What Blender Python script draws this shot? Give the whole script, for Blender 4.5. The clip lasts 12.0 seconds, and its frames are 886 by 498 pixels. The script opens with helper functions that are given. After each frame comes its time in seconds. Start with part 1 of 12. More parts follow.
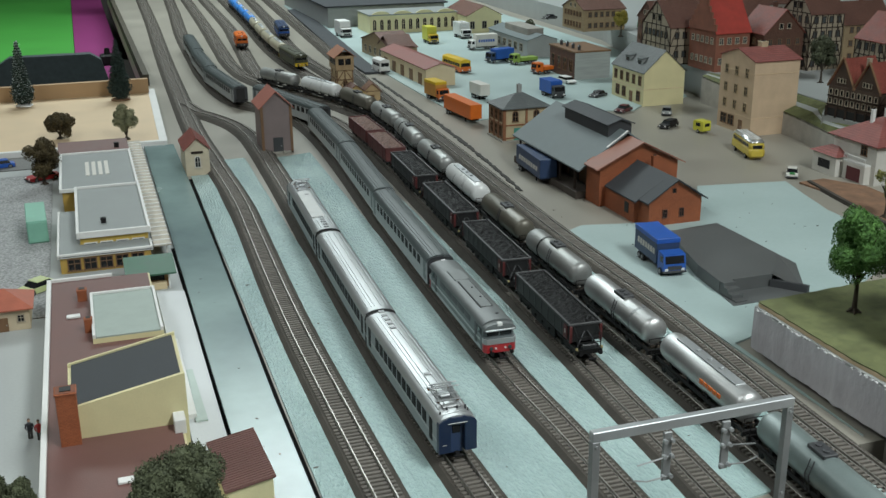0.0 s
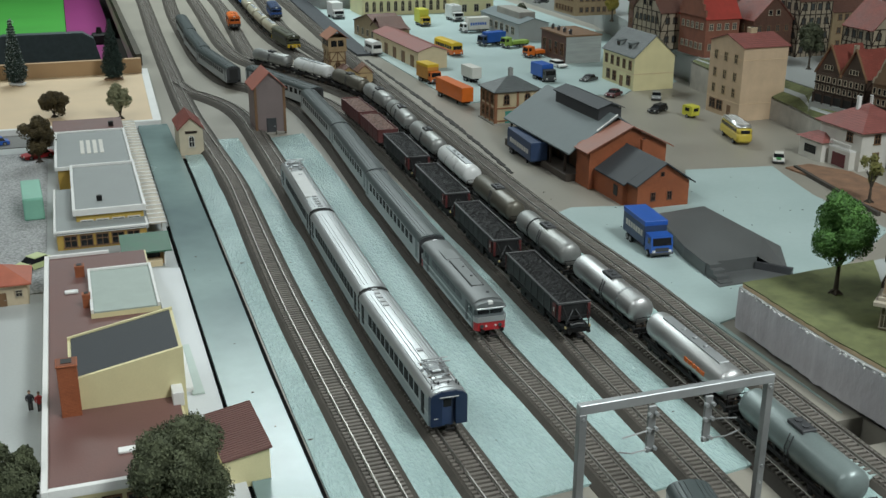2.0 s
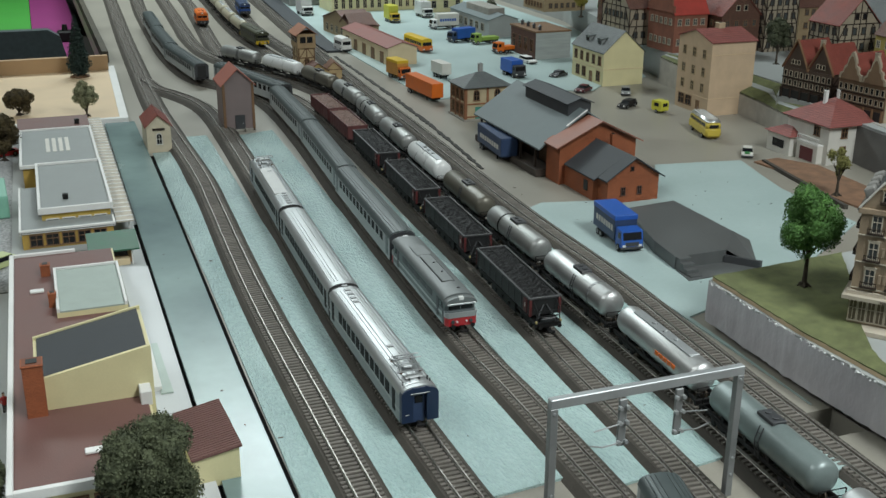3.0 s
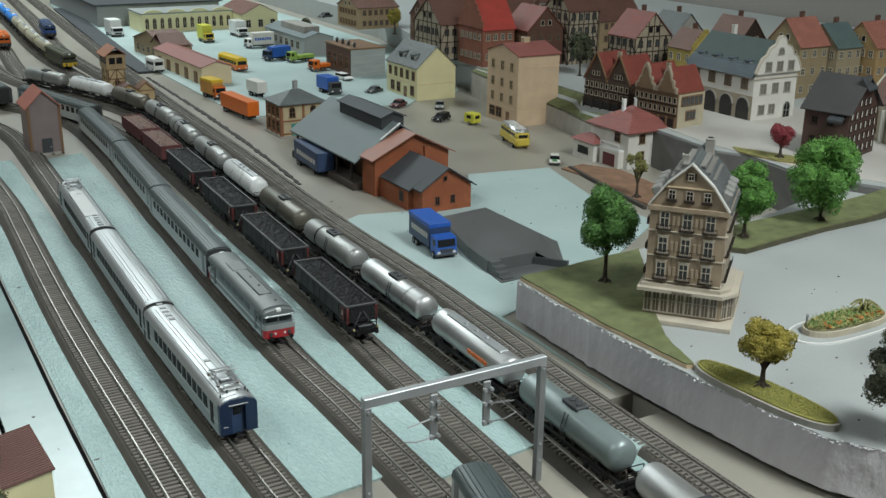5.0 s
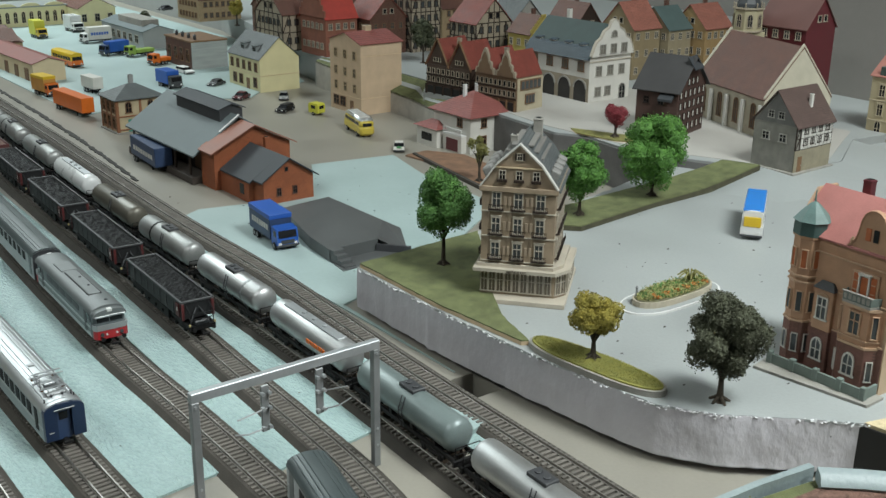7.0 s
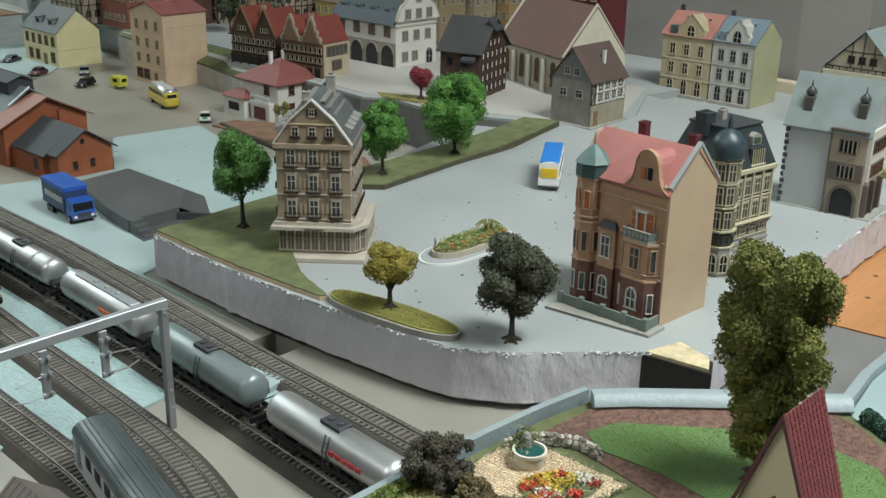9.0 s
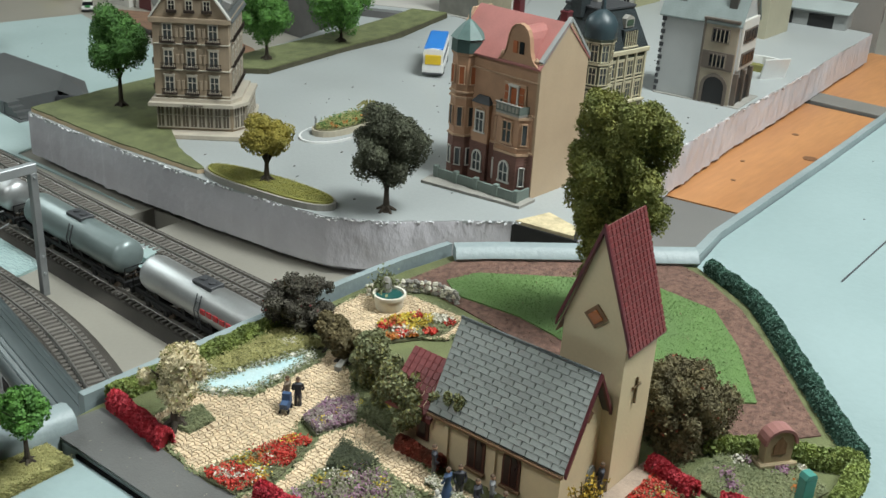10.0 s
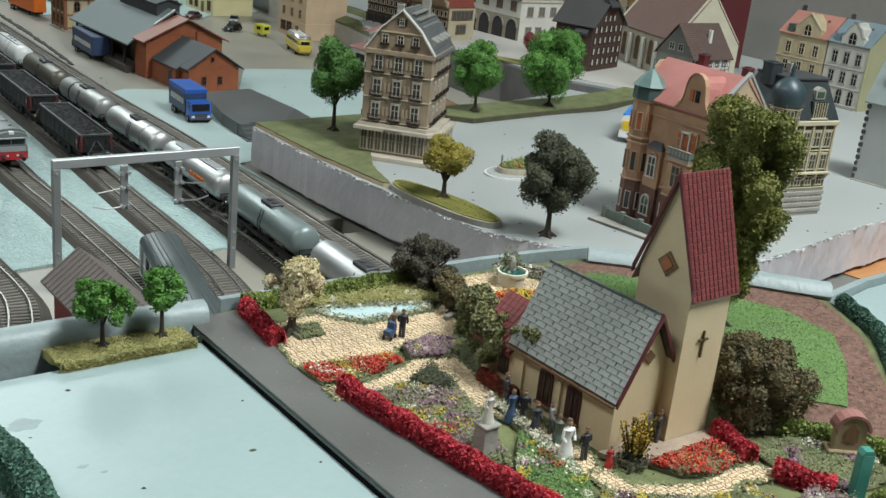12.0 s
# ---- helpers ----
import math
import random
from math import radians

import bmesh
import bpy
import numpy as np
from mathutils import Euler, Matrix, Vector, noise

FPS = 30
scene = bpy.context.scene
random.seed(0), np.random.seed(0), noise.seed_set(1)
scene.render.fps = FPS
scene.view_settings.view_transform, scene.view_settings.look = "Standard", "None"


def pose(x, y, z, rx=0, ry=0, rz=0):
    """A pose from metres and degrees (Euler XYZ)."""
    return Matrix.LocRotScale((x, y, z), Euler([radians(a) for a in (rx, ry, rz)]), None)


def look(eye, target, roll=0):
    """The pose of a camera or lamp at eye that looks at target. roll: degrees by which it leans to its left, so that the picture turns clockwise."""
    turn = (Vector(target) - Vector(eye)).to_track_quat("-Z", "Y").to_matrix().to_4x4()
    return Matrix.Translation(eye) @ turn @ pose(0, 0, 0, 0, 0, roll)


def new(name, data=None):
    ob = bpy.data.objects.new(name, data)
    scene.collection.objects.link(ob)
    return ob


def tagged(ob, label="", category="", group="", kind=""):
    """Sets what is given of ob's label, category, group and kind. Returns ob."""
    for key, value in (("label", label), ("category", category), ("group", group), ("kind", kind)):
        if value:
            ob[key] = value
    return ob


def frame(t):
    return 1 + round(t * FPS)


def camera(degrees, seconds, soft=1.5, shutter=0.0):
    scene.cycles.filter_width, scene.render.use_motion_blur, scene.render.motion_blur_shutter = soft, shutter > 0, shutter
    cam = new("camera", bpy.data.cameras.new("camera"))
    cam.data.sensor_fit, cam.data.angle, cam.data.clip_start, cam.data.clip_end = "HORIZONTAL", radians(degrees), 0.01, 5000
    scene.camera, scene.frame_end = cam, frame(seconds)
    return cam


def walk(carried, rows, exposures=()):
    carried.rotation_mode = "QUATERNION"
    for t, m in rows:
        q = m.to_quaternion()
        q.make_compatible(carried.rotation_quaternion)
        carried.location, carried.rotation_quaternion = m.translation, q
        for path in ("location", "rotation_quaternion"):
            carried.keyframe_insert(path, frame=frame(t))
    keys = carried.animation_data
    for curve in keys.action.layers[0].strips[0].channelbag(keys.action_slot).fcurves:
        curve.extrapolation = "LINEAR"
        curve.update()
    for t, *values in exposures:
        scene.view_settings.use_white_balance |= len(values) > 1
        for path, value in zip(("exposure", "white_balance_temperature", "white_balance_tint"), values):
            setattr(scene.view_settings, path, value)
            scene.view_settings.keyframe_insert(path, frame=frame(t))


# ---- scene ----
cam = camera(45.1, 12.0)
ROWS = [
    (0, (-0.1809, -0.0171, 0.4662), (-0.1208, 0.1623, 0.4014), -0.5),
    (0.5, (-0.1791, -0.0255, 0.4686), (-0.1167, 0.1528, 0.403), -0.2),
    (1, (-0.1839, -0.0291, 0.4677), (-0.1225, 0.1493, 0.4013), -0.2),
    (1.5, (-0.1874, -0.0346, 0.4684), (-0.1264, 0.1436, 0.401), 0.1),
    (2, (-0.1912, -0.0376, 0.4701), (-0.1295, 0.1402, 0.4023), 0.2),
    (2.5, (-0.189, -0.0337, 0.4672), (-0.1247, 0.1429, 0.3987), 0.3),
    (4.3, (-0.1881, -0.0501, 0.4671), (-0.1058, 0.1201, 0.4018), 0.7),
    (4.5, (-0.1887, -0.0543, 0.4689), (-0.1014, 0.1135, 0.4039), 0.9),
    (5, (-0.1833, -0.0658, 0.4661), (-0.0878, 0.0976, 0.4014), 0.8),
    (5.5, (-0.1772, -0.0722, 0.4643), (-0.0784, 0.0888, 0.3988), 0.5),
    (6, (-0.1711, -0.0732, 0.4618), (-0.0668, 0.0842, 0.3959), 0.6),
    (6.5, (-0.1645, -0.0758, 0.4602), (-0.0543, 0.0775, 0.3941), 0.7),
    (7, (-0.1572, -0.0805, 0.4596), (-0.0411, 0.0684, 0.3938), 0.7),
    (7.2, (-0.1516, -0.0842, 0.458), (-0.033, 0.0628, 0.3924), 0.7),
    (9, (-0.134, -0.113, 0.438), (0.0038, 0.0145, 0.369), 1.0),
    (9.5, (-0.1344, -0.1362, 0.4193), (0.008, -0.0203, 0.34), 3.0),
    (10, (-0.1411, -0.1552, 0.4075), (0.0042, -0.0452, 0.3251), 3.3),
    (10.5, (-0.1485, -0.1679, 0.3925), (-0.0079, -0.0525, 0.3094), 3.9),
    (11, (-0.1491, -0.1851, 0.3785), (-0.0147, -0.0584, 0.3018), 5.4),
    (11.5, (-0.1651, -0.224, 0.3544), (-0.0311, -0.0916, 0.2871), 6.4),
    (12, (-0.1472, -0.2559, 0.3505), (-0.0276, -0.1095, 0.2852), 6.0),

]
walk(cam, [(t, look(eye, target, lean)) for t, eye, target, lean in ROWS], [(0, 0.15), (4.5, 0.18), (5.2, 0.32), (6, 0.38), (9, 0.33), (12, 0.40)])

# ---------- light: a hall with rows of ceiling lamps ----------
world = bpy.data.worlds.new("world")
scene.world = world
world.use_nodes = True
world.node_tree.nodes["Background"].inputs[0].default_value = (0.9, 0.95, 1.0, 1)
world.node_tree.nodes["Background"].inputs[1].default_value = 0.005


def ceiling_lamp(x, y, watts, sx, sy, colour=(0.93, 1.0, 0.99)):
    lamp = bpy.data.lights.new("ceiling_lamp", "AREA")
    lamp.shape, lamp.size, lamp.size_y, lamp.energy, lamp.color = "RECTANGLE", sx, sy, watts, colour
    ob = new("ceiling_lamp", lamp)
    ob.matrix_basis = pose(x, y, 2.02)
    return ob


ceiling_lamp(0.85, -0.75, 70, 0.5, 1.4)
ceiling_lamp(1.7, 1.2, 2, 0.5, 1.4)
ceiling_lamp(0.5, 4.1, 66, 1.8, 0.9, (0.88, 1.0, 1.0))
# unseen fill lamps, added to brighten the left side and the town wall
ceiling_lamp(-1.3, 0.6, 20, 0.5, 1.4)
ceiling_lamp(-1.3, 3.2, 10, 0.5, 1.4)


# ---------- materials ----------
def M(name, colour, rough=0.5, metal=0.0, var=0.12, scale=60.0, fine=600.0, bump=0.15, tint=None, spec=0.5, jitter=0.0, stretch=(1, 1, 1), blotch=0.5, dist=0.0008):
    """A paint or plastic: two scales of tone, a fine relief and uneven gloss. tint: the colour of its blotches."""
    m = bpy.data.materials.new(name)
    m.use_nodes = True
    nt = m.node_tree
    N, L = nt.nodes, nt.links
    bsdf = N["Principled BSDF"]
    co = N.new("ShaderNodeTexCoord")
    mp = N.new("ShaderNodeMapping")
    mp.inputs["Scale"].default_value = stretch
    L.new(co.outputs["Object"], mp.inputs[0])
    big, small = N.new("ShaderNodeTexNoise"), N.new("ShaderNodeTexNoise")
    big.inputs["Scale"].default_value, small.inputs["Scale"].default_value = scale, fine
    big.inputs["Detail"].default_value = small.inputs["Detail"].default_value = 4
    for n in (big, small):
        L.new(mp.outputs[0], n.inputs["Vector"])
    dark = tint or tuple(c * (1 - 2.2 * var) for c in colour)
    ramp = N.new("ShaderNodeValToRGB")
    ramp.color_ramp.elements[0].position, ramp.color_ramp.elements[1].position = 0.5 - 0.28 * blotch - 0.1, 0.5 + 0.2
    ramp.color_ramp.elements[0].color, ramp.color_ramp.elements[1].color = (*dark, 1), (*colour, 1)
    L.new(big.outputs["Fac"], ramp.inputs[0])
    hsv = N.new("ShaderNodeHueSaturation")
    L.new(ramp.outputs[0], hsv.inputs["Color"])
    tone = N.new("ShaderNodeMapRange")
    tone.inputs[3].default_value, tone.inputs[4].default_value = 1 - var, 1 + var
    L.new(small.outputs["Fac"], tone.inputs[0])
    value = tone.outputs[0]
    if jitter:
        info, rng, mul = N.new("ShaderNodeObjectInfo"), N.new("ShaderNodeMapRange"), N.new("ShaderNodeMath")
        rng.inputs[3].default_value, rng.inputs[4].default_value = 1 - jitter, 1 + jitter
        mul.operation = "MULTIPLY"
        L.new(info.outputs["Random"], rng.inputs[0])
        L.new(value, mul.inputs[0])
        L.new(rng.outputs[0], mul.inputs[1])
        value = mul.outputs[0]
    L.new(value, hsv.inputs["Value"])
    L.new(hsv.outputs[0], bsdf.inputs["Base Color"])
    gl = N.new("ShaderNodeMapRange")
    gl.inputs[3].default_value, gl.inputs[4].default_value = max(0.03, rough - 0.1), min(1.0, rough + 0.1)
    L.new(big.outputs["Fac"], gl.inputs[0])
    L.new(gl.outputs[0], bsdf.inputs["Roughness"])
    bsdf.inputs["Metallic"].default_value, bsdf.inputs["Specular IOR Level"].default_value = metal, spec
    if bump:
        b = N.new("ShaderNodeBump")
        b.inputs["Strength"].default_value, b.inputs["Distance"].default_value = bump, dist
        L.new(small.outputs["Fac"], b.inputs["Height"])
        L.new(b.outputs[0], bsdf.inputs["Normal"])
    return m


def island_tones(m, amount):
    """Varies the tone of a material from piece to piece of a joined mesh."""
    nt = m.node_tree
    bsdf = nt.nodes["Principled BSDF"]
    src = bsdf.inputs["Base Color"].links[0].from_socket
    geo, rng, hsv = nt.nodes.new("ShaderNodeNewGeometry"), nt.nodes.new("ShaderNodeMapRange"), nt.nodes.new("ShaderNodeHueSaturation")
    rng.inputs[3].default_value, rng.inputs[4].default_value = 1 - amount, 1 + amount
    nt.links.new(geo.outputs["Random Per Island"], rng.inputs[0])
    nt.links.new(rng.outputs[0], hsv.inputs["Value"])
    nt.links.new(src, hsv.inputs["Color"])
    nt.links.new(hsv.outputs[0], bsdf.inputs["Base Color"])
    return m


def tiled(m, sx, sz, depth=0.0012, mortar=0.12, axis="XZ"):
    """Adds rows of tiles to a material as relief and thin dark joints: sx along, sz across the rows."""
    nt = m.node_tree
    N, L = nt.nodes, nt.links
    bsdf = N["Principled BSDF"]
    co, sep, com, br = N.new("ShaderNodeTexCoord"), N.new("ShaderNodeSeparateXYZ"), N.new("ShaderNodeCombineXYZ"), N.new("ShaderNodeTexBrick")
    L.new(co.outputs["Object"], sep.inputs[0])
    add = N.new("ShaderNodeMath")
    L.new(sep.outputs["X"], add.inputs[0])
    L.new(sep.outputs["Y"], add.inputs[1])
    L.new(add.outputs[0], com.inputs[0])
    L.new(sep.outputs["Z"], com.inputs[1])
    L.new(com.outputs[0], br.inputs["Vector"])
    br.inputs["Scale"].default_value = 1.0
    br.inputs["Brick Width"].default_value, br.inputs["Row Height"].default_value = sx, sz
    br.inputs["Mortar Size"].default_value, br.inputs["Mortar Smooth"].default_value = mortar * sz, 0.3
    br.inputs["Color1"].default_value, br.inputs["Color2"].default_value = (1, 1, 1, 1), (0.8, 0.8, 0.8, 1)
    br.inputs["Mortar"].default_value = (0.5, 0.5, 0.5, 1)
    src = bsdf.inputs["Base Color"].links[0].from_socket
    mix = N.new("ShaderNodeMix")
    mix.data_type, mix.blend_type = "RGBA", "MULTIPLY"
    mix.inputs[0].default_value = 1.0
    L.new(src, mix.inputs[6])
    L.new(br.outputs["Color"], mix.inputs[7])
    L.new(mix.outputs[2], bsdf.inputs["Base Color"])
    b = N.new("ShaderNodeBump")
    b.invert = True
    b.inputs["Strength"].default_value, b.inputs["Distance"].default_value = 0.6, depth
    L.new(br.outputs["Fac"], b.inputs["Height"])
    L.new(b.outputs[0], bsdf.inputs["Normal"])
    return m


YARD = M("yard_paint", (0.405, 0.545, 0.53), 0.22, var=0.15, scale=9, fine=170, bump=1.0, dist=0.0034, tint=(0.315, 0.445, 0.435), stretch=(2.6, 0.8, 1), spec=0.75)
YARD_MATT = M("yard_paint_matt", (0.38, 0.475, 0.465), 0.5, var=0.05, scale=7, fine=200, bump=0.3, tint=(0.31, 0.40, 0.39))
GROUND = M("grey_ground", (0.30, 0.28, 0.236), 0.38, var=0.06, scale=6, fine=300, bump=0.12, tint=(0.24, 0.225, 0.192))
TOWN = M("town_ground", (0.36, 0.378, 0.372), 0.5, var=0.06, scale=5, fine=300, bump=0.2, tint=(0.315, 0.335, 0.33))
ROADBED = M("roadbed", (0.0748, 0.0663, 0.0561), 0.8, var=0.14, scale=50, fine=900, bump=0.4, spec=0.25)
SLEEPER = M("sleeper", (0.16, 0.145, 0.128), 0.7, var=0.1, scale=90, fine=1200, bump=0.2, jitter=0.15, spec=0.25)
RAIL = M("rail_steel", (0.36, 0.34, 0.31), 0.38, 0.8, var=0.12, scale=40, bump=0.05)
RAILSIDE = M("rail_side", (0.16, 0.12, 0.09), 0.6, 0.3, var=0.1)
ASPHALT = M("asphalt_card", (0.13, 0.129, 0.122), 0.52, var=0.12, scale=18, fine=900, bump=0.3, tint=(0.088, 0.088, 0.084))
FOAM = M("painted_foam", (0.58, 0.565, 0.59), 0.38, var=0.06, scale=14, fine=70, bump=0.8, dist=0.0042, tint=(0.48, 0.46, 0.485), stretch=(1, 1, 0.6))
FOAM_TOP = M("bare_foam", (0.75, 0.75, 0.76), 0.6, var=0.1, scale=120, fine=500, bump=0.6)
BLUEGREY = M("blue_grey_paint", (0.275, 0.33, 0.335), 0.45, var=0.1, scale=20, fine=250, bump=0.5)
PLATFORM = M("platform_paint", (0.205, 0.30, 0.285), 0.24, var=0.08, scale=4, fine=60, bump=0.03, tint=(0.125, 0.175, 0.185), spec=0.55)
GRASS = M("grass_mat", (0.162, 0.18, 0.0744), 0.9, var=0.22, scale=60, fine=1500, bump=0.7)
LAWN = M("lawn_flock", (0.145, 0.255, 0.075), 0.95, var=0.12, scale=20, fine=1500, bump=0.5, tint=(0.125, 0.20, 0.075))
GRAVEL = M("red_gravel", (0.25, 0.14, 0.105), 0.95, var=0.3, scale=300, fine=1800, bump=0.9)
WOOD = M("plywood", (0.50, 0.235, 0.092), 0.42, var=0.2, scale=7, fine=80, bump=0.2, tint=(0.34, 0.145, 0.058), stretch=(0.35, 2.4, 1), blotch=0.9)
# black paint and joints; also painted shade filling arches, bays, belfry and slits
BLACK = M("black_paint_and_shade", (0.012, 0.012, 0.012), 0.6, var=0.1)
WHITE = M("white_paint", (0.72, 0.72, 0.70), 0.5, var=0.05, scale=20, fine=400, bump=0.1)
CREAM = M("cream_plastic", (0.66, 0.53, 0.34), 0.55, var=0.05, scale=40, fine=600, bump=0.12)
YELLOWISH = M("pale_yellow_plastic", (0.68, 0.62, 0.36), 0.55, var=0.05, scale=30, bump=0.1)
BEIGE = M("beige_plastic", (0.52, 0.41, 0.27), 0.55, var=0.06, scale=30, bump=0.12)
TAN = M("tan_board", (0.62, 0.47, 0.30), 0.6, var=0.05, scale=12, bump=0.1)
BROWN_WALL = M("ochre_stone", (0.34, 0.25, 0.145), 0.6, var=0.12, scale=80, bump=0.25)
DARKBRICK = tiled(M("dark_brick", (0.16, 0.075, 0.05), 0.65, var=0.12, scale=60), 0.004, 0.0014)
BRICK = tiled(M("orange_brick", (0.42, 0.125, 0.05), 0.65, var=0.12, scale=40), 0.0035, 0.0013)
REDROOF = tiled(M("red_roof_tiles", (0.29, 0.065, 0.045), 0.6, var=0.12, scale=50), 0.003, 0.0026)
PINKROOF = tiled(M("pink_roof_tiles", (0.34, 0.105, 0.09), 0.6, var=0.1, scale=40), 0.003, 0.0026)
BROWNROOF = tiled(M("brown_roof_tiles", (0.20, 0.093, 0.068), 0.6, var=0.12, scale=50), 0.003, 0.0026)
GREYROOF = tiled(M("grey_roof_slates", (0.13, 0.145, 0.145), 0.55, var=0.12, scale=40), 0.003, 0.0024)
BLUEROOF = tiled(M("blue_slate", (0.075, 0.105, 0.13), 0.5, var=0.12, scale=40), 0.003, 0.0024)
SHEDROOF = M("shed_roof_felt", (0.155, 0.185, 0.19), 0.6, var=0.08, scale=20, bump=0.2, spec=0.3)
DARKFELT = M("dark_roof_felt", (0.055, 0.06, 0.066), 0.65, var=0.1, scale=25, fine=700, bump=0.25, spec=0.3)
MAROONFELT = M("maroon_roof_felt", (0.155, 0.075, 0.065), 0.6, var=0.08, scale=25, fine=700, bump=0.25)
GREYFELT = M("grey_roof_felt", (0.25, 0.27, 0.265), 0.6, var=0.06, scale=25, bump=0.2)
TIMBER = M("dark_timber", (0.035, 0.023, 0.017), 0.65, var=0.15, scale=120, bump=0.2, spec=0.3)
BROWNWOOD = M("brown_wood", (0.20, 0.11, 0.055), 0.6, var=0.15, scale=120, bump=0.3, stretch=(1, 1, 0.2))
PLASTER = M("white_plaster", (0.62, 0.60, 0.55), 0.6, var=0.06, scale=40, bump=0.15)
GREYPLASTER = M("grey_plaster", (0.31, 0.32, 0.31), 0.6, var=0.05, scale=30, bump=0.12)
STONE = M("grey_stone", (0.33, 0.315, 0.28), 0.7, var=0.12, scale=70, bump=0.4)
TOWERWALL = M("mauve_plaster", (0.20, 0.155, 0.15), 0.6, var=0.06, scale=40, bump=0.15)
GLASS = M("window_glass", (0.012, 0.013, 0.015), 0.25, var=0.05, bump=0.0, spec=0.3)
CLEAR = M("light_window_glass", (0.07, 0.078, 0.08), 0.22, var=0.1, bump=0.0, spec=0.45)
WINFRAME = M("window_stone", (0.40, 0.35, 0.27), 0.55, var=0.08, bump=0.05)
DARKGREY = M("dark_grey_plastic", (0.05, 0.052, 0.056), 0.45, var=0.1, bump=0.1)
UNDER = M("underframe_black", (0.0112, 0.0105, 0.0105), 0.6, var=0.15, bump=0.2, spec=0.25)
SILVER = M("silver_paint", (0.44, 0.455, 0.46), 0.36, 0.6, var=0.06, scale=30, bump=0.03)
SILVER_WORN = M("worn_silver", (0.33, 0.34, 0.335), 0.42, 0.5, var=0.1, scale=25, bump=0.05, tint=(0.24, 0.24, 0.225))
ALU = M("aluminium", (0.47, 0.49, 0.50), 0.45, 0.6, var=0.08, scale=30, bump=0.05)
STEEL = M("grey_steel", (0.28, 0.29, 0.29), 0.45, 0.4, var=0.08, bump=0.1)
COACHGREY = M("coach_grey", (0.36, 0.385, 0.39), 0.4, 0.0, var=0.06, bump=0.05)
COACHROOF = M("coach_roof", (0.075, 0.092, 0.093), 0.38, 0.1, var=0.08, bump=0.05)
LOCOGREY = M("loco_grey", (0.115, 0.135, 0.14), 0.36, 0.1, var=0.06, bump=0.05)
EMUSIDE = M("railcar_side", (0.29, 0.325, 0.34), 0.42, 0.1, var=0.05, bump=0.04)
EMUBLUE = M("railcar_blue", (0.010, 0.024, 0.062), 0.35, var=0.08, bump=0.05)
COAL = M("coal", (0.0126, 0.0126, 0.0132), 0.6, var=0.4, scale=300, fine=1600, bump=0.9, spec=0.3)
ORE = M("ore_load", (0.27, 0.16, 0.13), 0.8, var=0.4, scale=300, fine=1600, bump=0.9)
HOPPERRIM = M("hopper_rim", (0.055, 0.055, 0.057), 0.45, var=0.15, scale=60)
HOPPER = M("hopper_dark", (0.0225, 0.0225, 0.02325), 0.5, var=0.2, scale=60, bump=0.2, spec=0.35)
OXIDE = M("oxide_red", (0.13, 0.042, 0.04), 0.55, var=0.15, scale=60, bump=0.2)
OLIVE = M("olive_tank", (0.135, 0.125, 0.10), 0.38, 0.3, var=0.1, scale=30, bump=0.05)
TANKGREEN = M("greygreen_tank", (0.20, 0.245, 0.24), 0.35, 0.2, var=0.08, scale=30, bump=0.05)
TANKWHITE = M("white_tank", (0.66, 0.67, 0.66), 0.3, var=0.05, scale=30, bump=0.03)
RED = M("signal_red", (0.42, 0.025, 0.03), 0.4, var=0.08, bump=0.05)
BLUE = M("bright_blue", (0.02, 0.10, 0.42), 0.4, var=0.08, bump=0.05)
SKYBLUE = M("sky_blue", (0.03, 0.21, 0.62), 0.4, var=0.06, bump=0.05)
NAVY = M("navy_blue", (0.03, 0.055, 0.12), 0.45, var=0.08, bump=0.05)
YELLOW = M("bright_yellow", (0.66, 0.44, 0.02), 0.4, var=0.06, bump=0.05)
LEMON = M("lemon_yellow", (0.58, 0.56, 0.06), 0.45, var=0.06, bump=0.05)
ORANGE = M("bright_orange", (0.66, 0.145, 0.015), 0.4, var=0.06, bump=0.05)
GREEN = M("bright_green", (0.03, 0.21, 0.05), 0.45, var=0.08, bump=0.05)
LIME = M("lime_green", (0.24, 0.36, 0.06), 0.45, var=0.08, bump=0.05)
MINT = M("mint_green", (0.22, 0.47, 0.36), 0.45, var=0.06, bump=0.05)
TEAL = M("teal_green", (0.06, 0.27, 0.22), 0.5, var=0.08, bump=0.1)
MAROON = M("maroon", (0.11, 0.02, 0.025), 0.4, var=0.08, bump=0.05)
RUBBER = M("tyre_black", (0.018, 0.018, 0.018), 0.7, var=0.1, bump=0.1)
BARK = M("bark", (0.065, 0.05, 0.035), 0.9, var=0.25, scale=200, bump=0.8)
LEAF = M("leaf_green", (0.105, 0.24, 0.05), 0.75, var=0.28, scale=130, bump=0.2, tint=(0.038, 0.105, 0.022))
LEAF_BRIGHT = M("leaf_bright_green", (0.115, 0.275, 0.045), 0.7, var=0.3, scale=130, bump=0.2, tint=(0.042, 0.125, 0.02))
LEAF_DARK = M("leaf_dark_green", (0.075, 0.085, 0.043), 0.8, var=0.3, scale=130, bump=0.2, tint=(0.035, 0.042, 0.024))
LEAF_GREY = M("leaf_grey_green", (0.105, 0.12, 0.062), 0.8, var=0.3, scale=130, bump=0.2, tint=(0.05, 0.06, 0.032))
LEAF_OLIVE = M("leaf_olive", (0.265, 0.25, 0.075), 0.75, var=0.25, scale=110, bump=0.2, tint=(0.125, 0.12, 0.038))
LEAF_YELLOW = M("leaf_autumn_yellow", (0.35, 0.28, 0.045), 0.75, var=0.22, scale=110, bump=0.2, tint=(0.22, 0.20, 0.04))
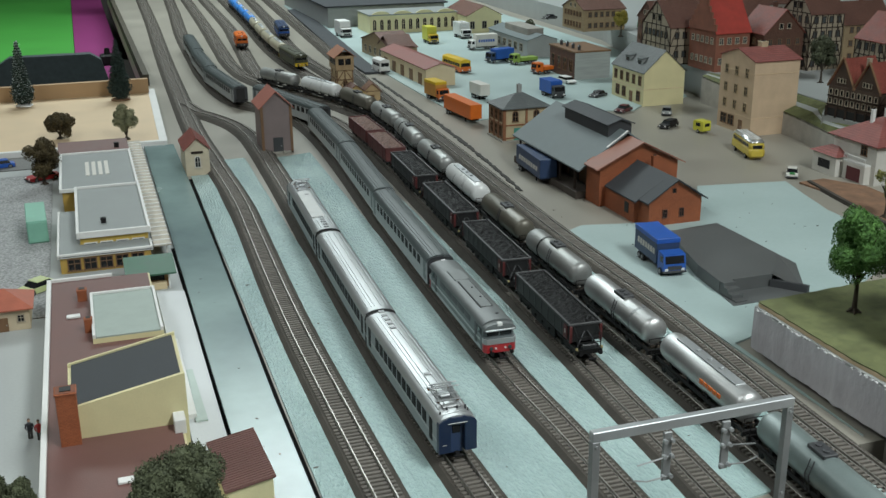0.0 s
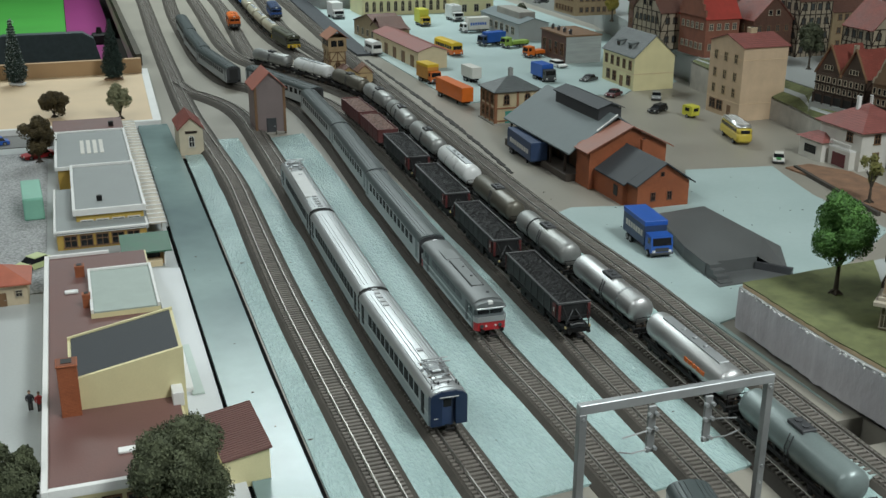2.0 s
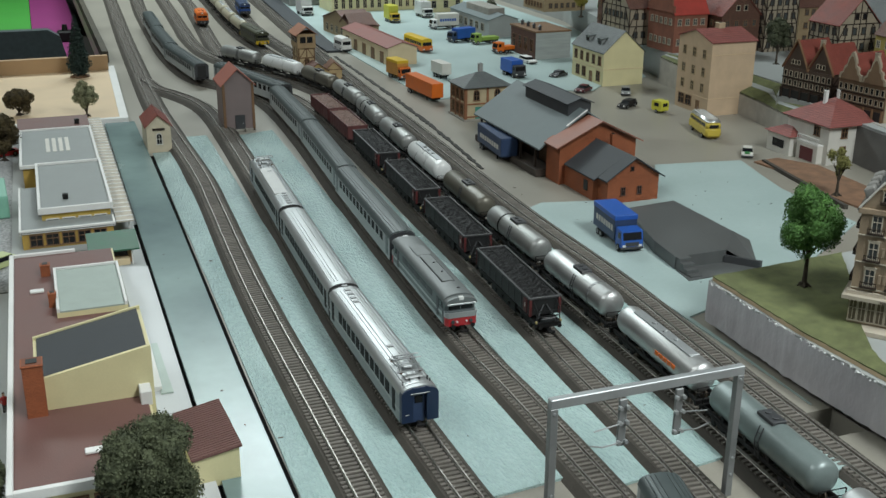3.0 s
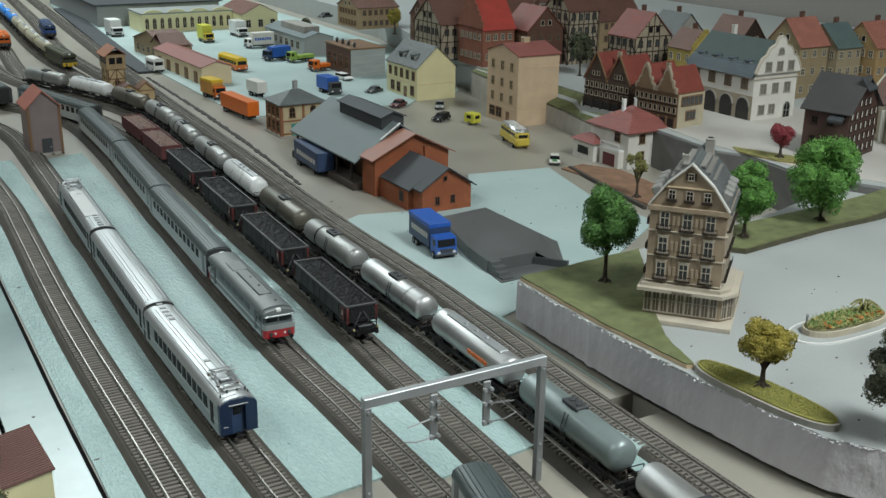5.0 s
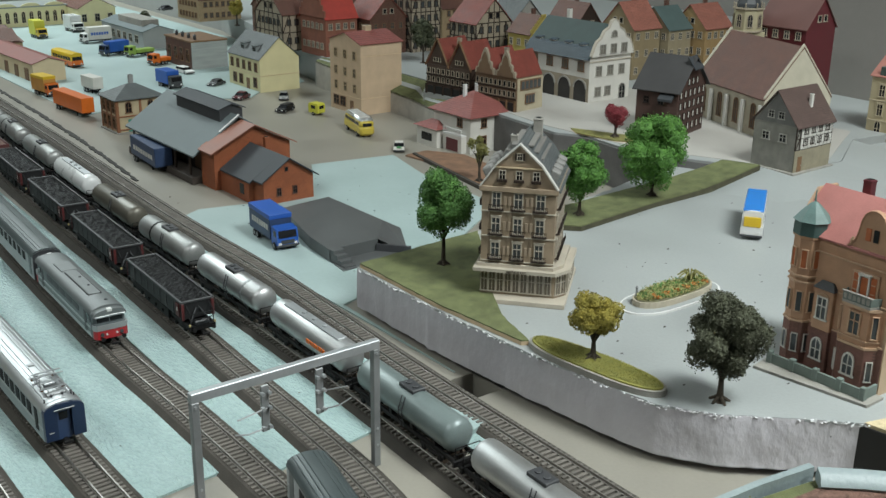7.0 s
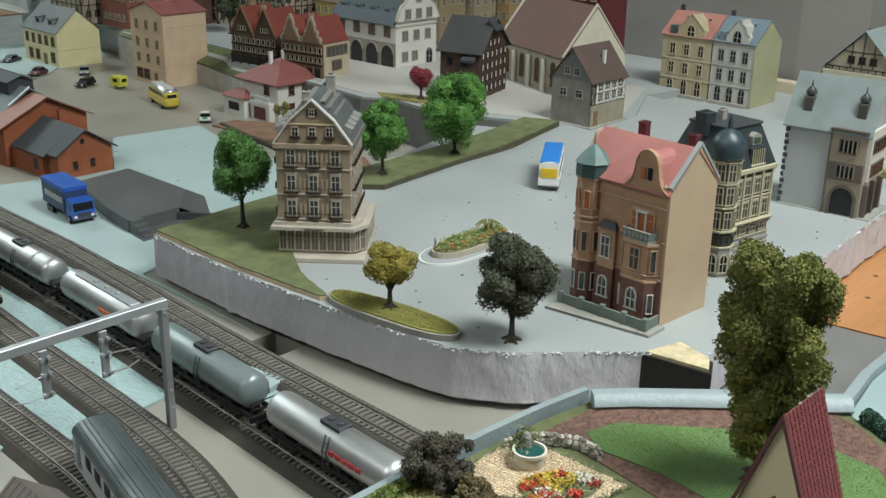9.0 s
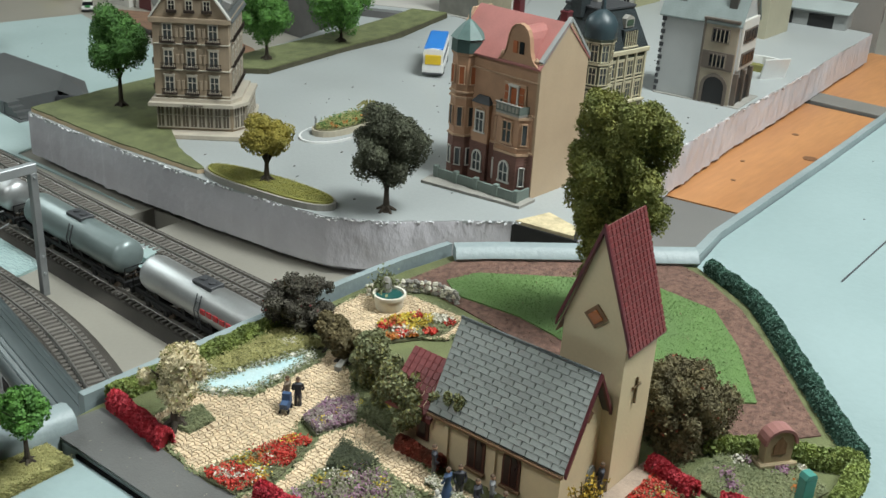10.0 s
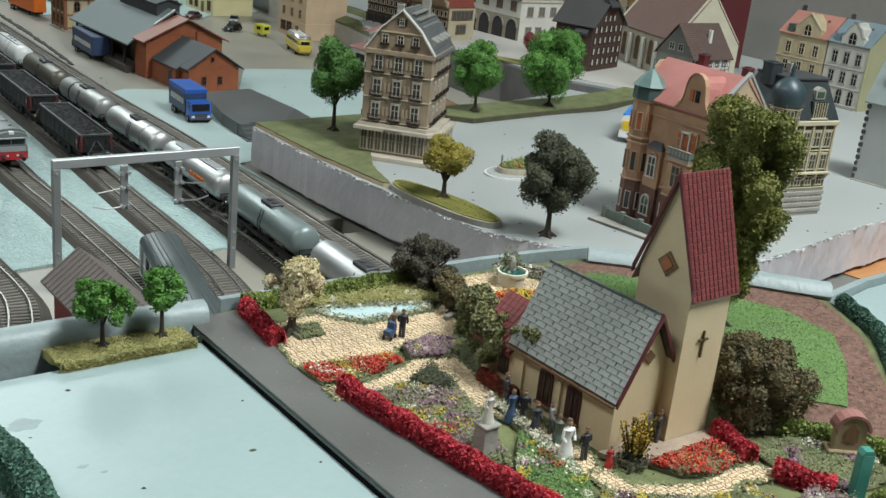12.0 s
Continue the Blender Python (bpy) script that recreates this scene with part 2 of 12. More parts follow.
LEAF_BROWN = M("leaf_brown_green", (0.19, 0.15, 0.068), 0.8, var=0.3, scale=110, bump=0.2, tint=(0.085, 0.07, 0.033))
LEAF_UMBER = M("leaf_umber", (0.18, 0.15, 0.07), 0.8, var=0.3, scale=110, bump=0.2, tint=(0.085, 0.072, 0.036))
LEAF_PLUM = M("leaf_plum", (0.115, 0.105, 0.075), 0.85, var=0.3, scale=110, bump=0.2, tint=(0.062, 0.055, 0.045))
LEAF_IVY = M("leaf_ivy", (0.25, 0.255, 0.125), 0.8, var=0.3, scale=120, bump=0.2, tint=(0.12, 0.135, 0.065))
LEAF_CREAM = M("blossom_cream", (0.80, 0.69, 0.45), 0.8, var=0.2, scale=80, bump=0.2)
LEAF_RED = M("leaf_red", (0.322, 0.049, 0.063), 0.75, var=0.3, scale=80, bump=0.2)
FROST = M("frost_white", (0.42, 0.50, 0.50), 0.8, var=0.15)
FIR = M("fir_needles", (0.045, 0.078, 0.066), 0.8, var=0.3, scale=80, bump=0.2)
HEDGE_RED = M("red_hedge", (0.60, 0.05, 0.07), 0.7, var=0.3, scale=120, bump=0.3, tint=(0.32, 0.02, 0.035))
HEDGE_GREEN = M("green_hedge", (0.300, 0.360, 0.090), 0.8, var=0.3, scale=120, bump=0.3, tint=(0.135, 0.180, 0.053))
HEDGE_DARK = M("dark_hedge", (0.085, 0.185, 0.135), 0.85, var=0.2, scale=150, bump=0.4)
# board paint darkened to offset the strong lamp light falling on these boards
SIDEBOARD_DIM = M("side_board_paint_dimmed", (0.30, 0.385, 0.385), 0.34, var=0.06, scale=7, fine=200, bump=0.3, tint=(0.26, 0.34, 0.34))
FL_RED = M("flower_red", (0.64, 0.05, 0.03), 0.7, var=0.2)
FL_YELLOW = M("flower_yellow", (0.66, 0.50, 0.06), 0.7, var=0.2)
FL_WHITE = M("flower_white", (0.70, 0.66, 0.55), 0.7, var=0.1)
FL_PURPLE = M("flower_purple", (0.38, 0.21, 0.30), 0.75, var=0.25)
FL_ORANGE = M("flower_orange", (0.55, 0.18, 0.03), 0.7, var=0.2)
COBBLE = island_tones(M("cobble", (0.70, 0.545, 0.36), 0.75, var=0.12, scale=200, bump=0.3), 0.12)
JOINT = M("path_joint", (0.13, 0.078, 0.042), 0.85, var=0.15)
POND = M("pond_water", (0.42, 0.60, 0.63), 0.2, var=0.12, scale=120, bump=0.3, spec=0.6, tint=(0.52, 0.62, 0.60))
SHINGLE = M("grey_shingle", (0.305, 0.322, 0.302), 0.6, var=0.1, scale=150, bump=0.2, jitter=0.1)
STEEPLE_TILE = M("steeple_tile", (0.18, 0.036, 0.036), 0.5, var=0.1, scale=150, bump=0.1, jitter=0.12)
FIG_DARK = M("figure_dark", (0.03, 0.03, 0.04), 0.6, var=0.1)
FIG_LIGHT = M("figure_pale", (0.55, 0.52, 0.46), 0.6, var=0.1)
FIG_BLUE = M("figure_blue", (0.045, 0.085, 0.17), 0.6, var=0.1)
FIG_RED = M("figure_red", (0.45, 0.03, 0.03), 0.6, var=0.1)
# unseen hall walls and ceiling, coloured dark to hold back bounced light
HALLWALL = M("hall_wall", (0.12, 0.11, 0.10), 0.8, var=0.04, scale=1.5, fine=40, bump=0.1)
HALLFLOOR = M("hall_floor", (0.14, 0.13, 0.12), 0.6, var=0.08, scale=2, fine=40, bump=0.1)
CEILING = M("hall_ceiling", (0.27, 0.265, 0.25), 0.8, var=0.03, scale=1.5, fine=40, bump=0.1)
BACKDROP = M("backdrop_board", (0.24, 0.225, 0.205), 0.7, var=0.05, scale=2, fine=60, bump=0.1)
CLOTH_GREEN = M("green_cloth", (0.04, 0.26, 0.03), 0.8, var=0.05, scale=6, bump=0.1)
CLOTH_PINK = M("magenta_cloth", (0.20, 0.018, 0.12), 0.8, var=0.06, scale=6, bump=0.1)

BEDGREEN = M("bed_sage_green", (0.24, 0.255, 0.13), 0.85, var=0.3, scale=140, bump=0.2, tint=(0.13, 0.15, 0.07))
BEDMIST = M("bed_mauve_grey", (0.36, 0.29, 0.27), 0.85, var=0.3, scale=140, bump=0.2, tint=(0.19, 0.17, 0.13))
BEDSOIL = M("bed_soil", (0.17, 0.165, 0.09), 0.95, var=0.25, scale=120, bump=0.6)
HAY = M("dry_grass", (0.40, 0.37, 0.15), 0.9, var=0.3, scale=150, bump=0.3, tint=(0.28, 0.27, 0.10))
TRAINGLASS = M("train_window", (0.006, 0.006, 0.007), 0.5, var=0.05, bump=0.0, spec=0.12)
TANKSILVER = M("polished_silver", (0.56, 0.57, 0.57), 0.42, 0.8, var=0.08, scale=25, bump=0.04, tint=(0.44, 0.44, 0.43))
AGED = M("aged_infill", (0.34, 0.29, 0.215), 0.65, var=0.1, scale=50, bump=0.15)
TAUPE = M("taupe_stone", (0.335, 0.255, 0.175), 0.6, var=0.12, scale=80, bump=0.25)
TURFYELLOW = M("yellow_turf", (0.32, 0.30, 0.075), 0.9, var=0.15, scale=120, bump=0.4, tint=(0.22, 0.22, 0.06))
VERGE = M("verge_earth", (0.085, 0.08, 0.045), 0.9, var=0.2, scale=80, bump=0.5)
FLESH = M("figure_flesh", (0.46, 0.27, 0.18), 0.6, var=0.08)
HAIR = M("figure_hair", (0.10, 0.06, 0.035), 0.7, var=0.1)
TROUSER = M("figure_trousers", (0.09, 0.085, 0.085), 0.65, var=0.1)
LEAF_RUST = M("leaf_rust_brown", (0.105, 0.078, 0.032), 0.85, var=0.3, scale=110, bump=0.2, tint=(0.045, 0.034, 0.016))
LEAF_PALE = M("leaf_pale_green", (0.33, 0.32, 0.19), 0.85, var=0.3, scale=110, bump=0.2, tint=(0.14, 0.15, 0.08))
PALELIME = M("pale_lime", (0.50, 0.56, 0.28), 0.4, var=0.06, bump=0.05)
CANOPY = M("canopy_beige", (0.47, 0.42, 0.34), 0.6, var=0.08, scale=40, bump=0.12)

# ---------- mesh helpers ----------
class MB:
    """Collects vertices and faces of one part."""

    def __init__(self):
        self.v, self.f = [], []

    def add(self, verts, faces):
        n = len(self.v)
        self.v += [tuple(p) for p in verts]
        self.f += [tuple(n + i for i in q) for q in faces]
        return self

    def join(self, other, m=None):
        return self.add([m @ Vector(p) for p in other.v] if m else other.v, other.f)

    def box(self, x0, x1, y0, y1, z0, z1, c=0.0):
        if c <= 0:
            v = [(x, y, z) for z in (z0, z1) for y in (y0, y1) for x in (x0, x1)]
            return self.add(v, [(0, 2, 3, 1), (4, 5, 7, 6), (0, 1, 5, 4), (2, 6, 7, 3), (0, 4, 6, 2), (1, 3, 7, 5)])
        v, ids = [], {}
        lo, hi = (x0, y0, z0), (x1, y1, z1)
        for corner in range(8):
            bits = [(corner >> a) & 1 for a in range(3)]
            for a in range(3):
                p = [(hi[k] - (c if k != a else 0)) if bits[k] else (lo[k] + (c if k != a else 0)) for k in range(3)]
                ids[corner, a] = len(v)
                v.append(p)
        f = []
        for a in range(3):
            b, d = (a + 1) % 3, (a + 2) % 3
            for s in (0, 1):
                cs = [(s << a) | (i << b) | (j << d) for i, j in ((0, 0), (1, 0), (1, 1), (0, 1))]
                f.append([ids[k, a] for k in cs])
            for i in (0, 1):
                for j in (0, 1):
                    k0, k1 = (i << b) | (j << d), (1 << a) | (i << b) | (j << d)
                    f.append((ids[k0, b], ids[k0, d], ids[k1, d], ids[k1, b]))
        f += [[ids[k, a] for a in range(3)] for k in range(8)]
        return self.add(v, f)

    def prism(self, poly, z0, z1):
        """A polygon in x, y pulled up from z0 to z1."""
        n = len(poly)
        v = [(x, y, z0) for x, y in poly] + [(x, y, z1) for x, y in poly]
        return self.add(v, [tuple(range(n - 1, -1, -1)), tuple(range(n, 2 * n))] + [(i, (i + 1) % n, n + (i + 1) % n, n + i) for i in range(n)])

    def slab_y(self, poly, y0, y1):
        """A polygon in x, z pulled along y."""
        n = len(poly)
        v = [(x, y0, z) for x, z in poly] + [(x, y1, z) for x, z in poly]
        return self.add(v, [tuple(range(n)), tuple(range(2 * n - 1, n - 1, -1))] + [(i, n + i, n + (i + 1) % n, (i + 1) % n) for i in range(n)])

    def slab_x(self, poly, x0, x1):
        """A polygon in y, z pulled along x."""
        n = len(poly)
        v = [(x0, y, z) for y, z in poly] + [(x1, y, z) for y, z in poly]
        return self.add(v, [tuple(range(n)), tuple(range(2 * n - 1, n - 1, -1))] + [(i, n + i, n + (i + 1) % n, (i + 1) % n) for i in range(n)])

    def cyl(self, p0, p1, r0, r1=None, n=12, caps=True):
        r1 = r0 if r1 is None else r1
        p0, p1 = Vector(p0), Vector(p1)
        q = (p1 - p0).to_track_quat("Z", "Y")
        v = []
        for p, r in ((p0, r0), (p1, r1)):
            v += [p + q @ Vector((r * math.cos(2 * math.pi * i / n), r * math.sin(2 * math.pi * i / n), 0)) for i in range(n)]
        f = [(i, (i + 1) % n, n + (i + 1) % n, n + i) for i in range(n)]
        if caps:
            f += [tuple(range(n - 1, -1, -1)), tuple(range(n, 2 * n))]
        return self.add(v, f)

    def lathe(self, profile, cx=0.0, cy=0.0, n=16, sx=1.0, sy=1.0):
        """profile: (radius, z) from below to above, turned round the z axis."""
        v = [(cx + sx * r * math.cos(2 * math.pi * i / n), cy + sy * r * math.sin(2 * math.pi * i / n), z) for r, z in profile for i in range(n)]
        f = [(k * n + i, k * n + (i + 1) % n, (k + 1) * n + (i + 1) % n, (k + 1) * n + i) for k in range(len(profile) - 1) for i in range(n)]
        f += [tuple(range(n - 1, -1, -1)), tuple(range(len(v) - n, len(v)))]
        return self.add(v, f)

    def into(self, way):
        """Sends every vertex to the place that way names for it."""
        self.v = [tuple(way(*p)) for p in self.v]
        return self

    def tube(self, pts, r, n=6):
        for a, b in zip(pts, pts[1:]):
            self.cyl(a, b, r, r, n)
        return self

    def sweep(self, profile, path, closed=True):
        """profile: (side, z) pairs, carried along a path of (x, y) or (x, y, z)."""
        rings = []
        P = [Vector((p[0], p[1], p[2] if len(p) > 2 else 0.0)) for p in path]
        for i, p in enumerate(P):
            d = (P[min(i + 1, len(P) - 1)] - P[max(i - 1, 0)])
            d.z = 0
            d.normalize()
            side = Vector((d.y, -d.x, 0))
            rings.append([p + side * s + Vector((0, 0, z)) for s, z in profile])
        n = len(profile)
        v = [q for r in rings for q in r]
        m = n if closed else n - 1
        f = [(k * n + i, k * n + (i + 1) % n, (k + 1) * n + (i + 1) % n, (k + 1) * n + i) for k in range(len(P) - 1) for i in range(m)]
        if closed:
            f += [tuple(range(n)), tuple(range(len(v) - 1, len(v) - n - 1, -1))]
        return self.add(v, f)

    def blob(self, x, y, z, rx, ry, rz, n=8, k=5, rough=0.15, rnd=random):
        v = [(x, y, z - rz)]
        for j in range(1, k):
            a = math.pi * j / k
            for i in range(n):
                b = 2 * math.pi * (i + 0.5 * (j % 2)) / n
                s = 1 + rnd.uniform(-rough, rough)
                v.append((x + s * rx * math.sin(a) * math.cos(b), y + s * ry * math.sin(a) * math.sin(b), z - s * rz * math.cos(a)))
        v.append((x, y, z + rz))
        f = [(0, 1 + (i + 1) % n, 1 + i) for i in range(n)]
        f += [(1 + j * n + i, 1 + j * n + (i + 1) % n, 1 + (j + 1) * n + (i + 1) % n, 1 + (j + 1) * n + i) for j in range(k - 2) for i in range(n)]
        e = len(v) - 1
        f += [(e, 1 + (k - 2) * n + i, 1 + (k - 2) * n + (i + 1) % n) for i in range(n)]
        return self.add(v, f)

    def leaves(self, pts, size, rnd, facing=None, spread=0.7):
        """Small leaves at the points, turned at random, or roughly square to the directions in facing."""
        n = len(pts)
        pts = np.asarray(pts)
        a = rnd.normal(size=(n, 3))
        if facing is not None:
            a = np.cross(facing + spread * rnd.normal(size=(n, 3)), a)
        a /= np.linalg.norm(a, axis=1)[:, None]
        b = np.cross(a, rnd.normal(size=(n, 3)) if facing is None else facing + spread * rnd.normal(size=(n, 3)))
        b /= np.linalg.norm(b, axis=1)[:, None]
        s = size * rnd.uniform(0.6, 1.3, size=(n, 1))
        v = np.stack([pts - a * s, pts + b * s * 0.7, pts + a * s, pts - b * s * 0.7], axis=1).reshape(-1, 3)
        base = len(self.v)
        self.v += [tuple(p) for p in v.tolist()]
        self.f += [(base + 4 * i, base + 4 * i + 1, base + 4 * i + 2, base + 4 * i + 3) for i in range(n)]
        return self


def lattice(xs, zs, holes, y0, y1, height=None):
    """A flat frame in one piece: a grid of cells in x, z pulled along y, with the cells in holes left open."""
    nx, nz = len(xs), len(zs)

    def solid(i, j):
        return 0 <= i < nx - 1 and 0 <= j < nz - 1 and (i, j) not in holes

    def at(k, i, j):
        return (k * nz + j) * nx + i

    V = [(x, y, height(j, x) if height else zs[j]) for y in (y0, y1) for j in range(nz) for x in xs]
    F = []
    for i in range(nx - 1):
        for j in range(nz - 1):
            if not solid(i, j):
                continue
            F += [(at(0, i, j), at(0, i + 1, j), at(0, i + 1, j + 1), at(0, i, j + 1)), (at(1, i, j), at(1, i, j + 1), at(1, i + 1, j + 1), at(1, i + 1, j))]
            for (di, dj), (p, q) in (((-1, 0), ((i, j), (i, j + 1))), ((1, 0), ((i + 1, j + 1), (i + 1, j))), ((0, -1), ((i + 1, j), (i, j))), ((0, 1), ((i, j + 1), (i + 1, j + 1)))):
                if not solid(i + di, j + dj):
                    F.append((at(0, *p), at(0, *q), at(1, *q), at(1, *p)))
    used = sorted({k for f in F for k in f})
    back = {k: n for n, k in enumerate(used)}
    return MB().add([V[k] for k in used], [tuple(back[k] for k in f) for f in F])


def mesh_of(name, mb, mat, smooth=0.0):
    me = bpy.data.meshes.new(name)
    me.from_pydata(mb.v, [], mb.f)
    if len(mb.f) < 6000:
        bm = bmesh.new()
        bm.from_mesh(me)
        bmesh.ops.recalc_face_normals(bm, faces=bm.faces)
        bm.to_mesh(me)
        bm.free()
    for one in mat if isinstance(mat, (list, tuple)) else [mat]:
        me.materials.append(one)
    if smooth:
        me.shade_smooth()
        me.set_sharp_from_angle(angle=radians(smooth))
    me.update()
    return me


def part(name, mb, mat, parent=None, label="", at=None, smooth=0.0, kind=""):
    """Links a mesh, or a mesh that already exists, as one object under a thing or a part."""
    ob = new(name, mb if isinstance(mb, bpy.types.Mesh) else mesh_of(name, mb, mat, smooth))
    if parent:
        ob.parent = parent
    if at is not None:
        ob.matrix_basis = at
    return tagged(ob, label, "", "", kind)


def thing(name, label, category, m=None, group="", kind=""):
    ob = new(name)
    ob.empty_display_size = 0.01
    ob.matrix_basis = m or Matrix()
    return tagged(ob, label, category, group, kind)


def whole(name, mb, mat, label, category, m=None, group="", kind="", smooth=0.0):
    """A thing of one mesh."""
    ob = new(name, mb if isinstance(mb, bpy.types.Mesh) else mesh_of(name, mb, mat, smooth))
    ob.matrix_basis = m or Matrix()
    return tagged(ob, label, category, group, kind)


def smooth_path(pts, step=0.01):
    """A Catmull-Rom line through the points, cut at even steps."""
    P = [Vector((p[0], p[1], 0)) for p in pts]
    P = [2 * P[0] - P[1]] + P + [2 * P[-1] - P[-2]]
    dense = []
    for a, b, c, d in zip(P, P[1:], P[2:], P[3:]):
        for i in range(40):
            t = i / 40
            dense.append(0.5 * (2 * b + (c - a) * t + (2 * a - 5 * b + 4 * c - d) * t * t + (3 * b - a - 3 * c + d) * t ** 3))
    dense.append(P[-2])
    out, left = [dense[0]], step
    for a, b in zip(dense, dense[1:]):
        L = (b - a).length
        while L >= left and L > 0:
            a = a + (b - a) * (left / L)
            out.append(a)
            L = (b - a).length
            left = step
        left -= L
    return out


def on_path(path, step, y):
    """Where a path crosses the line y: the place and the heading (degrees from +y)."""
    for a, b in zip(path, path[1:]):
        if a.y <= y <= b.y:
            k = (y - a.y) / max(b.y - a.y, 1e-9)
            p = a.lerp(b, k)
            return p.x, p.y, -math.degrees(math.atan2(b.x - a.x, b.y - a.y))
    return path[-1].x, path[-1].y, 0.0


def along(path, step, s):
    """The place and heading at s metres along a path of even steps."""
    i = max(0, min(len(path) - 2, int(s / step)))
    a, b = path[i], path[i + 1]
    p = a.lerp(b, s / step - i)
    return p.x, p.y, -math.degrees(math.atan2(b.x - a.x, b.y - a.y))


def wiggly(poly, amount, step, rnd):
    """A closed outline with its sides cut up and shifted a little."""
    out = []
    for (x0, y0), (x1, y1) in zip(poly, poly[1:] + poly[:1]):
        n = max(1, int(math.hypot(x1 - x0, y1 - y0) / step))
        for i in range(n):
            k = i / n
            j = amount if i else 0
            out.append((x0 + (x1 - x0) * k + rnd.uniform(-j, j), y0 + (y1 - y0) * k + rnd.uniform(-j, j)))
    return out

# ---------- the hall ----------
UP, GARDEN, RAILTOP = 0.0535, 0.107, 0.0105

whole("floor", MB().box(-3.6, 5.0, -3.2, 8.0, -0.95, -0.85), HALLFLOOR, "dark grey hall floor below the layout", "floor", kind="structure")
whole("ceiling", MB().box(-3.6, 5.0, -3.2, 8.0, 2.1, 2.2), CEILING, "plain unseen hall ceiling, darkened to cut bounce light", "ceiling", kind="structure")
for nm, b in (("wall_west", (-3.7, -3.6, -3.2, 8.0)), ("wall_east", (5.0, 5.1, -3.2, 8.0)), ("wall_south", (-3.7, 5.1, -3.3, -3.2)), ("wall_north", (-3.7, 5.1, 8.0, 8.1))):
    whole(nm, MB().box(*b, -0.95, 2.2), HALLWALL, "plain beige-grey hall wall", "wall", kind="structure")

# the layout's table: one grey-painted board, cut away for a small pit by the town wall
tbl = MB()
tbl.box(-0.045, 2.6, -0.35, 0.606, -0.04, 0.0)
tbl.box(-0.045, 0.409, 0.606, 0.65, -0.04, 0.0)
tbl.box(0.452, 2.6, 0.606, 0.65, -0.04, 0.0)
tbl.box(-0.045, 2.6, 0.65, 5.2, -0.04, 0.0)
whole("ground", tbl, GROUND, "grey-beige painted baseboard of the model railway", "baseboard", kind="structure")
whole("pit_floor", MB().box(0.40, 0.46, 0.60, 0.66, -0.045, -0.041), BLACK, "dark open pit in the baseboard", "pit", kind="structure")
whole("station_ground", MB().box(-1.2, -0.0515, 0.3, 2.06, -0.04, 0.0), TOWN, "pale grey painted station forecourt", "forecourt", kind="structure")
whole("table_gap", MB().box(-0.0515, -0.045, 0.3, 2.7, -0.04, -0.012), BLACK, "black joint between two baseboards", "joint", kind="structure")

# plain timber trestles that carry the boards
for x, y, top in [(px, py, -0.04) for px in (0.1, 1.3, 2.5) for py in (0.5, 2.8, 5.1)] + [(px, py, -0.04) for px in (-1.1, -0.2) for py in (0.4, 1.9)] + [(-0.85, -0.4, GARDEN - 0.012), (-0.1, -0.4, GARDEN - 0.012), (-0.85, 0.2, GARDEN - 0.012), (0.35, -0.45, GARDEN - 0.022), (1.6, -0.45, GARDEN - 0.022), (1.6, 0.1, 0.0), (-0.8, 2.5, 0.0), (-0.8, 2.1, 0.0)]:
    whole("trestle_leg", MB().box(x - 0.03, x + 0.03, y - 0.03, y + 0.03, -0.85, top, 0.004), BROWNWOOD, "square brown timber leg under the layout boards", "table leg", group="layout legs", kind="structure")
rs = random.Random(4)
# pale painted sheets between the tracks
for x0, x1, y0, y1 in ((-0.0405, -0.009, 0.40, 1.775), (0.025, 0.064, 0.60, 1.87), (0.096, 0.168, 0.62, 1.87), (0.203, 0.247, 0.60, 1.95), (0.276, 0.322, 0.605, 1.9), (0.35, 0.396, 0.50, 1.45)):
    b = MB()
    skew = 0.02 if x0 > 0.05 else 0.0
    b.prism(wiggly([(x0, y0), (x1, y0 + skew * 0.3), (x1 + (0.028 if x0 > 0.05 else 0.012), y1), (x0 + (0.028 if x0 > 0.05 else 0.012), y1 - skew)], 0.0006, 0.05, rs), 0.0, 0.0022)
    whole("painted_sheet", b, YARD, "pale blue-green painted sheet between the tracks, with brush marks", "ground sheet", kind="structure", group="sheets between the tracks")
b = MB().prism(wiggly([(0.4365, 0.66), (0.4425, 0.87), (0.62, 0.93), (0.84, 1.07), (0.845, 1.24), (0.885, 1.40), (0.735, 1.425), (0.64, 1.26), (0.47, 1.30), (0.436, 1.28)], 0.001, 0.06, rs), 0.0, 0.002)
whole("painted_sheet", b, YARD_MATT, "pale blue-green painted sheet on the goods yard", "ground sheet", kind="structure")
b = MB().prism([(0.56, 2.02), (0.74, 2.06), (0.93, 2.0), (0.97, 2.04), (1.12, 2.1), (1.3, 2.6), (1.35, 4.4), (0.62, 4.4), (0.56, 2.9)], 0.0, 0.002)
whole("painted_sheet", b, YARD_MATT, "pale blue-green painted lorry yard", "ground sheet", kind="structure")

# platform beside the station
GAP = M("joint_black", (0.006, 0.006, 0.006), 0.95, var=0.1, bump=0.0, spec=0.05)
whole("platform", MB().prism([(-0.0935, 0.30), (-0.0440, 0.30), (-0.0440, 0.9), (-0.0415, 1.1), (-0.0385, 1.35), (-0.036, 1.74), (-0.036, 2.01), (-0.09, 2.01), (-0.0915, 1.4)], 0.0, 0.006), PLATFORM, "dark teal glossy painted station platform", "platform", kind="structure")
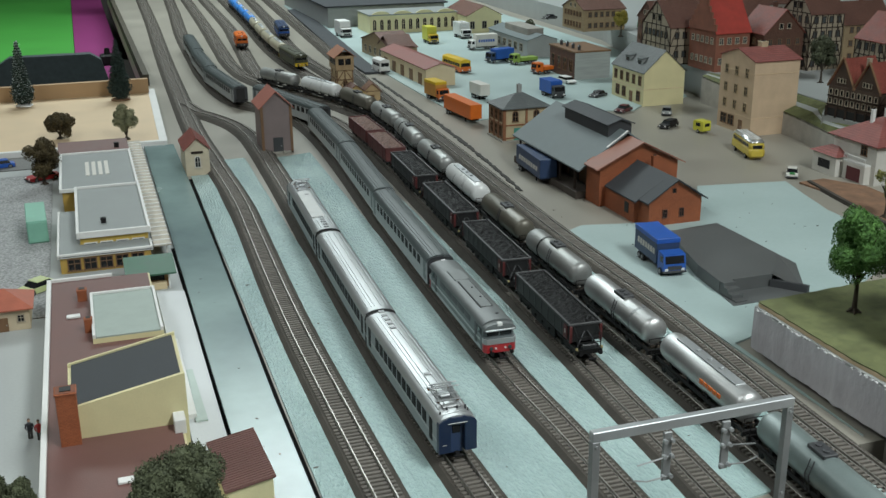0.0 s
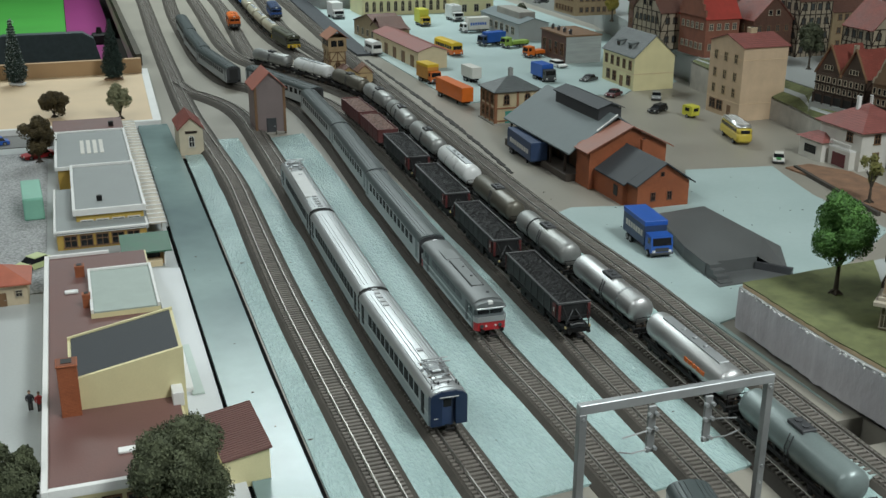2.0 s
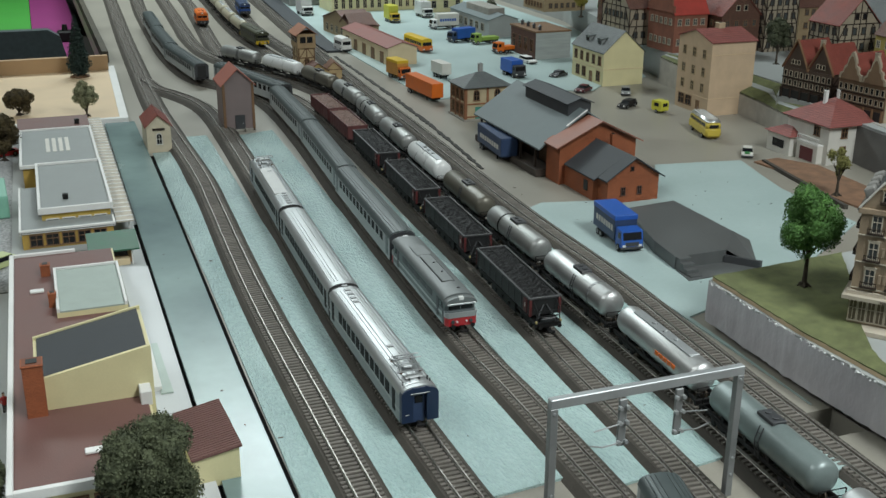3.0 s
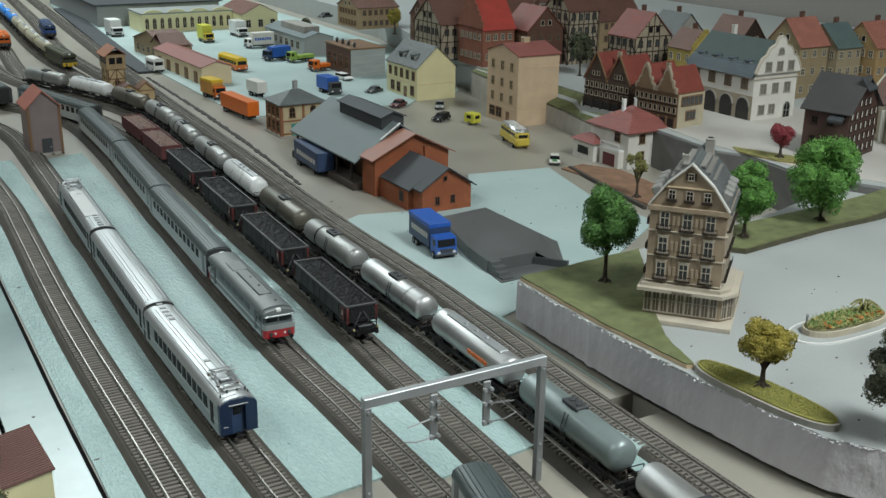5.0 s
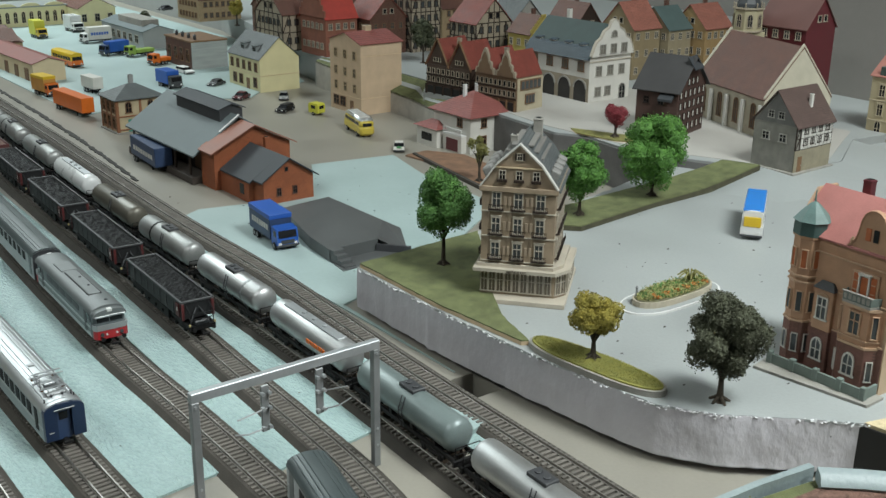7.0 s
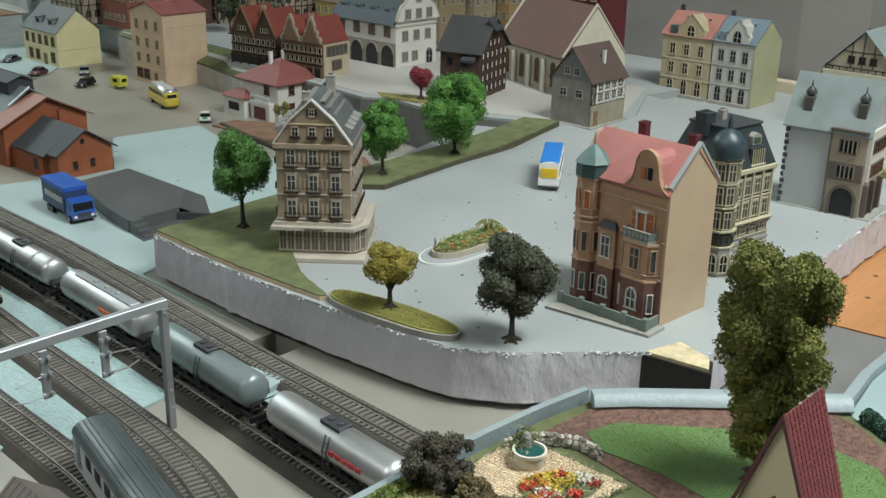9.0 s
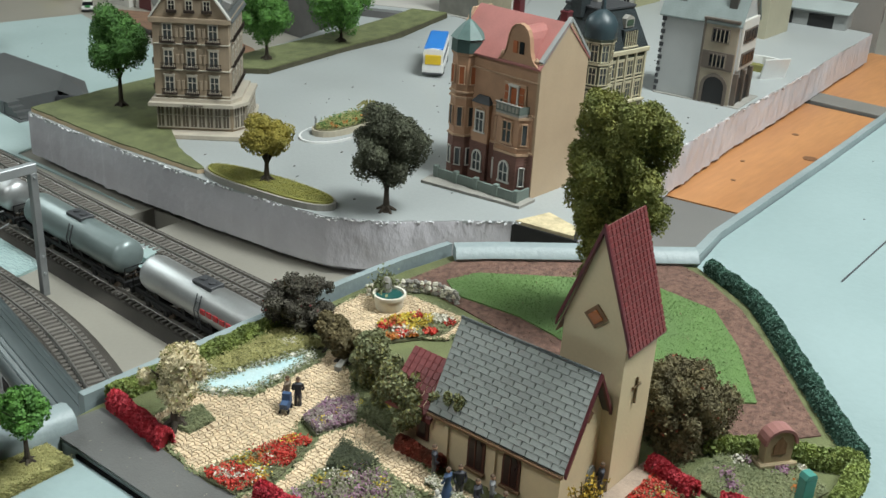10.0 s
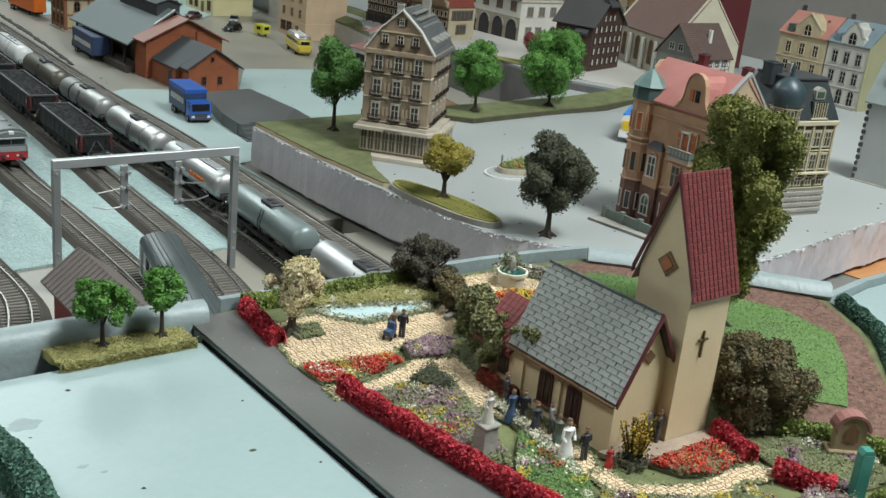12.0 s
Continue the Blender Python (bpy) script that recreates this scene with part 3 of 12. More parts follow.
whole("sheet_joint", MB().prism([(-0.0440, 0.30), (-0.0398, 0.30), (-0.0385, 0.9), (-0.0362, 1.1), (-0.0335, 1.35), (-0.028, 1.76), (-0.036, 1.76), (-0.0385, 1.35), (-0.0415, 1.1), (-0.0440, 0.9)], -0.012, 0.0008), GAP, "black joint between platform and yard", "joint", kind="structure")
whole("platform_joint", MB().prism([(-0.0972, 0.30), (-0.0935, 0.30), (-0.0915, 1.4), (-0.0952, 1.4)], 0.0, 0.0008), GAP, "black joint along the platform", "joint", kind="structure")
whole("platform_sheet", MB().prism([(-0.126, 0.55), (-0.0975, 0.55), (-0.0958, 1.215), (-0.128, 1.225)], 0.0, 0.007), M("grey_white_card", (0.52, 0.54, 0.55), 0.4, var=0.05, scale=12), "white card strip along the platform", "platform", kind="structure")
whole("green_card", MB().prism([(-0.120, 0.872), (-0.109, 0.872), (-0.111, 0.985), (-0.120, 0.985)], 0.007, 0.0085), M("pale_green_card", (0.42, 0.50, 0.46), 0.5, var=0.05), "pale green card on the white strip", "card", kind="structure")
# scattered crumbs of paint and plaster on the boards
rd_ = random.Random(77)
crumbs = MB()
for x0, x1, y0, y1, z_, n_ in ((-0.04, 0.43, 0.62, 1.8, 0.0022, 70), (0.45, 0.84, 0.95, 1.4, 0.002, 40), (0.48, 1.2, 0.30, 0.80, UP + 0.0005, 90), (-0.09, -0.055, 0.6, 1.5, 0.006, 14), (-0.25, 0.08, -0.05, 0.21, GARDEN - 0.004, 26), (0.6, 1.2, -0.1, 0.1, GARDEN - 0.010, 14)):
    for _ in range(n_):
        r_ = rd_.uniform(0.0004, 0.0013)
        crumbs.blob(rd_.uniform(x0, x1), rd_.uniform(y0, y1), z_ + r_ * 0.2, r_ * rd_.uniform(0.7, 1.9), r_, r_ * 0.5, 5, 3, 0.5, rd_)
whole("crumbs", crumbs, M("dark_crumbs", (0.11, 0.10, 0.085), 0.9, var=0.3, scale=200), "dark crumbs scattered over the painted boards", "crumbs", kind="stuff")
stain = MB()
for cx_, cy_, r_ in ((-0.020, 0.180, 0.011), (-0.010, 0.135, 0.003), (-0.004, 0.127, 0.002), (0.70, 0.47, 0.010), (0.78, 0.52, 0.006)):
    z_ = GARDEN - 0.004 if cx_ < 0.3 else UP + 0.0004
    stain.prism([(cx_ + r_ * rd_.uniform(0.5, 1.0) * math.cos(a), cy_ + r_ * rd_.uniform(0.3, 0.7) * math.sin(a)) for a in [2 * math.pi * i / 14 for i in range(14)]], z_, z_ + 0.0001)
whole("paint_stains", stain, M("grey_stain", (0.27, 0.34, 0.34), 0.5, var=0.1), "dull grey stains on the painted boards", "stain", kind="stuff")

# ---------- tracks ----------
TRACKS = [
    [(0.008, 0.30), (0.008, 0.7), (0.008, 1.0), (0.012, 1.2), (0.020, 1.43), (0.024, 1.6), (0.018, 1.9), (0.015, 2.14), (0.022, 2.49), (0.038, 3.1), (0.068, 4.0), (0.09, 4.9)],
    [(0.06, 0.46), (0.077, 0.516), (0.083, 0.56), (0.081, 0.66), (0.080, 0.9), (0.089, 1.2), (0.103, 1.55), (0.112, 1.9), (0.110, 2.05), (0.096, 2.15), (0.068, 2.24), (0.043, 2.30), (0.024, 2.42)],
    [(0.110, 0.22), (0.145, 0.32), (0.169, 0.41), (0.183, 0.51), (0.187, 0.61), (0.188, 0.75), (0.187, 0.92), (0.201, 1.265), (0.213, 1.45), (0.229, 1.7), (0.238, 1.915), (0.237, 2.075), (0.222, 2.18), (0.18, 2.29), (0.143, 2.37), (0.122, 2.5), (0.113, 2.75), (0.117, 2.975), (0.136, 3.6), (0.175, 4.29), (0.205, 4.9)],
    [(0.135, 0.24), (0.180, 0.32), (0.211, 0.389), (0.238, 0.475), (0.251, 0.55), (0.258, 0.65), (0.264, 0.79), (0.270, 0.9), (0.283, 1.2), (0.294, 1.45), (0.304, 1.7), (0.308, 1.9), (0.303, 2.03), (0.290, 2.14), (0.262, 2.21), (0.215, 2.27), (0.16, 2.34)],
    [(0.30, 0.15), (0.316, 0.42), (0.326, 0.6), (0.333, 0.75), (0.337, 0.9), (0.342, 1.18), (0.352, 1.45), (0.366, 1.75), (0.377, 1.94), (0.370, 2.12), (0.338, 2.28), (0.298, 2.405), (0.243, 2.545), (0.207, 2.73), (0.201, 2.976), (0.211, 3.224), (0.239, 3.877), (0.275, 4.9)],
    [(0.385, 0.15), (0.394, 0.5), (0.401, 0.69), (0.411, 0.85), (0.419, 1.0), (0.422, 1.3), (0.444, 1.79), (0.459, 2.2), (0.486, 2.73), (0.519, 3.3), (0.566, 4.12), (0.61, 4.9)],
    [(0.378, 2.10), (0.385, 2.4), (0.362, 2.7), (0.350, 2.95), (0.356, 3.27), (0.382, 3.776), (0.408, 4.458), (0.425, 4.9)],
    [(0.42, 2.6), (0.412, 2.95), (0.423, 3.29), (0.47, 3.83), (0.54, 4.9)],
    [(0.235, 2.62), (0.25, 2.9), (0.267, 3.13), (0.288, 3.43), (0.314, 3.85), (0.345, 4.9)],
]
PATHS = [smooth_path(t, 0.01) for t in TRACKS]
BED = [(-0.0235, 0.0), (-0.0165, 0.0058), (0.0165, 0.0058), (0.0235, 0.0)]
sleeper_mesh = mesh_of("sleeper", MB().box(-0.0143, 0.0143, -0.00165, 0.00165, 0.0055, 0.0079, 0.0004), SLEEPER)
TRACK_OBJECTS = []
for k, path in enumerate(PATHS):
    tr = thing("track", "model railway track with steel rails on a grey-brown roadbed", "track", group="yard tracks", kind="structure")
    lift = 0.0004 * (k % 4)
    part("roadbed", MB().sweep([(s, z + (lift if z else 0)) for s, z in BED], path[::2] + path[-1:]), ROADBED, tr, "sloped grey-brown roadbed")
    for s in (-0.0082, 0.0082):
        prof = [(s - 0.0011, 0.0076), (s - 0.0004, 0.0082), (s - 0.0007, 0.0098), (s - 0.0006, RAILTOP), (s + 0.0006, RAILTOP), (s + 0.0007, 0.0098), (s + 0.0004, 0.0082), (s + 0.0011, 0.0076)]
        part("rail", MB().sweep(prof, path), RAIL, tr, "worn bright steel rail")
    TRACK_OBJECTS.append((tr, path))

# ---------- rolling stock ----------
rt = random.Random(11)
wheel_mesh = mesh_of("wheelset", MB().cyl((-0.0095, 0, 0), (-0.0072, 0, 0), 0.0054, 0.0054, 14).cyl((0.0072, 0, 0), (0.0095, 0, 0), 0.0054, 0.0054, 14).cyl((-0.0072, 0, 0), (0.0072, 0, 0), 0.0012, 0.0012, 6), RAILSIDE)
bogie_mb = MB()
for sx in (-1, 1):
    bogie_mb.box(sx * 0.0118 - 0.0012, sx * 0.0118 + 0.0012, -0.017, 0.017, 0.0165, 0.020, 0.0004)
    for yy in (-0.0115, 0.0115):
        bogie_mb.box(sx * 0.0125 - 0.0013, sx * 0.0125 + 0.0013, yy - 0.0026, yy + 0.0026, 0.0135, 0.0195, 0.0005)
    bogie_mb.box(sx * 0.0122 - 0.0012, sx * 0.0122 + 0.0012, -0.005, 0.005, 0.0145, 0.0175, 0.0005)
bogie_mb.box(-0.011, 0.011, -0.005, 0.005, 0.017, 0.0205)
bogie_mesh = mesh_of("bogie", bogie_mb, UNDER)
buffer_mesh = mesh_of("buffer", MB().cyl((0, 0, 0), (0, -0.004, 0), 0.0009, 0.0009, 8).cyl((0, -0.004, 0), (0, -0.0048, 0), 0.0022, 0.0022, 10), UNDER)
coupler_mesh = mesh_of("coupling", MB().box(-0.0018, 0.0018, -0.009, 0.002, -0.001, 0.001, 0.0003).box(-0.004, 0.004, -0.0095, -0.0075, -0.0012, 0.0012, 0.0003), UNDER)


def running_gear(v, L, spread, zb=0.0205):
    """Bogies with wheelsets, buffers and couplings under a vehicle of length L."""
    for y in (-spread, spread):
        b = part("bogie", bogie_mesh, None, v, at=pose(0, y, 0))
        for yy in (-0.0115, 0.0115):
            part("wheelset", wheel_mesh, None, b, at=pose(0, yy, RAILTOP + 0.0054))
    for k, a in ((-1, 0), (1, 180)):
        for x in (-0.0105, 0.0105):
            part("buffer", buffer_mesh, None, v, at=pose(x, k * L / 2, zb, 0, 0, a))
        part("coupling", coupler_mesh, None, v, at=pose(0, k * L / 2, zb - 0.004, 0, 0, a))


PANE = {}


def side_panes(v, name, ys, x, z, w, h, mat):
    """Windows or doors on both long sides: thin panes set a hair proud of the wall."""
    key = (name, w, h, mat.name)
    if key not in PANE:
        PANE[key] = mesh_of(name, MB().box(-0.0004, 0.0004, -w / 2, w / 2, -h / 2, h / 2, 0.0002), mat)
    for y in ys:
        for s in (-1, 1):
            part(name, PANE[key], None, v, at=pose(s * x, y, z))


def shell(W, z0, zs, zt, n=7):
    """Half the outline of a vehicle body: upright sides up to zs, a rounded roof up to zt."""
    side = [(-W / 2, z0), (-W / 2, zs)]
    arc = [(-W / 2 * math.cos(math.pi * i / n), zs + (zt - zs) * math.sin(math.pi * i / n) ** 0.8) for i in range(1, n)]
    return side + arc + [(W / 2, zs), (W / 2, z0)]


def roof_profile(W, zs, zt, n=8):
    return [(-W / 2 - 0.0003, zs - 0.0006)] + [(-(W / 2 + 0.0003) * math.cos(math.pi * i / n), zs + (zt - zs) * math.sin(math.pi * i / n) ** 0.8) for i in range(n + 1)] + [(W / 2 + 0.0003, zs - 0.0006)]


def place(path, y, z=0.0):
    x, yy, a = on_path(path, 0.01, y)
    return pose(x, yy, z, 0, 0, a)


def pantograph(v, y, z, g=1.0):
    p = part("pantograph", MB().box(-0.0035 * g, 0.0035 * g, y - 0.004 * g, y + 0.004 * g, z - 0.0016, z + 0.0006, 0.0004), ALU, v, "folded silver pantograph")

    def rod(name, a, *more):
        part(name, MB().tube([(q[0] * g, y + q[1] * g, z + q[2] * g) for q in (a,) + more], 0.0006, 5), ALU, p)
    for sx in (-0.007, 0.007):
        rod("base_rail", (sx, -0.011, 0.0), (sx, 0.011, 0.0))
        rod("lower_arm", (sx, -0.009, 0.001), (sx * 0.9, 0.008, 0.0035), (sx * 0.75, -0.004, 0.0062))
        rod("lower_arm", (sx, 0.009, 0.001), (sx * 0.9, -0.008, 0.0032), (sx * 0.75, 0.002, 0.0060))
    for yy, zz, ww in ((-0.011, 0, 0.009), (0.0, 0.0004, 0.008), (0.011, 0, 0.009), (0.008, 0.0035, 0.0075), (-0.008, 0.0032, 0.0075), (-0.004, 0.0064, 0.0098), (0.002, 0.0064, 0.0098)):
        rod("contact_strip" if zz > 0.006 else "cross_bar", (-ww, yy, zz), (ww, yy, zz))
    for sx in (-0.007 * g, 0.007 * g):
        for yy in (-0.010 * g, 0.010 * g):
            part("insulator", MB().lathe([(0.0012, z - 0.002), (0.0016, z - 0.0012), (0.001, z - 0.0006), (0.0014, z)], sx, y + yy, 8), BROWNWOOD, v)


def railcar(m, L, kind, label):
    v = thing("railcar", label, "railcar", m, group="blue and silver railcar set")
    W, z0, zs, zt = 0.033, 0.0175, 0.044, 0.0525
    part("body", MB().slab_y(shell(W, z0, zs, zt - 0.001), -L / 2, L / 2), EMUSIDE, v, "grey-blue side walls", smooth=30)
    part("roof", MB().slab_y(roof_profile(W, zs, zt), -L / 2 + 0.001, L / 2 - 0.001), SILVER, v, "bright silver ribbed roof", smooth=40)
    ribs = MB()
    for x in (-0.011, -0.007, -0.0035, 0.0035, 0.007, 0.011):
        zz = zs + (zt - zs) * math.sin(math.acos(min(1, abs(x) / (W / 2)))) ** 0.8
        ribs.box(x - 0.0004, x + 0.0004, -L / 2 + 0.012, L / 2 - 0.012, zz - 0.0006, zz + 0.0007)
    part("roof_rib", ribs, SILVER, v)
    ys = [(-L / 2 + 0.034 + i * 0.0155) for i in range(int((L - 0.06) / 0.0155))]
    side_panes(v, "window", ys, W / 2 + 0.0001, 0.0362, 0.0108, 0.0112, TRAINGLASS)
    side_panes(v, "door", [-L / 2 + 0.016, L / 2 - 0.016], W / 2 + 0.0001, 0.0325, 0.008, 0.020, TRAINGLASS)
    stripe = MB()
    for s in (-1, 1):
        stripe.box(s * W / 2 - 0.0003, s * W / 2 + 0.0003, -L / 2, L / 2, 0.0275, 0.0295)
    part("stripe", stripe, SILVER, v)
    part("skirt", MB().box(-W / 2 + 0.001, W / 2 - 0.001, -L / 2 + 0.055, L / 2 - 0.055, 0.013, z0, 0.001), UNDER, v)
    if kind in ("front", "rear"):
        k = -1 if kind == "front" else 1
        e = k * L / 2
        half = [(x * 1.005, z) for x, z in shell(W, z0 + 0.0015, zs, zt - 0.002, 12)]
        y0, y1 = sorted((e, e + k * 0.006))
        left = [p for p in half if p[0] < -0.0062]
        cheek = left + [(-0.0062, left[-1][1] + 0.0012), (-0.0062, z0 + 0.0015)]
        part("cab_front", MB().slab_y(cheek, y0, y1), EMUBLUE, v, "dark blue cab front", smooth=30)
        part("cab_front", MB().slab_y([(-x, z) for x, z in cheek], y0, y1), EMUBLUE, v, "dark blue cab front", smooth=30)
        top = [p for p in half if abs(p[0]) <= 0.0062]
        part("door_lintel", MB().slab_y([(-0.0062, 0.0445)] + [(-0.0062, left[-1][1] + 0.0012)] + top + [(0.0062, left[-1][1] + 0.0012), (0.0062, 0.0445)], y0, y1), EMUBLUE, v)
        part("front_door", MB().box(-0.0062, 0.0062, *sorted((e, e + k * 0.0016)), z0 - 0.001, 0.0445, 0.0002), NAVY, v, "recessed dark end door")
        part("front_window", MB().box(-0.0036, 0.0036, *sorted((e + k * 0.0012, e + k * 0.0021)), 0.0345, 0.0415, 0.0002), GLASS, v)
        part("door_beam", MB().box(-0.0085, 0.0085, *sorted((e + k * 0.0055, e + k * 0.0068)), 0.0452, 0.0462, 0.0002), STEEL, v)
        part("number_bars", MB().box(-0.0135, -0.0098, *sorted((e + k * 0.0058, e + k * 0.0062)), 0.0262, 0.0268), PLASTER, v, "row of small pale bars")
        part("visor", MB().slab_y(roof_profile(W * 0.97, zs + 0.001, zt - 0.0005), *sorted((e - k * 0.001, e + k * 0.0045))), SILVER, v, smooth=40)
        for x in (-0.0135, 0.0135):
            part("roof_horn", MB().cyl((x * 0.9, e - k * 0.004, zt - 0.004), (x * 0.9, e - k * 0.004, zt + 0.0006), 0.0007, 0.0005, 6), UNDER, v)
        pantograph(v, e - k * 0.032, zt + 0.0026, 1.25)
        gear = MB()
        gear.box(-0.008, 0.008, *sorted((e - k * 0.009, e - k * 0.015)), zt - 0.001, zt + 0.0012, 0.0004)
        gear.box(-0.0062, 0.0062, *sorted((e - k * 0.0098, e - k * 0.0142)), zt + 0.001, zt + 0.0016, 0.0002)
        part("roof_box", gear, STEEL, v)
        for x in (-0.005, 0.004, 0.011):
            part("horn", MB().lathe([(0.0009, zt - 0.003), (0.0009, zt + 0.0015), (0.0004, zt + 0.002)], x, e - k * 0.0075, 8), DARKGREY, v)
        for i in range(6):
            part("roof_vent", MB().box(-0.003, 0.003, *sorted((e - k * (0.075 + 0.011 * i + 0.1 * (i > 0)), e - k * (0.079 + 0.011 * i + 0.1 * (i > 0)))), zt - 0.0005, zt + 0.0012, 0.0003), STEEL, v)
        if kind == "rear":
            part("roof_cover", MB().box(-0.012, 0.006, -L / 2 + 0.055, L / 2 - 0.06, zt - 0.002, zt + 0.0008, 0.0004), M("cover_grey", (0.55, 0.56, 0.55), 0.5, var=0.08, scale=60), v, "pale grey roof cover")
    for k in (-1, 1):
        if (kind, k) not in (("front", -1), ("rear", 1)):
            bel = MB().slab_y([(x * 0.82, 0.02 + (z - 0.02) * 0.94) for x, z in shell(W, z0 + 0.002, zs, zt - 0.002)], *sorted((k * L / 2, k * (L / 2 + 0.0035))))
            part("gangway", bel, RUBBER, v, "dark rubber gangway", smooth=30)
            part("end_wall", MB().slab_y([(x * 1.012, 0.018 + (z - 0.018) * 1.012) for x, z in shell(W, z0, zs, zt)], *sorted((k * (L / 2 - 0.0022), k * (L / 2 + 0.0004)))), RUBBER, v, "black end wall", smooth=30)
    running_gear(v, L, L / 2 - 0.038)
    return v


T1, T2, T3, T4, T5, T6, T7, T8, T9 = PATHS
railcar(place(T2, 0.847), 0.234, "front", "blue-ended silver-roofed railcar with pantograph, standing on a yard track")
railcar(place(T2, 1.107), 0.278, "middle", "silver-roofed railcar trailer coupled between two railcars")
railcar(place(T2, 1.374), 0.242, "rear", "silver-roofed railcar with white roof cover and pantograph")


def ribs_y(mb, x, y0, y1, n, z0, z1, t=0.0012):
    for i in range(n):
        y = y0 + (y1 - y0) * i / (n - 1)
        mb.box(x - 0.0006, x + 0.0006, y - t / 2, y + t / 2, z0, z1)
    return mb


def heap(L, W, z, h, rnd, step=0.0030):
    """A heap of loose lumps: an uneven top on a straight edge."""
    nx, ny = max(4, int(W / step)), max(4, int(L / step))
    v, f = [], []
    for j in range(ny + 1):
        for i in range(nx + 1):
            u, w = i / nx * 2 - 1, j / ny * 2 - 1
            crown = (1 - u * u) ** 0.5 * (1 - w ** 6)
            edge = 0 if abs(u) > 0.99 or abs(w) > 0.99 else 1
            v.append((u * W / 2 + edge * rnd.uniform(-1, 1) * step * 0.25, w * L / 2 + edge * rnd.uniform(-1, 1) * step * 0.25, z + edge * (h * crown + rnd.uniform(-0.0011, 0.0011))))
    for j in range(ny):
        for i in range(nx):
            a = j * (nx + 1) + i
            f += [(a, a + 1, a + nx + 2), (a, a + nx + 2, a + nx + 1)]
    return MB().add(v, f)


HOPPERRED = M("hopper_red", (0.105, 0.02, 0.02), 0.5, var=0.2, scale=80, bump=0.1)
BRASSY = M("brass_yellow", (0.42, 0.35, 0.16), 0.5, var=0.15)


def hopper_wagon(m, seed):
    rnd = random.Random(seed)
    v = thing("hopper_wagon", "dark hopper wagon filled with coal, standing on a yard track", "wagon", m, group="coal hopper wagons")
    L, W = 0.180, 0.034
    fr = MB()
    for x in (-0.0115, 0.0115):
        fr.box(x - 0.0015, x + 0.0015, -L / 2, L / 2, 0.0185, 0.0225, 0.0004)
    for y in (-L / 2 + 0.0015, L / 2 - 0.0015):
        fr.box(-0.0145, 0.0145, y - 0.0015, y + 0.0015, 0.018, 0.023, 0.0004)
    part("underframe", fr, UNDER, v)
    b = MB()
    B = 0.079
    b.add([(-W / 2, -B, 0.047), (W / 2, -B, 0.047), (W / 2, B, 0.047), (-W / 2, B, 0.047), (-W / 2, -B, 0.028), (W / 2, -B, 0.028), (W / 2, B, 0.028), (-W / 2, B, 0.028),
           (-0.010, -0.045, 0.020), (0.010, -0.045, 0.020), (0.010, 0.045, 0.020), (-0.010, 0.045, 0.020)],
          [(0, 1, 5, 4), (1, 2, 6, 5), (2, 3, 7, 6), (3, 0, 4, 7), (4, 5, 9, 8), (5, 6, 10, 9), (6, 7, 11, 10), (7, 4, 8, 11), (8, 9, 10, 11)])
    part("body", b, HOPPER, v, "dark grimy hopper body")
    rim = MB()
    for x in (-W / 2, W / 2):
        rim.box(x - 0.0012, x + 0.0012, -B - 0.001, B + 0.001, 0.0455, 0.0478, 0.0003)
        ribs_y(rim, x, -B + 0.004, B - 0.004, 9, 0.0285, 0.046)
    for y in (-B, B):
        rim.box(-W / 2, W / 2, y - 0.0012, y + 0.0012, 0.0455, 0.0478, 0.0003)
    part("rim", rim, HOPPERRIM, v)
    part("coal_load", heap(2 * B - 0.003, W - 0.003, 0.0458, 0.0016, rnd), COAL, v, "rough black coal load")
    lumps = MB()
    for _ in range(520):
        lumps.blob(rnd.uniform(-W / 2 + 0.003, W / 2 - 0.003), rnd.uniform(-B + 0.003, B - 0.003), 0.0475 + rnd.uniform(-0.0006, 0.0009), rnd.uniform(0.0003, 0.0006), rnd.uniform(0.0003, 0.0006), 0.0004, 5, 3, 0.35, rnd)
    part("coal_lump", lumps, COAL, v, kind="stuff")
    for k in (-1, 1):
        e = k * L / 2
        deck = part("end_platform", MB().box(-0.014, 0.014, *sorted((e, e - k * 0.016)), 0.0225, 0.0235), HOPPER, v, "dark railed end platform")
        for x in (-0.0125, 0.0125):
            part("end_rail", MB().tube([(x, e - k * 0.001, 0.023), (x, e - k * 0.001, 0.038), (x, k * B, 0.044)], 0.0006, 5), HOPPER, deck)
            part("end_strut", MB().tube([(x * 0.6, e - k * 0.012, 0.023), (x, k * B, 0.036)], 0.0006, 5), HOPPER, deck)
        for z in (0.030, 0.036):
            part("cross_rail", MB().tube([(-0.0125, e - k * 0.001, z), (0.0125, e - k * 0.001, z)], 0.0006, 5), HOPPER, deck)
    for k in (-1, 1):
        part("plate", MB().box(*sorted((k * (W / 2 + 0.0004), k * (W / 2 + 0.0018))), -B + 0.004, -B + 0.0125, 0.030, 0.0445, 0.0002), HOPPERRED, v, "dull red side plate")
        part("plate_mark", MB().box(*sorted((k * (W / 2 + 0.0016), k * (W / 2 + 0.0021))), -B + 0.0072, -B + 0.0090, 0.036, 0.0405), PLASTER, v, "small pale bar on the plate")
        for y in (-1, 1):
            part("corner_post", MB().box(*sorted((k * (W / 2 - 0.0022), k * (W / 2 + 0.0008))), *sorted((y * B, y * (B + 0.0016))), 0.0275, 0.0455, 0.0003), HOPPERRED, v, "dull red corner post")
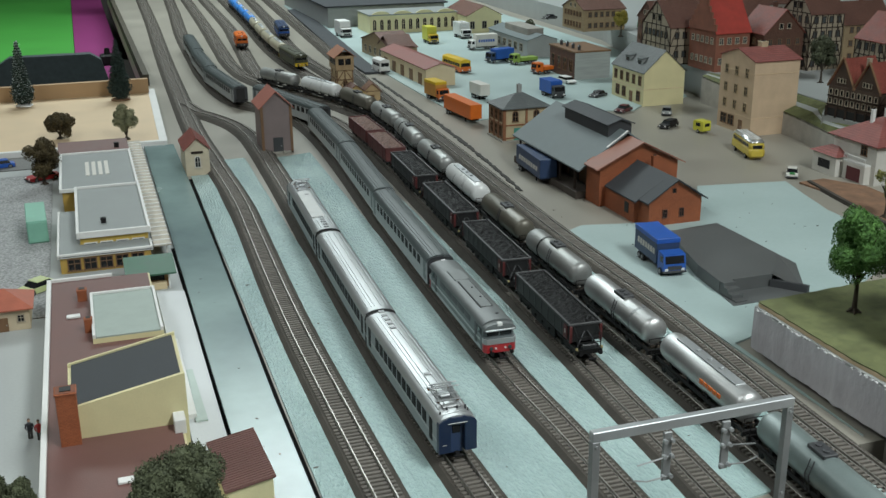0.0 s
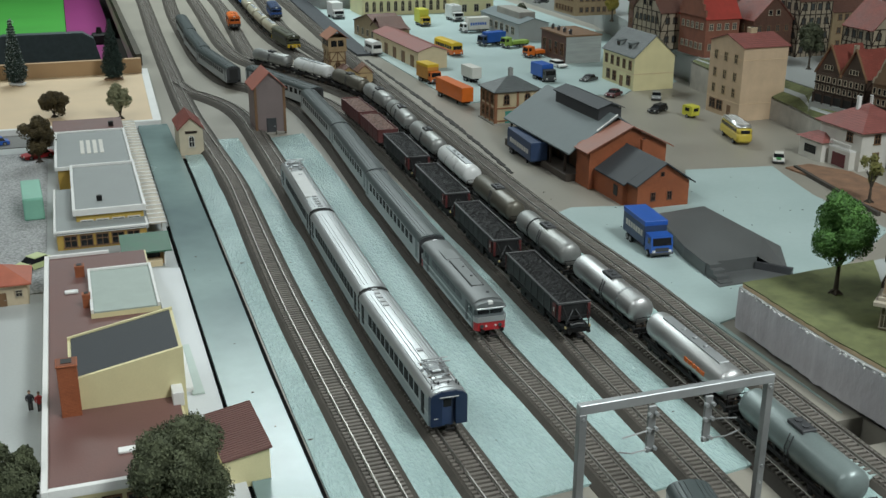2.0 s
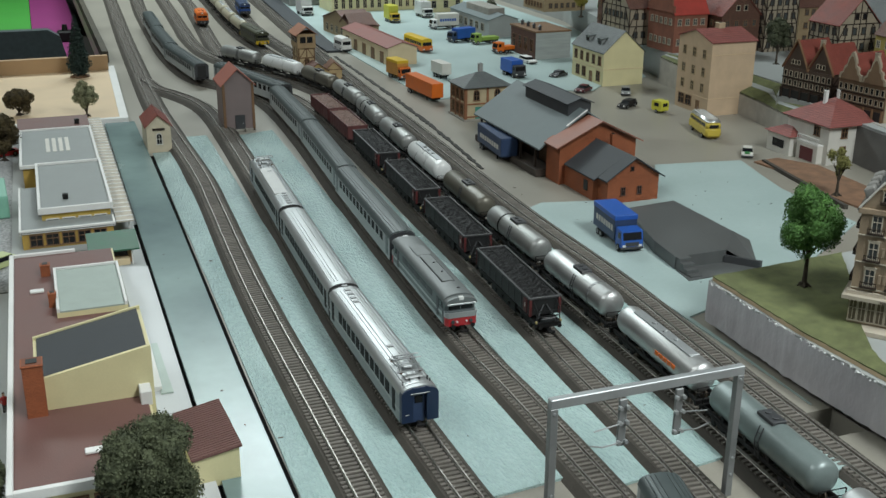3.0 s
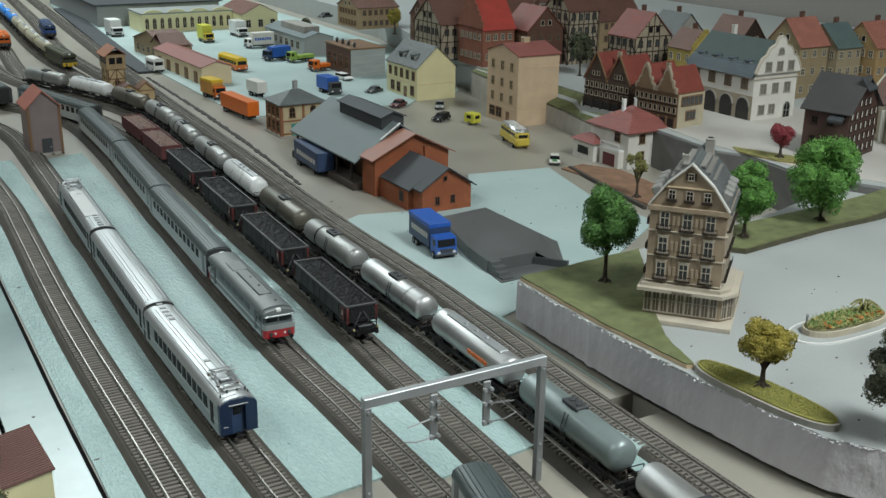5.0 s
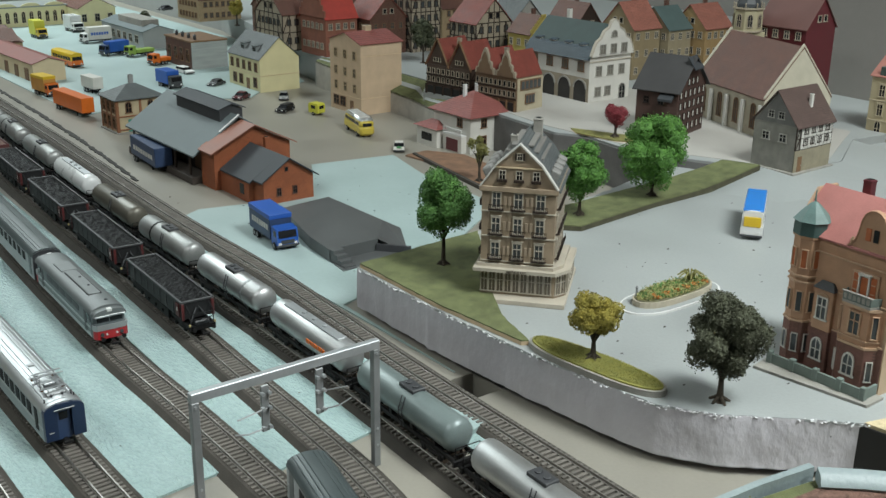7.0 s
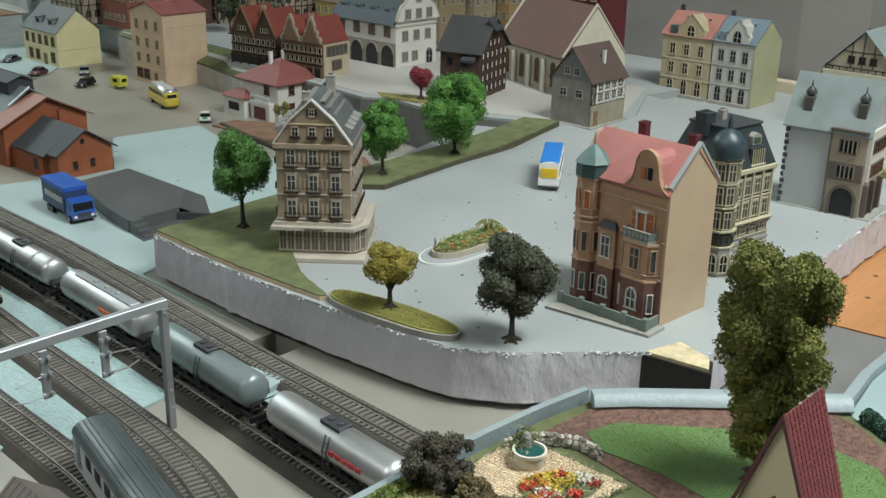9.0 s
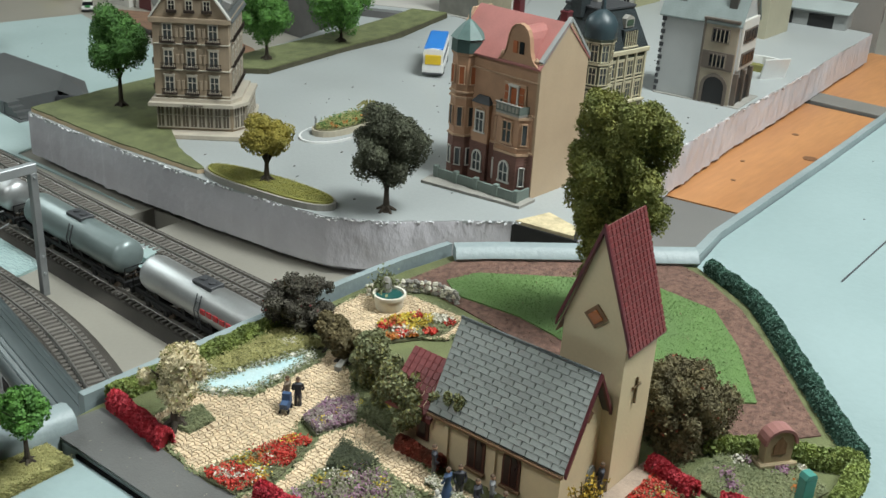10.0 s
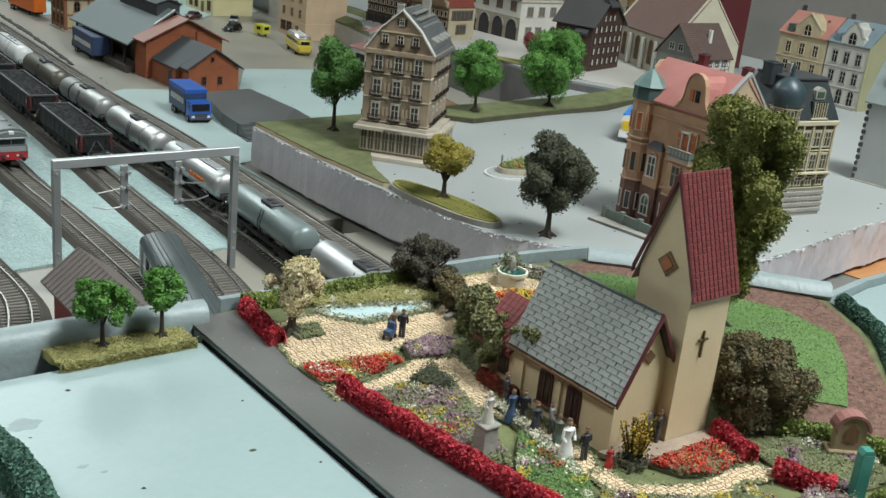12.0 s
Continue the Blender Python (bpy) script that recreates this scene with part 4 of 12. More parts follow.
            part("bin", MB().box(-0.0085, 0.0085, *sorted((y * (B + 0.0025), y * (L / 2 + 0.001))), 0.0228, 0.0288, 0.0014), DARKGREY, v, "rounded grey end box")
            part("bracket", MB().tube([(k * 0.0115, y * (B + 0.006), 0.0235), (k * 0.0015, y * (B + 0.001), 0.0395)], 0.0008, 5), DARKGREY, v, "grey diagonal bracket")
        part("lamp_iron", MB().box(*sorted((k * 0.0125, k * 0.0145)), -L / 2 - 0.0008, -L / 2 + 0.0012, 0.0232, 0.0258, 0.0003), BRASSY, v, "yellowish lamp bracket")
        chute = MB().box(k * 0.014 - 0.0012, k * 0.014 + 0.0012, -0.035, 0.035, 0.014, 0.025, 0.0005)
        for y in (-0.02, 0, 0.02):
            chute.cyl((k * 0.0145, y, 0.019), (k * 0.017, y, 0.019), 0.002, 0.002, 8)
        part("chute", chute, UNDER, v)
    running_gear(v, L, 0.062)
    return v


for i, y in enumerate((0.955, 1.158, 1.358, 1.560)):
    hopper_wagon(place(T4, y), 20 + i)


def ore_wagon(m, seed):
    rnd = random.Random(seed)
    v = thing("ore_wagon", "oxide-red open wagon heaped with pinkish ore", "wagon", m, group="red ore wagons")
    L, W = 0.138, 0.034
    part("underframe", MB().box(-0.013, 0.013, -L / 2, L / 2, 0.018, 0.0225, 0.0005), UNDER, v)
    b = MB()
    for x in (-W / 2, W / 2):
        b.box(x - 0.0008, x + 0.0008, -L / 2 + 0.003, L / 2 - 0.003, 0.0225, 0.0455, 0.0003)
        ribs_y(b, x + math.copysign(0.0008, x), -L / 2 + 0.006, L / 2 - 0.006, 8, 0.0225, 0.0445)
    for y in (-L / 2 + 0.003, L / 2 - 0.003):
        b.box(-W / 2, W / 2, y - 0.0008, y + 0.0008, 0.0225, 0.0455, 0.0003)
    b.box(-W / 2, W / 2, -L / 2 + 0.003, L / 2 - 0.003, 0.0222, 0.0232)
    part("body", b, OXIDE, v, "ribbed oxide-red wagon box")
    part("ore_load", heap(L - 0.009, W - 0.003, 0.0435, 0.003, rnd, 0.004), ORE, v, "heap of pinkish broken ore")
    running_gear(v, L, 0.042)
    return v


ore_wagon(place(T4, 1.742), 31)
ore_wagon(place(T4, 1.888), 32)


def tank_wagon(m, mat, label, L=0.166, r=0.0148, bands=(), dome="box", marks=None):
    v = thing("tank_wagon", label, "wagon", m, group="tank wagons of a freight train")
    zc = 0.0365
    prof = [(0.3 * r, -L / 2 + 0.010), (0.75 * r, -L / 2 + 0.0115), (0.95 * r, -L / 2 + 0.0145), (r, -L / 2 + 0.018)]
    n = 24
    ring = prof + [(a, -b) for a, b in reversed(prof)]
    t = MB()
    vv = [(a * math.cos(2 * math.pi * i / n), b, zc + a * math.sin(2 * math.pi * i / n)) for a, b in ring for i in range(n)]
    ff = [(k * n + i, k * n + (i + 1) % n, (k + 1) * n + (i + 1) % n, (k + 1) * n + i) for k in range(len(ring) - 1) for i in range(n)]
    ff += [tuple(range(n)), tuple(range(len(vv) - n, len(vv)))]
    part("tank", t.add(vv, ff), mat, v, "rounded tank barrel", smooth=50)
    fr = MB()
    for x in (-0.0105, 0.0105):
        fr.box(x - 0.0013, x + 0.0013, -L / 2, L / 2, 0.0185, 0.0225, 0.0004)
    for y in (-L / 2 + 0.0015, L / 2 - 0.0015):
        fr.box(-0.0145, 0.0145, y - 0.0015, y + 0.0015, 0.018, 0.0235, 0.0004)
    for y in (-L * 0.3, -L * 0.1, L * 0.1, L * 0.3):
        fr.slab_y([(-0.011, 0.021), (0.011, 0.021), (0.0125, 0.029), (0.007, 0.0235), (-0.007, 0.0235), (-0.0125, 0.029)], y - 0.002, y + 0.002)
    part("underframe", fr, UNDER, v)
    if dome == "box":
        d = MB().box(-0.0065, 0.0065, -0.011, 0.011, zc + r - 0.0015, zc + r + 0.002, 0.0005)
        d.lathe([(0.003, zc + r + 0.0015), (0.003, zc + r + 0.003), (0.0024, zc + r + 0.0034)], 0, -0.005, 10)
        d.lathe([(0.003, zc + r + 0.0015), (0.003, zc + r + 0.003), (0.0024, zc + r + 0.0034)], 0, 0.005, 10)
        part("hatch_platform", d, DARKGREY, v, "dark hatch platform")
        part("ladder", MB().tube([(-0.012, -0.008, zc + r - 0.003), (-r - 0.0012, -0.008, zc), (-0.0135, -0.008, 0.020)], 0.0005, 5).tube([(-0.012, -0.003, zc + r - 0.003), (-r - 0.0012, -0.003, zc), (-0.0135, -0.003, 0.020)], 0.0005, 5).tube([(-r - 0.0012, -0.008, zc), (-r - 0.0012, -0.003, zc)], 0.0004, 4).tube([(-0.0138, -0.008, zc + 0.006), (-0.0138, -0.003, zc + 0.006)], 0.0004, 4).tube([(-0.0138, -0.008, zc - 0.006), (-0.0138, -0.003, zc - 0.006)], 0.0004, 4).tube([(-0.0136, -0.008, zc - 0.011), (-0.0136, -0.003, zc - 0.011)], 0.0004, 4), DARKGREY, v)
    else:
        w = MB().box(-0.005, 0.005, -L / 2 + 0.03, L / 2 - 0.03, zc + r - 0.0008, zc + r + 0.0007, 0.0003)
        for y in (-0.02, 0.0, 0.02):
            w.lathe([(0.0026, zc + r), (0.0026, zc + r + 0.0022), (0.002, zc + r + 0.0027)], 0, y, 10)
        part("walkway", w, ALU, v, "light walkway with lids")
    for y, colour in bands:
        b = MB().cyl((0, y - 0.0018, zc), (0, y + 0.0018, zc), r + 0.0003, r + 0.0003, 24)
        part("band", b, colour, v)
    if marks:
        for i in range(5):
            part("side_mark", MB().box(-r - 0.0006, -r + 0.0004, -0.045 + i * 0.0075, -0.0395 + i * 0.0075, zc - 0.001, zc + 0.003), marks, v, "plain bar on the tank")
    for k in (-1, 1):
        ra = MB()
        e = k * (L / 2 - 0.002)
        for x in (-0.012, 0.012):
            ra.tube([(x, e, 0.022), (x, e, 0.034)], 0.0005, 5)
        ra.tube([(-0.012, e, 0.034), (0.012, e, 0.034)], 0.0005, 5)
        ra.tube([(-0.012, e, 0.028), (0.012, e, 0.028)], 0.0004, 5)
        part("end_rail", ra, UNDER, v)
    running_gear(v, L, L / 2 - 0.034)
    return v


S_OLD, S_NEW = "worn silver tank wagon in a goods train", "bright silver tank wagon in a goods train"
for y, mat, lab, opt in (
    (1.632, SILVER_WORN, S_OLD, dict()),
    (1.456, TANKWHITE, "grubby white tank wagon in a goods train", dict(dome="walk")),
    (1.276, OLIVE, "dull olive tank wagon in a goods train", dict()),
    (1.100, SILVER_WORN, S_OLD, dict(bands=((0.03, UNDER),))),
    (0.925, TANKSILVER, S_NEW, dict(bands=((-0.04, STEEL),))),
    (0.750, TANKSILVER, "silver gas tank wagon with orange bars", dict(dome="walk", marks=ORANGE)),
    (0.578, TANKGREEN, "grey-green tank wagon with dark hatch platform", dict()),
    (0.405, TANKSILVER, S_NEW, dict(marks=RED)),
):
    tank_wagon(place(T5, y), mat, lab, **opt)
tail = next(i for i, p in enumerate(T5) if p.y >= 1.632) * 0.01
for i, (mat, lab, opt) in enumerate((
    (SILVER_WORN, S_OLD, dict(bands=((0.03, UNDER),))),
    (SILVER_WORN, S_OLD, dict()),
    (OLIVE, "dull olive tank wagon in a goods train", dict()),
    (TANKWHITE, "grubby white tank wagon in a goods train", dict(dome="walk")),
    (SILVER_WORN, S_OLD, dict()),
)):
    x, y, a = along(T5, 0.01, tail + 0.176 * (i + 1))
    tank_wagon(pose(x, y, 0, 0, 0, a), mat, lab, **opt)


def coach(m):
    v = thing("passenger_coach", "grey passenger coach with dark ribbed roof, coupled in a train", "coach", m, group="grey passenger coaches")
    L, W, z0, zs, zt = 0.300, 0.0325, 0.0165, 0.0435, 0.052
    part("body", MB().slab_y(shell(W, z0, zs, zt - 0.001), -L / 2, L / 2), COACHGREY, v, "grey coach sides", smooth=30)
    part("roof", MB().slab_y(roof_profile(W, zs, zt), -L / 2, L / 2), COACHROOF, v, "dark grey ribbed roof", smooth=40)
    ribs = MB()
    for x in (-0.0115, -0.008, -0.0045, 0.0045, 0.008, 0.0115):
        zz = zs + (zt - zs) * math.sin(math.acos(abs(x) / (W / 2))) ** 0.8
        ribs.box(x - 0.0005, x + 0.0005, -L / 2 + 0.002, L / 2 - 0.002, zz - 0.0006, zz + 0.0005)
    part("roof_rib", ribs, COACHROOF, v)
    side_panes(v, "window", [-0.113 + i * 0.0205 for i in range(12)], W / 2 + 0.0002, 0.0363, 0.0122, 0.0105, TRAINGLASS)
    side_panes(v, "window_surround", [-0.113 + i * 0.0205 for i in range(12)], W / 2 - 0.0001, 0.0365, 0.0150, 0.0118, SILVER)
    side_panes(v, "door", [-0.138, 0.138], W / 2, 0.0315, 0.010, 0.0235, LOCOGREY)
    st = MB()
    for s in (-1, 1):
        st.box(s * W / 2 - 0.0003, s * W / 2 + 0.0003, -L / 2, L / 2, 0.0292, 0.0302)
        st.box(s * W / 2 - 0.0003, s * W / 2 + 0.0003, -L / 2, L / 2, z0, z0 + 0.002)
    part("stripe", st, SILVER, v)
    for k in (-1, 1):
        part("gangway", MB().slab_y([(-0.009, 0.02), (-0.009, 0.046), (0.009, 0.046), (0.009, 0.02)], *sorted((k * L / 2, k * (L / 2 + 0.003)))), RUBBER, v, "black rubber gangway")
        part("end_wall", MB().slab_y([(x * 0.96, z) for x, z in shell(W, z0, zs, zt - 0.002)], *sorted((k * L / 2, k * (L / 2 + 0.0008)))), DARKGREY, v)
    part("underfloor_gear", MB().box(-0.012, 0.012, -0.05, -0.01, 0.0115, z0, 0.0008).box(-0.012, 0.012, 0.005, 0.055, 0.0115, z0, 0.0008), UNDER, v)
    running_gear(v, L, 0.108)
    return v


def diesel(m, L, body, front, skirt, label, roofmat, name="diesel_locomotive"):
    """A locomotive with a rounded roof, a recessed slanted windscreen and a stepped nose at both ends."""
    v = thing(name, label, "locomotive", m)
    W, z0, zs, zt = 0.0335, 0.0190, 0.0435, 0.0515
    part("body", MB().slab_y(shell(W, z0, zs, zt - 0.001, 10), -L / 2 + 0.014, L / 2 - 0.014), body, v, smooth=30)
    part("roof", MB().slab_y(roof_profile(W, zs, zt, 12), -L / 2 + 0.0095, L / 2 - 0.0095), roofmat, v, smooth=40)
    for k in (-1, 1):
        e = k * L / 2

        def plan(back, tip, grow=0.0):
            a = W / 2 + grow
            return [(-a, e - k * back), (a, e - k * back), (a, e - k * (tip + 0.0035)), (a * 0.84, e - k * tip), (-a * 0.84, e - k * tip), (-a, e - k * (tip + 0.0035))]

        c = part("cab", MB().prism(plan(0.016, 0.0015), z0, 0.0345), body, v)
        part("nose_band", MB().prism(plan(0.0085, 0.0, 0.0004), 0.0282, 0.0338), front, c, "bright nose band")
        part("buffer_beam", MB().prism(plan(0.0070, 0.0006, 0.0003), 0.0190, 0.0280), skirt, c, "broad nose panel above the buffers")
        part("windscreen_frame", MB().prism(plan(0.016, 0.0048, -0.0008), 0.0345, 0.0425), body, c)
        for x in (-0.0068, 0.0068):
            part("windscreen", MB().box(x - 0.0062, x + 0.0062, *sorted((e - k * 0.0052, e - k * 0.0042)), 0.0355, 0.0418, 0.0004), GLASS, c)
        part("visor", MB().slab_y(roof_profile(W * 0.99, 0.0425, zt - 0.0022, 12), *sorted((e - k * 0.016, e - k * 0.0022))), roofmat, c, smooth=40)
        part("visor_edge", MB().box(-W * 0.46, W * 0.46, *sorted((e - k * 0.0036, e - k * 0.0012)), 0.0415, 0.0432, 0.0003), front, c, "bright strip over the windscreen")
        part("top_lamp", MB().box(-0.0026, 0.0026, *sorted((e - k * 0.0062, e - k * 0.0018)), zt - 0.0050, zt - 0.0016, 0.0004), WHITE, c, "pale headlight box on the roof edge")
        for x in (-0.0098, 0.0098):
            part("headlight", MB().cyl((x, e - k * 0.001, 0.0238), (x, e + k * 0.0008, 0.0238), 0.0021, 0.0019, 12), CLEAR, c)
            part("marker_light", MB().cyl((x * 0.52, e - k * 0.001, 0.0238), (x * 0.52, e + k * 0.0006, 0.0238), 0.0011, 0.0011, 8), WHITE, c)
        for x in (-1, 1):
            part("handrail", MB().tube([(x * (W / 2 + 0.0008), e - k * 0.0118, 0.022), (x * (W / 2 + 0.0008), e - k * 0.0118, 0.035)], 0.0004, 5), front, c)
    side_panes(v, "side_window", [-L / 2 + 0.0195, L / 2 - 0.0195], W / 2, 0.0385, 0.0075, 0.0065, GLASS)
    side_panes(v, "cab_door", [-L / 2 + 0.029, L / 2 - 0.029], W / 2, 0.0315, 0.0075, 0.0215, DARKGREY)
    side_panes(v, "grille", [-0.045 + 0.0225 * i for i in range(5)] if L > 0.15 else [-0.012, 0.012], W / 2, 0.0385, 0.019, 0.0068, DARKGREY)
    for s in (-1, 1):
        part("stripe", MB().box(s * W / 2 - 0.0004, s * W / 2 + 0.0004, -L / 2 + 0.012, L / 2 - 0.012, 0.0278, 0.0302), front, v)
        part("sill_stripe", MB().box(s * W / 2 - 0.0004, s * W / 2 + 0.0004, -L / 2 + 0.012, L / 2 - 0.012, z0, z0 + 0.0036), front, v)
    a_, c_ = 0.0062, L / 2 - 0.045
    part("roof_panel", MB().box(-a_, a_, -c_, c_ * 0.35, zt - 0.0012, zt + 0.0007, 0.0005), roofmat, v, "raised roof panel")
    part("roof_seam", lattice([-a_ - 0.0008, -a_, a_, a_ + 0.0008], [0, 1, 2, 3], {(1, 1)}, 0, 1).into(lambda x, y, z: (x, (-c_ - 0.0008, -c_, c_ * 0.35, c_ * 0.35 + 0.0008)[int(z)], zt - 0.0009 + 0.0011 * y)), UNDER, v, "dark seam round the roof panel")
    part("roof_hatch", MB().box(-0.0085, 0.0085, c_ * 0.45, c_ * 0.98, zt - 0.0016, zt + 0.0003, 0.0005), roofmat, v)
    for y in (-c_ * 0.55, -c_ * 0.05):
        part("exhaust", MB().lathe([(0.0014, zt), (0.0012, zt + 0.0016), (0.0004, zt + 0.0017)], 0.002, y, 10), DARKGREY, v)
    part("horn", MB().lathe([(0.0018, zt - 0.001), (0.0018, zt + 0.0006), (0.001, zt + 0.0009)], 0.004, -L / 2 + 0.024, 10), DARKGREY, v)
    part("fuel_tank", MB().box(-0.0135, 0.0135, -L * 0.12, L * 0.12, 0.0125, z0, 0.001), UNDER, v)
    running_gear(v, L, L / 2 - (0.045 if L > 0.15 else 0.03))
    return v


s3 = 0.01
start = next(i for i, p in enumerate(T3) if p.y >= 0.995) * s3
diesel(pose(*along(T3, s3, start)[:2], 0, 0, 0, along(T3, s3, start)[2]), 0.205, LOCOGREY, SILVER, RED, "grey diesel locomotive with silver nose band and red buffer beam", M("diesel_roof", (0.15, 0.165, 0.165), 0.45, var=0.1, scale=40))
for i in range(7):
    x, y, a = along(T3, s3, start + 0.262 + 0.3085 * i)
    coach(pose(x, y, 0, 0, 0, a))
# one more coach stands on the curve towards the front board
lone = next(i for i, p in enumerate(T3) if p.y >= 0.385) * s3
x, y, a = along(T3, s3, lone)
coach(pose(x, y, 0, 0, 0, a))
diesel(place(T5, 0.225), 0.205, SILVER_WORN, YELLOW, DARKGREY, "silver-grey diesel locomotive with yellow nose at the head of tank wagons", SILVER, "freight_locomotive")

# far end of the yard
OLIVEDARK = M("olive_dark_paint", (0.055, 0.058, 0.03), 0.5, var=0.1, scale=60)
diesel(place(T7, 2.83), 0.19, OLIVEDARK, OLIVEDARK, YELLOW, "dark olive diesel locomotive with a yellow buffer panel", OLIVEDARK, "olive_locomotive")
CREAMTANK = M("cream_tank", (0.42, 0.39, 0.29), 0.4, 0.1, var=0.08, bump=0.05)
for i in range(4):
    tank_wagon(place(T7, 3.02 + 0.175 * i), CREAMTANK, "cream tank wagon standing at the far end of the yard", dome="walk")
for i in range(4):
    tank_wagon(place(T7, 3.72 + 0.175 * i), SKYBLUE, "blue tank wagon standing at the far end of the yard", dome="walk")
diesel(place(T8, 3.42), 0.18, NAVY, BLUE, DARKGREY, "small blue diesel locomotive at the far end of the yard", NAVY, "blue_locomotive")
diesel(place(T9, 3.22), 0.12, ORANGE, ORANGE, DARKGREY, "small orange shunting locomotive at the far end of the yard", ORANGE, "shunter")


# ---------- gantry over two tracks ----------
g = thing("catenary_gantry", "silver metal catenary gantry spanning the yard tracks", "gantry")
GX0, GX1, GY, GH = 0.1215, 0.2770, 0.563, 0.113
part("beam", MB().box(GX0 - 0.003, GX1 + 0.003, GY - 0.003, GY + 0.003, GH - 0.0075, GH, 0.0005), ALU, g, "square aluminium crossbeam")
for x in (GX0, GX1):
    p = part("post", MB().box(x - 0.003, x + 0.003, GY - 0.0029, GY + 0.0029, 0.0, GH - 0.0075, 0.0004), STEEL, g, "grey square metal post")
    rv = MB()
    for z in (0.02, 0.035, GH - 0.011):
        rv.cyl((x, GY - 0.0028, z), (x, GY - 0.0038, z), 0.0011, 0.0011, 8)
    part("rivet", rv, ALU, p)
for x in (GX0 + 0.054, GX0 + 0.101):
    h = part("hanger", MB().box(x - 0.0032, x + 0.0032, GY - 0.0055, GY - 0.0032, GH - 0.046, GH - 0.008, 0.0004), STEEL, g, "hanging bracket")
    for z in (GH - 0.014, GH - 0.026, GH - 0.042):
        part("insulator", MB().cyl((x - 0.0028, GY - 0.005, z), (x - 0.0028, GY - 0.0085, z), 0.0015, 0.0015, 8).cyl((x + 0.0028, GY - 0.005, z), (x + 0.0028, GY - 0.0085, z), 0.0015, 0.0015, 8), ALU, h)
    k = -1 if x < GX0 + 0.08 else 1
    part("wire_arm", MB().tube([(x, GY - 0.007, GH - 0.026), (x + k * 0.024, GY - 0.007, GH - 0.029)], 0.0006, 5).tube([(x, GY - 0.007, GH - 0.042), (x + k * 0.016, GY - 0.007, GH - 0.043), (x + k * 0.027, GY - 0.007, GH - 0.040)], 0.0006, 5), STEEL, h)

pl = thing("machine_plate", "pale painted metal plate with screws between two tracks", "plate")
part("plate", MB().add([(x, y, z) for z in (0.0, 0.007) for x, y in ((0.352, 0.655), (0.371, 0.655), (0.388, 0.556), (0.367, 0.550))], [(0, 1, 2, 3), (4, 5, 6, 7), (0, 1, 5, 4), (1, 2, 6, 5), (2, 3, 7, 6), (3, 0, 4, 7)]), YARD_MATT, pl)
for x, y in ((0.364, 0.635), (0.370, 0.602), (0.3765, 0.570)):
    part("screw", MB().lathe([(0.0042, 0.007), (0.0042, 0.0078), (0.003, 0.0088), (0.001, 0.009)], x, y, 14), ALU, pl)

# ---------- houses: one builder for walls, roofs, windows, doors, chimneys ----------
WIN = {}


def window_meshes(w, h, style, fmat, gmat):
    key = (round(w, 4), round(h, 4), style, fmat.name, gmat.name)
    if key not in WIN:
        t = min(0.0013, w * 0.14)
        b_, c_ = t * 0.3, h * 0.12
        inner = [-w / 2, -w / 4, -b_, b_, w / 4, w / 2] if style == "arch" else [-w / 2, -b_, b_, w / 2]
        xs = [-w / 2 - 1.9 * t, -w / 2 - t] + inner + [w / 2 + t, w / 2 + 1.9 * t]
        zs = [-h / 2 - 1.3 * t, -h / 2, c_ - b_, c_ + b_, h / 2, h / 2 + t] + ([h / 2 + 1.6 * t, h / 2 + 2.6 * t] if style == "hood" else [])
        last, mid = len(xs) - 2, len(xs) // 2 - 1
        holes = {(i, j) for i in (0, last) for j in range(1, len(zs) - (2 if style == "hood" else 1))}
        for i in range(2, last - 1):
            for j in (1, 2, 3):
                if style == "plain" or not (i == mid or j == 2):
                    holes.add((i, j))

        def arched(j, x):
            if j < 4:
                return zs[j]
            r_ = w / 2 + (t if j == 5 else 0)
            return h / 2 + math.sqrt(max(0.0, r_ * r_ - x * x))

        f = lattice(xs, zs, holes, -0.0011, 0.0004, arched if style == "arch" else None)
        p = MB()
        if style == "arch":
            p.slab_y([(-w / 2, -h / 2), (w / 2, -h / 2)] + [(w / 2 * math.cos(a), h / 2 + w / 2 * math.sin(a)) for a in [math.pi * i / 8 for i in range(9)]], -0.0003, 0.0003)
        else:
            p.box(-w / 2, w / 2, -0.0003, 0.0003, -h / 2, h / 2)
        WIN[key] = (mesh_of("window", f, fmat), mesh_of("pane", p, gmat))
    return WIN[key]


FACES = {"S": lambda w, d: (pose(0, 0, 0), w), "W": lambda w, d: (pose(0, d, 0, 0, 0, -90), d), "E": lambda w, d: (pose(w, 0, 0, 0, 0, 90), d), "N": lambda w, d: (pose(w, d, 0, 0, 0, 180), w)}


def windows(bld, w, d, face, us, zs, ww, wh, style="cross", fmat=None, gmat=None, name="window"):
    """Rows of windows on a face of a w by d house: us as shares of its width, zs as heights of their middles."""
    m, length = FACES[face](w, d)
    fm, pm = window_meshes(ww, wh, style, fmat or WINFRAME, gmat or GLASS)
    for z in zs:
        for u in us:
            at = m @ pose(u * length, -0.0004, z)
            o = part(name, fm, None, bld, at=at)
            part("pane", pm, None, o)


def window_at(bld, x, y, z, rz, ww, wh, style="cross", fmat=None, gmat=None, name="window"):
    """One window on a wall that faces the way rz turns the south face to."""
    fm, pm = window_meshes(ww, wh, style, fmat or WINFRAME, gmat or GLASS)
    o = part(name, fm, None, bld, at=pose(x, y, z, 0, 0, rz) @ pose(0, -0.0004, 0))
    part("pane", pm, None, o)
    return o


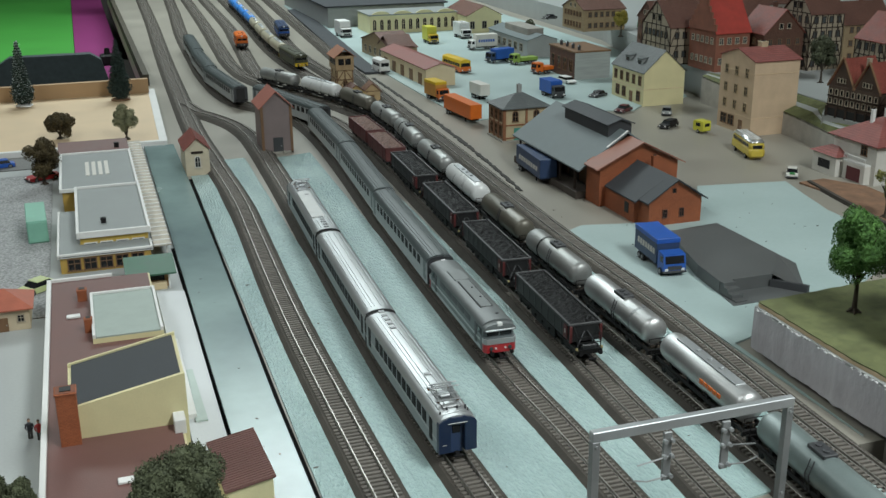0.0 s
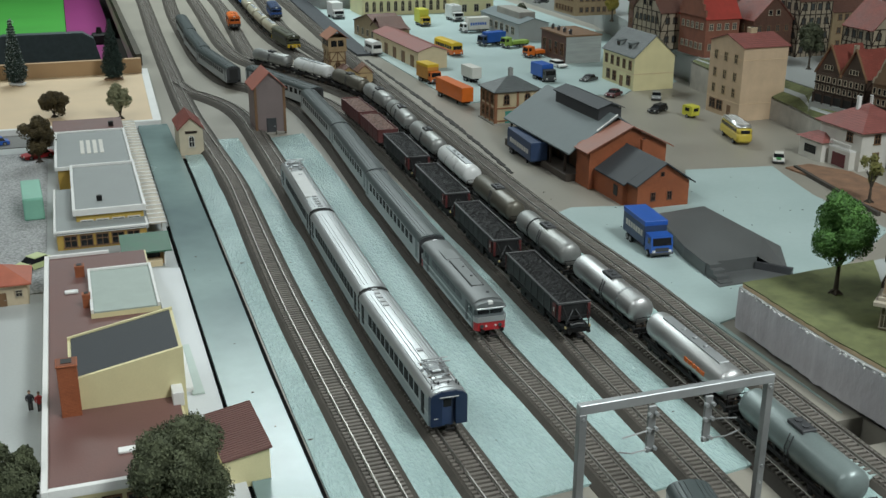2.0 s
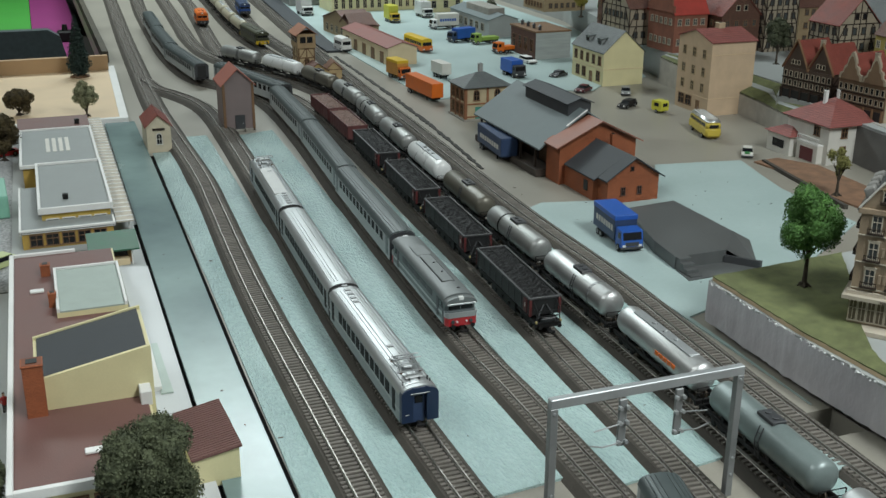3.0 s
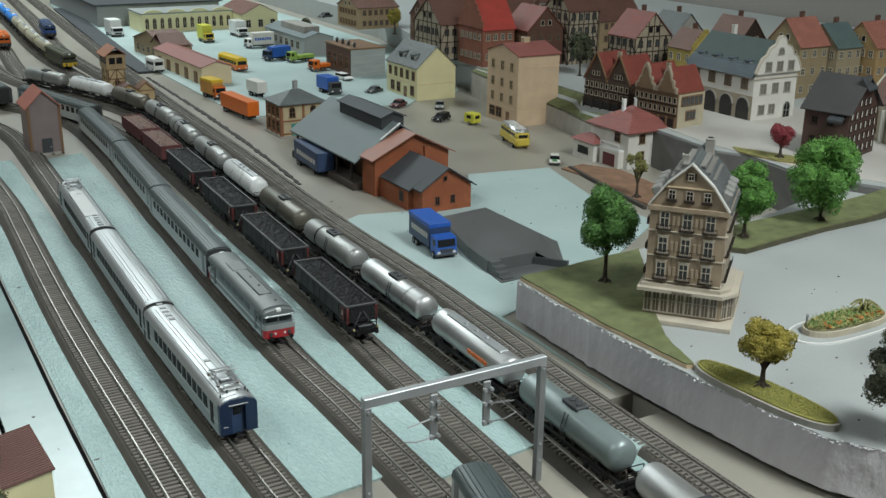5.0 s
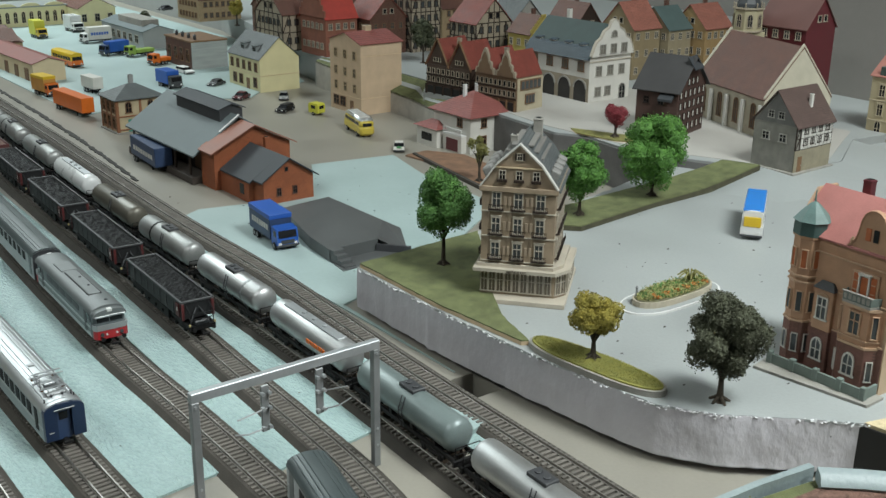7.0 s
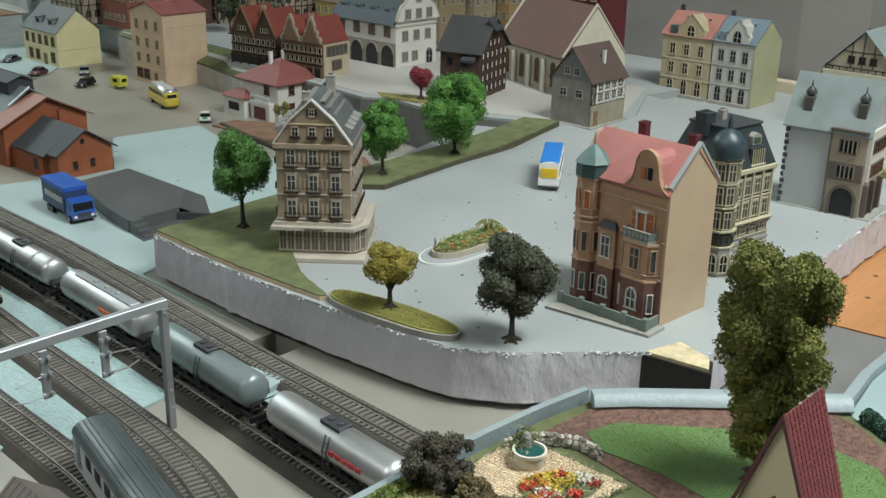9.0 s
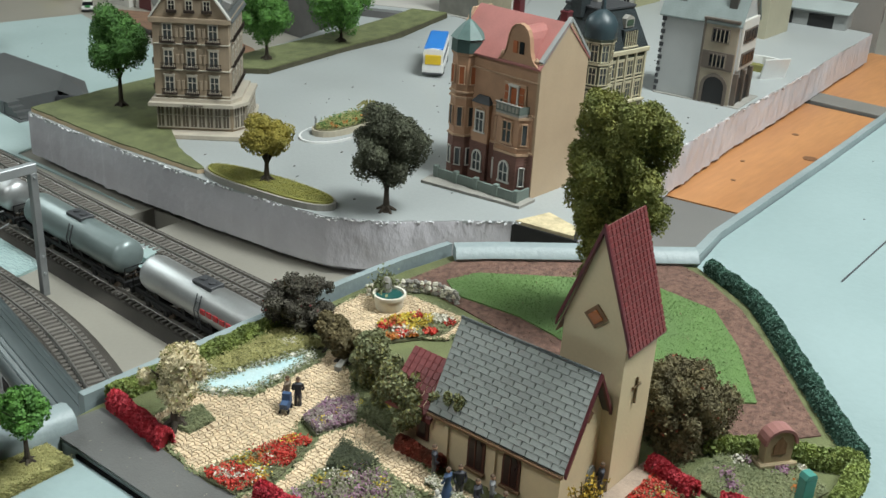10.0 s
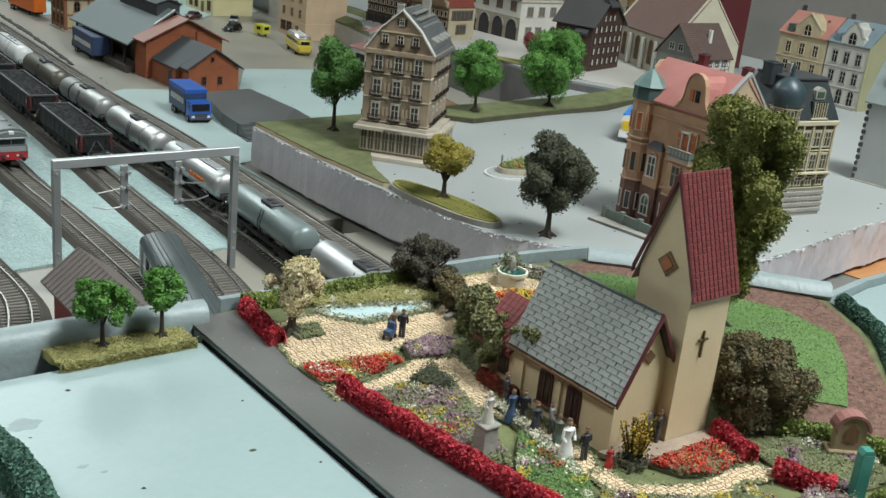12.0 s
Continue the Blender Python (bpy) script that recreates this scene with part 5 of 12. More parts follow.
def even(n, lo=0.15, hi=0.85):
    return [lo + (hi - lo) * i / max(1, n - 1) for i in range(n)] if n > 1 else [(lo + hi) / 2]


def roof_mb(w, d, h, rh, style, o=0.003, t=0.0016):
    """style: gx (ridge along x), gy (ridge along y), hip, flat, mono."""
    r = MB()
    if style == "gy":
        k = rh / (w / 2)
        for s in (0, 1):
            a, b = ((-o, h - o * k), (w / 2, h + rh)) if s == 0 else ((w + o, h - o * k), (w / 2, h + rh))
            r.slab_y([a, b, (b[0], b[1] + t), (a[0], a[1] + t)], -o, d + o)
    elif style == "man":
        for s in (1, -1):
            q = [(w / 2 + s * (w / 2 + o), h - 0.004), (w / 2 + s * w * 0.30, h + rh * 0.52), (w / 2, h + rh)]
            r.slab_y([q[0], q[1], (q[1][0], q[1][1] + t), (q[0][0] + s * t, q[0][1])], 0.003, d + o)
            r.slab_y([q[1], q[2], (q[2][0], q[2][1] + t), (q[1][0], q[1][1] + t)], 0.003, d + o)
    elif style == "gx":
        k = rh / (d / 2)
        for s in (0, 1):
            a, b = ((-o, h - o * k), (d / 2, h + rh)) if s == 0 else ((d + o, h - o * k), (d / 2, h + rh))
            r.slab_x([a, b, (b[0], b[1] + t), (a[0], a[1] + t)], -o, w + o)
    elif style == "hip":
        e = min(w, d) / 2
        if w >= d:
            top = [(e, d / 2), (w - e, d / 2)]
        else:
            top = [(w / 2, e), (w / 2, d - e)]
        v = [(-o, -o, h), (w + o, -o, h), (w + o, d + o, h), (-o, d + o, h), (top[0][0], top[0][1], h + rh), (top[1][0], top[1][1], h + rh)]
        v += [(x, y, z - 0.0015) for x, y, z in v[:4]]
        f = [(0, 1, 5, 4), (2, 3, 4, 5), (1, 2, 5), (3, 0, 4)] if w >= d else [(0, 1, 4), (1, 2, 5, 4), (2, 3, 5), (3, 0, 4, 5)]
        r.add(v, f + [(6, 7, 8, 9), (0, 1, 7, 6), (1, 2, 8, 7), (2, 3, 9, 8), (3, 0, 6, 9)])
    elif style == "flat":
        r.box(-o, w + o, -o, d + o, h, h + max(rh, 0.002), 0.0004)
    elif style == "mono":
        r.slab_x([(-o, h), (d + o, h + rh), (d + o, h + rh + t), (-o, h + t)], -o, w + o)
    return r


def walls_mb(w, d, h, rh, style):
    b = MB()
    b.box(0, w, 0, d, 0, h)
    if style == "gy":
        b.slab_y([(0, h - 0.0001), (w, h - 0.0001), (w / 2, h + rh)], 0.0, d)
    elif style == "man":
        b.slab_y([(0, h - 0.0001), (w, h - 0.0001), (w * 0.80, h + rh * 0.52), (w / 2, h + rh), (w * 0.20, h + rh * 0.52)], 0.0, d)
    elif style == "gx":
        b.slab_x([(0, h - 0.0001), (d, h - 0.0001), (d / 2, h + rh)], 0.0, w)
    elif style == "mono":
        b.slab_x([(0, h - 0.0001), (d, h - 0.0001), (d, h + rh)], 0.0, w)
    return b


def timber(bld, w, d, h, face, cols, rows, rh=0.0, z0=0.0, t=0.0013, mat=None):
    """The beams of a half-timbered face, with braces, and the gable's if rh is given."""
    m, L = FACES[face](w, d)
    b = MB()
    y0, y1 = -0.0008, 0.0006
    for i in range(cols + 1):
        x = L * i / cols
        b.box(x - t / 2, x + t / 2, y0, y1, z0, h)
    for j in range(rows + 1):
        z = z0 + (h - z0) * j / rows
        b.box(0, L, y0, y1, z - t / 2, z + t / 2)
    for j in range(rows):
        za, zb = z0 + (h - z0) * j / rows, z0 + (h - z0) * (j + 1) / rows
        for i in range(0, cols, max(1, cols - 1)):
            xa, xb = L * i / cols, L * (i + 1) / cols
            if i:
                xa, xb = xb, xa
            b.slab_y([(xa, za), (xa + math.copysign(t, xb - xa), za), (xb, zb), (xb - math.copysign(t, xb - xa), zb)], y0, y1)
    if rh:
        b.slab_y([(0, h), (t * 1.6, h), (L / 2, h + rh - t), (L / 2, h + rh)], y0, y1)
        b.slab_y([(L, h), (L - t * 1.6, h), (L / 2, h + rh - t), (L / 2, h + rh)], y0, y1)
        b.box(L * 0.22, L * 0.78, y0, y1, h + rh * 0.42, h + rh * 0.42 + t)
        for u in (0.35, 0.5, 0.65):
            b.box(L * u - t / 2, L * u + t / 2, y0, y1, h, h + rh * 2 * min(u, 1 - u))
    part("timber_frame", MB().join(b, m), mat or TIMBER, bld, "dark timber beams")


def chimney(bld, x, y, z0, z1, mat=None, s=0.004):
    c = part("chimney", MB().box(x - s, x + s, y - s, y + s, z0, z1, 0.0004), mat or DARKBRICK, bld)
    part("chimney_cap", MB().box(x - s * 1.1, x + s * 1.1, y - s * 1.1, y + s * 1.1, z1 - 0.002, z1 - 0.0006, 0.0003), mat or DARKBRICK, c)
    part("flue", MB().box(x - s * 0.55, x + s * 0.55, y - s * 0.55, y + s * 0.55, z1 - 0.001, z1 + 0.0006), BLACK, c)


def dormer(bld, x, y, z, w=0.01, face="S", mat=None, wallmat=None):
    a = {"S": 0, "W": -90, "E": 90}[face]
    m = pose(x, y, z, 0, 0, a)
    o = part("dormer", MB().join(MB().box(-w / 2, w / 2, 0, w * 1.2, 0, w * 0.75), m), wallmat or WINFRAME, bld)
    part("dormer_roof", MB().join(MB().slab_x([(-0.001, w * 0.72), (w * 1.3, w * 0.95), (w * 1.3, w * 1.05), (-0.001, w * 0.84)], -w / 2 - 0.001, w / 2 + 0.001), m), mat or GREYROOF, o)
    part("pane", MB().join(MB().box(-w * 0.35, w * 0.35, -0.0005, 0.0002, w * 0.12, w * 0.62), m), GLASS, o)


def door(bld, w, d, face, u, dw=0.008, dh=0.020, mat=None):
    m, L = FACES[face](w, d)
    o = part("door", MB().join(MB().box(u * L - dw / 2, u * L + dw / 2, -0.0012, 0.0005, 0, dh, 0.0002), m), mat or BROWNWOOD, bld)
    part("door_handle", MB().join(MB().box(u * L + dw * 0.28, u * L + dw * 0.36, -0.002, -0.001, dh * 0.45, dh * 0.5), m), ALU, o)


def house(name, label, x, y, z, w, d, h, style, rh, wall, roof, rz=0.0, base=None, cat="house", group="", o=0.003):
    b = thing(name, label, cat, pose(x, y, z, 0, 0, rz), group)
    b["size"] = (w, d, h)
    part("wall", walls_mb(w, d, h, rh, style), wall, b)
    part("roof", roof_mb(w, d, h, rh, style, o), roof, b)
    if base:
        part("plinth", MB().box(-0.0015, w + 0.0015, -0.0015, d + 0.0015, 0, 0.004, 0.0004), base, b)
    return b


def bands(bld, w, d, zs, mat, t=0.0014, out=0.0009):
    for z in zs:
        part("cornice", MB().box(-out, w + out, -out, d + out, z, z + t, 0.0003), mat, bld)


# ---------- town plateau ----------
PLATEAU = [(0.445, 0.845), (0.442, 0.70), (0.447, 0.576), (0.455, 0.487), (0.464, 0.43), (0.492, 0.387), (0.53, 0.351), (0.568, 0.314), (0.60, 0.268), (0.72, 0.281), (0.849, 0.299), (1.038, 0.315), (1.226, 0.322), (1.43, 0.336), (1.625, 0.347), (1.64, 0.52), (1.75, 0.62), (1.75, 1.0), (1.16, 1.0), (1.045, 0.94), (0.9, 0.90), (0.74, 0.872), (0.60, 0.862)]
pr = random.Random(8)
outline = wiggly(PLATEAU, 0.0010, 0.006, pr)
n = len(outline)
levels = [(0.0, 1.0), (0.0055, 0.9), (0.0075, 1.0), (0.012, 0.8), (0.022, 1.1), (0.034, 0.7), (UP - 0.004, 0.9), (UP, 0.0)]
cx, cy = 0.9, 0.6
folds, drift = [], 0.0
for i in range(n):
    drift = 0.88 * drift + pr.uniform(-0.0006, 0.0006)
    folds.append(drift + (pr.uniform(0.001, 0.0022) if pr.random() < 0.03 else 0.0))
vv = []
for z, a in levels:
    for (px, py), fd in zip(outline, folds):
        d_ = math.hypot(px - cx, py - cy)
        k = 1 + (a * (fd + pr.uniform(-0.0003, 0.0003)) - (0.012 if z < 0.006 else 0.0)) / d_
        vv.append((cx + (px - cx) * k, cy + (py - cy) * k, z))
ff = [(L * n + i, L * n + (i + 1) % n, (L + 1) * n + (i + 1) % n, (L + 1) * n + i) for L in range(len(levels) - 1) for i in range(n)]
whole("town_wall", MB().add(vv, ff), FOAM, "lilac-grey painted foam retaining wall, crumpled and uneven", "retaining wall", kind="structure", smooth=50)
whole("town_ground", MB().prism(outline, UP - 0.002, UP + 0.0004), TOWN, "pale grey painted town square", "town square", kind="structure")
rim = MB()
for (ax, ay), (bx, by) in zip(outline, outline[1:]):
    if ay < 0.84 and by < 0.84 and (ax < 0.62 or ay < 0.33):
        for q in range(int(5 * (0.5 + 0.5 * math.sin(ax * 190 + ay * 120)) + pr.random() * 2)):
            k = pr.random()
            rim.blob(ax + (bx - ax) * k + pr.uniform(-0.0008, 0.0008), ay + (by - ay) * k + pr.uniform(-0.0008, 0.0008), UP - abs(pr.gauss(0.0002, 0.0013)), pr.uniform(0.0005, 0.0018), pr.uniform(0.0005, 0.0020), pr.uniform(0.0004, 0.0011), 5, 3, 0.6, pr)
whole("foam_crumbs", rim, FOAM_TOP, "white crumbled foam edge along the retaining wall", "foam edge", kind="stuff")
whole("wall_end_block", MB().prism([(0.571, 0.312), (0.578, 0.250), (0.600, 0.261), (0.612, 0.300)], 0.0, 0.0515), BLACK, "black painted block at the end of the wall", "block", kind="structure")
whole("block_sand", MB().prism([(0.573, 0.309), (0.580, 0.254), (0.599, 0.264), (0.610, 0.298)], 0.0515, 0.0545), M("sand_flock", (0.66, 0.55, 0.34), 0.9, var=0.2, scale=120, bump=0.6), "sandy scatter on the block", "scatter", kind="stuff")
UT = 0.066
UPPER = [(1.05, 0.99), (1.09, 0.90), (1.145, 0.78), (1.26, 0.775), (1.40, 0.845), (1.72, 0.80), (2.58, 0.9), (2.58, 4.6), (1.42, 4.6), (1.36, 3.0), (1.22, 2.45), (1.132, 2.03), (1.16, 1.83), (1.15, 1.65), (1.074, 1.567), (1.086, 1.445), (1.07, 1.42), (1.055, 1.30), (1.04, 1.16), (1.065, 1.115)]
whole("upper_town", MB().prism(wiggly(UPPER, 0.0008, 0.05, pr), 0.0, UT), GREYPLASTER, "grey retaining wall of the upper town", "retaining wall", kind="structure")
whole("upper_ground", MB().prism(UPPER, UT, UT + 0.0012), TOWN, "pale grey painted ground of the upper town", "town ground", kind="structure")
whole("upper_road", MB().prism([(1.07, 1.02), (1.10, 0.93), (1.16, 0.80), (1.25, 0.79), (1.45, 0.88), (1.42, 1.6), (1.115, 1.59), (1.06, 1.2)], UT + 0.0012, UT + 0.002), M("upper_road_card", (0.45, 0.43, 0.395), 0.6, var=0.05, scale=8, bump=0.15), "beige-grey card street in the old town", "street", kind="structure")

# green patches on card
def green_card(poly, z, mat, label, edge=TAN, t=0.004):
    g_ = thing("grass_patch", label, "grass")
    part("card", MB().prism(poly, z, z + t), edge, g_)
    part("turf", MB().prism(wiggly(poly, 0.0008, 0.008, pr), z + t, z + t + 0.0012), mat, g_)
    return g_


green_card([(0.447, 0.842), (0.4445, 0.70), (0.452, 0.582), (0.458, 0.579), (0.478, 0.64), (0.502, 0.680), (0.56, 0.76), (0.625, 0.855)], UP + 0.0005, GRASS, "dull green grass mat beside the corner house")
def raised_strip(grow, z0, z1):
    """The long grass strip: its far end rises to the upper town."""
    S = [(0.70, 0.828, 0), (0.735, 0.79, 0), (0.887, 0.806, 0), (0.98, 0.808, 0.001), (1.06, 0.812, 0.007), (1.118, 0.815, 0.0135)]
    N_ = [(0.70, 0.834, 0), (0.74, 0.865, 0), (0.887, 0.873, 0), (0.98, 0.875, 0.001), (1.055, 0.872, 0.007), (1.098, 0.868, 0.0135)]
    V = []
    for (ax, ay, h_), (bx, by, _) in zip(S, N_):
        V += [(ax, ay + grow, UP + z1 + h_), (bx, by - grow, UP + z1 + h_), (ax, ay + grow, UP + z0), (bx, by - grow, UP + z0)]
    F = [(0, 1, 3, 2)]
    for i in range(5):
        a = 4 * i
        F += [(a, a + 4, a + 5, a + 1), (a + 2, a + 3, a + 7, a + 6), (a, a + 2, a + 6, a + 4), (a + 1, a + 5, a + 7, a + 3)]
    return MB().add(V, F + [(20, 22, 23, 21)])


gs_ = thing("grass_patch", "long green grass strip along the town square", "grass")
part("card", raised_strip(0.0, 0.0005, 0.0062), VERGE, gs_)
part("turf", raised_strip(0.0012, 0.0030, 0.0074), GRASS, gs_)
rp_ = [((1.098, 0.869), (0.98, 0.869)), ((1.147, 0.779), (1.04, 0.72)), ((1.26, 0.774), (1.26, 0.67)), ((1.40, 0.844), (1.42, 0.74))]
V_ = [p_ for a_, b_ in rp_ for p_ in ((*a_, UT + 0.0010), (*b_, UP + 0.0003), (*a_, UP - 0.003), (*b_, UP - 0.003))]
F_ = [f_ for i in range(0, 12, 4) for f_ in ((i, i + 1, i + 5, i + 4), (i + 2, i + 6, i + 7, i + 3), (i + 1, i + 3, i + 7, i + 5), (i, i + 4, i + 6, i + 2))]
whole("town_ramp", MB().add(V_, F_ + [(0, 2, 3, 1), (12, 13, 15, 14)]), TOWN, "pale grey ground sloping up to the old town", "town ground", kind="structure")
green_card([(1.058, 1.13), (1.07, 1.055), (1.10, 1.01), (1.135, 1.03), (1.10, 1.10), (1.075, 1.16)], UT + 0.002, LEAF_OLIVE, "olive grass verge by the dark barn", t=0.001)
BANK = (((1.112, 2.03, 0.060), (1.134, 2.03)), ((1.10, 1.80, 0.048), (1.162, 1.83)), ((1.089, 1.644, 0.042), (1.152, 1.65)), ((1.070, 1.552, 0.041), (1.078, 1.569)), ((1.058, 1.45, 0.040), (1.088, 1.445)))
bk = thing("grass_bank", "sloping grass bank with a pale path above a weathered wall", "bank", kind="structure")


def bank_band(k0, k1, lift):
    o_ = MB()
    V = []
    for (ax, ay, az), (ex, ey) in BANK:
        for k in (k0, k1):
            x, y, z = ax + (ex - ax) * k, ay + (ey - ay) * k, az + (UT - az) * k + lift
            V += [(x, y, z), (x, y, z - 0.004)]
    F = []
    for i in range(len(BANK) - 1):
        a, c_ = 4 * i, 4 * i + 4
        F += [(a, c_, c_ + 2, a + 2), (a + 1, a + 3, c_ + 3, c_ + 1), (a, a + 1, c_ + 1, c_), (a + 2, c_ + 2, c_ + 3, a + 3)]
    e_ = 4 * len(BANK) - 4
    F += [(0, 2, 3, 1), (e_, e_ + 1, e_ + 3, e_ + 2)]
    return o_.add(V, F)


part("lower_turf", bank_band(0.0, 0.42, 0.0), GRASS, bk)
part("bank_path", bank_band(0.42, 0.60, 0.0006), TOWN, bk, "pale path along the bank")
part("upper_turf", bank_band(0.60, 1.0, 0.0), GRASS, bk)
face_ = MB()
for ((ax, ay, az), _), ((bx, by, bz), _) in zip(BANK, BANK[1:]):
    face_.add([(ax, ay, 0), (bx, by, 0), (bx, by, bz), (ax, ay, az), (ax + 0.004, ay, 0), (bx + 0.004, by, 0), (bx + 0.004, by, bz), (ax + 0.004, ay, az)], [(0, 1, 2, 3), (4, 7, 6, 5), (3, 2, 6, 7), (0, 4, 5, 1), (0, 3, 7, 4), (1, 5, 6, 2)])
part("wall_face", face_, M("pale_concrete", (0.46, 0.44, 0.40), 0.7, var=0.12, scale=40, bump=0.3), bk, "pale weathered wall face")
whole("dirt_path", MB().prism([(0.90, 1.385), (0.95, 1.39), (0.985, 1.33), (0.975, 1.20), (0.945, 1.05), (0.915, 1.0), (0.895, 1.06), (0.885, 1.2), (0.905, 1.33)], 0.0, 0.003), M("brown_dirt", (0.24, 0.13, 0.075), 0.8, var=0.2, scale=60, bump=0.4), "reddish-brown dirt strip by the pink-roofed house", "dirt", kind="structure")
kerb = MB().sweep([(-0.003, 0), (-0.003, 0.006), (0.003, 0.006), (0.003, 0)], [(0.915, 1.38), (0.899, 1.292), (0.871, 1.128)])
whole("kerb", kerb, ROADBED, "dark kerb along the dirt strip", "kerb", kind="structure")

# ---------- old town ----------
PANELTAN = M("panel_tan", (0.36, 0.28, 0.20), 0.6, var=0.08, scale=60)
SHOPGLASS = M("shop_glass", (0.15, 0.125, 0.095), 0.22, var=0.15, scale=200, bump=0.0)
b = house("corner_house", "tall ochre corner house with balconies and a glazed restaurant floor", 0.4985, 0.6985, UP + 0.0055, 0.0735, 0.092, 0.1135, "man", 0.043, TAUPE, GREYROOF, rz=-50)
w, d = 0.0735, 0.092
part("terrace", MB().box(-0.013, w + 0.015, -0.016, d + 0.008, -0.005, 0.0, 0.0005), CANOPY, b, "beige terrace slab")
part("shop_bay", MB().prism([(w - 0.006, -0.0004), (w + 0.002, -0.0004), (w + 0.013, 0.012), (w + 0.013, d * 0.8), (w - 0.006, d * 0.8)], 0.0, 0.027), TAUPE, b, "chamfered corner bay of the restaurant")
part("canopy", MB().prism([(-0.006, -0.010), (w + 0.004, -0.010), (w + 0.017, 0.008), (w + 0.017, d * 0.83), (-0.006, d * 0.83)], 0.0265, 0.0300).prism([(-0.003, -0.004), (w + 0.001, -0.004), (w + 0.010, 0.010), (w + 0.010, d * 0.8), (-0.003, d * 0.8)], 0.0300, 0.0335), CANOPY, b, "beige canopy round the ground floor")
windows(b, w, d, "S", even(9, 0.06, 0.94), [0.0135], 0.006, 0.020, "arch", CANOPY, SHOPGLASS, "shopfront")
windows(b, w + 0.0135, d, "E", even(7, 0.20, 0.76), [0.0135], 0.006, 0.020, "arch", CANOPY, SHOPGLASS, "shopfront")
for q_ in (0.28, 0.72):
    fm_, pm_ = window_meshes(0.0055, 0.020, "arch", CANOPY, SHOPGLASS)
    o_ = part("shopfront", fm_, None, b, at=pose(w + 0.002 + 0.011 * q_, -0.0004 + 0.0124 * q_, 0.0135, 0, 0, 48) @ pose(0, -0.0004, 0))
    part("pane", pm_, None, o_)
for face in ("S", "E", "W"):
    windows(b, w, d, face, even(3 if face == "S" else 4, 0.2, 0.8), [0.0475, 0.0735, 0.0995], 0.0075, 0.015, "hood", CANOPY, CLEAR)
    m_, L_ = FACES[face](w, d)
    for z in (0.0385, 0.0645, 0.0905):
        for u in even(3 if face == "S" else 4, 0.2, 0.8):
            r_ = MB().box(u * L_ - 0.0075, u * L_ + 0.0075, -0.0042, -0.0002, z - 0.001, z, 0.0002)
            for i in range(9):
                xx = u * L_ - 0.007 + i * 0.00175
                r_.box(xx - 0.00025, xx + 0.00025, -0.0042, -0.0038, z, z + 0.0046)
            r_.box(u * L_ - 0.0075, u * L_ + 0.0075, -0.0043, -0.0037, z + 0.0044, z + 0.005)
            part("balcony", MB().join(r_, m_), TIMBER, b, "dark railed balcony")
bands(b, w, d, [0.0350, 0.0610, 0.0870, 0.1115], CANOPY)
windows(b, w, d, "S", [0.27, 0.5, 0.73], [0.1250], 0.0055, 0.0095, "cross", CANOPY)
windows(b, w, d, "S", [0.5], [0.1445], 0.0045, 0.006, "cross", CANOPY)
for u in (0.27, 0.5, 0.73):
    part("balcony", MB().box(w * u - 0.005, w * u + 0.005, -0.0032, -0.0004, 0.1185, 0.1215, 0.0003), TIMBER, b, "dark railed balcony")
for u in (0.455, 0.545):
    part("shutter", MB().box(w * u - 0.0016, w * u + 0.0016, -0.0014, 0.0002, 0.1410, 0.1480), TIMBER, b, "dark window shutter")
part("gable_band", MB().box(w * 0.16, w * 0.84, -0.0016, 0.0, 0.1325, 0.1338), BEIGE, b)
part("eave_frieze", MB().box(-0.0025, w + 0.0025, -0.0028, d, 0.1085, 0.1135, 0.0004), TAUPE, b)
for face in ("S", "E", "W"):
    m_, L_ = FACES[face](w, d)
    us_ = even(3 if face == "S" else 4, 0.2, 0.8)
    for z in (0.0475, 0.0735, 0.0995):
        for u in [(a_ + b_) / 2 for a_, b_ in zip(us_, us_[1:])]:
            for k_ in (-1, 1):
                part("wall_panel", MB().join(MB().box(u * L_ + k_ * 0.0022 - 0.0014, u * L_ + k_ * 0.0022 + 0.0014, -0.0012, 0.0002, z - 0.005, z + 0.004, 0.0003), m_), PANELTAN, b)
for z, x_ in ((0.138, 0.15), (0.145, 0.25), (0.151, 0.345)):
    for k_ in (-1, 1):
        xc = w / 2 + k_ * w * (0.5 - x_) * 0.72
        part("roof_bar", MB().box(xc - 0.003, xc + 0.003, 0.014, d - 0.010, z + 0.0004, z + 0.0026, 0.0004), M("ledge_grey", (0.20, 0.19, 0.175), 0.6, var=0.08), b, "grey ledge along the roof")
for u in (0.18, 0.38, 0.58, 0.78):
    for k_ in (-1, 1):
        part("dormer", MB().box(-0.005, 0.005, -0.006, 0.006, -0.004, 0.008, 0.0012), M("hood_grey", (0.235, 0.23, 0.215), 0.6, var=0.08), b, "curved grey dormer hood", at=pose(w / 2 + k_ * w * 0.43, d * u, 0.122, 0, k_ * 25, 0))
chimney(b, w * 0.36, 0.03, 0.130, 0.160, STONE, 0.0035)
chimney(b, w * 0.60, 0.075, 0.145, 0.168, STONE, 0.0045)
edge = MB()
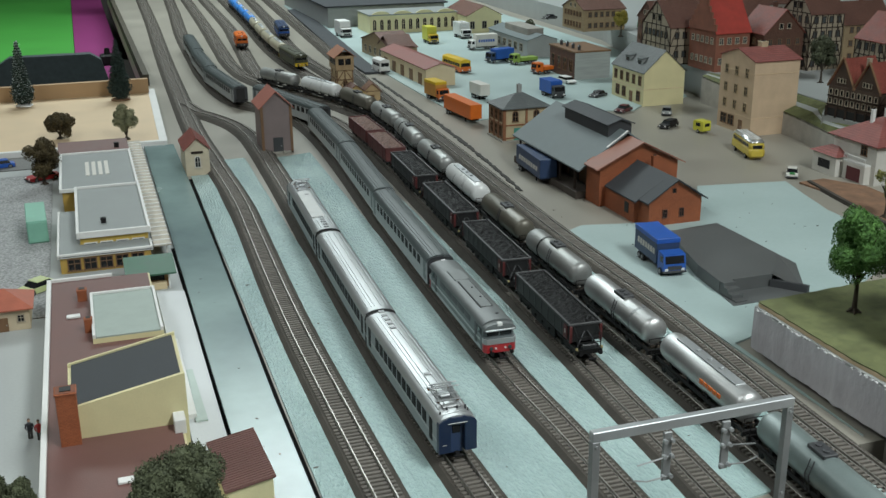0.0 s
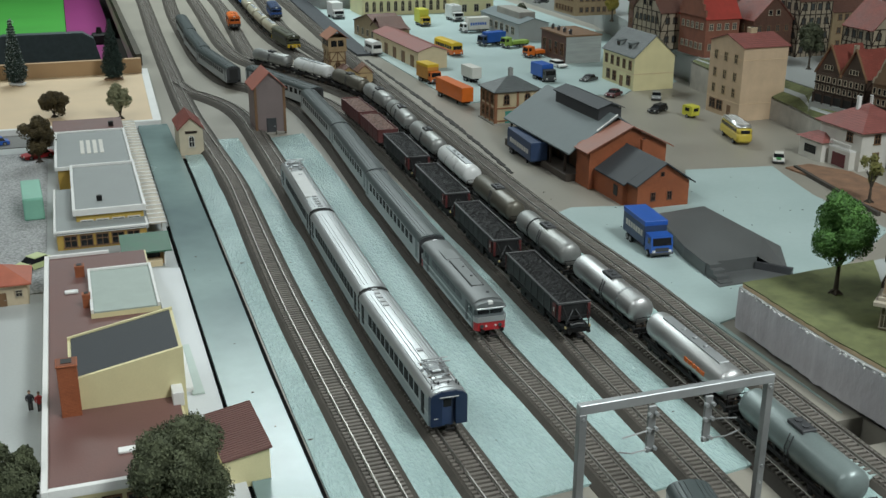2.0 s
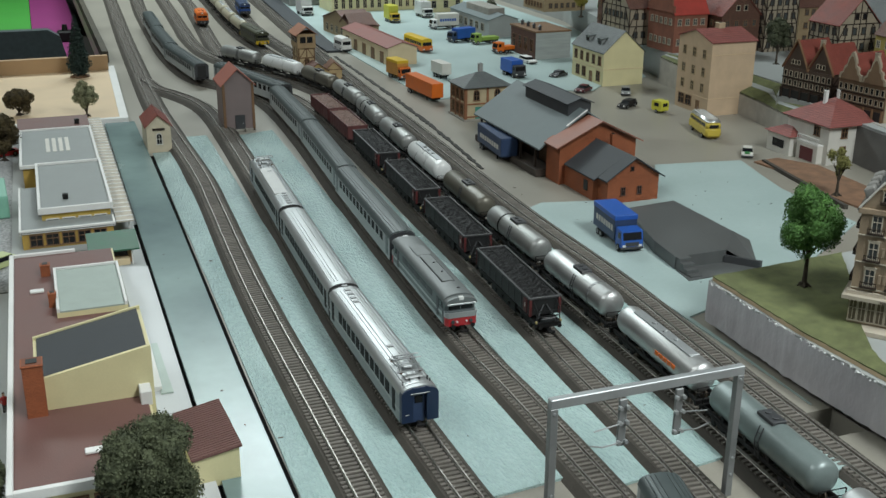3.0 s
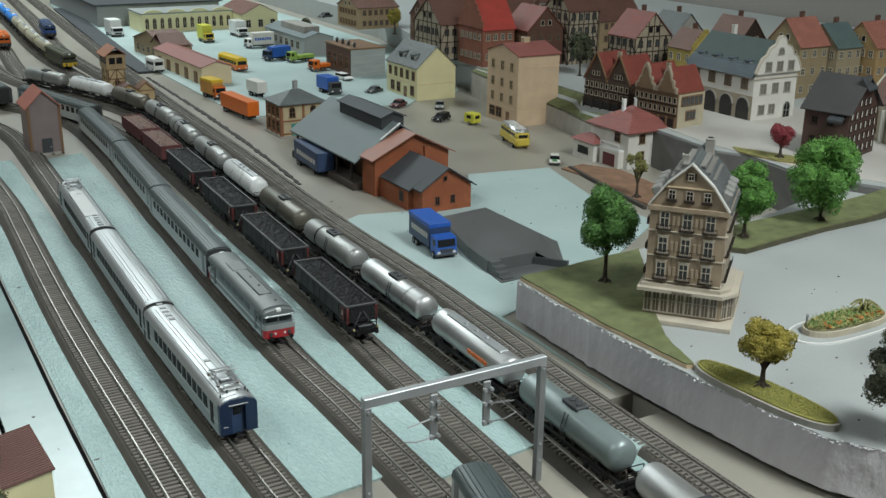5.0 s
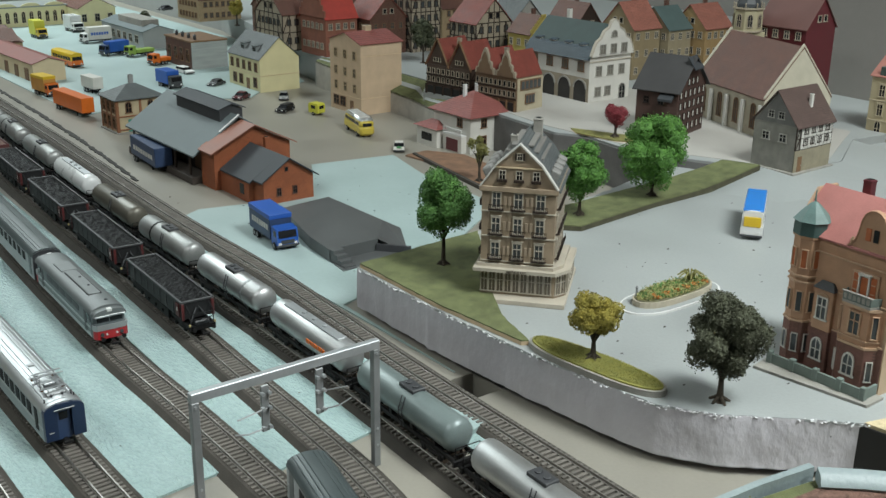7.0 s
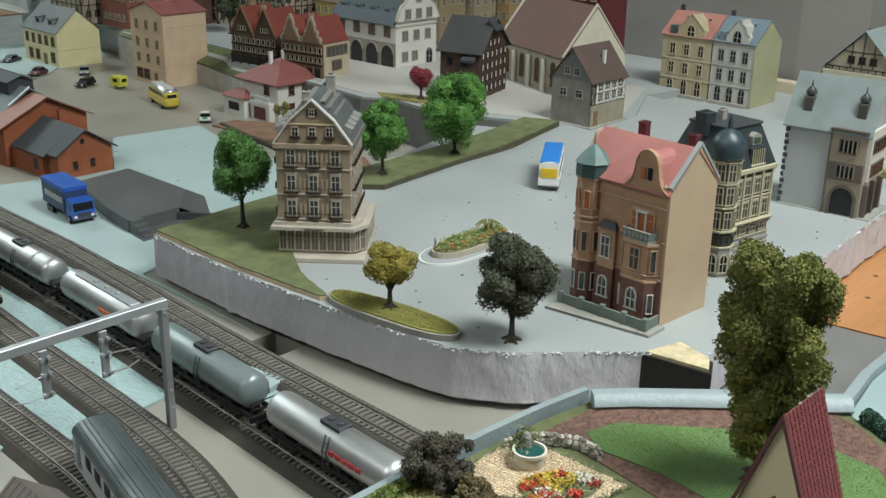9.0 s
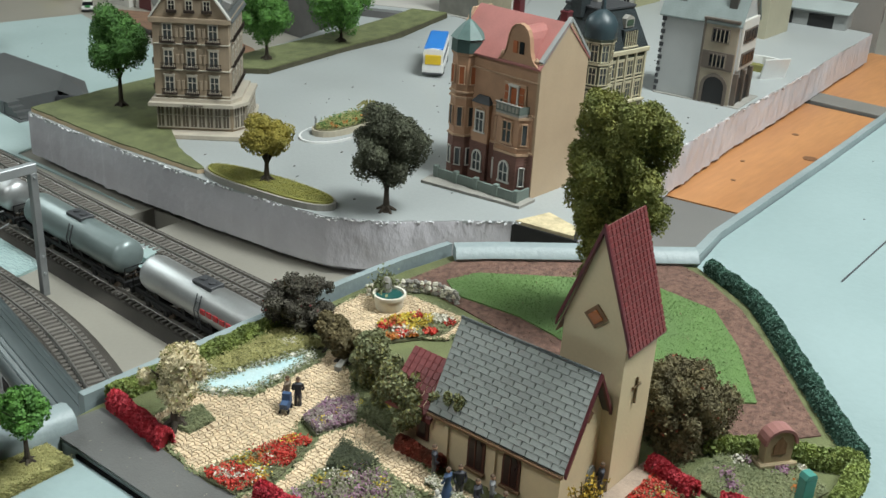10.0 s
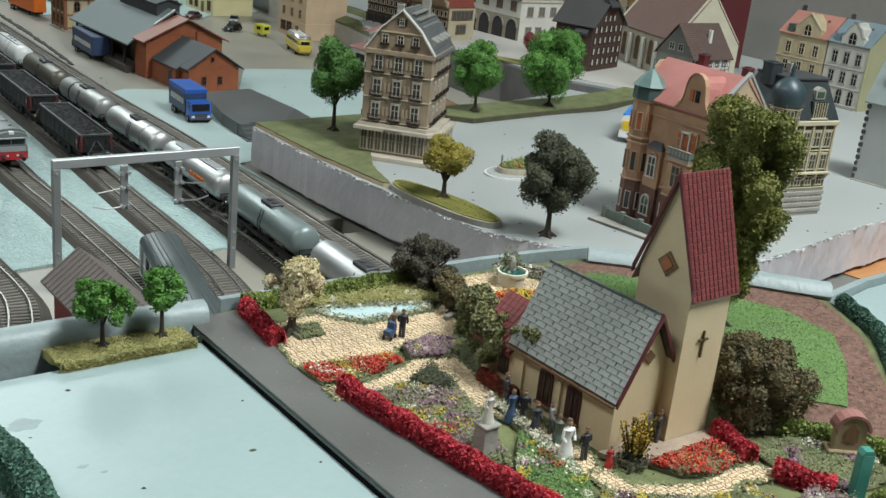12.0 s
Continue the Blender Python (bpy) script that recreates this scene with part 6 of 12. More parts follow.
for s in (1, -1):
    q_ = [(w / 2 + s * (w / 2 + 0.001), 0.1135), (w / 2 + s * w * 0.30, 0.1359), (w / 2, 0.1565)]
    edge.slab_y([q_[0], q_[1], (q_[1][0] + s * 0.0004, q_[1][1] + 0.0018), (q_[0][0] + s * 0.0018, q_[0][1])], -0.003, 0.0028)
    edge.slab_y([q_[1], q_[2], (q_[2][0], q_[2][1] + 0.0018), (q_[1][0] + s * 0.0004, q_[1][1] + 0.0018)], -0.003, 0.0028)
part("gable_edge", edge, PLASTER, b, "pale gable edging")
txt = bpy.data.curves.new("sign_letters", "FONT")
txt.body, txt.size, txt.extrude, txt.align_x = "RESTAURANT", 0.0032, 0.0002, "CENTER"
tmp = new("sign_letters", txt)
me_t = bpy.data.meshes.new_from_object(tmp.evaluated_get(bpy.context.evaluated_depsgraph_get()))
bpy.data.objects.remove(tmp)
me_t.materials.clear()
me_t.materials.append(TIMBER)
part("sign_letters", me_t, None, b, "dark restaurant lettering", at=pose(w * 0.52, -0.0102, 0.0269, 90, 0, 0))

DARKSLATE = tiled(M("dark_slate", (0.045, 0.058, 0.062), 0.5, var=0.12, scale=40), 0.003, 0.0024)
TEALDARK = M("dark_teal_panel", (0.05, 0.085, 0.05), 0.55, var=0.15, scale=120)
DARKCOPPER = M("dark_copper", (0.05, 0.095, 0.088), 0.5, var=0.15, scale=80)
SALMON = M("salmon_tiles", (0.43, 0.17, 0.15), 0.55, var=0.1, scale=40, bump=0.2)
TOWNOCHRE = M("townhouse_ochre", (0.45, 0.262, 0.16), 0.6, var=0.1, scale=60, bump=0.2)
b = house("brown_townhouse", "tall reddish-ochre townhouse with a green corner turret and pink roof", 0.624, 0.331, UP, 0.068, 0.096, 0.122, "gy", 0.033, TOWNOCHRE, SALMON, rz=-4)
w, d = 0.068, 0.096
TOWNBRICK = tiled(M("townhouse_brick", (0.215, 0.10, 0.075), 0.65, var=0.12, scale=60), 0.004, 0.0014)
TOWNTRIM = M("townhouse_trim", (0.50, 0.33, 0.215), 0.6, var=0.1, scale=60)
SHUTTER = M("orange_shutter", (0.46, 0.135, 0.05), 0.55, var=0.1, scale=80)
VERDIGRIS = M("verdigris", (0.105, 0.18, 0.165), 0.5, var=0.15, scale=80)
part("lower_wall", MB().box(-0.0012, w - 0.002, -0.0012, d + 0.001, 0, 0.042, 0.0004), TOWNBRICK, b, "dark brick ground floor")
part("plain_end_wall", MB().slab_y([(0.0, 0), (w + 0.0014, 0), (w + 0.0014, 0.122), (w * 0.57, 0.158), (0.0, 0.124)], -0.0022, 0.001), M("end_wall_beige", (0.50, 0.37, 0.245), 0.6, var=0.05, scale=30), b, "plain beige end wall")
part("end_coping", MB().slab_y([(0.002, 0.1235), (w * 0.57, 0.1575), (w + 0.003, 0.1215), (w + 0.003, 0.125), (w * 0.57, 0.161), (0.0, 0.127)], -0.003, 0.0015), GREYPLASTER, b, "grey gable coping")
# a bay with slanted cheeks under the curved gable, a shallow bay beside it, a turret at the far corner
BAYPLAN = [(0.0, 0.003), (-0.0085, 0.0105), (-0.0085, 0.0355), (0.0, 0.043)]
bay = part("bay", MB().prism(BAYPLAN, 0.0, 0.076), TOWNOCHRE, b, "projecting two-storey bay")
part("bay_brick", MB().prism([(x * 1.07, 0.023 + (y - 0.023) * 1.03) for x, y in BAYPLAN], 0.0, 0.040), TOWNBRICK, bay, "dark brick foot of the bay")
for z, t_, k_ in ((0.040, 0.0022, 1.16), (0.0465, 0.001, 1.10), (0.0735, 0.0025, 1.18)):
    part("bay_band", MB().prism([(x * k_ - 0.0006 * (x < 0), 0.023 + (y - 0.023) * 1.04) for x, y in BAYPLAN], z, z + t_), TOWNTRIM, bay)
for z, hh_, fm_, st_ in ((0.0205, 0.017, PLASTER, "arch"), (0.0600, 0.0190, TOWNTRIM, "cross")):
    window_at(b, -0.0092 if z < 0.04 else -0.0086, 0.023, z, -90, 0.0092, hh_ * (0.8 if st_ == "arch" else 1), st_, fm_, CLEAR)
    window_at(b, -0.0048, 0.0066, z, -42, 0.0042, hh_, "plain", fm_, CLEAR)
    window_at(b, -0.0048, 0.0394, z, -138, 0.0042, hh_, "plain", fm_, CLEAR)
side_bay = part("side_bay", MB().box(-0.0045, 0.0, 0.049, 0.068, 0.0, 0.077, 0.0005), TOWNOCHRE, b, "shallow bay with a copper roof")
part("side_bay_brick", MB().box(-0.0052, 0.0, 0.0485, 0.0685, 0.0, 0.040, 0.0004), TOWNBRICK, side_bay)
window_at(b, -0.0053, 0.0585, 0.0205, -90, 0.0088, 0.014, "arch", PLASTER, CLEAR)
window_at(b, -0.0046, 0.0585, 0.0600, -90, 0.0085, 0.0185, "cross", PLASTER, CLEAR)
part("hood_mould", MB().slab_x([(0.0525, 0.0702), (0.0555, 0.0722), (0.0585, 0.0729), (0.0615, 0.0722), (0.0645, 0.0702), (0.0645, 0.0715), (0.0615, 0.0735), (0.0585, 0.0743), (0.0555, 0.0735), (0.0525, 0.0715)], -0.0062, -0.0044), TOWNTRIM, side_bay)
part("copper_roof", MB().add([(-0.006, 0.0475, 0.077), (-0.006, 0.0695, 0.077), (0.0, 0.0475, 0.077), (0.0, 0.0695, 0.077), (-0.0012, 0.0525, 0.0835), (-0.0012, 0.0645, 0.0835), (0.0, 0.0525, 0.0835), (0.0, 0.0645, 0.0835)], [(0, 1, 5, 4), (0, 4, 6, 2), (1, 3, 7, 5), (4, 5, 7, 6), (0, 2, 3, 1), (2, 6, 7, 3)]), DARKGREY, side_bay, "dark copper bay roof")
# second floor under the gable: a balcony door between shuttered windows
part("door_surround", MB().box(-0.0022, 0.0, 0.0105, 0.0355, 0.078, 0.1030, 0.0004), TOWNTRIM, b, "moulded surround of the balcony door")
part("balcony_door", MB().box(-0.0032, -0.002, 0.0195, 0.0265, 0.078, 0.0985, 0.0003), SHUTTER, b, "orange balcony door")
for y in (0.0148, 0.0312):
    part("shutter", MB().box(-0.0032, -0.002, y - 0.0026, y + 0.0026, 0.0805, 0.1005, 0.0003), SHUTTER, b, "orange shutter")
    for z in (0.0865, 0.0945):
        part("shutter_rail", MB().box(-0.0037, -0.003, y - 0.0024, y + 0.0024, z - 0.0004, z + 0.0004), TOWNTRIM, b)
for y in (0.0184, 0.0276):
    part("door_post", MB().box(-0.0046, -0.002, y - 0.0009, y + 0.0009, 0.078, 0.1005, 0.0003), PLASTER, b, "pale door post")
part("door_hood", MB().box(-0.0052, -0.001, 0.0170, 0.0290, 0.1000, 0.1022, 0.0004), PLASTER, b, "pale door hood")
half_ = [(0.0, 0), (0.012, 0.003), (0.045, 0.0050), (0.076, 0.0085), (0.096, 0.0140), (0.108, 0.0205), (0.120, 0.0270), (0.145, 0.0325), (0.185, 0.0358), (0.235, 0.0370)]
prof = half_ + [(0.47 - u, z) for u, z in reversed(half_[:-1])]
part("curved_gable", MB().slab_x([(d * u, 0.118 + z) for u, z in prof], -0.002, 0.002), TOWNOCHRE, b, "curved front gable")
part("gable_roof", MB().slab_x([(d * (0.235 + (u - 0.235) * 0.96), 0.117 + z * 0.97) for u, z in prof], 0.002, 0.030), SALMON, b, "pink roof behind the gable")
part("gable_coping", MB().slab_x([(d * u, 0.118 + z) for u, z in prof[1:-1]] + [(d * (0.235 + (u - 0.235) * 1.035), 0.1188 + z * 1.012) for u, z in reversed(prof[1:-1])], -0.0030, 0.0021), TOWNOCHRE, b)
for yy, mm in ((0.0190, GLASS), (0.0262, SHUTTER)):
    part("gable_window", MB().box(-0.0030, -0.0018, yy - 0.0024, yy + 0.0024, 0.1300, 0.1405, 0.0002), mm, b)
for yy in (0.004, 0.042):
    part("gable_finial", MB().lathe([(0.0018, 0.118), (0.0018, 0.126), (0.0022, 0.1264), (0.0008, 0.129)], 0.0005, yy, 8), TOWNTRIM, b)
TX, TY = 0.0035, d - 0.011
tur = part("turret", MB().lathe([(0.0135, 0.0), (0.0135, 0.1165), (0.0150, 0.1175), (0.0150, 0.1195)], TX, TY, 8), TOWNOCHRE, b, "eight-sided corner turret")
part("turret_brick", MB().lathe([(0.0141, 0.0), (0.0141, 0.0405)], TX, TY, 8), TOWNBRICK, tur, "dark brick foot of the turret")
for z in (0.0405, 0.0765, 0.0815):
    part("turret_band", MB().lathe([(0.0134, z), (0.0152, z + 0.0005), (0.0152, z + 0.002), (0.0134, z + 0.0025)], TX, TY, 8), TOWNTRIM, tur)
part("turret_drum", MB().lathe([(0.0155, 0.1195), (0.0150, 0.1310), (0.0162, 0.1318)], TX, TY, 8), DARKCOPPER, tur, "dark green copper drum of the turret")
part("turret_roof", MB().lathe([(0.0168, 0.1318), (0.0105, 0.1395), (0.0045, 0.1455), (0.0010, 0.1480), (0.0005, 0.1580)], TX, TY, 8), VERDIGRIS, tur, "green copper turret cap")
for a in (157.5, 202.5, 247.5):
    for zz, hh_, fm_ in ((0.0215, 0.016, PLASTER), (0.0600, 0.018, TOWNTRIM), (0.0990, 0.016, TOWNTRIM)):
        window_at(tur, TX + 0.0129 * math.cos(radians(a)), TY + 0.0129 * math.sin(radians(a)), zz, a + 90, 0.0046, hh_, "plain", fm_, CLEAR if zz < 0.09 else SHUTTER, "turret_window")
bl = part("balcony", MB().prism([(0.0, 0.006), (-0.0105, 0.0095), (-0.0105, 0.0365), (0.0, 0.040)], 0.0760, 0.0780), STONE, b, "grey-green stone balcony")
FMB = M("balcony_green", (0.15, 0.185, 0.165), 0.6, var=0.1, scale=80)
part("balcony_wall", MB().box(-0.0104, -0.0090, 0.0095, 0.0365, 0.0782, 0.0850, 0.0003), FMB, bl, "grey-green balcony parapet")
for y0_, y1_ in ((0.0065, 0.0098), (0.0362, 0.0395)):
    part("balcony_cheek", MB().add([(-0.0100, y0_ + (0.003 if y0_ < 0.02 else 0.0), z) for z in (0.0782, 0.085)] + [(-0.0100, y0_ + (0.0042 if y0_ < 0.02 else -0.0012), z) for z in (0.0782, 0.085)] + [(0.0, y0_ if y0_ < 0.02 else y1_, z) for z in (0.0782, 0.085)] + [(0.0, y0_ + 0.0012 if y0_ < 0.02 else y1_ - 0.0012, z) for z in (0.0782, 0.085)], [(0, 1, 3, 2), (4, 6, 7, 5), (0, 4, 5, 1), (2, 3, 7, 6), (1, 5, 7, 3), (0, 2, 6, 4)]), FMB, bl)
part("balcony_rail", MB().box(-0.0112, -0.0084, 0.0085, 0.0375, 0.0850, 0.0862, 0.0003), STONE, bl)
for i in range(6):
    part("balcony_panel", MB().box(-0.0109, -0.0103, 0.0108 + i * 0.0043, 0.0138 + i * 0.0043, 0.0794, 0.0842, 0.0002), STONE, bl)
for z in (0.042, 0.0765, 0.1065, 0.1185):
    part("band", MB().box(-0.0014, 0.001, 0.0, d - 0.012, z, z + 0.0016, 0.0003), TOWNTRIM, b)
part("rear_roof", MB().slab_y([(w * 0.25, 0.121), (w * 0.25, 0.137), (w * 0.40, 0.150), (w * 0.75, 0.150), (w + 0.002, 0.121)], d - 0.030, d + 0.003), SALMON, b, "pink roof over the rear wing")
part("rear_gable", MB().slab_y([(w * 0.22, 0.119), (w * 0.22, 0.139), (w * 0.39, 0.1535), (w * 0.76, 0.1535), (w + 0.004, 0.119)], d + 0.003, d + 0.0055), TOWNTRIM, b)
chimney(b, w * 0.80, 0.016, 0.13, 0.162, MAROON)
chimney(b, w * 0.72, 0.066, 0.14, 0.165, MAROON)
fence = thing("garden_wall", "low grey-green balustrade round the brown townhouse", "fence")
part("slab", MB().prism([(0.597, 0.322), (0.622, 0.322), (0.622, 0.430), (0.585, 0.425)], UP + 0.0004, UP + 0.003), STONE, fence)
FM = M("fence_green", (0.17, 0.21, 0.185), 0.6, var=0.1, scale=80)
for p0, p1 in (((0.603, 0.330), (0.603, 0.421)), ((0.603, 0.330), (0.622, 0.330))):
    part("wall_panel", MB().sweep([(-0.0012, 0.003), (-0.0012, 0.012), (0.0012, 0.012), (0.0012, 0.003)], [(*p0, UP), (*p1, UP)]), FM, fence)
for yy in (0.330, 0.352, 0.375, 0.398, 0.421):
    part("pillar", MB().box(0.6005, 0.6055, yy - 0.0025, yy + 0.0025, UP + 0.003, UP + 0.0145, 0.0005), FM, fence)

b = thing("turret_mansion", "dark green mansion with cream window frames and a blue domed turret", "house", pose(0.778, 0.362, UP, 0, 0, -10))
b.scale = (0.88, 0.88, 0.88)
w, d, hw_ = 0.086, 0.080, 0.116
LIGHT = M("stone_cream", (0.50, 0.45, 0.31), 0.6, var=0.08, scale=60)
OLIVEWALL = M("mansion_green", (0.06, 0.068, 0.043), 0.6, var=0.12, scale=60)
part("wall", MB().box(0, w, 0, d, 0.034, hw_), OLIVEWALL, b, "dark green upper walls")
base_ = part("stone_base", MB().box(-0.001, w + 0.001, -0.001, d + 0.001, 0, 0.034, 0.0004), STONE, b, "rusticated stone ground floor")
for z in (0.007, 0.014, 0.021, 0.028):
    part("stone_course", MB().box(-0.0022, w + 0.0022, -0.0022, d + 0.0022, z - 0.0025, z + 0.0025, 0.0007), STONE, base_)
part("cornice", MB().box(-0.0035, w + 0.0035, -0.0035, d + 0.0035, hw_ - 0.006, hw_, 0.001), LIGHT, b, "cream cornice")
i0_, i1_ = -0.0015, 0.015
part("roof", MB().add([(x, y, z) for z, i_ in ((hw_, i0_), (0.158, i1_ - 0.002), (0.1625, i1_)) for x, y in ((i_, i_), (w - i_, i_), (w - i_, d - i_), (i_, d - i_))], [(3, 2, 1, 0), (8, 9, 10, 11)] + [(4 * k + i, 4 * k + (i + 1) % 4, 4 * k + 4 + (i + 1) % 4, 4 * k + 4 + i) for k in range(2) for i in range(4)]), DARKSLATE, b, "steep dark slate mansard roof")
part("roof_rim", MB().box(i1_ - 0.003, w - i1_ + 0.003, i1_ - 0.003, d - i1_ + 0.003, 0.1600, 0.1635, 0.0008), DARKGREY, b)
for face, us_ in (("S", (0.30, 0.48, 0.68, 0.88)), ("W", (0.40, 0.70))):
    windows(b, w, d, face, us_, [0.0665, 0.0935], 0.0085, 0.0165, "hood", LIGHT, CLEAR)
    windows(b, w, d, face, us_, [0.0430], 0.0085, 0.0085, "cross", LIGHT, CLEAR)
    windows(b, w + 0.002, d, face, us_, [0.0135], 0.0105, 0.015, "arch", LIGHT, GLASS)
    m_, L_ = FACES[face](w, d)
    for u in [u_ + 0.10 for u_ in us_] + [us_[0] - 0.10]:
        part("pilaster", MB().join(MB().box(u * L_ - 0.0015, u * L_ + 0.0015, -0.0022, 0.0, 0.054, 0.110, 0.0003), m_), LIGHT, b)
        part("corbel", MB().join(MB().slab_x([(-0.006, 0.0525), (0.0, 0.0525), (0.0, 0.0435)], u * L_ - 0.0017, u * L_ + 0.0017), m_), LIGHT, b)
    part("gallery", MB().join(MB().box(0.014, L_ + 0.001, -0.0062, 0.0, 0.0522, 0.0545, 0.0004), m_), LIGHT, b, "cream ledge on corbels")
for z in (0.034, 0.0795):
    part("band", MB().box(-0.0018, w + 0.0018, -0.0018, d + 0.0018, z, z + 0.0016, 0.0003), LIGHT, b)
t_ = part("turret", MB().lathe([(0.0160, 0.0), (0.0160, 0.132), (0.0190, 0.1335), (0.0195, 0.1365)], 0.0, 0.0, 8), OLIVEWALL, b, "tall eight-sided corner turret")
part("turret_base", MB().lathe([(0.0172, 0.0), (0.0172, 0.034)], 0.0, 0.0, 8), STONE, t_)
part("turret_dome", MB().lathe([(0.0180, 0.1365), (0.0182, 0.1405), (0.0190, 0.147), (0.0180, 0.1535), (0.0140, 0.1600), (0.0075, 0.1650), (0.0030, 0.1672), (0.0022, 0.172), (0.0028, 0.174), (0.0006, 0.183)], 0.0, 0.0, 20), M("dome_slate", (0.038, 0.062, 0.072), 0.4, var=0.1), t_, "blue-green onion dome", smooth=50)
for a in (157.5, 202.5, 247.5, 292.5):
    cx_, cy_ = math.cos(radians(a)), math.sin(radians(a))
    for z in (0.0665, 0.0945, 0.1205):
        window_at(t_, 0.0149 * cx_, 0.0149 * cy_, z, a + 90, 0.0076, 0.0185, "cross", LIGHT, CLEAR, "turret_window")
    window_at(t_, 0.0149 * cx_, 0.0149 * cy_, 0.0435, a + 90, 0.0062, 0.0080, "cross", OLIVEWALL, CLEAR, "turret_window")
    window_at(t_, 0.0160 * cx_, 0.0160 * cy_, 0.0145, a + 90, 0.0085, 0.016, "arch", LIGHT, GLASS, "turret_window")
for z, r_ in ((0.034, 0.0185), (0.0525, 0.0192), (0.0795, 0.0175), (0.1065, 0.0175), (0.1315, 0.0188)):
    part("turret_band", MB().lathe([(r_ - 0.0022, z), (r_, z + 0.0004), (r_, z + 0.0022), (r_ - 0.0022, z + 0.0026)], 0.0, 0.0, 8), LIGHT, t_)
dm_ = part("dormer", MB().box(0.043, 0.067, 0.0005, 0.020, 0.1175, 0.1385, 0.0006), DARKSLATE, b, "roof dormer with cream columns")
part("dormer_opening", MB().box(0.0445, 0.0655, -0.0002, 0.0008, 0.1195, 0.1365), TIMBER, dm_)
for i in range(6):
    part("dormer_column", MB().cyl((0.0452 + i * 0.0039, -0.0006, 0.1195), (0.0452 + i * 0.0039, -0.0006, 0.1365), 0.0008, 0.0007, 8), LIGHT, dm_)
part("dormer_sill", MB().box(0.042, 0.068, -0.0022, 0.002, 0.1172, 0.1192, 0.0003), LIGHT, dm_)
part("dormer_gable", MB().slab_y([(x_ + 0.014, z_) for x_, z_ in ((0.0335, 0.1400), (0.0485, 0.1400), (0.0485, 0.1500), (0.0450, 0.1525), (0.0410, 0.1540), (0.0370, 0.1525), (0.0335, 0.1500))], 0.0035, 0.0150), STONE, dm_, "stone gable over the dormer")
part("gable_panel", MB().box(0.0495, 0.0605, 0.0028, 0.0038, 0.1420, 0.1490, 0.0003), TEALDARK, dm_)
chimney(b, 0.012, 0.044, 0.15, 0.176, DARKSLATE, 0.008)
chimney(b, 0.042, 0.045, 0.155, 0.175, STONE)
chimney(b, 0.032, 0.060, 0.155, 0.172, BROWN_WALL)

b = house("arcade_house", "tall grey house with brown bays and round arches on the square", 1.050, 0.332, UP, 0.060, 0.095, 0.102, "gy", 0.052, M("party_wall", (0.40, 0.41, 0.40), 0.6, var=0.05, scale=30), M("blue_grey_roof", (0.225, 0.265, 0.255), 0.5, var=0.1, scale=40, fine=500, bump=0.25), rz=5, o=0.004)
w, d = 0.06, 0.095
BAY = M("bay_brown", (0.13, 0.105, 0.085), 0.6, var=0.1, scale=60)
part("bay", MB().box(0.006, w + 0.001, -0.003, 0.004, 0.042, 0.102, 0.0006), PLASTER, b, "pale projecting bay")
part("street_bay", MB().box(-0.0025, 0.001, 0.0, 0.041, 0.0, 0.102, 0.0005), AGED, b, "stone street bay")
part("bay_band", MB().box(-0.0036, -0.002, 0.001, 0.040, 0.0425, 0.0635, 0.0004), BAY, b, "brown timbered band")
part("bay_edge", MB().box(-0.0040, 0.001, 0.040, 0.0425, 0.0, 0.102, 0.0003), BAY, b)
part("bay_cornice", MB().box(-0.0052, 0.001, -0.001, 0.043, 0.0995, 0.1025, 0.0004), BAY, b)
for z in (0.053, 0.083):
    o_ = part("bay_window", MB().box(-0.0046, -0.0034 if z < 0.07 else -0.0020, 0.0095, 0.0315, z - 0.0085, z + 0.0085, 0.0003), BAY, b, "dark window with cream mullions")
    for i in range(4):
        part("pane", MB().box(-0.0050, -0.0044, 0.0110 + i * 0.0049, 0.0148 + i * 0.0049, z - 0.0068, z + 0.0068), GLASS, o_)
        part("mullion", MB().box(-0.0056, -0.0046, 0.0104 + i * 0.0049, 0.0112 + i * 0.0049, z - 0.0072, z + 0.0072), AGED, o_)
part("arch_ring", MB().slab_x([(0.020 + 0.0165 * math.cos(math.pi * k / 10), 0.021 + 0.0165 * math.sin(math.pi * k / 10)) for k in range(11)] + [(0.0035, 0.0), (0.0072, 0.0)] + [(0.020 - 0.0128 * math.cos(math.pi * k / 10), 0.021 + 0.0128 * math.sin(math.pi * k / 10)) for k in range(11)] + [(0.0328, 0.0), (0.0365, 0.0)], -0.0046, -0.002), BAY, b, "rough brown arch stones")
# no hole here: a black slab paints the shade inside the arch
part("street_arch", MB().slab_x([(0.007, 0.0), (0.033, 0.0)] + [(0.020 + 0.013 * math.cos(math.pi * k / 8), 0.022 + 0.013 * math.sin(math.pi * k / 8)) for k in range(9)], -0.0034, -0.002), BLACK, b, "black slab painted as the arch's shade")
windows(b, w, d, "E", even(4), [0.055, 0.083], 0.012, 0.013, "cross", BAY)
for z in (0.055, 0.083):
    o_ = part("bay_window", MB().box(0.010, w - 0.005, -0.0045, -0.002, z - 0.008, z + 0.008, 0.0004), BAY, b, "brown bay window band")
    for i in range(4):
        part("pane", MB().box(0.0125 + i * 0.0108, 0.0200 + i * 0.0108, -0.0052, -0.004, z - 0.006, z + 0.006), GLASS, o_)
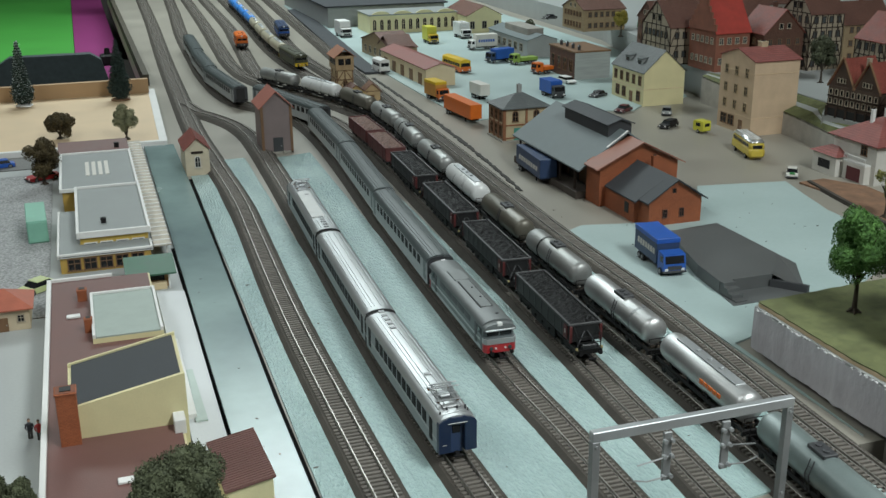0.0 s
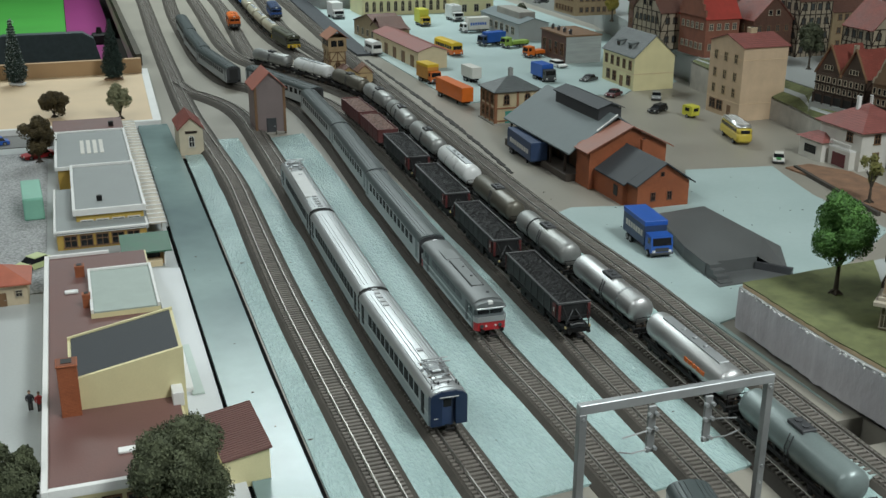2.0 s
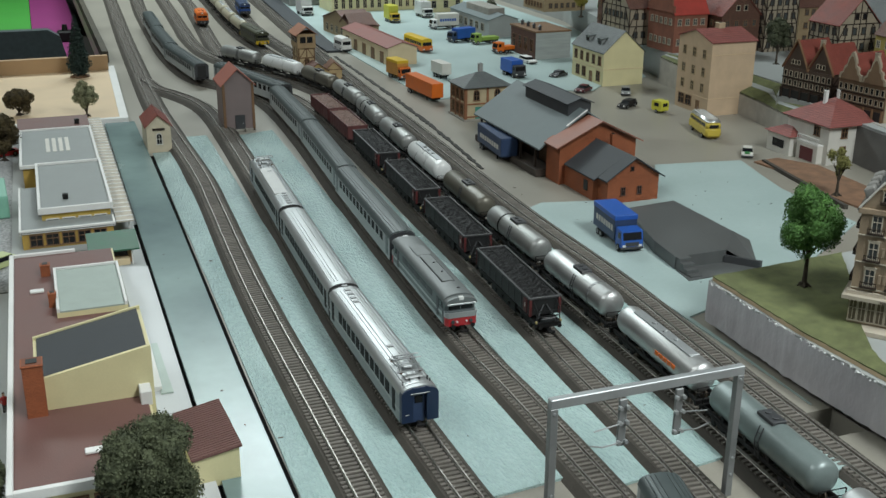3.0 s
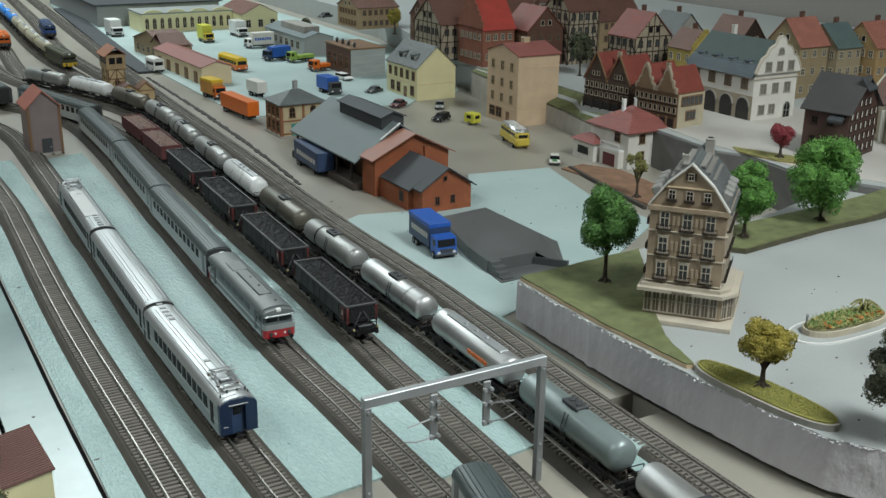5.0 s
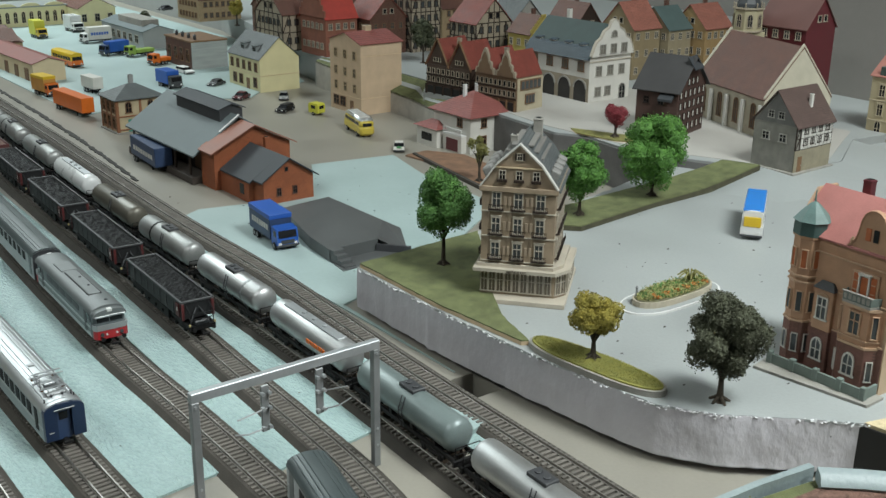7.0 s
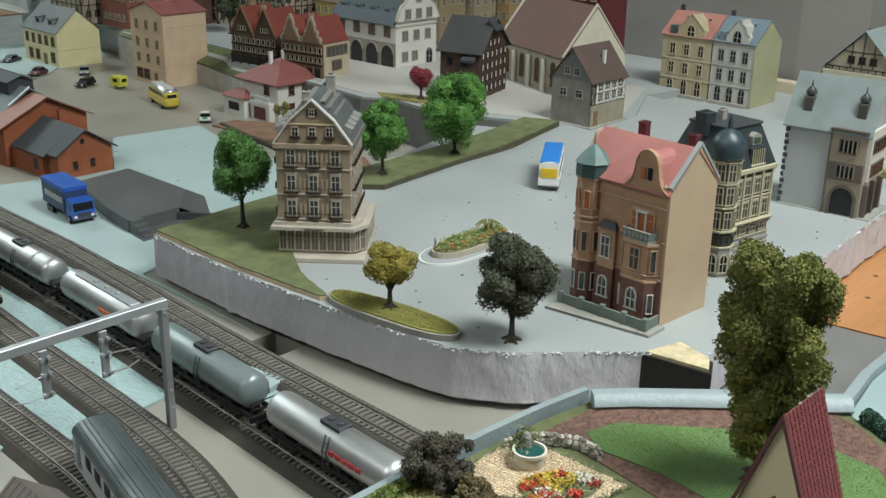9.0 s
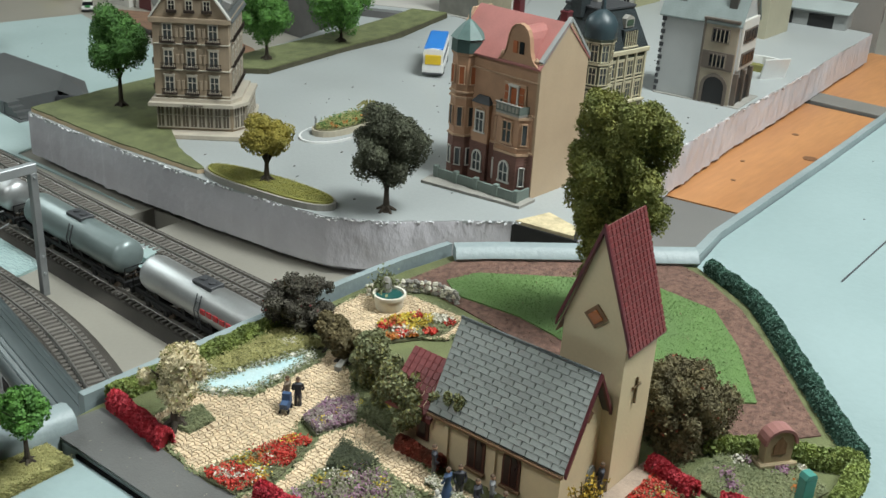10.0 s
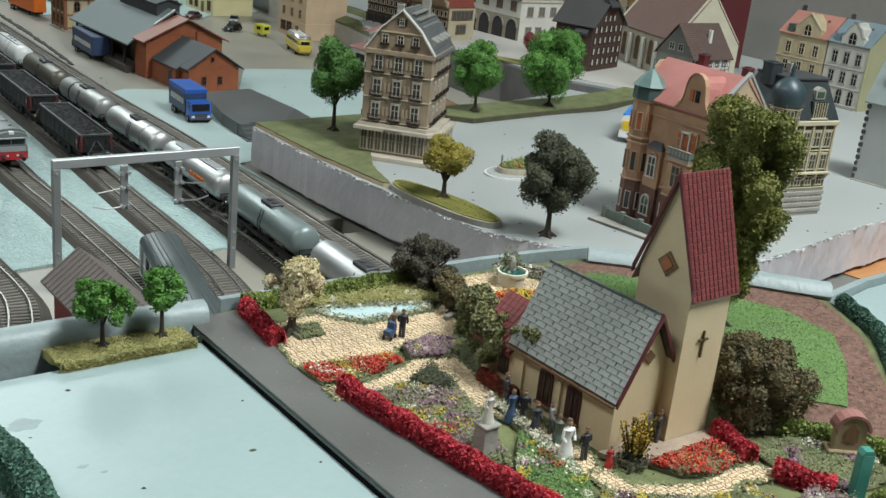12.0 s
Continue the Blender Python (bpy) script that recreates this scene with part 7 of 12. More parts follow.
# black slabs between the piers stand for the arches' shade
for i in range(2):
    x0 = 0.008 + i * 0.025
    part("arch", MB().slab_y([(x0, 0), (x0 + 0.018, 0)] + [(x0 + 0.009 + 0.009 * math.cos(math.pi * k / 8), 0.024 + 0.009 * math.sin(math.pi * k / 8)) for k in range(9)], -0.004, 0.002), BLACK, b, "black slab painted as the arch's shade")
for i in range(3):
    x0 = 0.004 + i * 0.026
    part("arcade_pier", MB().box(x0 - 0.0025, x0 + 0.0025, -0.006, 0.0, 0, 0.040, 0.0004), BAY, b)
for yy in (0.014, 0.076):
    o_ = part("roof_lantern", MB().box(0.006, 0.018, yy - 0.005, yy + 0.005, 0.110, 0.131, 0.0005), M("lantern_dark", (0.075, 0.07, 0.06), 0.6, var=0.1), b, "dark dormer lantern")
    part("lantern_dome", MB().lathe([(0.006, 0.134), (0.0062, 0.137), (0.0035, 0.141), (0.0012, 0.143), (0.0004, 0.150)], 0.012, yy, 10), DARKGREY, o_, smooth=40)
for i in range(13):
    part("quoin", MB().box(-0.0012, 0.004 if i % 2 else 0.0025, 0.091 if i % 2 else 0.0925, 0.0962, 0.003 + i * 0.0078, 0.008 + i * 0.0078, 0.0003), DARKGREY, b, "dark quoin stone")
part("paving", MB().box(-0.004, w + 0.01, -0.014, d, -0.0, 0.0015), STONE, b)

hw = thing("curved_planter", "white curved wall round a small green hedge", "planter")
pts_ = [(1.165, 0.425), (1.21, 0.432), (1.245, 0.415), (1.262, 0.38), (1.262, 0.352), (1.235, 0.338)]
part("wall", MB().sweep([(-0.002, 0), (-0.002, 0.018), (0.002, 0.018), (0.002, 0)], [(px, py, UP) for px, py in pts_]), WHITE, hw)
part("hedge", MB().sweep([(-0.008, 0), (-0.007, 0.009), (0.007, 0.009), (0.008, 0)], [(1.18, 0.41, UP), (1.22, 0.413, UP), (1.245, 0.385, UP), (1.247, 0.36, UP)]), LEAF_OLIVE, hw)
part("panel", MB().join(MB().box(-0.001, 0.001, -0.02, 0.02, 0, 0.028), pose(1.222, 0.348, UP, 0, -12, 60)), WHITE, hw)

b = house("beige_block", "four-storey beige apartment block with a pale red roof", 1.021, 1.705, 0.0, 0.10, 0.115, 0.143, "gx", 0.018, M("block_sandstone", (0.58, 0.43, 0.29), 0.6, var=0.08, scale=40, bump=0.15), PINKROOF)
w, d = 0.10, 0.115
windows(b, w, d, "W", [0.2, 0.5, 0.8], [0.052, 0.083, 0.118], 0.009, 0.016, "cross", M("sandstone", (0.40, 0.30, 0.18), 0.6))
windows(b, w, d, "W", [0.2, 0.42], [0.02], 0.018, 0.018, "cross", BROWNWOOD)
door(b, w, d, "W", 0.7, 0.012, 0.026)
bands(b, w, d, [0.033, 0.118], TAN, 0.0012, 0.0006)
chimney(b, 0.055, 0.06, 0.14, 0.172, BEIGE, 0.007)

b = house("yellow_house", "pale yellow two-storey house with a grey roof and dormers", 0.971, 2.035, 0.0, 0.10, 0.148, 0.074, "gy", 0.045, YELLOWISH, GREYROOF)
w, d = 0.10, 0.148
windows(b, w, d, "W", even(5, 0.12, 0.88), [0.054], 0.010, 0.018, "cross", BROWNWOOD)
windows(b, w, d, "W", [0.2, 0.4, 0.85], [0.02], 0.014, 0.020, "cross", BROWNWOOD)
door(b, w, d, "W", 0.62, 0.014, 0.026)
for yy in (0.045, 0.10):
    dormer(b, 0.012, yy, 0.082, 0.020, "W", GREYROOF, GREYFELT)
bands(b, w, d, [0.036], CREAM)

b = house("pink_roof_villa", "white villa with a pale red hip roof, balcony and garage", 1.0, 1.33, 0.0, 0.10, 0.105, 0.066, "hip", 0.034, PLASTER, PINKROOF, o=0.008)
w, d = 0.10, 0.105
windows(b, w, d, "S", [0.3, 0.75], [0.022, 0.052], 0.010, 0.014, "cross", BROWNWOOD)
windows(b, w, d, "W", [0.72], [0.052], 0.012, 0.014, "cross", BROWNWOOD)
part("garage_block", MB().box(-0.012, 0.0, 0.01, 0.062, 0.0, 0.030, 0.0005), PLASTER, b)
part("garage_door", MB().box(-0.0128, -0.0118, 0.02, 0.052, 0.002, 0.024), MAROON, b, "brown garage door")
bal = MB().box(-0.012, 0.0, 0.01, 0.062, 0.030, 0.032)
for i in range(14):
    bal.box(-0.0122, -0.0114, 0.0105 + i * 0.0039, 0.0118 + i * 0.0039, 0.032, 0.041)
bal.box(-0.0125, -0.0110, 0.010, 0.062, 0.041, 0.0425)
part("balcony", bal, WHITE, b, "white slatted balcony rail")
an = part("annex", MB().box(-0.020, 0.012, 0.07, 0.13, 0, 0.034), PLASTER, b)
part("annex_roof", MB().add([(-0.025, 0.065, 0.034), (0.015, 0.065, 0.034), (0.015, 0.135, 0.034), (-0.025, 0.135, 0.034), (0.0, 0.09, 0.046), (0.0, 0.11, 0.046)], [(0, 1, 4), (1, 2, 5, 4), (2, 3, 5), (3, 0, 4, 5), (0, 1, 2, 3)]), PINKROOF, an)
part("annex_window", MB().box(-0.0206, -0.0199, 0.085, 0.115, 0.010, 0.024), GLASS, an)
chimney(b, 0.035, 0.06, 0.08, 0.112, WHITE, 0.003)
chimney(b, 0.075, 0.075, 0.075, 0.108, WHITE, 0.003)

HALLGLASS = M("hall_glass", (0.16, 0.15, 0.125), 0.3, var=0.1, bump=0.0)
b = house("gabled_town_hall", "white baroque house with a blue-grey mansard roof and arcades", 1.255, 1.30, UT, 0.108, 0.17, 0.088, "gy", 0.052, PLASTER, M("patina_slate", (0.05, 0.076, 0.072), 0.68, var=0.12, scale=40), o=0.004)
w, d = 0.108, 0.17
windows(b, w, d, "S", [0.22, 0.5, 0.78], [0.058], 0.013, 0.017, "cross", STONE, HALLGLASS)
for u_ in (0.24, 0.5, 0.76):
    window_at(b, w * u_, -0.0055, 0.0985, 0, 0.013, 0.016, "cross", STONE, HALLGLASS)
window_at(b, w * 0.5, -0.0055, 0.1225, 0, 0.012, 0.005, "arch", STONE, HALLGLASS)
windows(b, w, d, "S", [0.22, 0.46], [0.020], 0.013, 0.016, "cross", STONE, HALLGLASS)
windows(b, w, d, "S", [0.82], [0.012], 0.015, 0.020, "arch", STONE, GLASS)
part("string_course", MB().box(-0.003, w + 0.003, -0.0022, 0.0, 0.0755, 0.0775, 0.0004), CANOPY, b)
windows(b, w, d, "W", even(4, 0.13, 0.87), [0.066], 0.014, 0.016, "cross", BROWNWOOD, HALLGLASS)
m_, L_ = FACES["W"](w, d)
# arcade shade as colour: dark slabs laid on the street wall
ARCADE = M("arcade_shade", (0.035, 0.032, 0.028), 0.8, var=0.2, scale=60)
for u_ in even(4, 0.13, 0.87):
    bow_ = [(math.cos(math.pi * k / 10), math.sin(math.pi * k / 10)) for k in range(11)]
    part("arch", MB().join(MB().slab_y([(u_ * L_ - 0.0155, 0.0), (u_ * L_ + 0.0155, 0.0)] + [(u_ * L_ + 0.0155 * c_, 0.026 + 0.0155 * s_) for c_, s_ in bow_], -0.0012, 0.0004), m_), ARCADE, b, "dark slab painted as arcade shade")
    part("arch_ring", MB().join(MB().slab_y([(u_ * L_ + 0.0178 * c_, 0.026 + 0.0178 * s_) for c_, s_ in bow_] + [(u_ * L_ + 0.0150 * c_, 0.026 + 0.0150 * s_) for c_, s_ in reversed(bow_)], -0.0024, -0.0004), m_), STONE, b)
gf = MB()
gp = [(-0.01, 0.086), (0.04, 0.100), (0.10, 0.112), (0.2, 0.118), (0.26, 0.130), (0.38, 0.136), (0.42, 0.147), (0.5, 0.151), (0.58, 0.147), (0.62, 0.136), (0.74, 0.130), (0.8, 0.118), (0.9, 0.112), (0.96, 0.100), (1.01, 0.086)]
gf.slab_y([(w * u, z) for u, z in gp], -0.0055, -0.001)
part("curved_gable", gf, PLASTER, b, "white curved gable")
part("gable_coping", MB().slab_y([(w * u, z + 0.0002) for u, z in gp] + [(w * (0.5 + (u - 0.5) * 1.03), z + 0.0022) for u, z in reversed(gp)], -0.0066, -0.0004), CANOPY, b, "beige gable coping")
part("mansard_skirt", MB().slab_y([(-0.007, 0.080), (-0.001, 0.080), (0.012, 0.1015), (0.010, 0.1035), (0.003, 0.0985)], 0.0, d), BLUEROOF, b, "dark slate mansard edge")
part("arcade_front", MB().box(-0.0003, 0.0, 0.0, d, 0.0, 0.046), AGED, b, "brownish arcade front")
for yy in (0.03, 0.07, 0.11, 0.15):
    dormer(b, 0.008, yy, 0.094, 0.014, "W", BLUEROOF, PLASTER)
chimney(b, 0.06, 0.12, 0.13, 0.158, PLASTER)

# two old houses, each with a pair of gables to the street
for k, (hx, hy, hw_, hd, hh, hr, rz_) in enumerate(((1.088, 1.312, 0.07, 0.098, 0.062, 0.042, 8), (1.092, 1.445, 0.075, 0.115, 0.056, 0.048, 8))):
    b = thing("half_timbered_house", "brown timbered house with twin curved gables and a red roof" if k == 0 else "dark half-timbered house with twin pointed gables and a red roof", "house", pose(hx, hy, UT, 0, 0, rz_), group="red-roofed old town houses")
    wallm = M("street_front_brown", (0.17, 0.105, 0.06) if k == 0 else (0.085, 0.055, 0.04), 0.6, var=0.12, scale=60)
    g2 = hd / 2
    wl = MB().box(0, hw_, 0, hd, 0, hh)
    for q in range(2):
        wl.slab_x([(q * g2 + 0.001, hh - 0.0001), (q * g2 + g2 - 0.001, hh - 0.0001), (q * g2 + g2 / 2, hh + hr - 0.001)], 0.001, hw_)
    part("wall", wl, wallm, b)
    for q in range(2):
        part("roof", MB().join(roof_mb(hw_, g2, hh, hr, "gx", 0.0), pose(0, q * g2, 0)), REDROOF, b)
        if k == 0:
            gp_ = [(0.02, 0.0), (0.05, 0.010), (0.16, 0.013), (0.20, 0.022), (0.30, 0.026), (0.34, 0.036), (0.44, 0.046), (0.5, 0.049), (0.56, 0.046), (0.66, 0.036), (0.70, 0.026), (0.80, 0.022), (0.84, 0.013), (0.95, 0.010), (0.98, 0.0)]
            part("curved_gable", MB().slab_x([(q * g2 + g2 * u, hh + z * 0.95) for u, z in gp_], -0.003, 0.002), AGED, b, "stone-edged curved gable")
            part("gable_field", MB().slab_x([(q * g2 + g2 * (0.5 + (u - 0.5) * 0.82), hh + z * 0.80) for u, z in gp_], -0.0036, -0.003), wallm, b)
        else:
            for s_ in (0, 1):
                e_ = q * g2 + (-0.002 if s_ == 0 else g2 + 0.002)
                part("barge_board", MB().slab_x([(e_, hh - 0.003), (q * g2 + g2 / 2, hh + hr + 0.0005), (q * g2 + g2 / 2, hh + hr + 0.004), (e_, hh + 0.0005)], -0.003, 0.001), BROWNWOOD, b)
    for z_ in (hh * 0.52, hh * 0.80):
        part("beam", MB().box(-0.0022, 0.0, 0.0, hd, z_ - hh * 0.13 - 0.001, z_ - hh * 0.13 + 0.0008), TIMBER, b)
        windows(b, hw_, hd, "W", even(9, 0.06, 0.94), [z_], 0.0055, 0.009, "plain", AGED, GLASS)
    for q in range(2):
        windows(b, hw_, hd, "W", [0.25 + 0.5 * (1 - q) - 0.06, 0.25 + 0.5 * (1 - q), 0.25 + 0.5 * (1 - q) + 0.06], [hh + hr * 0.22], 0.0045, 0.007, "plain", AGED, GLASS)
    # black sheet on the solid wall paints the shade behind the posts
    part("arcade", MB().box(-0.0015, 0.0, 0.004, hd - 0.004, 0.002, hh * 0.28), BLACK, b, "black sheet painted as ground-floor arcade shade")
    for i in range(6):
        part("post", MB().box(-0.004, -0.0012, i * (hd - 0.003) / 5, i * (hd - 0.003) / 5 + 0.003, 0, hh * 0.34), BROWNWOOD if k == 0 else TIMBER, b)
    if k == 0:
        part("plaster_side", MB().box(0.002, hw_ + 0.0012, -0.0012, 0.0, 0.0, hh - 0.002), M("side_cream", (0.46, 0.40, 0.28), 0.6, var=0.08, scale=50), b, "aged cream plastered side wall")
        for z_, x0_, x1_, n_ in ((hh * 0.78, 0.008, hw_ - 0.006, 5), (hh * 0.36, 0.022, 0.048, 3)):
            fr_ = part("window_band", MB().box(x0_, x1_, -0.0032, -0.0012, z_ - 0.009, z_ + 0.009, 0.0004), BROWNWOOD, b, "brown window band")
            st_ = (x1_ - x0_) / n_
            for i in range(n_):
                part("pane", MB().box(x0_ + st_ * (i + 0.14), x0_ + st_ * (i + 0.86), -0.0038, -0.003, z_ - 0.007, z_ + 0.007), CLEAR, fr_)
    else:
        timber(b, hw_, hd, hh, "S", 4, 3, t=0.002)
    chimney(b, hw_ * 0.4, hd * 0.5, hh, hh + hr + 0.004, AGED, 0.0035)
cut_ = MB().sweep([(-0.0012, 0.0), (-0.0012, UT - 0.002), (0.0012, UT - 0.002), (0.0012, 0.0)], [(1.143, 0.777), (1.087, 0.898), (1.047, 0.989), (1.062, 1.112), (1.037, 1.16), (1.052, 1.30), (1.066, 1.418)])
whole("cut_wall", cut_, M("cut_asphalt", (0.15, 0.145, 0.14), 0.7, var=0.15, scale=30, bump=0.3), "dark grey retaining wall below the upper town", "retaining wall", kind="structure")
AGEDWHITE = M("aged_white_shutter", (0.50, 0.485, 0.44), 0.6, var=0.1)
b = house("dark_barn", "dark brown timber barn with a grey roof and white shutters", 1.160, 1.010, UT, 0.105, 0.072, 0.080, "gy", 0.046, M("barn_brown", (0.075, 0.04, 0.032), 0.65, var=0.12, scale=60), M("barn_felt", (0.060, 0.058, 0.058), 0.7, var=0.1, scale=25, spec=0.25), rz=16, o=0.006)
w, d = 0.105, 0.072
windows(b, w, d, "S", even(6, 0.09, 0.91), [0.017, 0.035, 0.053, 0.071], 0.0064, 0.0100, "plain", TIMBER, AGEDWHITE)
windows(b, w, d, "S", [0.35, 0.5, 0.65], [0.089], 0.0062, 0.0095, "plain", TIMBER, AGEDWHITE)
part("roof_skirt", MB().slab_x([(-0.010, 0.108), (0.004, 0.126), (0.004, 0.1285), (-0.010, 0.1105)], w * 0.34, w * 0.66), DARKFELT, b, "small half-hip at the gable")
part("side_porch", MB().slab_y([(-0.012, 0.062), (0.0, 0.070), (0.0, 0.074), (-0.012, 0.066)], 0.006, 0.030), DARKFELT, b, "small grey side canopy")
windows(b, w, d, "W", [0.25, 0.6], [0.03, 0.06], 0.008, 0.010, "cross", TIMBER)

b = house("town_church", "large stone church with a brown tiled roof and white gables", 1.275, 0.93, UT, 0.12, 0.21, 0.068, "gy", 0.078, M("church_stone", (0.40, 0.355, 0.27), 0.7, var=0.12, scale=70, bump=0.4), BROWNROOF, rz=-20, o=0.003, cat="church")
w, d = 0.12, 0.21
windows(b, w, d, "W", even(4, 0.14, 0.86), [0.032], 0.010, 0.034, "arch", BROWNWOOD, M("church_glass", (0.06, 0.042, 0.03), 0.3, var=0.1, bump=0.0))
for u in (0.03, 0.27, 0.5, 0.73, 0.97):
    part("buttress", MB().box(-0.006, 0.0, d * u - 0.003, d * u + 0.003, 0, 0.056, 0.0005), PLASTER, b)
for yy in (0.0, d):
    part("white_gable", MB().slab_y([(-0.002, 0.0), (w + 0.002, 0.0), (w + 0.002, 0.07), (w / 2, 0.152), (-0.002, 0.07)], yy - 0.002, yy + 0.002), M("gable_white", (0.50, 0.46, 0.36), 0.6, var=0.06), b, "white plastered gable")
windows(b, w, d, "S", [0.5], [0.09], 0.009, 0.016, "arch", STONE)
TOWERCREAM = M("tower_cream", (0.42, 0.375, 0.24), 0.65, var=0.1, scale=60, bump=0.2)
tw = part("bell_tower", MB().box(0.077, 0.123, d - 0.01, d + 0.036, 0, 0.142, 0.0006).lathe([(0.026, 0.142), (0.0255, 0.184)], 0.100, d + 0.013, 8), TOWERCREAM, b, "cream bell tower with an eight-sided belfry")
for z_, r_ in ((0.141, 0.029), (0.180, 0.0285)):
    part("tower_cornice", MB().lathe([(r_ - 0.004, z_), (r_, z_ + 0.001), (r_, z_ + 0.003), (r_ - 0.004, z_ + 0.004)], 0.100, d + 0.013, 8), AGED, tw)
for k_ in range(8):
    a = 22.5 + 45 * k_
    window_at(tw, 0.100 + 0.0240 * math.cos(radians(a)), d + 0.013 + 0.0240 * math.sin(radians(a)), 0.160, a + 90, 0.0075, 0.017, "arch", AGED, BLACK, "belfry_opening")
    part("finial", MB().lathe([(0.0016, 0.184), (0.0012, 0.188), (0.0017, 0.190), (0.0003, 0.193)], 0.100 + 0.026 * math.cos(radians(a + 22.5)), d + 0.013 + 0.026 * math.sin(radians(a + 22.5)), 6), AGED, tw)
part("tower_cap", MB().lathe([(0.0215, 0.183), (0.0205, 0.190), (0.0165, 0.200), (0.0150, 0.208), (0.0120, 0.217), (0.0075, 0.226), (0.0030, 0.238), (0.0008, 0.259)], 0.100, d + 0.013, 8), M("cap_slate", (0.05, 0.055, 0.06), 0.5, var=0.12, scale=60), tw, "dark slate tower cap")

b = house("stone_cottage", "grey stone cottage with a half-timbered side and brown roof", 1.138, 0.775, UT, 0.086, 0.072, 0.070, "gx", 0.044, M("cottage_stone", (0.24, 0.23, 0.20), 0.75, var=0.14, scale=70, bump=0.4), tiled(M("cottage_roof", (0.135, 0.085, 0.072), 0.65, var=0.12, scale=50), 0.003, 0.0026), o=0.004)
w, d = 0.086, 0.072
part("timber_panel", MB().box(0.012, w + 0.0008, -0.0008, 0.001, 0.034, 0.066), PLASTER, b, "white infill panels")
timber(b, w, d, 0.066, "S", 9, 2, 0, 0.034)
windows(b, w, d, "S", [0.25, 0.45, 0.65, 0.85], [0.044, 0.060], 0.007, 0.008, "cross", TIMBER)
door(b, w, d, "S", 0.15, 0.010, 0.024)
windows(b, w, d, "W", [0.3, 0.7], [0.048], 0.010, 0.010, "cross", STONE)
windows(b, w, d, "W", [0.38, 0.62], [0.080], 0.008, 0.009, "cross", STONE)
part("gable_cladding", MB().join(MB().slab_y([(0.002, 0.068), (d - 0.002, 0.068), (d / 2, 0.111)], -0.0006, 0.0004), FACES["W"](w, d)[0]), M("gable_slate", (0.17, 0.165, 0.155), 0.7, var=0.12, scale=60, bump=0.3), b, "dark slate-hung gable")
part("plinth_slab", MB().box(-0.006, w + 0.006, -0.006, d, -0.001, 0.002, 0.0004), STONE, b, "stone slab under the cottage")
part("lower_wall", MB().box(0.0, w + 0.0006, -0.0007, 0.001, 0.002, 0.034), M("cottage_beige", (0.30, 0.265, 0.185), 0.7, var=0.12, scale=60), b, "beige lower wall")
chimney(b, 0.050, 0.016, 0.078, 0.108, PLASTER, 0.0024)

SALMON_TILE = tiled(M("salmon_tiles", (0.42, 0.16, 0.115), 0.6, var=0.1, scale=50), 0.003, 0.0026)
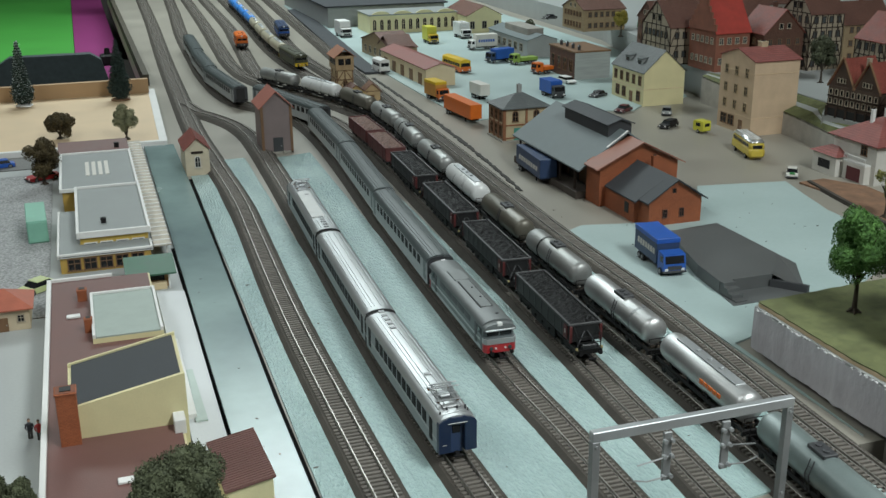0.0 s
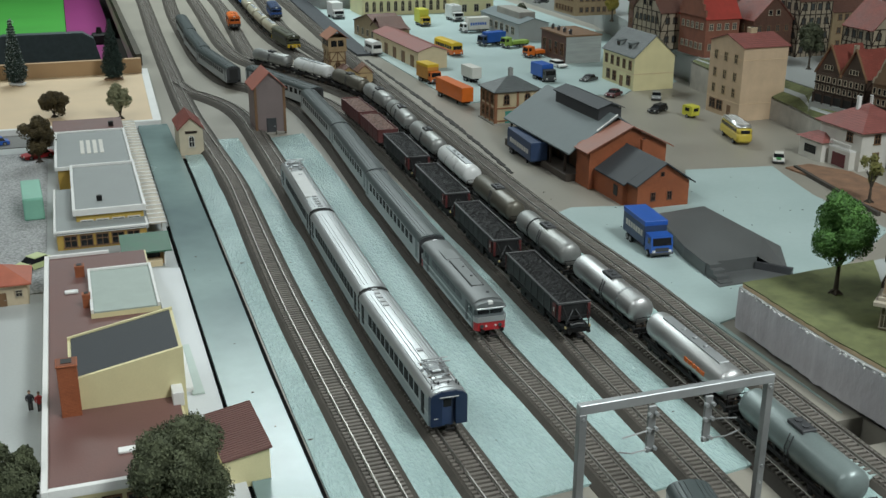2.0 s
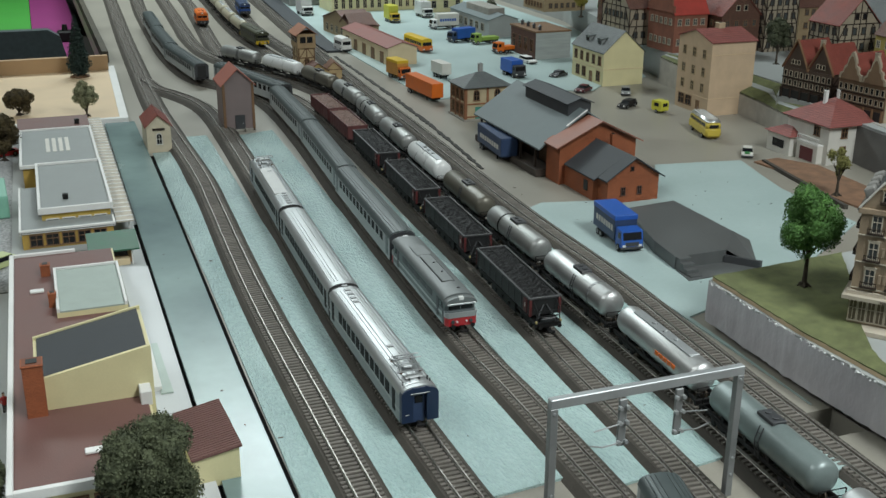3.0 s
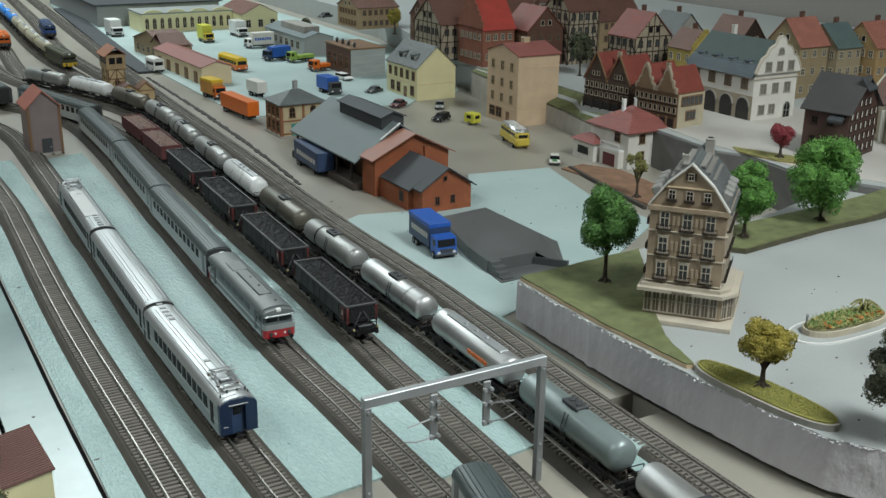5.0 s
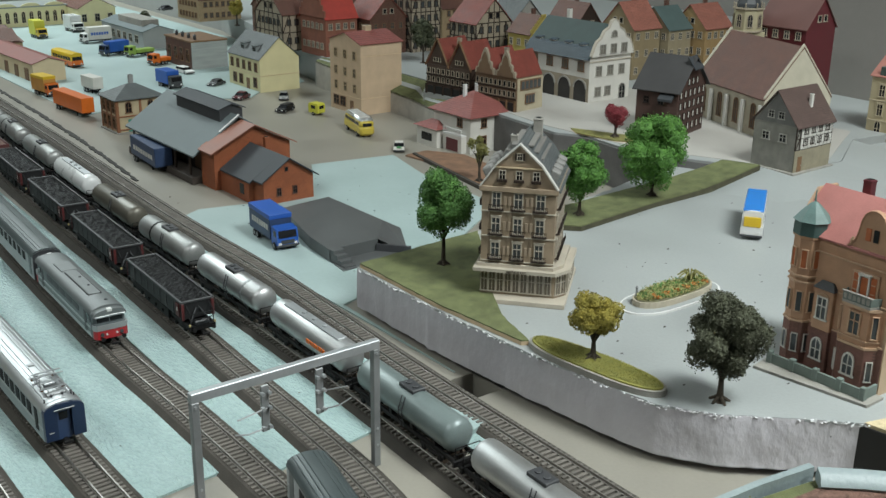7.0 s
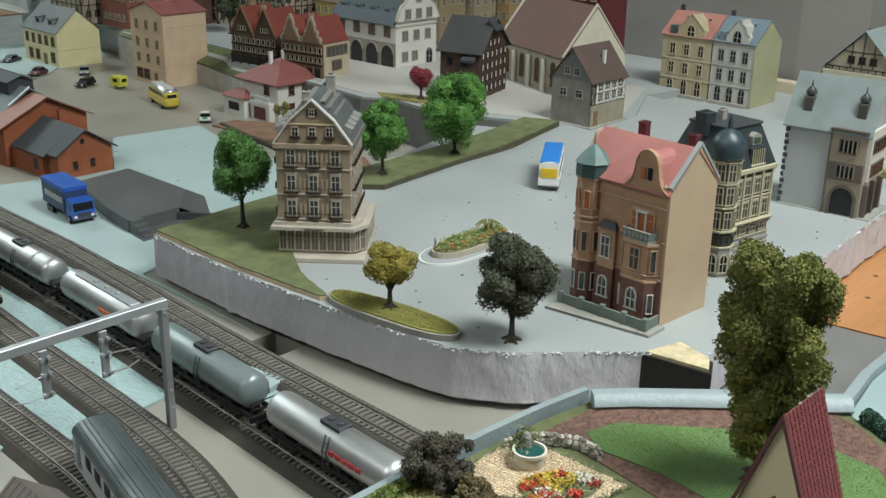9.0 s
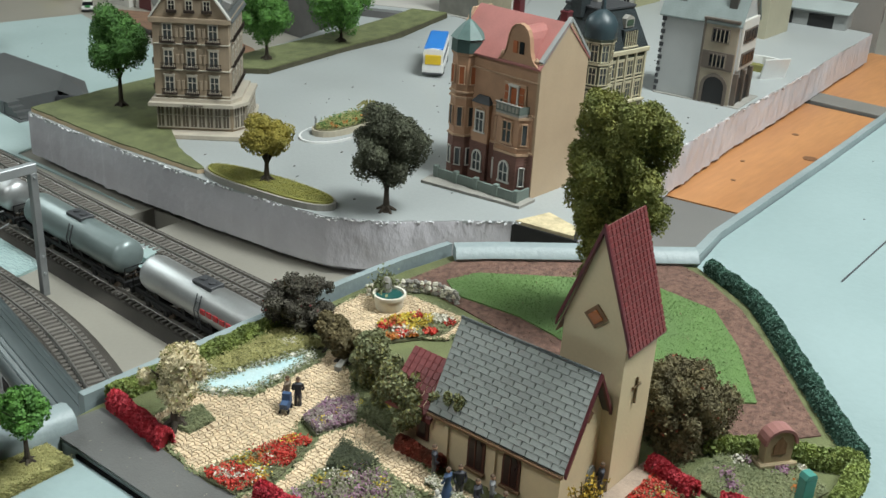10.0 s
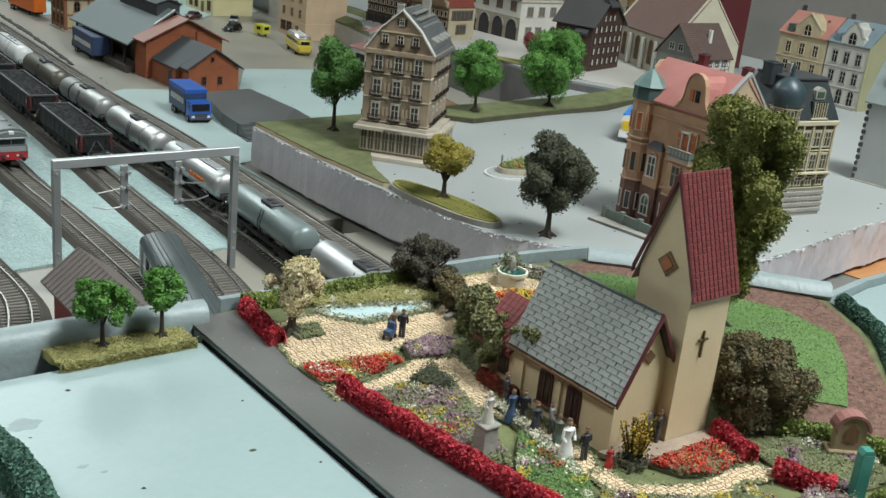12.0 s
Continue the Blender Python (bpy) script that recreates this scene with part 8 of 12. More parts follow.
FAR = (
    ("dark half-timbered gabled house in the old town", 1.10, 2.155, 0.115, 0.13, 0.085, "gx", 0.055, AGED, BROWNROOF, True),
    ("tall brick stepped-gable house with a bright red roof", 1.135, 2.02, 0.085, 0.11, 0.088, "gx", 0.075, M("stepped_brick", (0.25, 0.095, 0.06), 0.65, var=0.12), M("bright_red_roof", (0.42, 0.05, 0.035), 0.6, var=0.12, scale=50), False),
    ("red-roofed brick house behind the apartment block", 1.23, 1.98, 0.10, 0.10, 0.085, "gy", 0.05, DARKBRICK, REDROOF, False),
    ("dark half-timbered house with many small windows", 1.335, 1.965, 0.085, 0.10, 0.125, "gx", 0.05, AGED, BROWNROOF, True),
    ("brown town house in the back row", 1.47, 2.02, 0.13, 0.09, 0.09, "gx", 0.045, BROWN_WALL, BROWNROOF, False),
    ("red-roofed half-timbered house in the back row", 1.33, 1.72, 0.10, 0.09, 0.095, "gy", 0.05, AGED, REDROOF, True),
    ("grey-roofed stone house in the back row", 1.45, 1.74, 0.10, 0.09, 0.085, "gy", 0.05, STONE, GREYROOF, False),
    ("yellow stepped-gable house in the back row", 1.37, 1.59, 0.07, 0.07, 0.085, "gy", 0.035, M("mustard_wall", (0.38, 0.30, 0.08), 0.6, var=0.1), BROWNROOF, False),
    ("open-gabled timber barn with a brown roof", 1.45, 1.55, 0.10, 0.09, 0.085, "gy", 0.06, TIMBER, BROWNROOF, False),
    ("brown town house with a salmon roof", 1.50, 1.42, 0.080, 0.09, 0.105, "gx", 0.05, M("umber_front", (0.27, 0.21, 0.12), 0.6, var=0.1, scale=50), SALMON_TILE, False),
    ("sandstone town house with a green slate roof", 1.585, 1.40, 0.070, 0.09, 0.100, "gx", 0.042, M("sand_front", (0.30, 0.25, 0.16), 0.6, var=0.1, scale=50), M("green_slate", (0.085, 0.125, 0.12), 0.55, var=0.1, scale=40), False),
    ("ochre town house with a salmon roof", 1.665, 1.37, 0.085, 0.09, 0.10, "gx", 0.045, M("ochre_back", (0.36, 0.24, 0.11), 0.6, var=0.1, scale=50), SALMON_TILE, False),
    ("grey-roofed cottage in the back row", 1.66, 1.22, 0.11, 0.09, 0.06, "gx", 0.05, PLASTER, GREYROOF, False),
    ("tall dark red brick house with a maroon roof", 1.47, 1.0, 0.085, 0.10, 0.155, "gy", 0.05, MAROON, MAROONFELT, False),
    ("brown brick house at the top of the town", 1.21, 2.42, 0.14, 0.09, 0.07, "gx", 0.04, DARKBRICK, BROWNROOF, False),
    ("brick warehouse at the top of the town", 1.17, 2.75, 0.13, 0.14, 0.06, "gx", 0.03, BROWN_WALL, BROWNROOF, False),
    ("stone house at the top of the town", 1.42, 2.3, 0.13, 0.1, 0.11, "gx", 0.05, STONE, BROWNROOF, False),
    ("half-timbered house at the top of the town", 1.30, 2.2, 0.10, 0.1, 0.10, "gx", 0.05, AGED, BROWNROOF, True),
)
for lab, hx, hy, hw_, hd, hh, st, hr, wm, rm, tim in FAR:
    z_ = UT if hx < 1.49 or hy > 0.95 else UP
    b = house("town_house", lab, hx, hy, z_, hw_, hd, hh, st, hr, wm, rm, group="old town houses")
    nf = max(2, int(hh / 0.030))
    zs_ = [hh * (i + 0.55) / nf for i in range(nf)]
    for face, L_ in (("S", hw_), ("W", hd)):
        if not (face == "S" and wm is MAROON):
            windows(b, hw_, hd, face, even(max(2, int(L_ / 0.021))), zs_, 0.0085, 0.0125, "cross" if not tim else "plain", TIMBER if tim else BROWNWOOD if wm in (BROWN_WALL, DARKBRICK, STONE) else None, CLEAR)
        gab = (st == "gy") == (face == "S")
        if tim:
            timber(b, hw_, hd, hh, face, 6, nf, hr if gab else 0, t=0.002)
        if gab:
            windows(b, hw_, hd, face, [0.4, 0.6], [hh + hr * 0.3], 0.008, 0.010, "plain", TIMBER if tim else None)
    if "stepped" in lab:
        L_ = hd if st == "gx" else hw_
        up_ = [(L_ * i / 12, hh + hr * (i + k_) / 6 + 0.004) for i in range(6) for k_ in (0, 1)]
        outl = [(0.0, hh)] + up_ + [(L_ - a_, z_s) for a_, z_s in reversed(up_)] + [(L_, hh)]
        sg = MB().slab_x(outl, -0.003, 0.001) if st == "gx" else MB().slab_y(outl, -0.003, 0.001)
        part("stepped_gable", sg, wm, b)
    chimney(b, hw_ * 0.6, hd * 0.55, hh + hr * 0.5, hh + hr + 0.012)

# a pair of tall houses facing the square, each with a gable over the street front
def street_house(label, y, d, wall, roof, trim, glass, curved, end):
    b = house("town_house", label, 1.487, y, UP, 0.086, d, 0.106, "gy", 0.034, wall, roof, group="old town houses")
    w = 0.086
    windows(b, w, d, "W", even(3, 0.22, 0.8), [0.050, 0.082], 0.009, 0.018, "hood", trim, glass)
    windows(b, w, d, "W", even(3, 0.22, 0.8), [0.016], 0.010, 0.020, "arch", trim, glass)
    bands(b, w, d, [0.031, 0.064, 0.102], trim, 0.002, 0.0012)
    c_, q_ = d * 0.42, d * 0.27
    if curved:
        pts = [(c_ - q_, 0.104), (c_ - q_, 0.116), (c_ - q_ * 0.75, 0.120), (c_ - q_ * 0.55, 0.131), (c_ - q_ * 0.25, 0.135), (c_ - q_ * 0.15, 0.141), (c_ + q_ * 0.15, 0.141), (c_ + q_ * 0.25, 0.135), (c_ + q_ * 0.55, 0.131), (c_ + q_ * 0.75, 0.120), (c_ + q_, 0.116), (c_ + q_, 0.104)]
    else:
        pts = [(c_ - q_, 0.104), (c_ - q_, 0.117), (c_, 0.142), (c_ + q_, 0.117), (c_ + q_, 0.104)]
    part("street_gable", MB().slab_x(pts, -0.002, 0.030), wall, b, "gable over the street front")
    part("gable_coping", MB().slab_x([(a, z) for a, z in pts[1:-1]] + [(a, z + 0.002) for a, z in reversed(pts[1:-1])], -0.003, 0.002), trim, b)
    m_, L_ = FACES["W"](w, d)
    fm_, pm_ = window_meshes(0.013, 0.012, "arch", trim, glass)
    o_ = part("gable_window", fm_, None, b, at=m_ @ pose(L_ - c_, -0.0024, 0.112))
    part("pane", pm_, None, o_)
    part("roof_dormer", MB().box(-0.001, 0.014, d * 0.80 - 0.006, d * 0.80 + 0.006, 0.104, 0.121, 0.001), end, b)
    part("front_steps", MB().box(-0.008, 0.0, 0.002, d - 0.002, 0.0, 0.006, 0.0005), STONE, b)
    for k_ in (0.25, 0.7):
        part("skylight", MB().box(-0.002, 0.002, -0.002, 0.002, 0.0, 0.001), DARKGREY, b, at=pose(0.030, d * k_, 0.1320, 0, -38, 0))
    chimney(b, w * 0.55, d - 0.006, 0.125, 0.150, DARKGREY, 0.003)
    return b, w


OCHRE = M("ochre_front", (0.41, 0.345, 0.215), 0.6, var=0.08, scale=50, bump=0.15)
street_house("ochre town house with a pink roof and pointed front gable", 0.782, 0.094, OCHRE, M("salmon_roof", (0.38, 0.165, 0.13), 0.6, var=0.08, scale=50), M("ochre_trim", (0.46, 0.39, 0.27), 0.6), GLASS, False, M("mansard_green", (0.06, 0.085, 0.075), 0.5, var=0.1))
b, w = street_house("white baroque town house with a blue roof and curved front gable", 0.703, 0.076, M("baroque_white", (0.47, 0.46, 0.41), 0.6, var=0.06, scale=50), M("pale_blue_roof", (0.15, 0.20, 0.23), 0.55, var=0.08, scale=50), M("baroque_trim", (0.30, 0.29, 0.27), 0.6), GLASS, True, M("mansard_blue", (0.13, 0.18, 0.21), 0.5, var=0.1))
part("end_wall", MB().slab_y([(-0.002, 0), (w + 0.001, 0), (w + 0.001, 0.106), (w / 2, 0.141), (-0.002, 0.106)], -0.003, -0.0005), M("lime_wall", (0.36, 0.35, 0.21), 0.6, var=0.06, scale=30), b, "plain yellow-green end wall")
gt_ = thing("brick_gatehouse", "red brick gate tower with a stepped ruined wall", "tower", pose(1.665, 0.640, UP))
part("tower", MB().lathe([(0.021, 0.0), (0.021, 0.045), (0.023, 0.046), (0.023, 0.049)], 0.0, 0.0, 12), DARKBRICK, gt_)
part("tower_cap", MB().lathe([(0.0225, 0.049), (0.017, 0.056), (0.006, 0.060), (0.001, 0.062)], 0.0, 0.0, 12), M("cap_blue_grey", (0.20, 0.25, 0.26), 0.6, var=0.1), gt_, "blue-grey tower cap", smooth=40)
for i in range(4):
    a = math.radians(150 + 40 * i)
    part("arrow_slit", MB().join(MB().box(-0.0018, 0.0018, -0.0006, 0.0006, 0.016, 0.030), pose(0.021 * math.cos(a), 0.021 * math.sin(a), 0, 0, 0, math.degrees(a) + 90)), BLACK, gt_)
part("stepped_wall", MB().slab_x([(-0.022, 0), (-0.022, 0.060), (-0.030, 0.060), (-0.030, 0.080), (-0.038, 0.080), (-0.038, 0.104), (-0.048, 0.104), (-0.048, 0.128), (-0.058, 0.128), (-0.058, 0)], -0.004, 0.006), DARKBRICK, gt_, "stepped red brick wall")
b = house("timbered_hall", "large half-timbered hall on a beige base with a blue-grey roof", 1.44, 0.452, UP, 0.085, 0.110, 0.100, "gx", 0.055, AGED, M("hall_roof", (0.24, 0.28, 0.28), 0.6, var=0.1, scale=50), o=0.005)
part("base_wall", MB().box(-0.003, 0.087, -0.002, 0.112, 0.0, 0.094, 0.0005), M("hall_base", (0.42, 0.39, 0.28), 0.6, var=0.06, scale=30), b, "plain beige lower walls")
timber(b, 0.085, 0.110, 0.100, "W", 10, 1, 0.055, 0.094)
windows(b, 0.085, 0.110, "W", [0.35, 0.5, 0.65], [0.112], 0.008, 0.009, "cross", TIMBER)
fs_ = thing("far_shed", "long low grey shed with dark openings at the layout's edge", "shed", pose(1.605, 0.385, UP, 0, 0, 8))
part("wall", MB().box(0.0, 0.05, 0.0, 0.20, 0.0, 0.026), GREYPLASTER, fs_)
part("roof", MB().slab_y([(-0.008, 0.026), (0.055, 0.036), (0.055, 0.038), (-0.008, 0.028)], -0.004, 0.204), M("shed_pale_roof", (0.33, 0.37, 0.36), 0.6, var=0.08, scale=30), fs_, "pale blue-grey roof")
# bays are black panels on the wall, their inner shade painted
for k_ in (0.02, 0.085, 0.15):
    part("opening", MB().box(-0.001, 0.001, k_, k_ + 0.040, 0.001, 0.021), BLACK, fs_, "black panel painted as a shaded bay")
whole("cream_box", MB().box(1.655, 1.680, 0.680, 0.790, UP, UP + 0.020, 0.001), M("cream_card", (0.60, 0.52, 0.36), 0.6, var=0.06), "long cream card box behind the houses", "box")

# backdrop boards behind the town
whole("backdrop_town", MB().sweep([(-0.003, 0.0), (-0.003, 0.52), (0.003, 0.52), (0.003, 0.0)], [(1.725, 1.15), (1.705, 0.73), (1.735, 0.62), (1.738, 0.37)]), BACKDROP, "plain grey-brown backdrop board behind the town", "backdrop", kind="structure")
whole("backdrop_foot", MB().sweep([(-0.010, UP - 0.002), (-0.010, UT + 0.012), (-0.0035, UT + 0.012), (-0.0035, UP - 0.002)], [(1.725, 1.15), (1.705, 0.73), (1.735, 0.62), (1.738, 0.37)]), M("backdrop_foot", (0.20, 0.185, 0.165), 0.7, var=0.1), "dark strip along the foot of the backdrop", "strip", kind="structure")
whole("backdrop_east", MB().prism([(2.6, 0.45), (2.62, 0.45), (2.62, 5.2), (2.6, 5.2)], -0.3, 0.75), BACKDROP, "plain grey-brown backdrop board behind the town", "backdrop", kind="structure")
whole("backdrop_north", MB().box(-0.05, 2.6, 5.2, 5.22, -0.3, 0.5), M("backdrop_dark", (0.10, 0.095, 0.09), 0.7, var=0.05, scale=2), "dark backdrop board behind the yard", "backdrop", kind="structure")

# ---------- goods yard ----------
b = thing("goods_shed", "orange-brick goods shed with a wide grey roof and dark roof monitor", "shed", pose(0.555, 1.26, 0.0))
SHEDDARK = M("shed_dark_wood", (0.07, 0.055, 0.045), 0.7, var=0.15, scale=60, bump=0.3)
part("annex_wall", walls_mb(0.084, 0.13, 0.039, 0.028, "gy"), BRICK, b)
part("annex_roof", MB().slab_y([(-0.012, 0.0325), (0.042, 0.0675), (0.042, 0.0695), (-0.012, 0.0345)], 0.02, 0.115).slab_y([(-0.006, 0.036), (0.042, 0.0675), (0.042, 0.0695), (-0.006, 0.038)], -0.006, 0.02).slab_y([(0.091, 0.0355), (0.042, 0.0675), (0.042, 0.0695), (0.091, 0.0375)], -0.006, 0.13), DARKFELT, b, "dark grey felt roof")
part("side_bay", MB().box(-0.008, 0.0, 0.03, 0.13, 0.0, 0.034), BRICK, b)
part("mid_wall", MB().slab_y([(-0.018, 0), (0.114, 0), (0.114, 0.062), (0.05, 0.0935), (-0.018, 0.062)], 0.12, 0.165), BRICK, b)
part("mid_roof", MB().slab_y([(-0.027, 0.058), (0.05, 0.0945), (0.05, 0.0965), (-0.027, 0.060)], 0.112, 0.157).slab_y([(0.123, 0.058), (0.05, 0.0945), (0.05, 0.0965), (0.123, 0.060)], 0.112, 0.157), M("rust_roof", (0.30, 0.125, 0.085), 0.6, var=0.1, scale=30), b, "rust-red roof")
part("main_wall", MB().slab_y([(0.0, 0), (0.10, 0), (0.10, 0.064), (0.047, 0.099), (0.0, 0.066)], 0.166, 0.41), SHEDDARK, b, "dark timber walls")
part("main_roof", MB().slab_y([(-0.035, 0.046), (0.047, 0.1005), (0.047, 0.103), (-0.035, 0.0485)], 0.158, 0.425).slab_y([(0.129, 0.046), (0.047, 0.1005), (0.047, 0.103), (0.129, 0.0485)], 0.158, 0.425), SHEDROOF, b, "wide grey overhanging roof")
mo = part("roof_monitor", MB().slab_y([(0.027, 0.085), (0.067, 0.085), (0.067, 0.109), (0.047, 0.1165), (0.027, 0.109)], 0.185, 0.345), DARKGREY, b, "dark roof monitor")
part("monitor_roof", MB().slab_y([(0.023, 0.1085), (0.047, 0.117), (0.047, 0.1185), (0.023, 0.110)], 0.181, 0.349).slab_y([(0.071, 0.1085), (0.047, 0.117), (0.047, 0.1185), (0.071, 0.110)], 0.181, 0.349), DARKFELT, mo)
windows(b, 0.084, 0.13, "S", [0.3, 0.62], [0.019], 0.006, 0.011, "cross", DARKBRICK)
windows(b, 0.084, 0.13, "S", [0.46], [0.052], 0.004, 0.005, "plain", TIMBER)
part("bay_window", MB().box(-0.0086, -0.0076, 0.045, 0.058, 0.010, 0.026), GLASS, b)
part("roof_flashing", MB().slab_y([(0.012, 0.0805), (0.047, 0.1037), (0.047, 0.1047), (0.012, 0.0815)], 0.1575, 0.161), WHITE, b, "pale roof flashing")
part("loading_platform", MB().box(-0.034, -0.0005, 0.168, 0.42, 0, 0.012, 0.0008), SHEDDARK, b)
chimney(b, 0.062, 0.10, 0.05, 0.078, BRICK, 0.004)
for i in range(5):
    part("post", MB().box(-0.031, -0.028, 0.18 + i * 0.055, 0.183 + i * 0.055, 0.014, 0.050), TIMBER, b)
for i in range(3):
    part("loading_door", MB().box(-0.0012, 0.0, 0.19 + i * 0.075, 0.225 + i * 0.075, 0.014, 0.046), BROWNWOOD, b)

rp = thing("loading_ramp", "dark grey loading ramp with steps beside the goods shed", "ramp")
RAMP = M("ramp_grey", (0.095, 0.10, 0.10), 0.42, var=0.08, scale=25, bump=0.25)
part("deck", MB().prism([(0.545, 1.19), (0.628, 1.20), (0.628, 1.06), (0.578, 1.0), (0.505, 1.0), (0.512, 1.06)], 0.0, 0.018), RAMP, rp)
part("slope", MB().add([(0.628, 1.20, 0.018), (0.628, 1.06, 0.018), (0.578, 1.0, 0.018), (0.66, 1.18, 0.0005), (0.66, 1.06, 0.0005), (0.607, 0.968, 0.0005)], [(0, 1, 4, 3), (1, 2, 5, 4)]), RAMP, rp)
part("side_wall", MB().prism([(0.578, 1.0), (0.607, 0.966), (0.603, 0.964), (0.574, 0.998)], 0.0, 0.012), DARKGREY, rp)
for i in range(4):
    part("step", MB().box(0.506, 0.522, 0.966 + 0.0085 * i, 1.0, 0.0045 * i, 0.0045 * (i + 1)), RAMP, rp)
part("apron", MB().prism([(0.50, 0.96), (0.61, 0.964), (0.58, 0.998), (0.505, 0.998)], 0.0, 0.003), RAMP, rp)

OFFICEBROWN = M("office_brown", (0.27, 0.115, 0.055), 0.65, var=0.12, scale=60)
b = house("goods_office", "cream railway office with brown brick bands and a slate hip roof", 0.560, 1.826, 0.0, 0.092, 0.075, 0.064, "hip", 0.022, M("office_cream", (0.50, 0.41, 0.26), 0.6, var=0.1, scale=60), GREYROOF, o=0.005)
w, d = 0.092, 0.075
for face in ("S", "W"):
    windows(b, w, d, face, [0.25, 0.72] if face == "S" else [0.2, 0.5, 0.8], [0.046], 0.010, 0.014, "arch", BROWNWOOD)
    windows(b, w, d, face, [0.72] if face == "S" else [0.2, 0.5, 0.8], [0.018], 0.010, 0.016, "arch", BROWNWOOD)
    m_, L_ = FACES[face](w, d)
    for u_ in (0.02, 0.5, 0.98) if face == "S" else (0.02, 0.35, 0.65, 0.98):
        part("brick_pilaster", MB().join(MB().box(u_ * L_ - 0.0022, u_ * L_ + 0.0022, -0.0016, 0.0004, 0.0, 0.064, 0.0003), m_), OFFICEBROWN, b)
bands(b, w, d, [0.006, 0.0305, 0.0615], OFFICEBROWN, 0.0026, 0.0014)
door(b, w, d, "S", 0.3, 0.014, 0.026, TEAL)
part("platform", MB().box(-0.004, w + 0.004, -0.004, d + 0.004, 0, 0.003), STONE, b)
chimney(b, 0.055, 0.06, 0.07, 0.098, GREYPLASTER, 0.004)

hu = house("line_hut", "small cream line hut with brown timbers beside the signal box", 0.412, 2.300, 0.0, 0.036, 0.046, 0.026, "gy", 0.016, M("hut_cream", (0.52, 0.38, 0.20), 0.6, var=0.1, scale=60), M("hut_roof", (0.20, 0.10, 0.06), 0.65, var=0.12, scale=60), rz=-8, o=0.003)
door(hu, 0.036, 0.046, "S", 0.5, 0.009, 0.017)
windows(hu, 0.036, 0.046, "W", [0.3, 0.7], [0.014], 0.008, 0.010, "arch", BROWNWOOD)
bands(hu, 0.036, 0.046, [0.0245], BROWNWOOD)
b = thing("signal_box", "tall half-timbered signal box with a wooden cabin and red roof", "signal box", pose(0.365, 2.36, 0.0))
w, d = 0.036, 0.060
SIGCREAM = M("signal_cream", (0.52, 0.40, 0.23), 0.6, var=0.12)
part("lower_wall", MB().box(0.0, w, 0.0, d, 0, 0.066), SIGCREAM, b)
timber(b, w, d, 0.066, "S", 2, 3, t=0.0026, mat=BROWNWOOD)
timber(b, w, d, 0.066, "W", 3, 3, t=0.0026, mat=BROWNWOOD)
windows(b, w, d, "S", [0.5], [0.034], 0.008, 0.012, "cross", BROWNWOOD)
cb = part("cabin", MB().box(-0.003, w + 0.003, -0.003, d + 0.003, 0.066, 0.098), M("signal_wood", (0.40, 0.28, 0.15), 0.6, var=0.15), b)
for i in range(4):
    part("cabin_window", MB().box(-0.0036, -0.0028, 0.002 + i * 0.0145, 0.0125 + i * 0.0145, 0.078, 0.092), GLASS, cb)
for i in range(2):
    part("cabin_window", MB().box(0.003 + i * 0.016, 0.016 + i * 0.016, -0.0036, -0.0028, 0.078, 0.092), GLASS, cb)
part("roof", MB().join(roof_mb(w + 0.006, d + 0.006, 0.098, 0.016, "gy", 0.005), pose(-0.003, -0.003, 0)), M("signal_roof", (0.34, 0.14, 0.075), 0.6, var=0.1), b, "orange-red roof")
b = house("line_hut", "small yellow line hut with a brown roof by the signal box", 0.362, 2.268, 0.0, 0.046, 0.045, 0.030, "gy", 0.016, M("hut_yellow", (0.50, 0.36, 0.15), 0.6, var=0.1), BROWNROOF)
door(b, 0.046, 0.045, "S", 0.5, 0.010, 0.020)
windows(b, 0.046, 0.045, "S", [0.2, 0.8], [0.016], 0.006, 0.010, "arch", BROWNWOOD)

b = house("freight_warehouse", "long cream warehouse with a flat red-brown roof", 0.598, 2.425, 0.0, 0.075, 0.36, 0.044, "gy", 0.012, CREAM, M("warehouse_roof", (0.25, 0.085, 0.07), 0.6, var=0.08, scale=30), rz=2)
for i in range(5):
    part("loading_door", MB().box(-0.0012, 0.0, 0.03 + i * 0.068, 0.055 + i * 0.068, 0.002, 0.030), BROWNWOOD, b)
b = house("timber_workshop", "brown-roofed workshop sheds behind the warehouse", 0.615, 2.80, 0.0, 0.08, 0.24, 0.042, "gx", 0.03, BROWN_WALL, BROWNROOF, rz=4)
windows(b, 0.08, 0.24, "W", even(5), [0.02], 0.014, 0.018, "cross")
part("second_roof", roof_mb(0.07, 0.09, 0.046, 0.026, "gx"), BROWNROOF, b)
b = house("factory_hall", "long pale yellow factory hall with arched gables and tall windows", 0.72, 3.40, 0.0, 0.30, 0.16, 0.060, "flat", 0.004, YELLOWISH, GREYFELT)
windows(b, 0.30, 0.16, "S", even(12, 0.05, 0.95), [0.028], 0.011, 0.028, "arch", CREAM)
for i in range(4):
    part("arched_gable", MB().slab_y([(0.075 * i + 0.037 + 0.034 * math.cos(a), 0.058 + 0.016 * math.sin(a)) for a in [math.pi * k / 8 for k in range(9)]], -0.002, 0.002), YELLOWISH, b)
b = house("yellow_shed", "pale yellow shed with a grey-brown roof", 1.02, 3.30, 0.0, 0.12, 0.22, 0.058, "gy", 0.03, YELLOWISH, BROWNROOF)
windows(b, 0.12, 0.22, "S", even(3), [0.028], 0.014, 0.022, "cross")
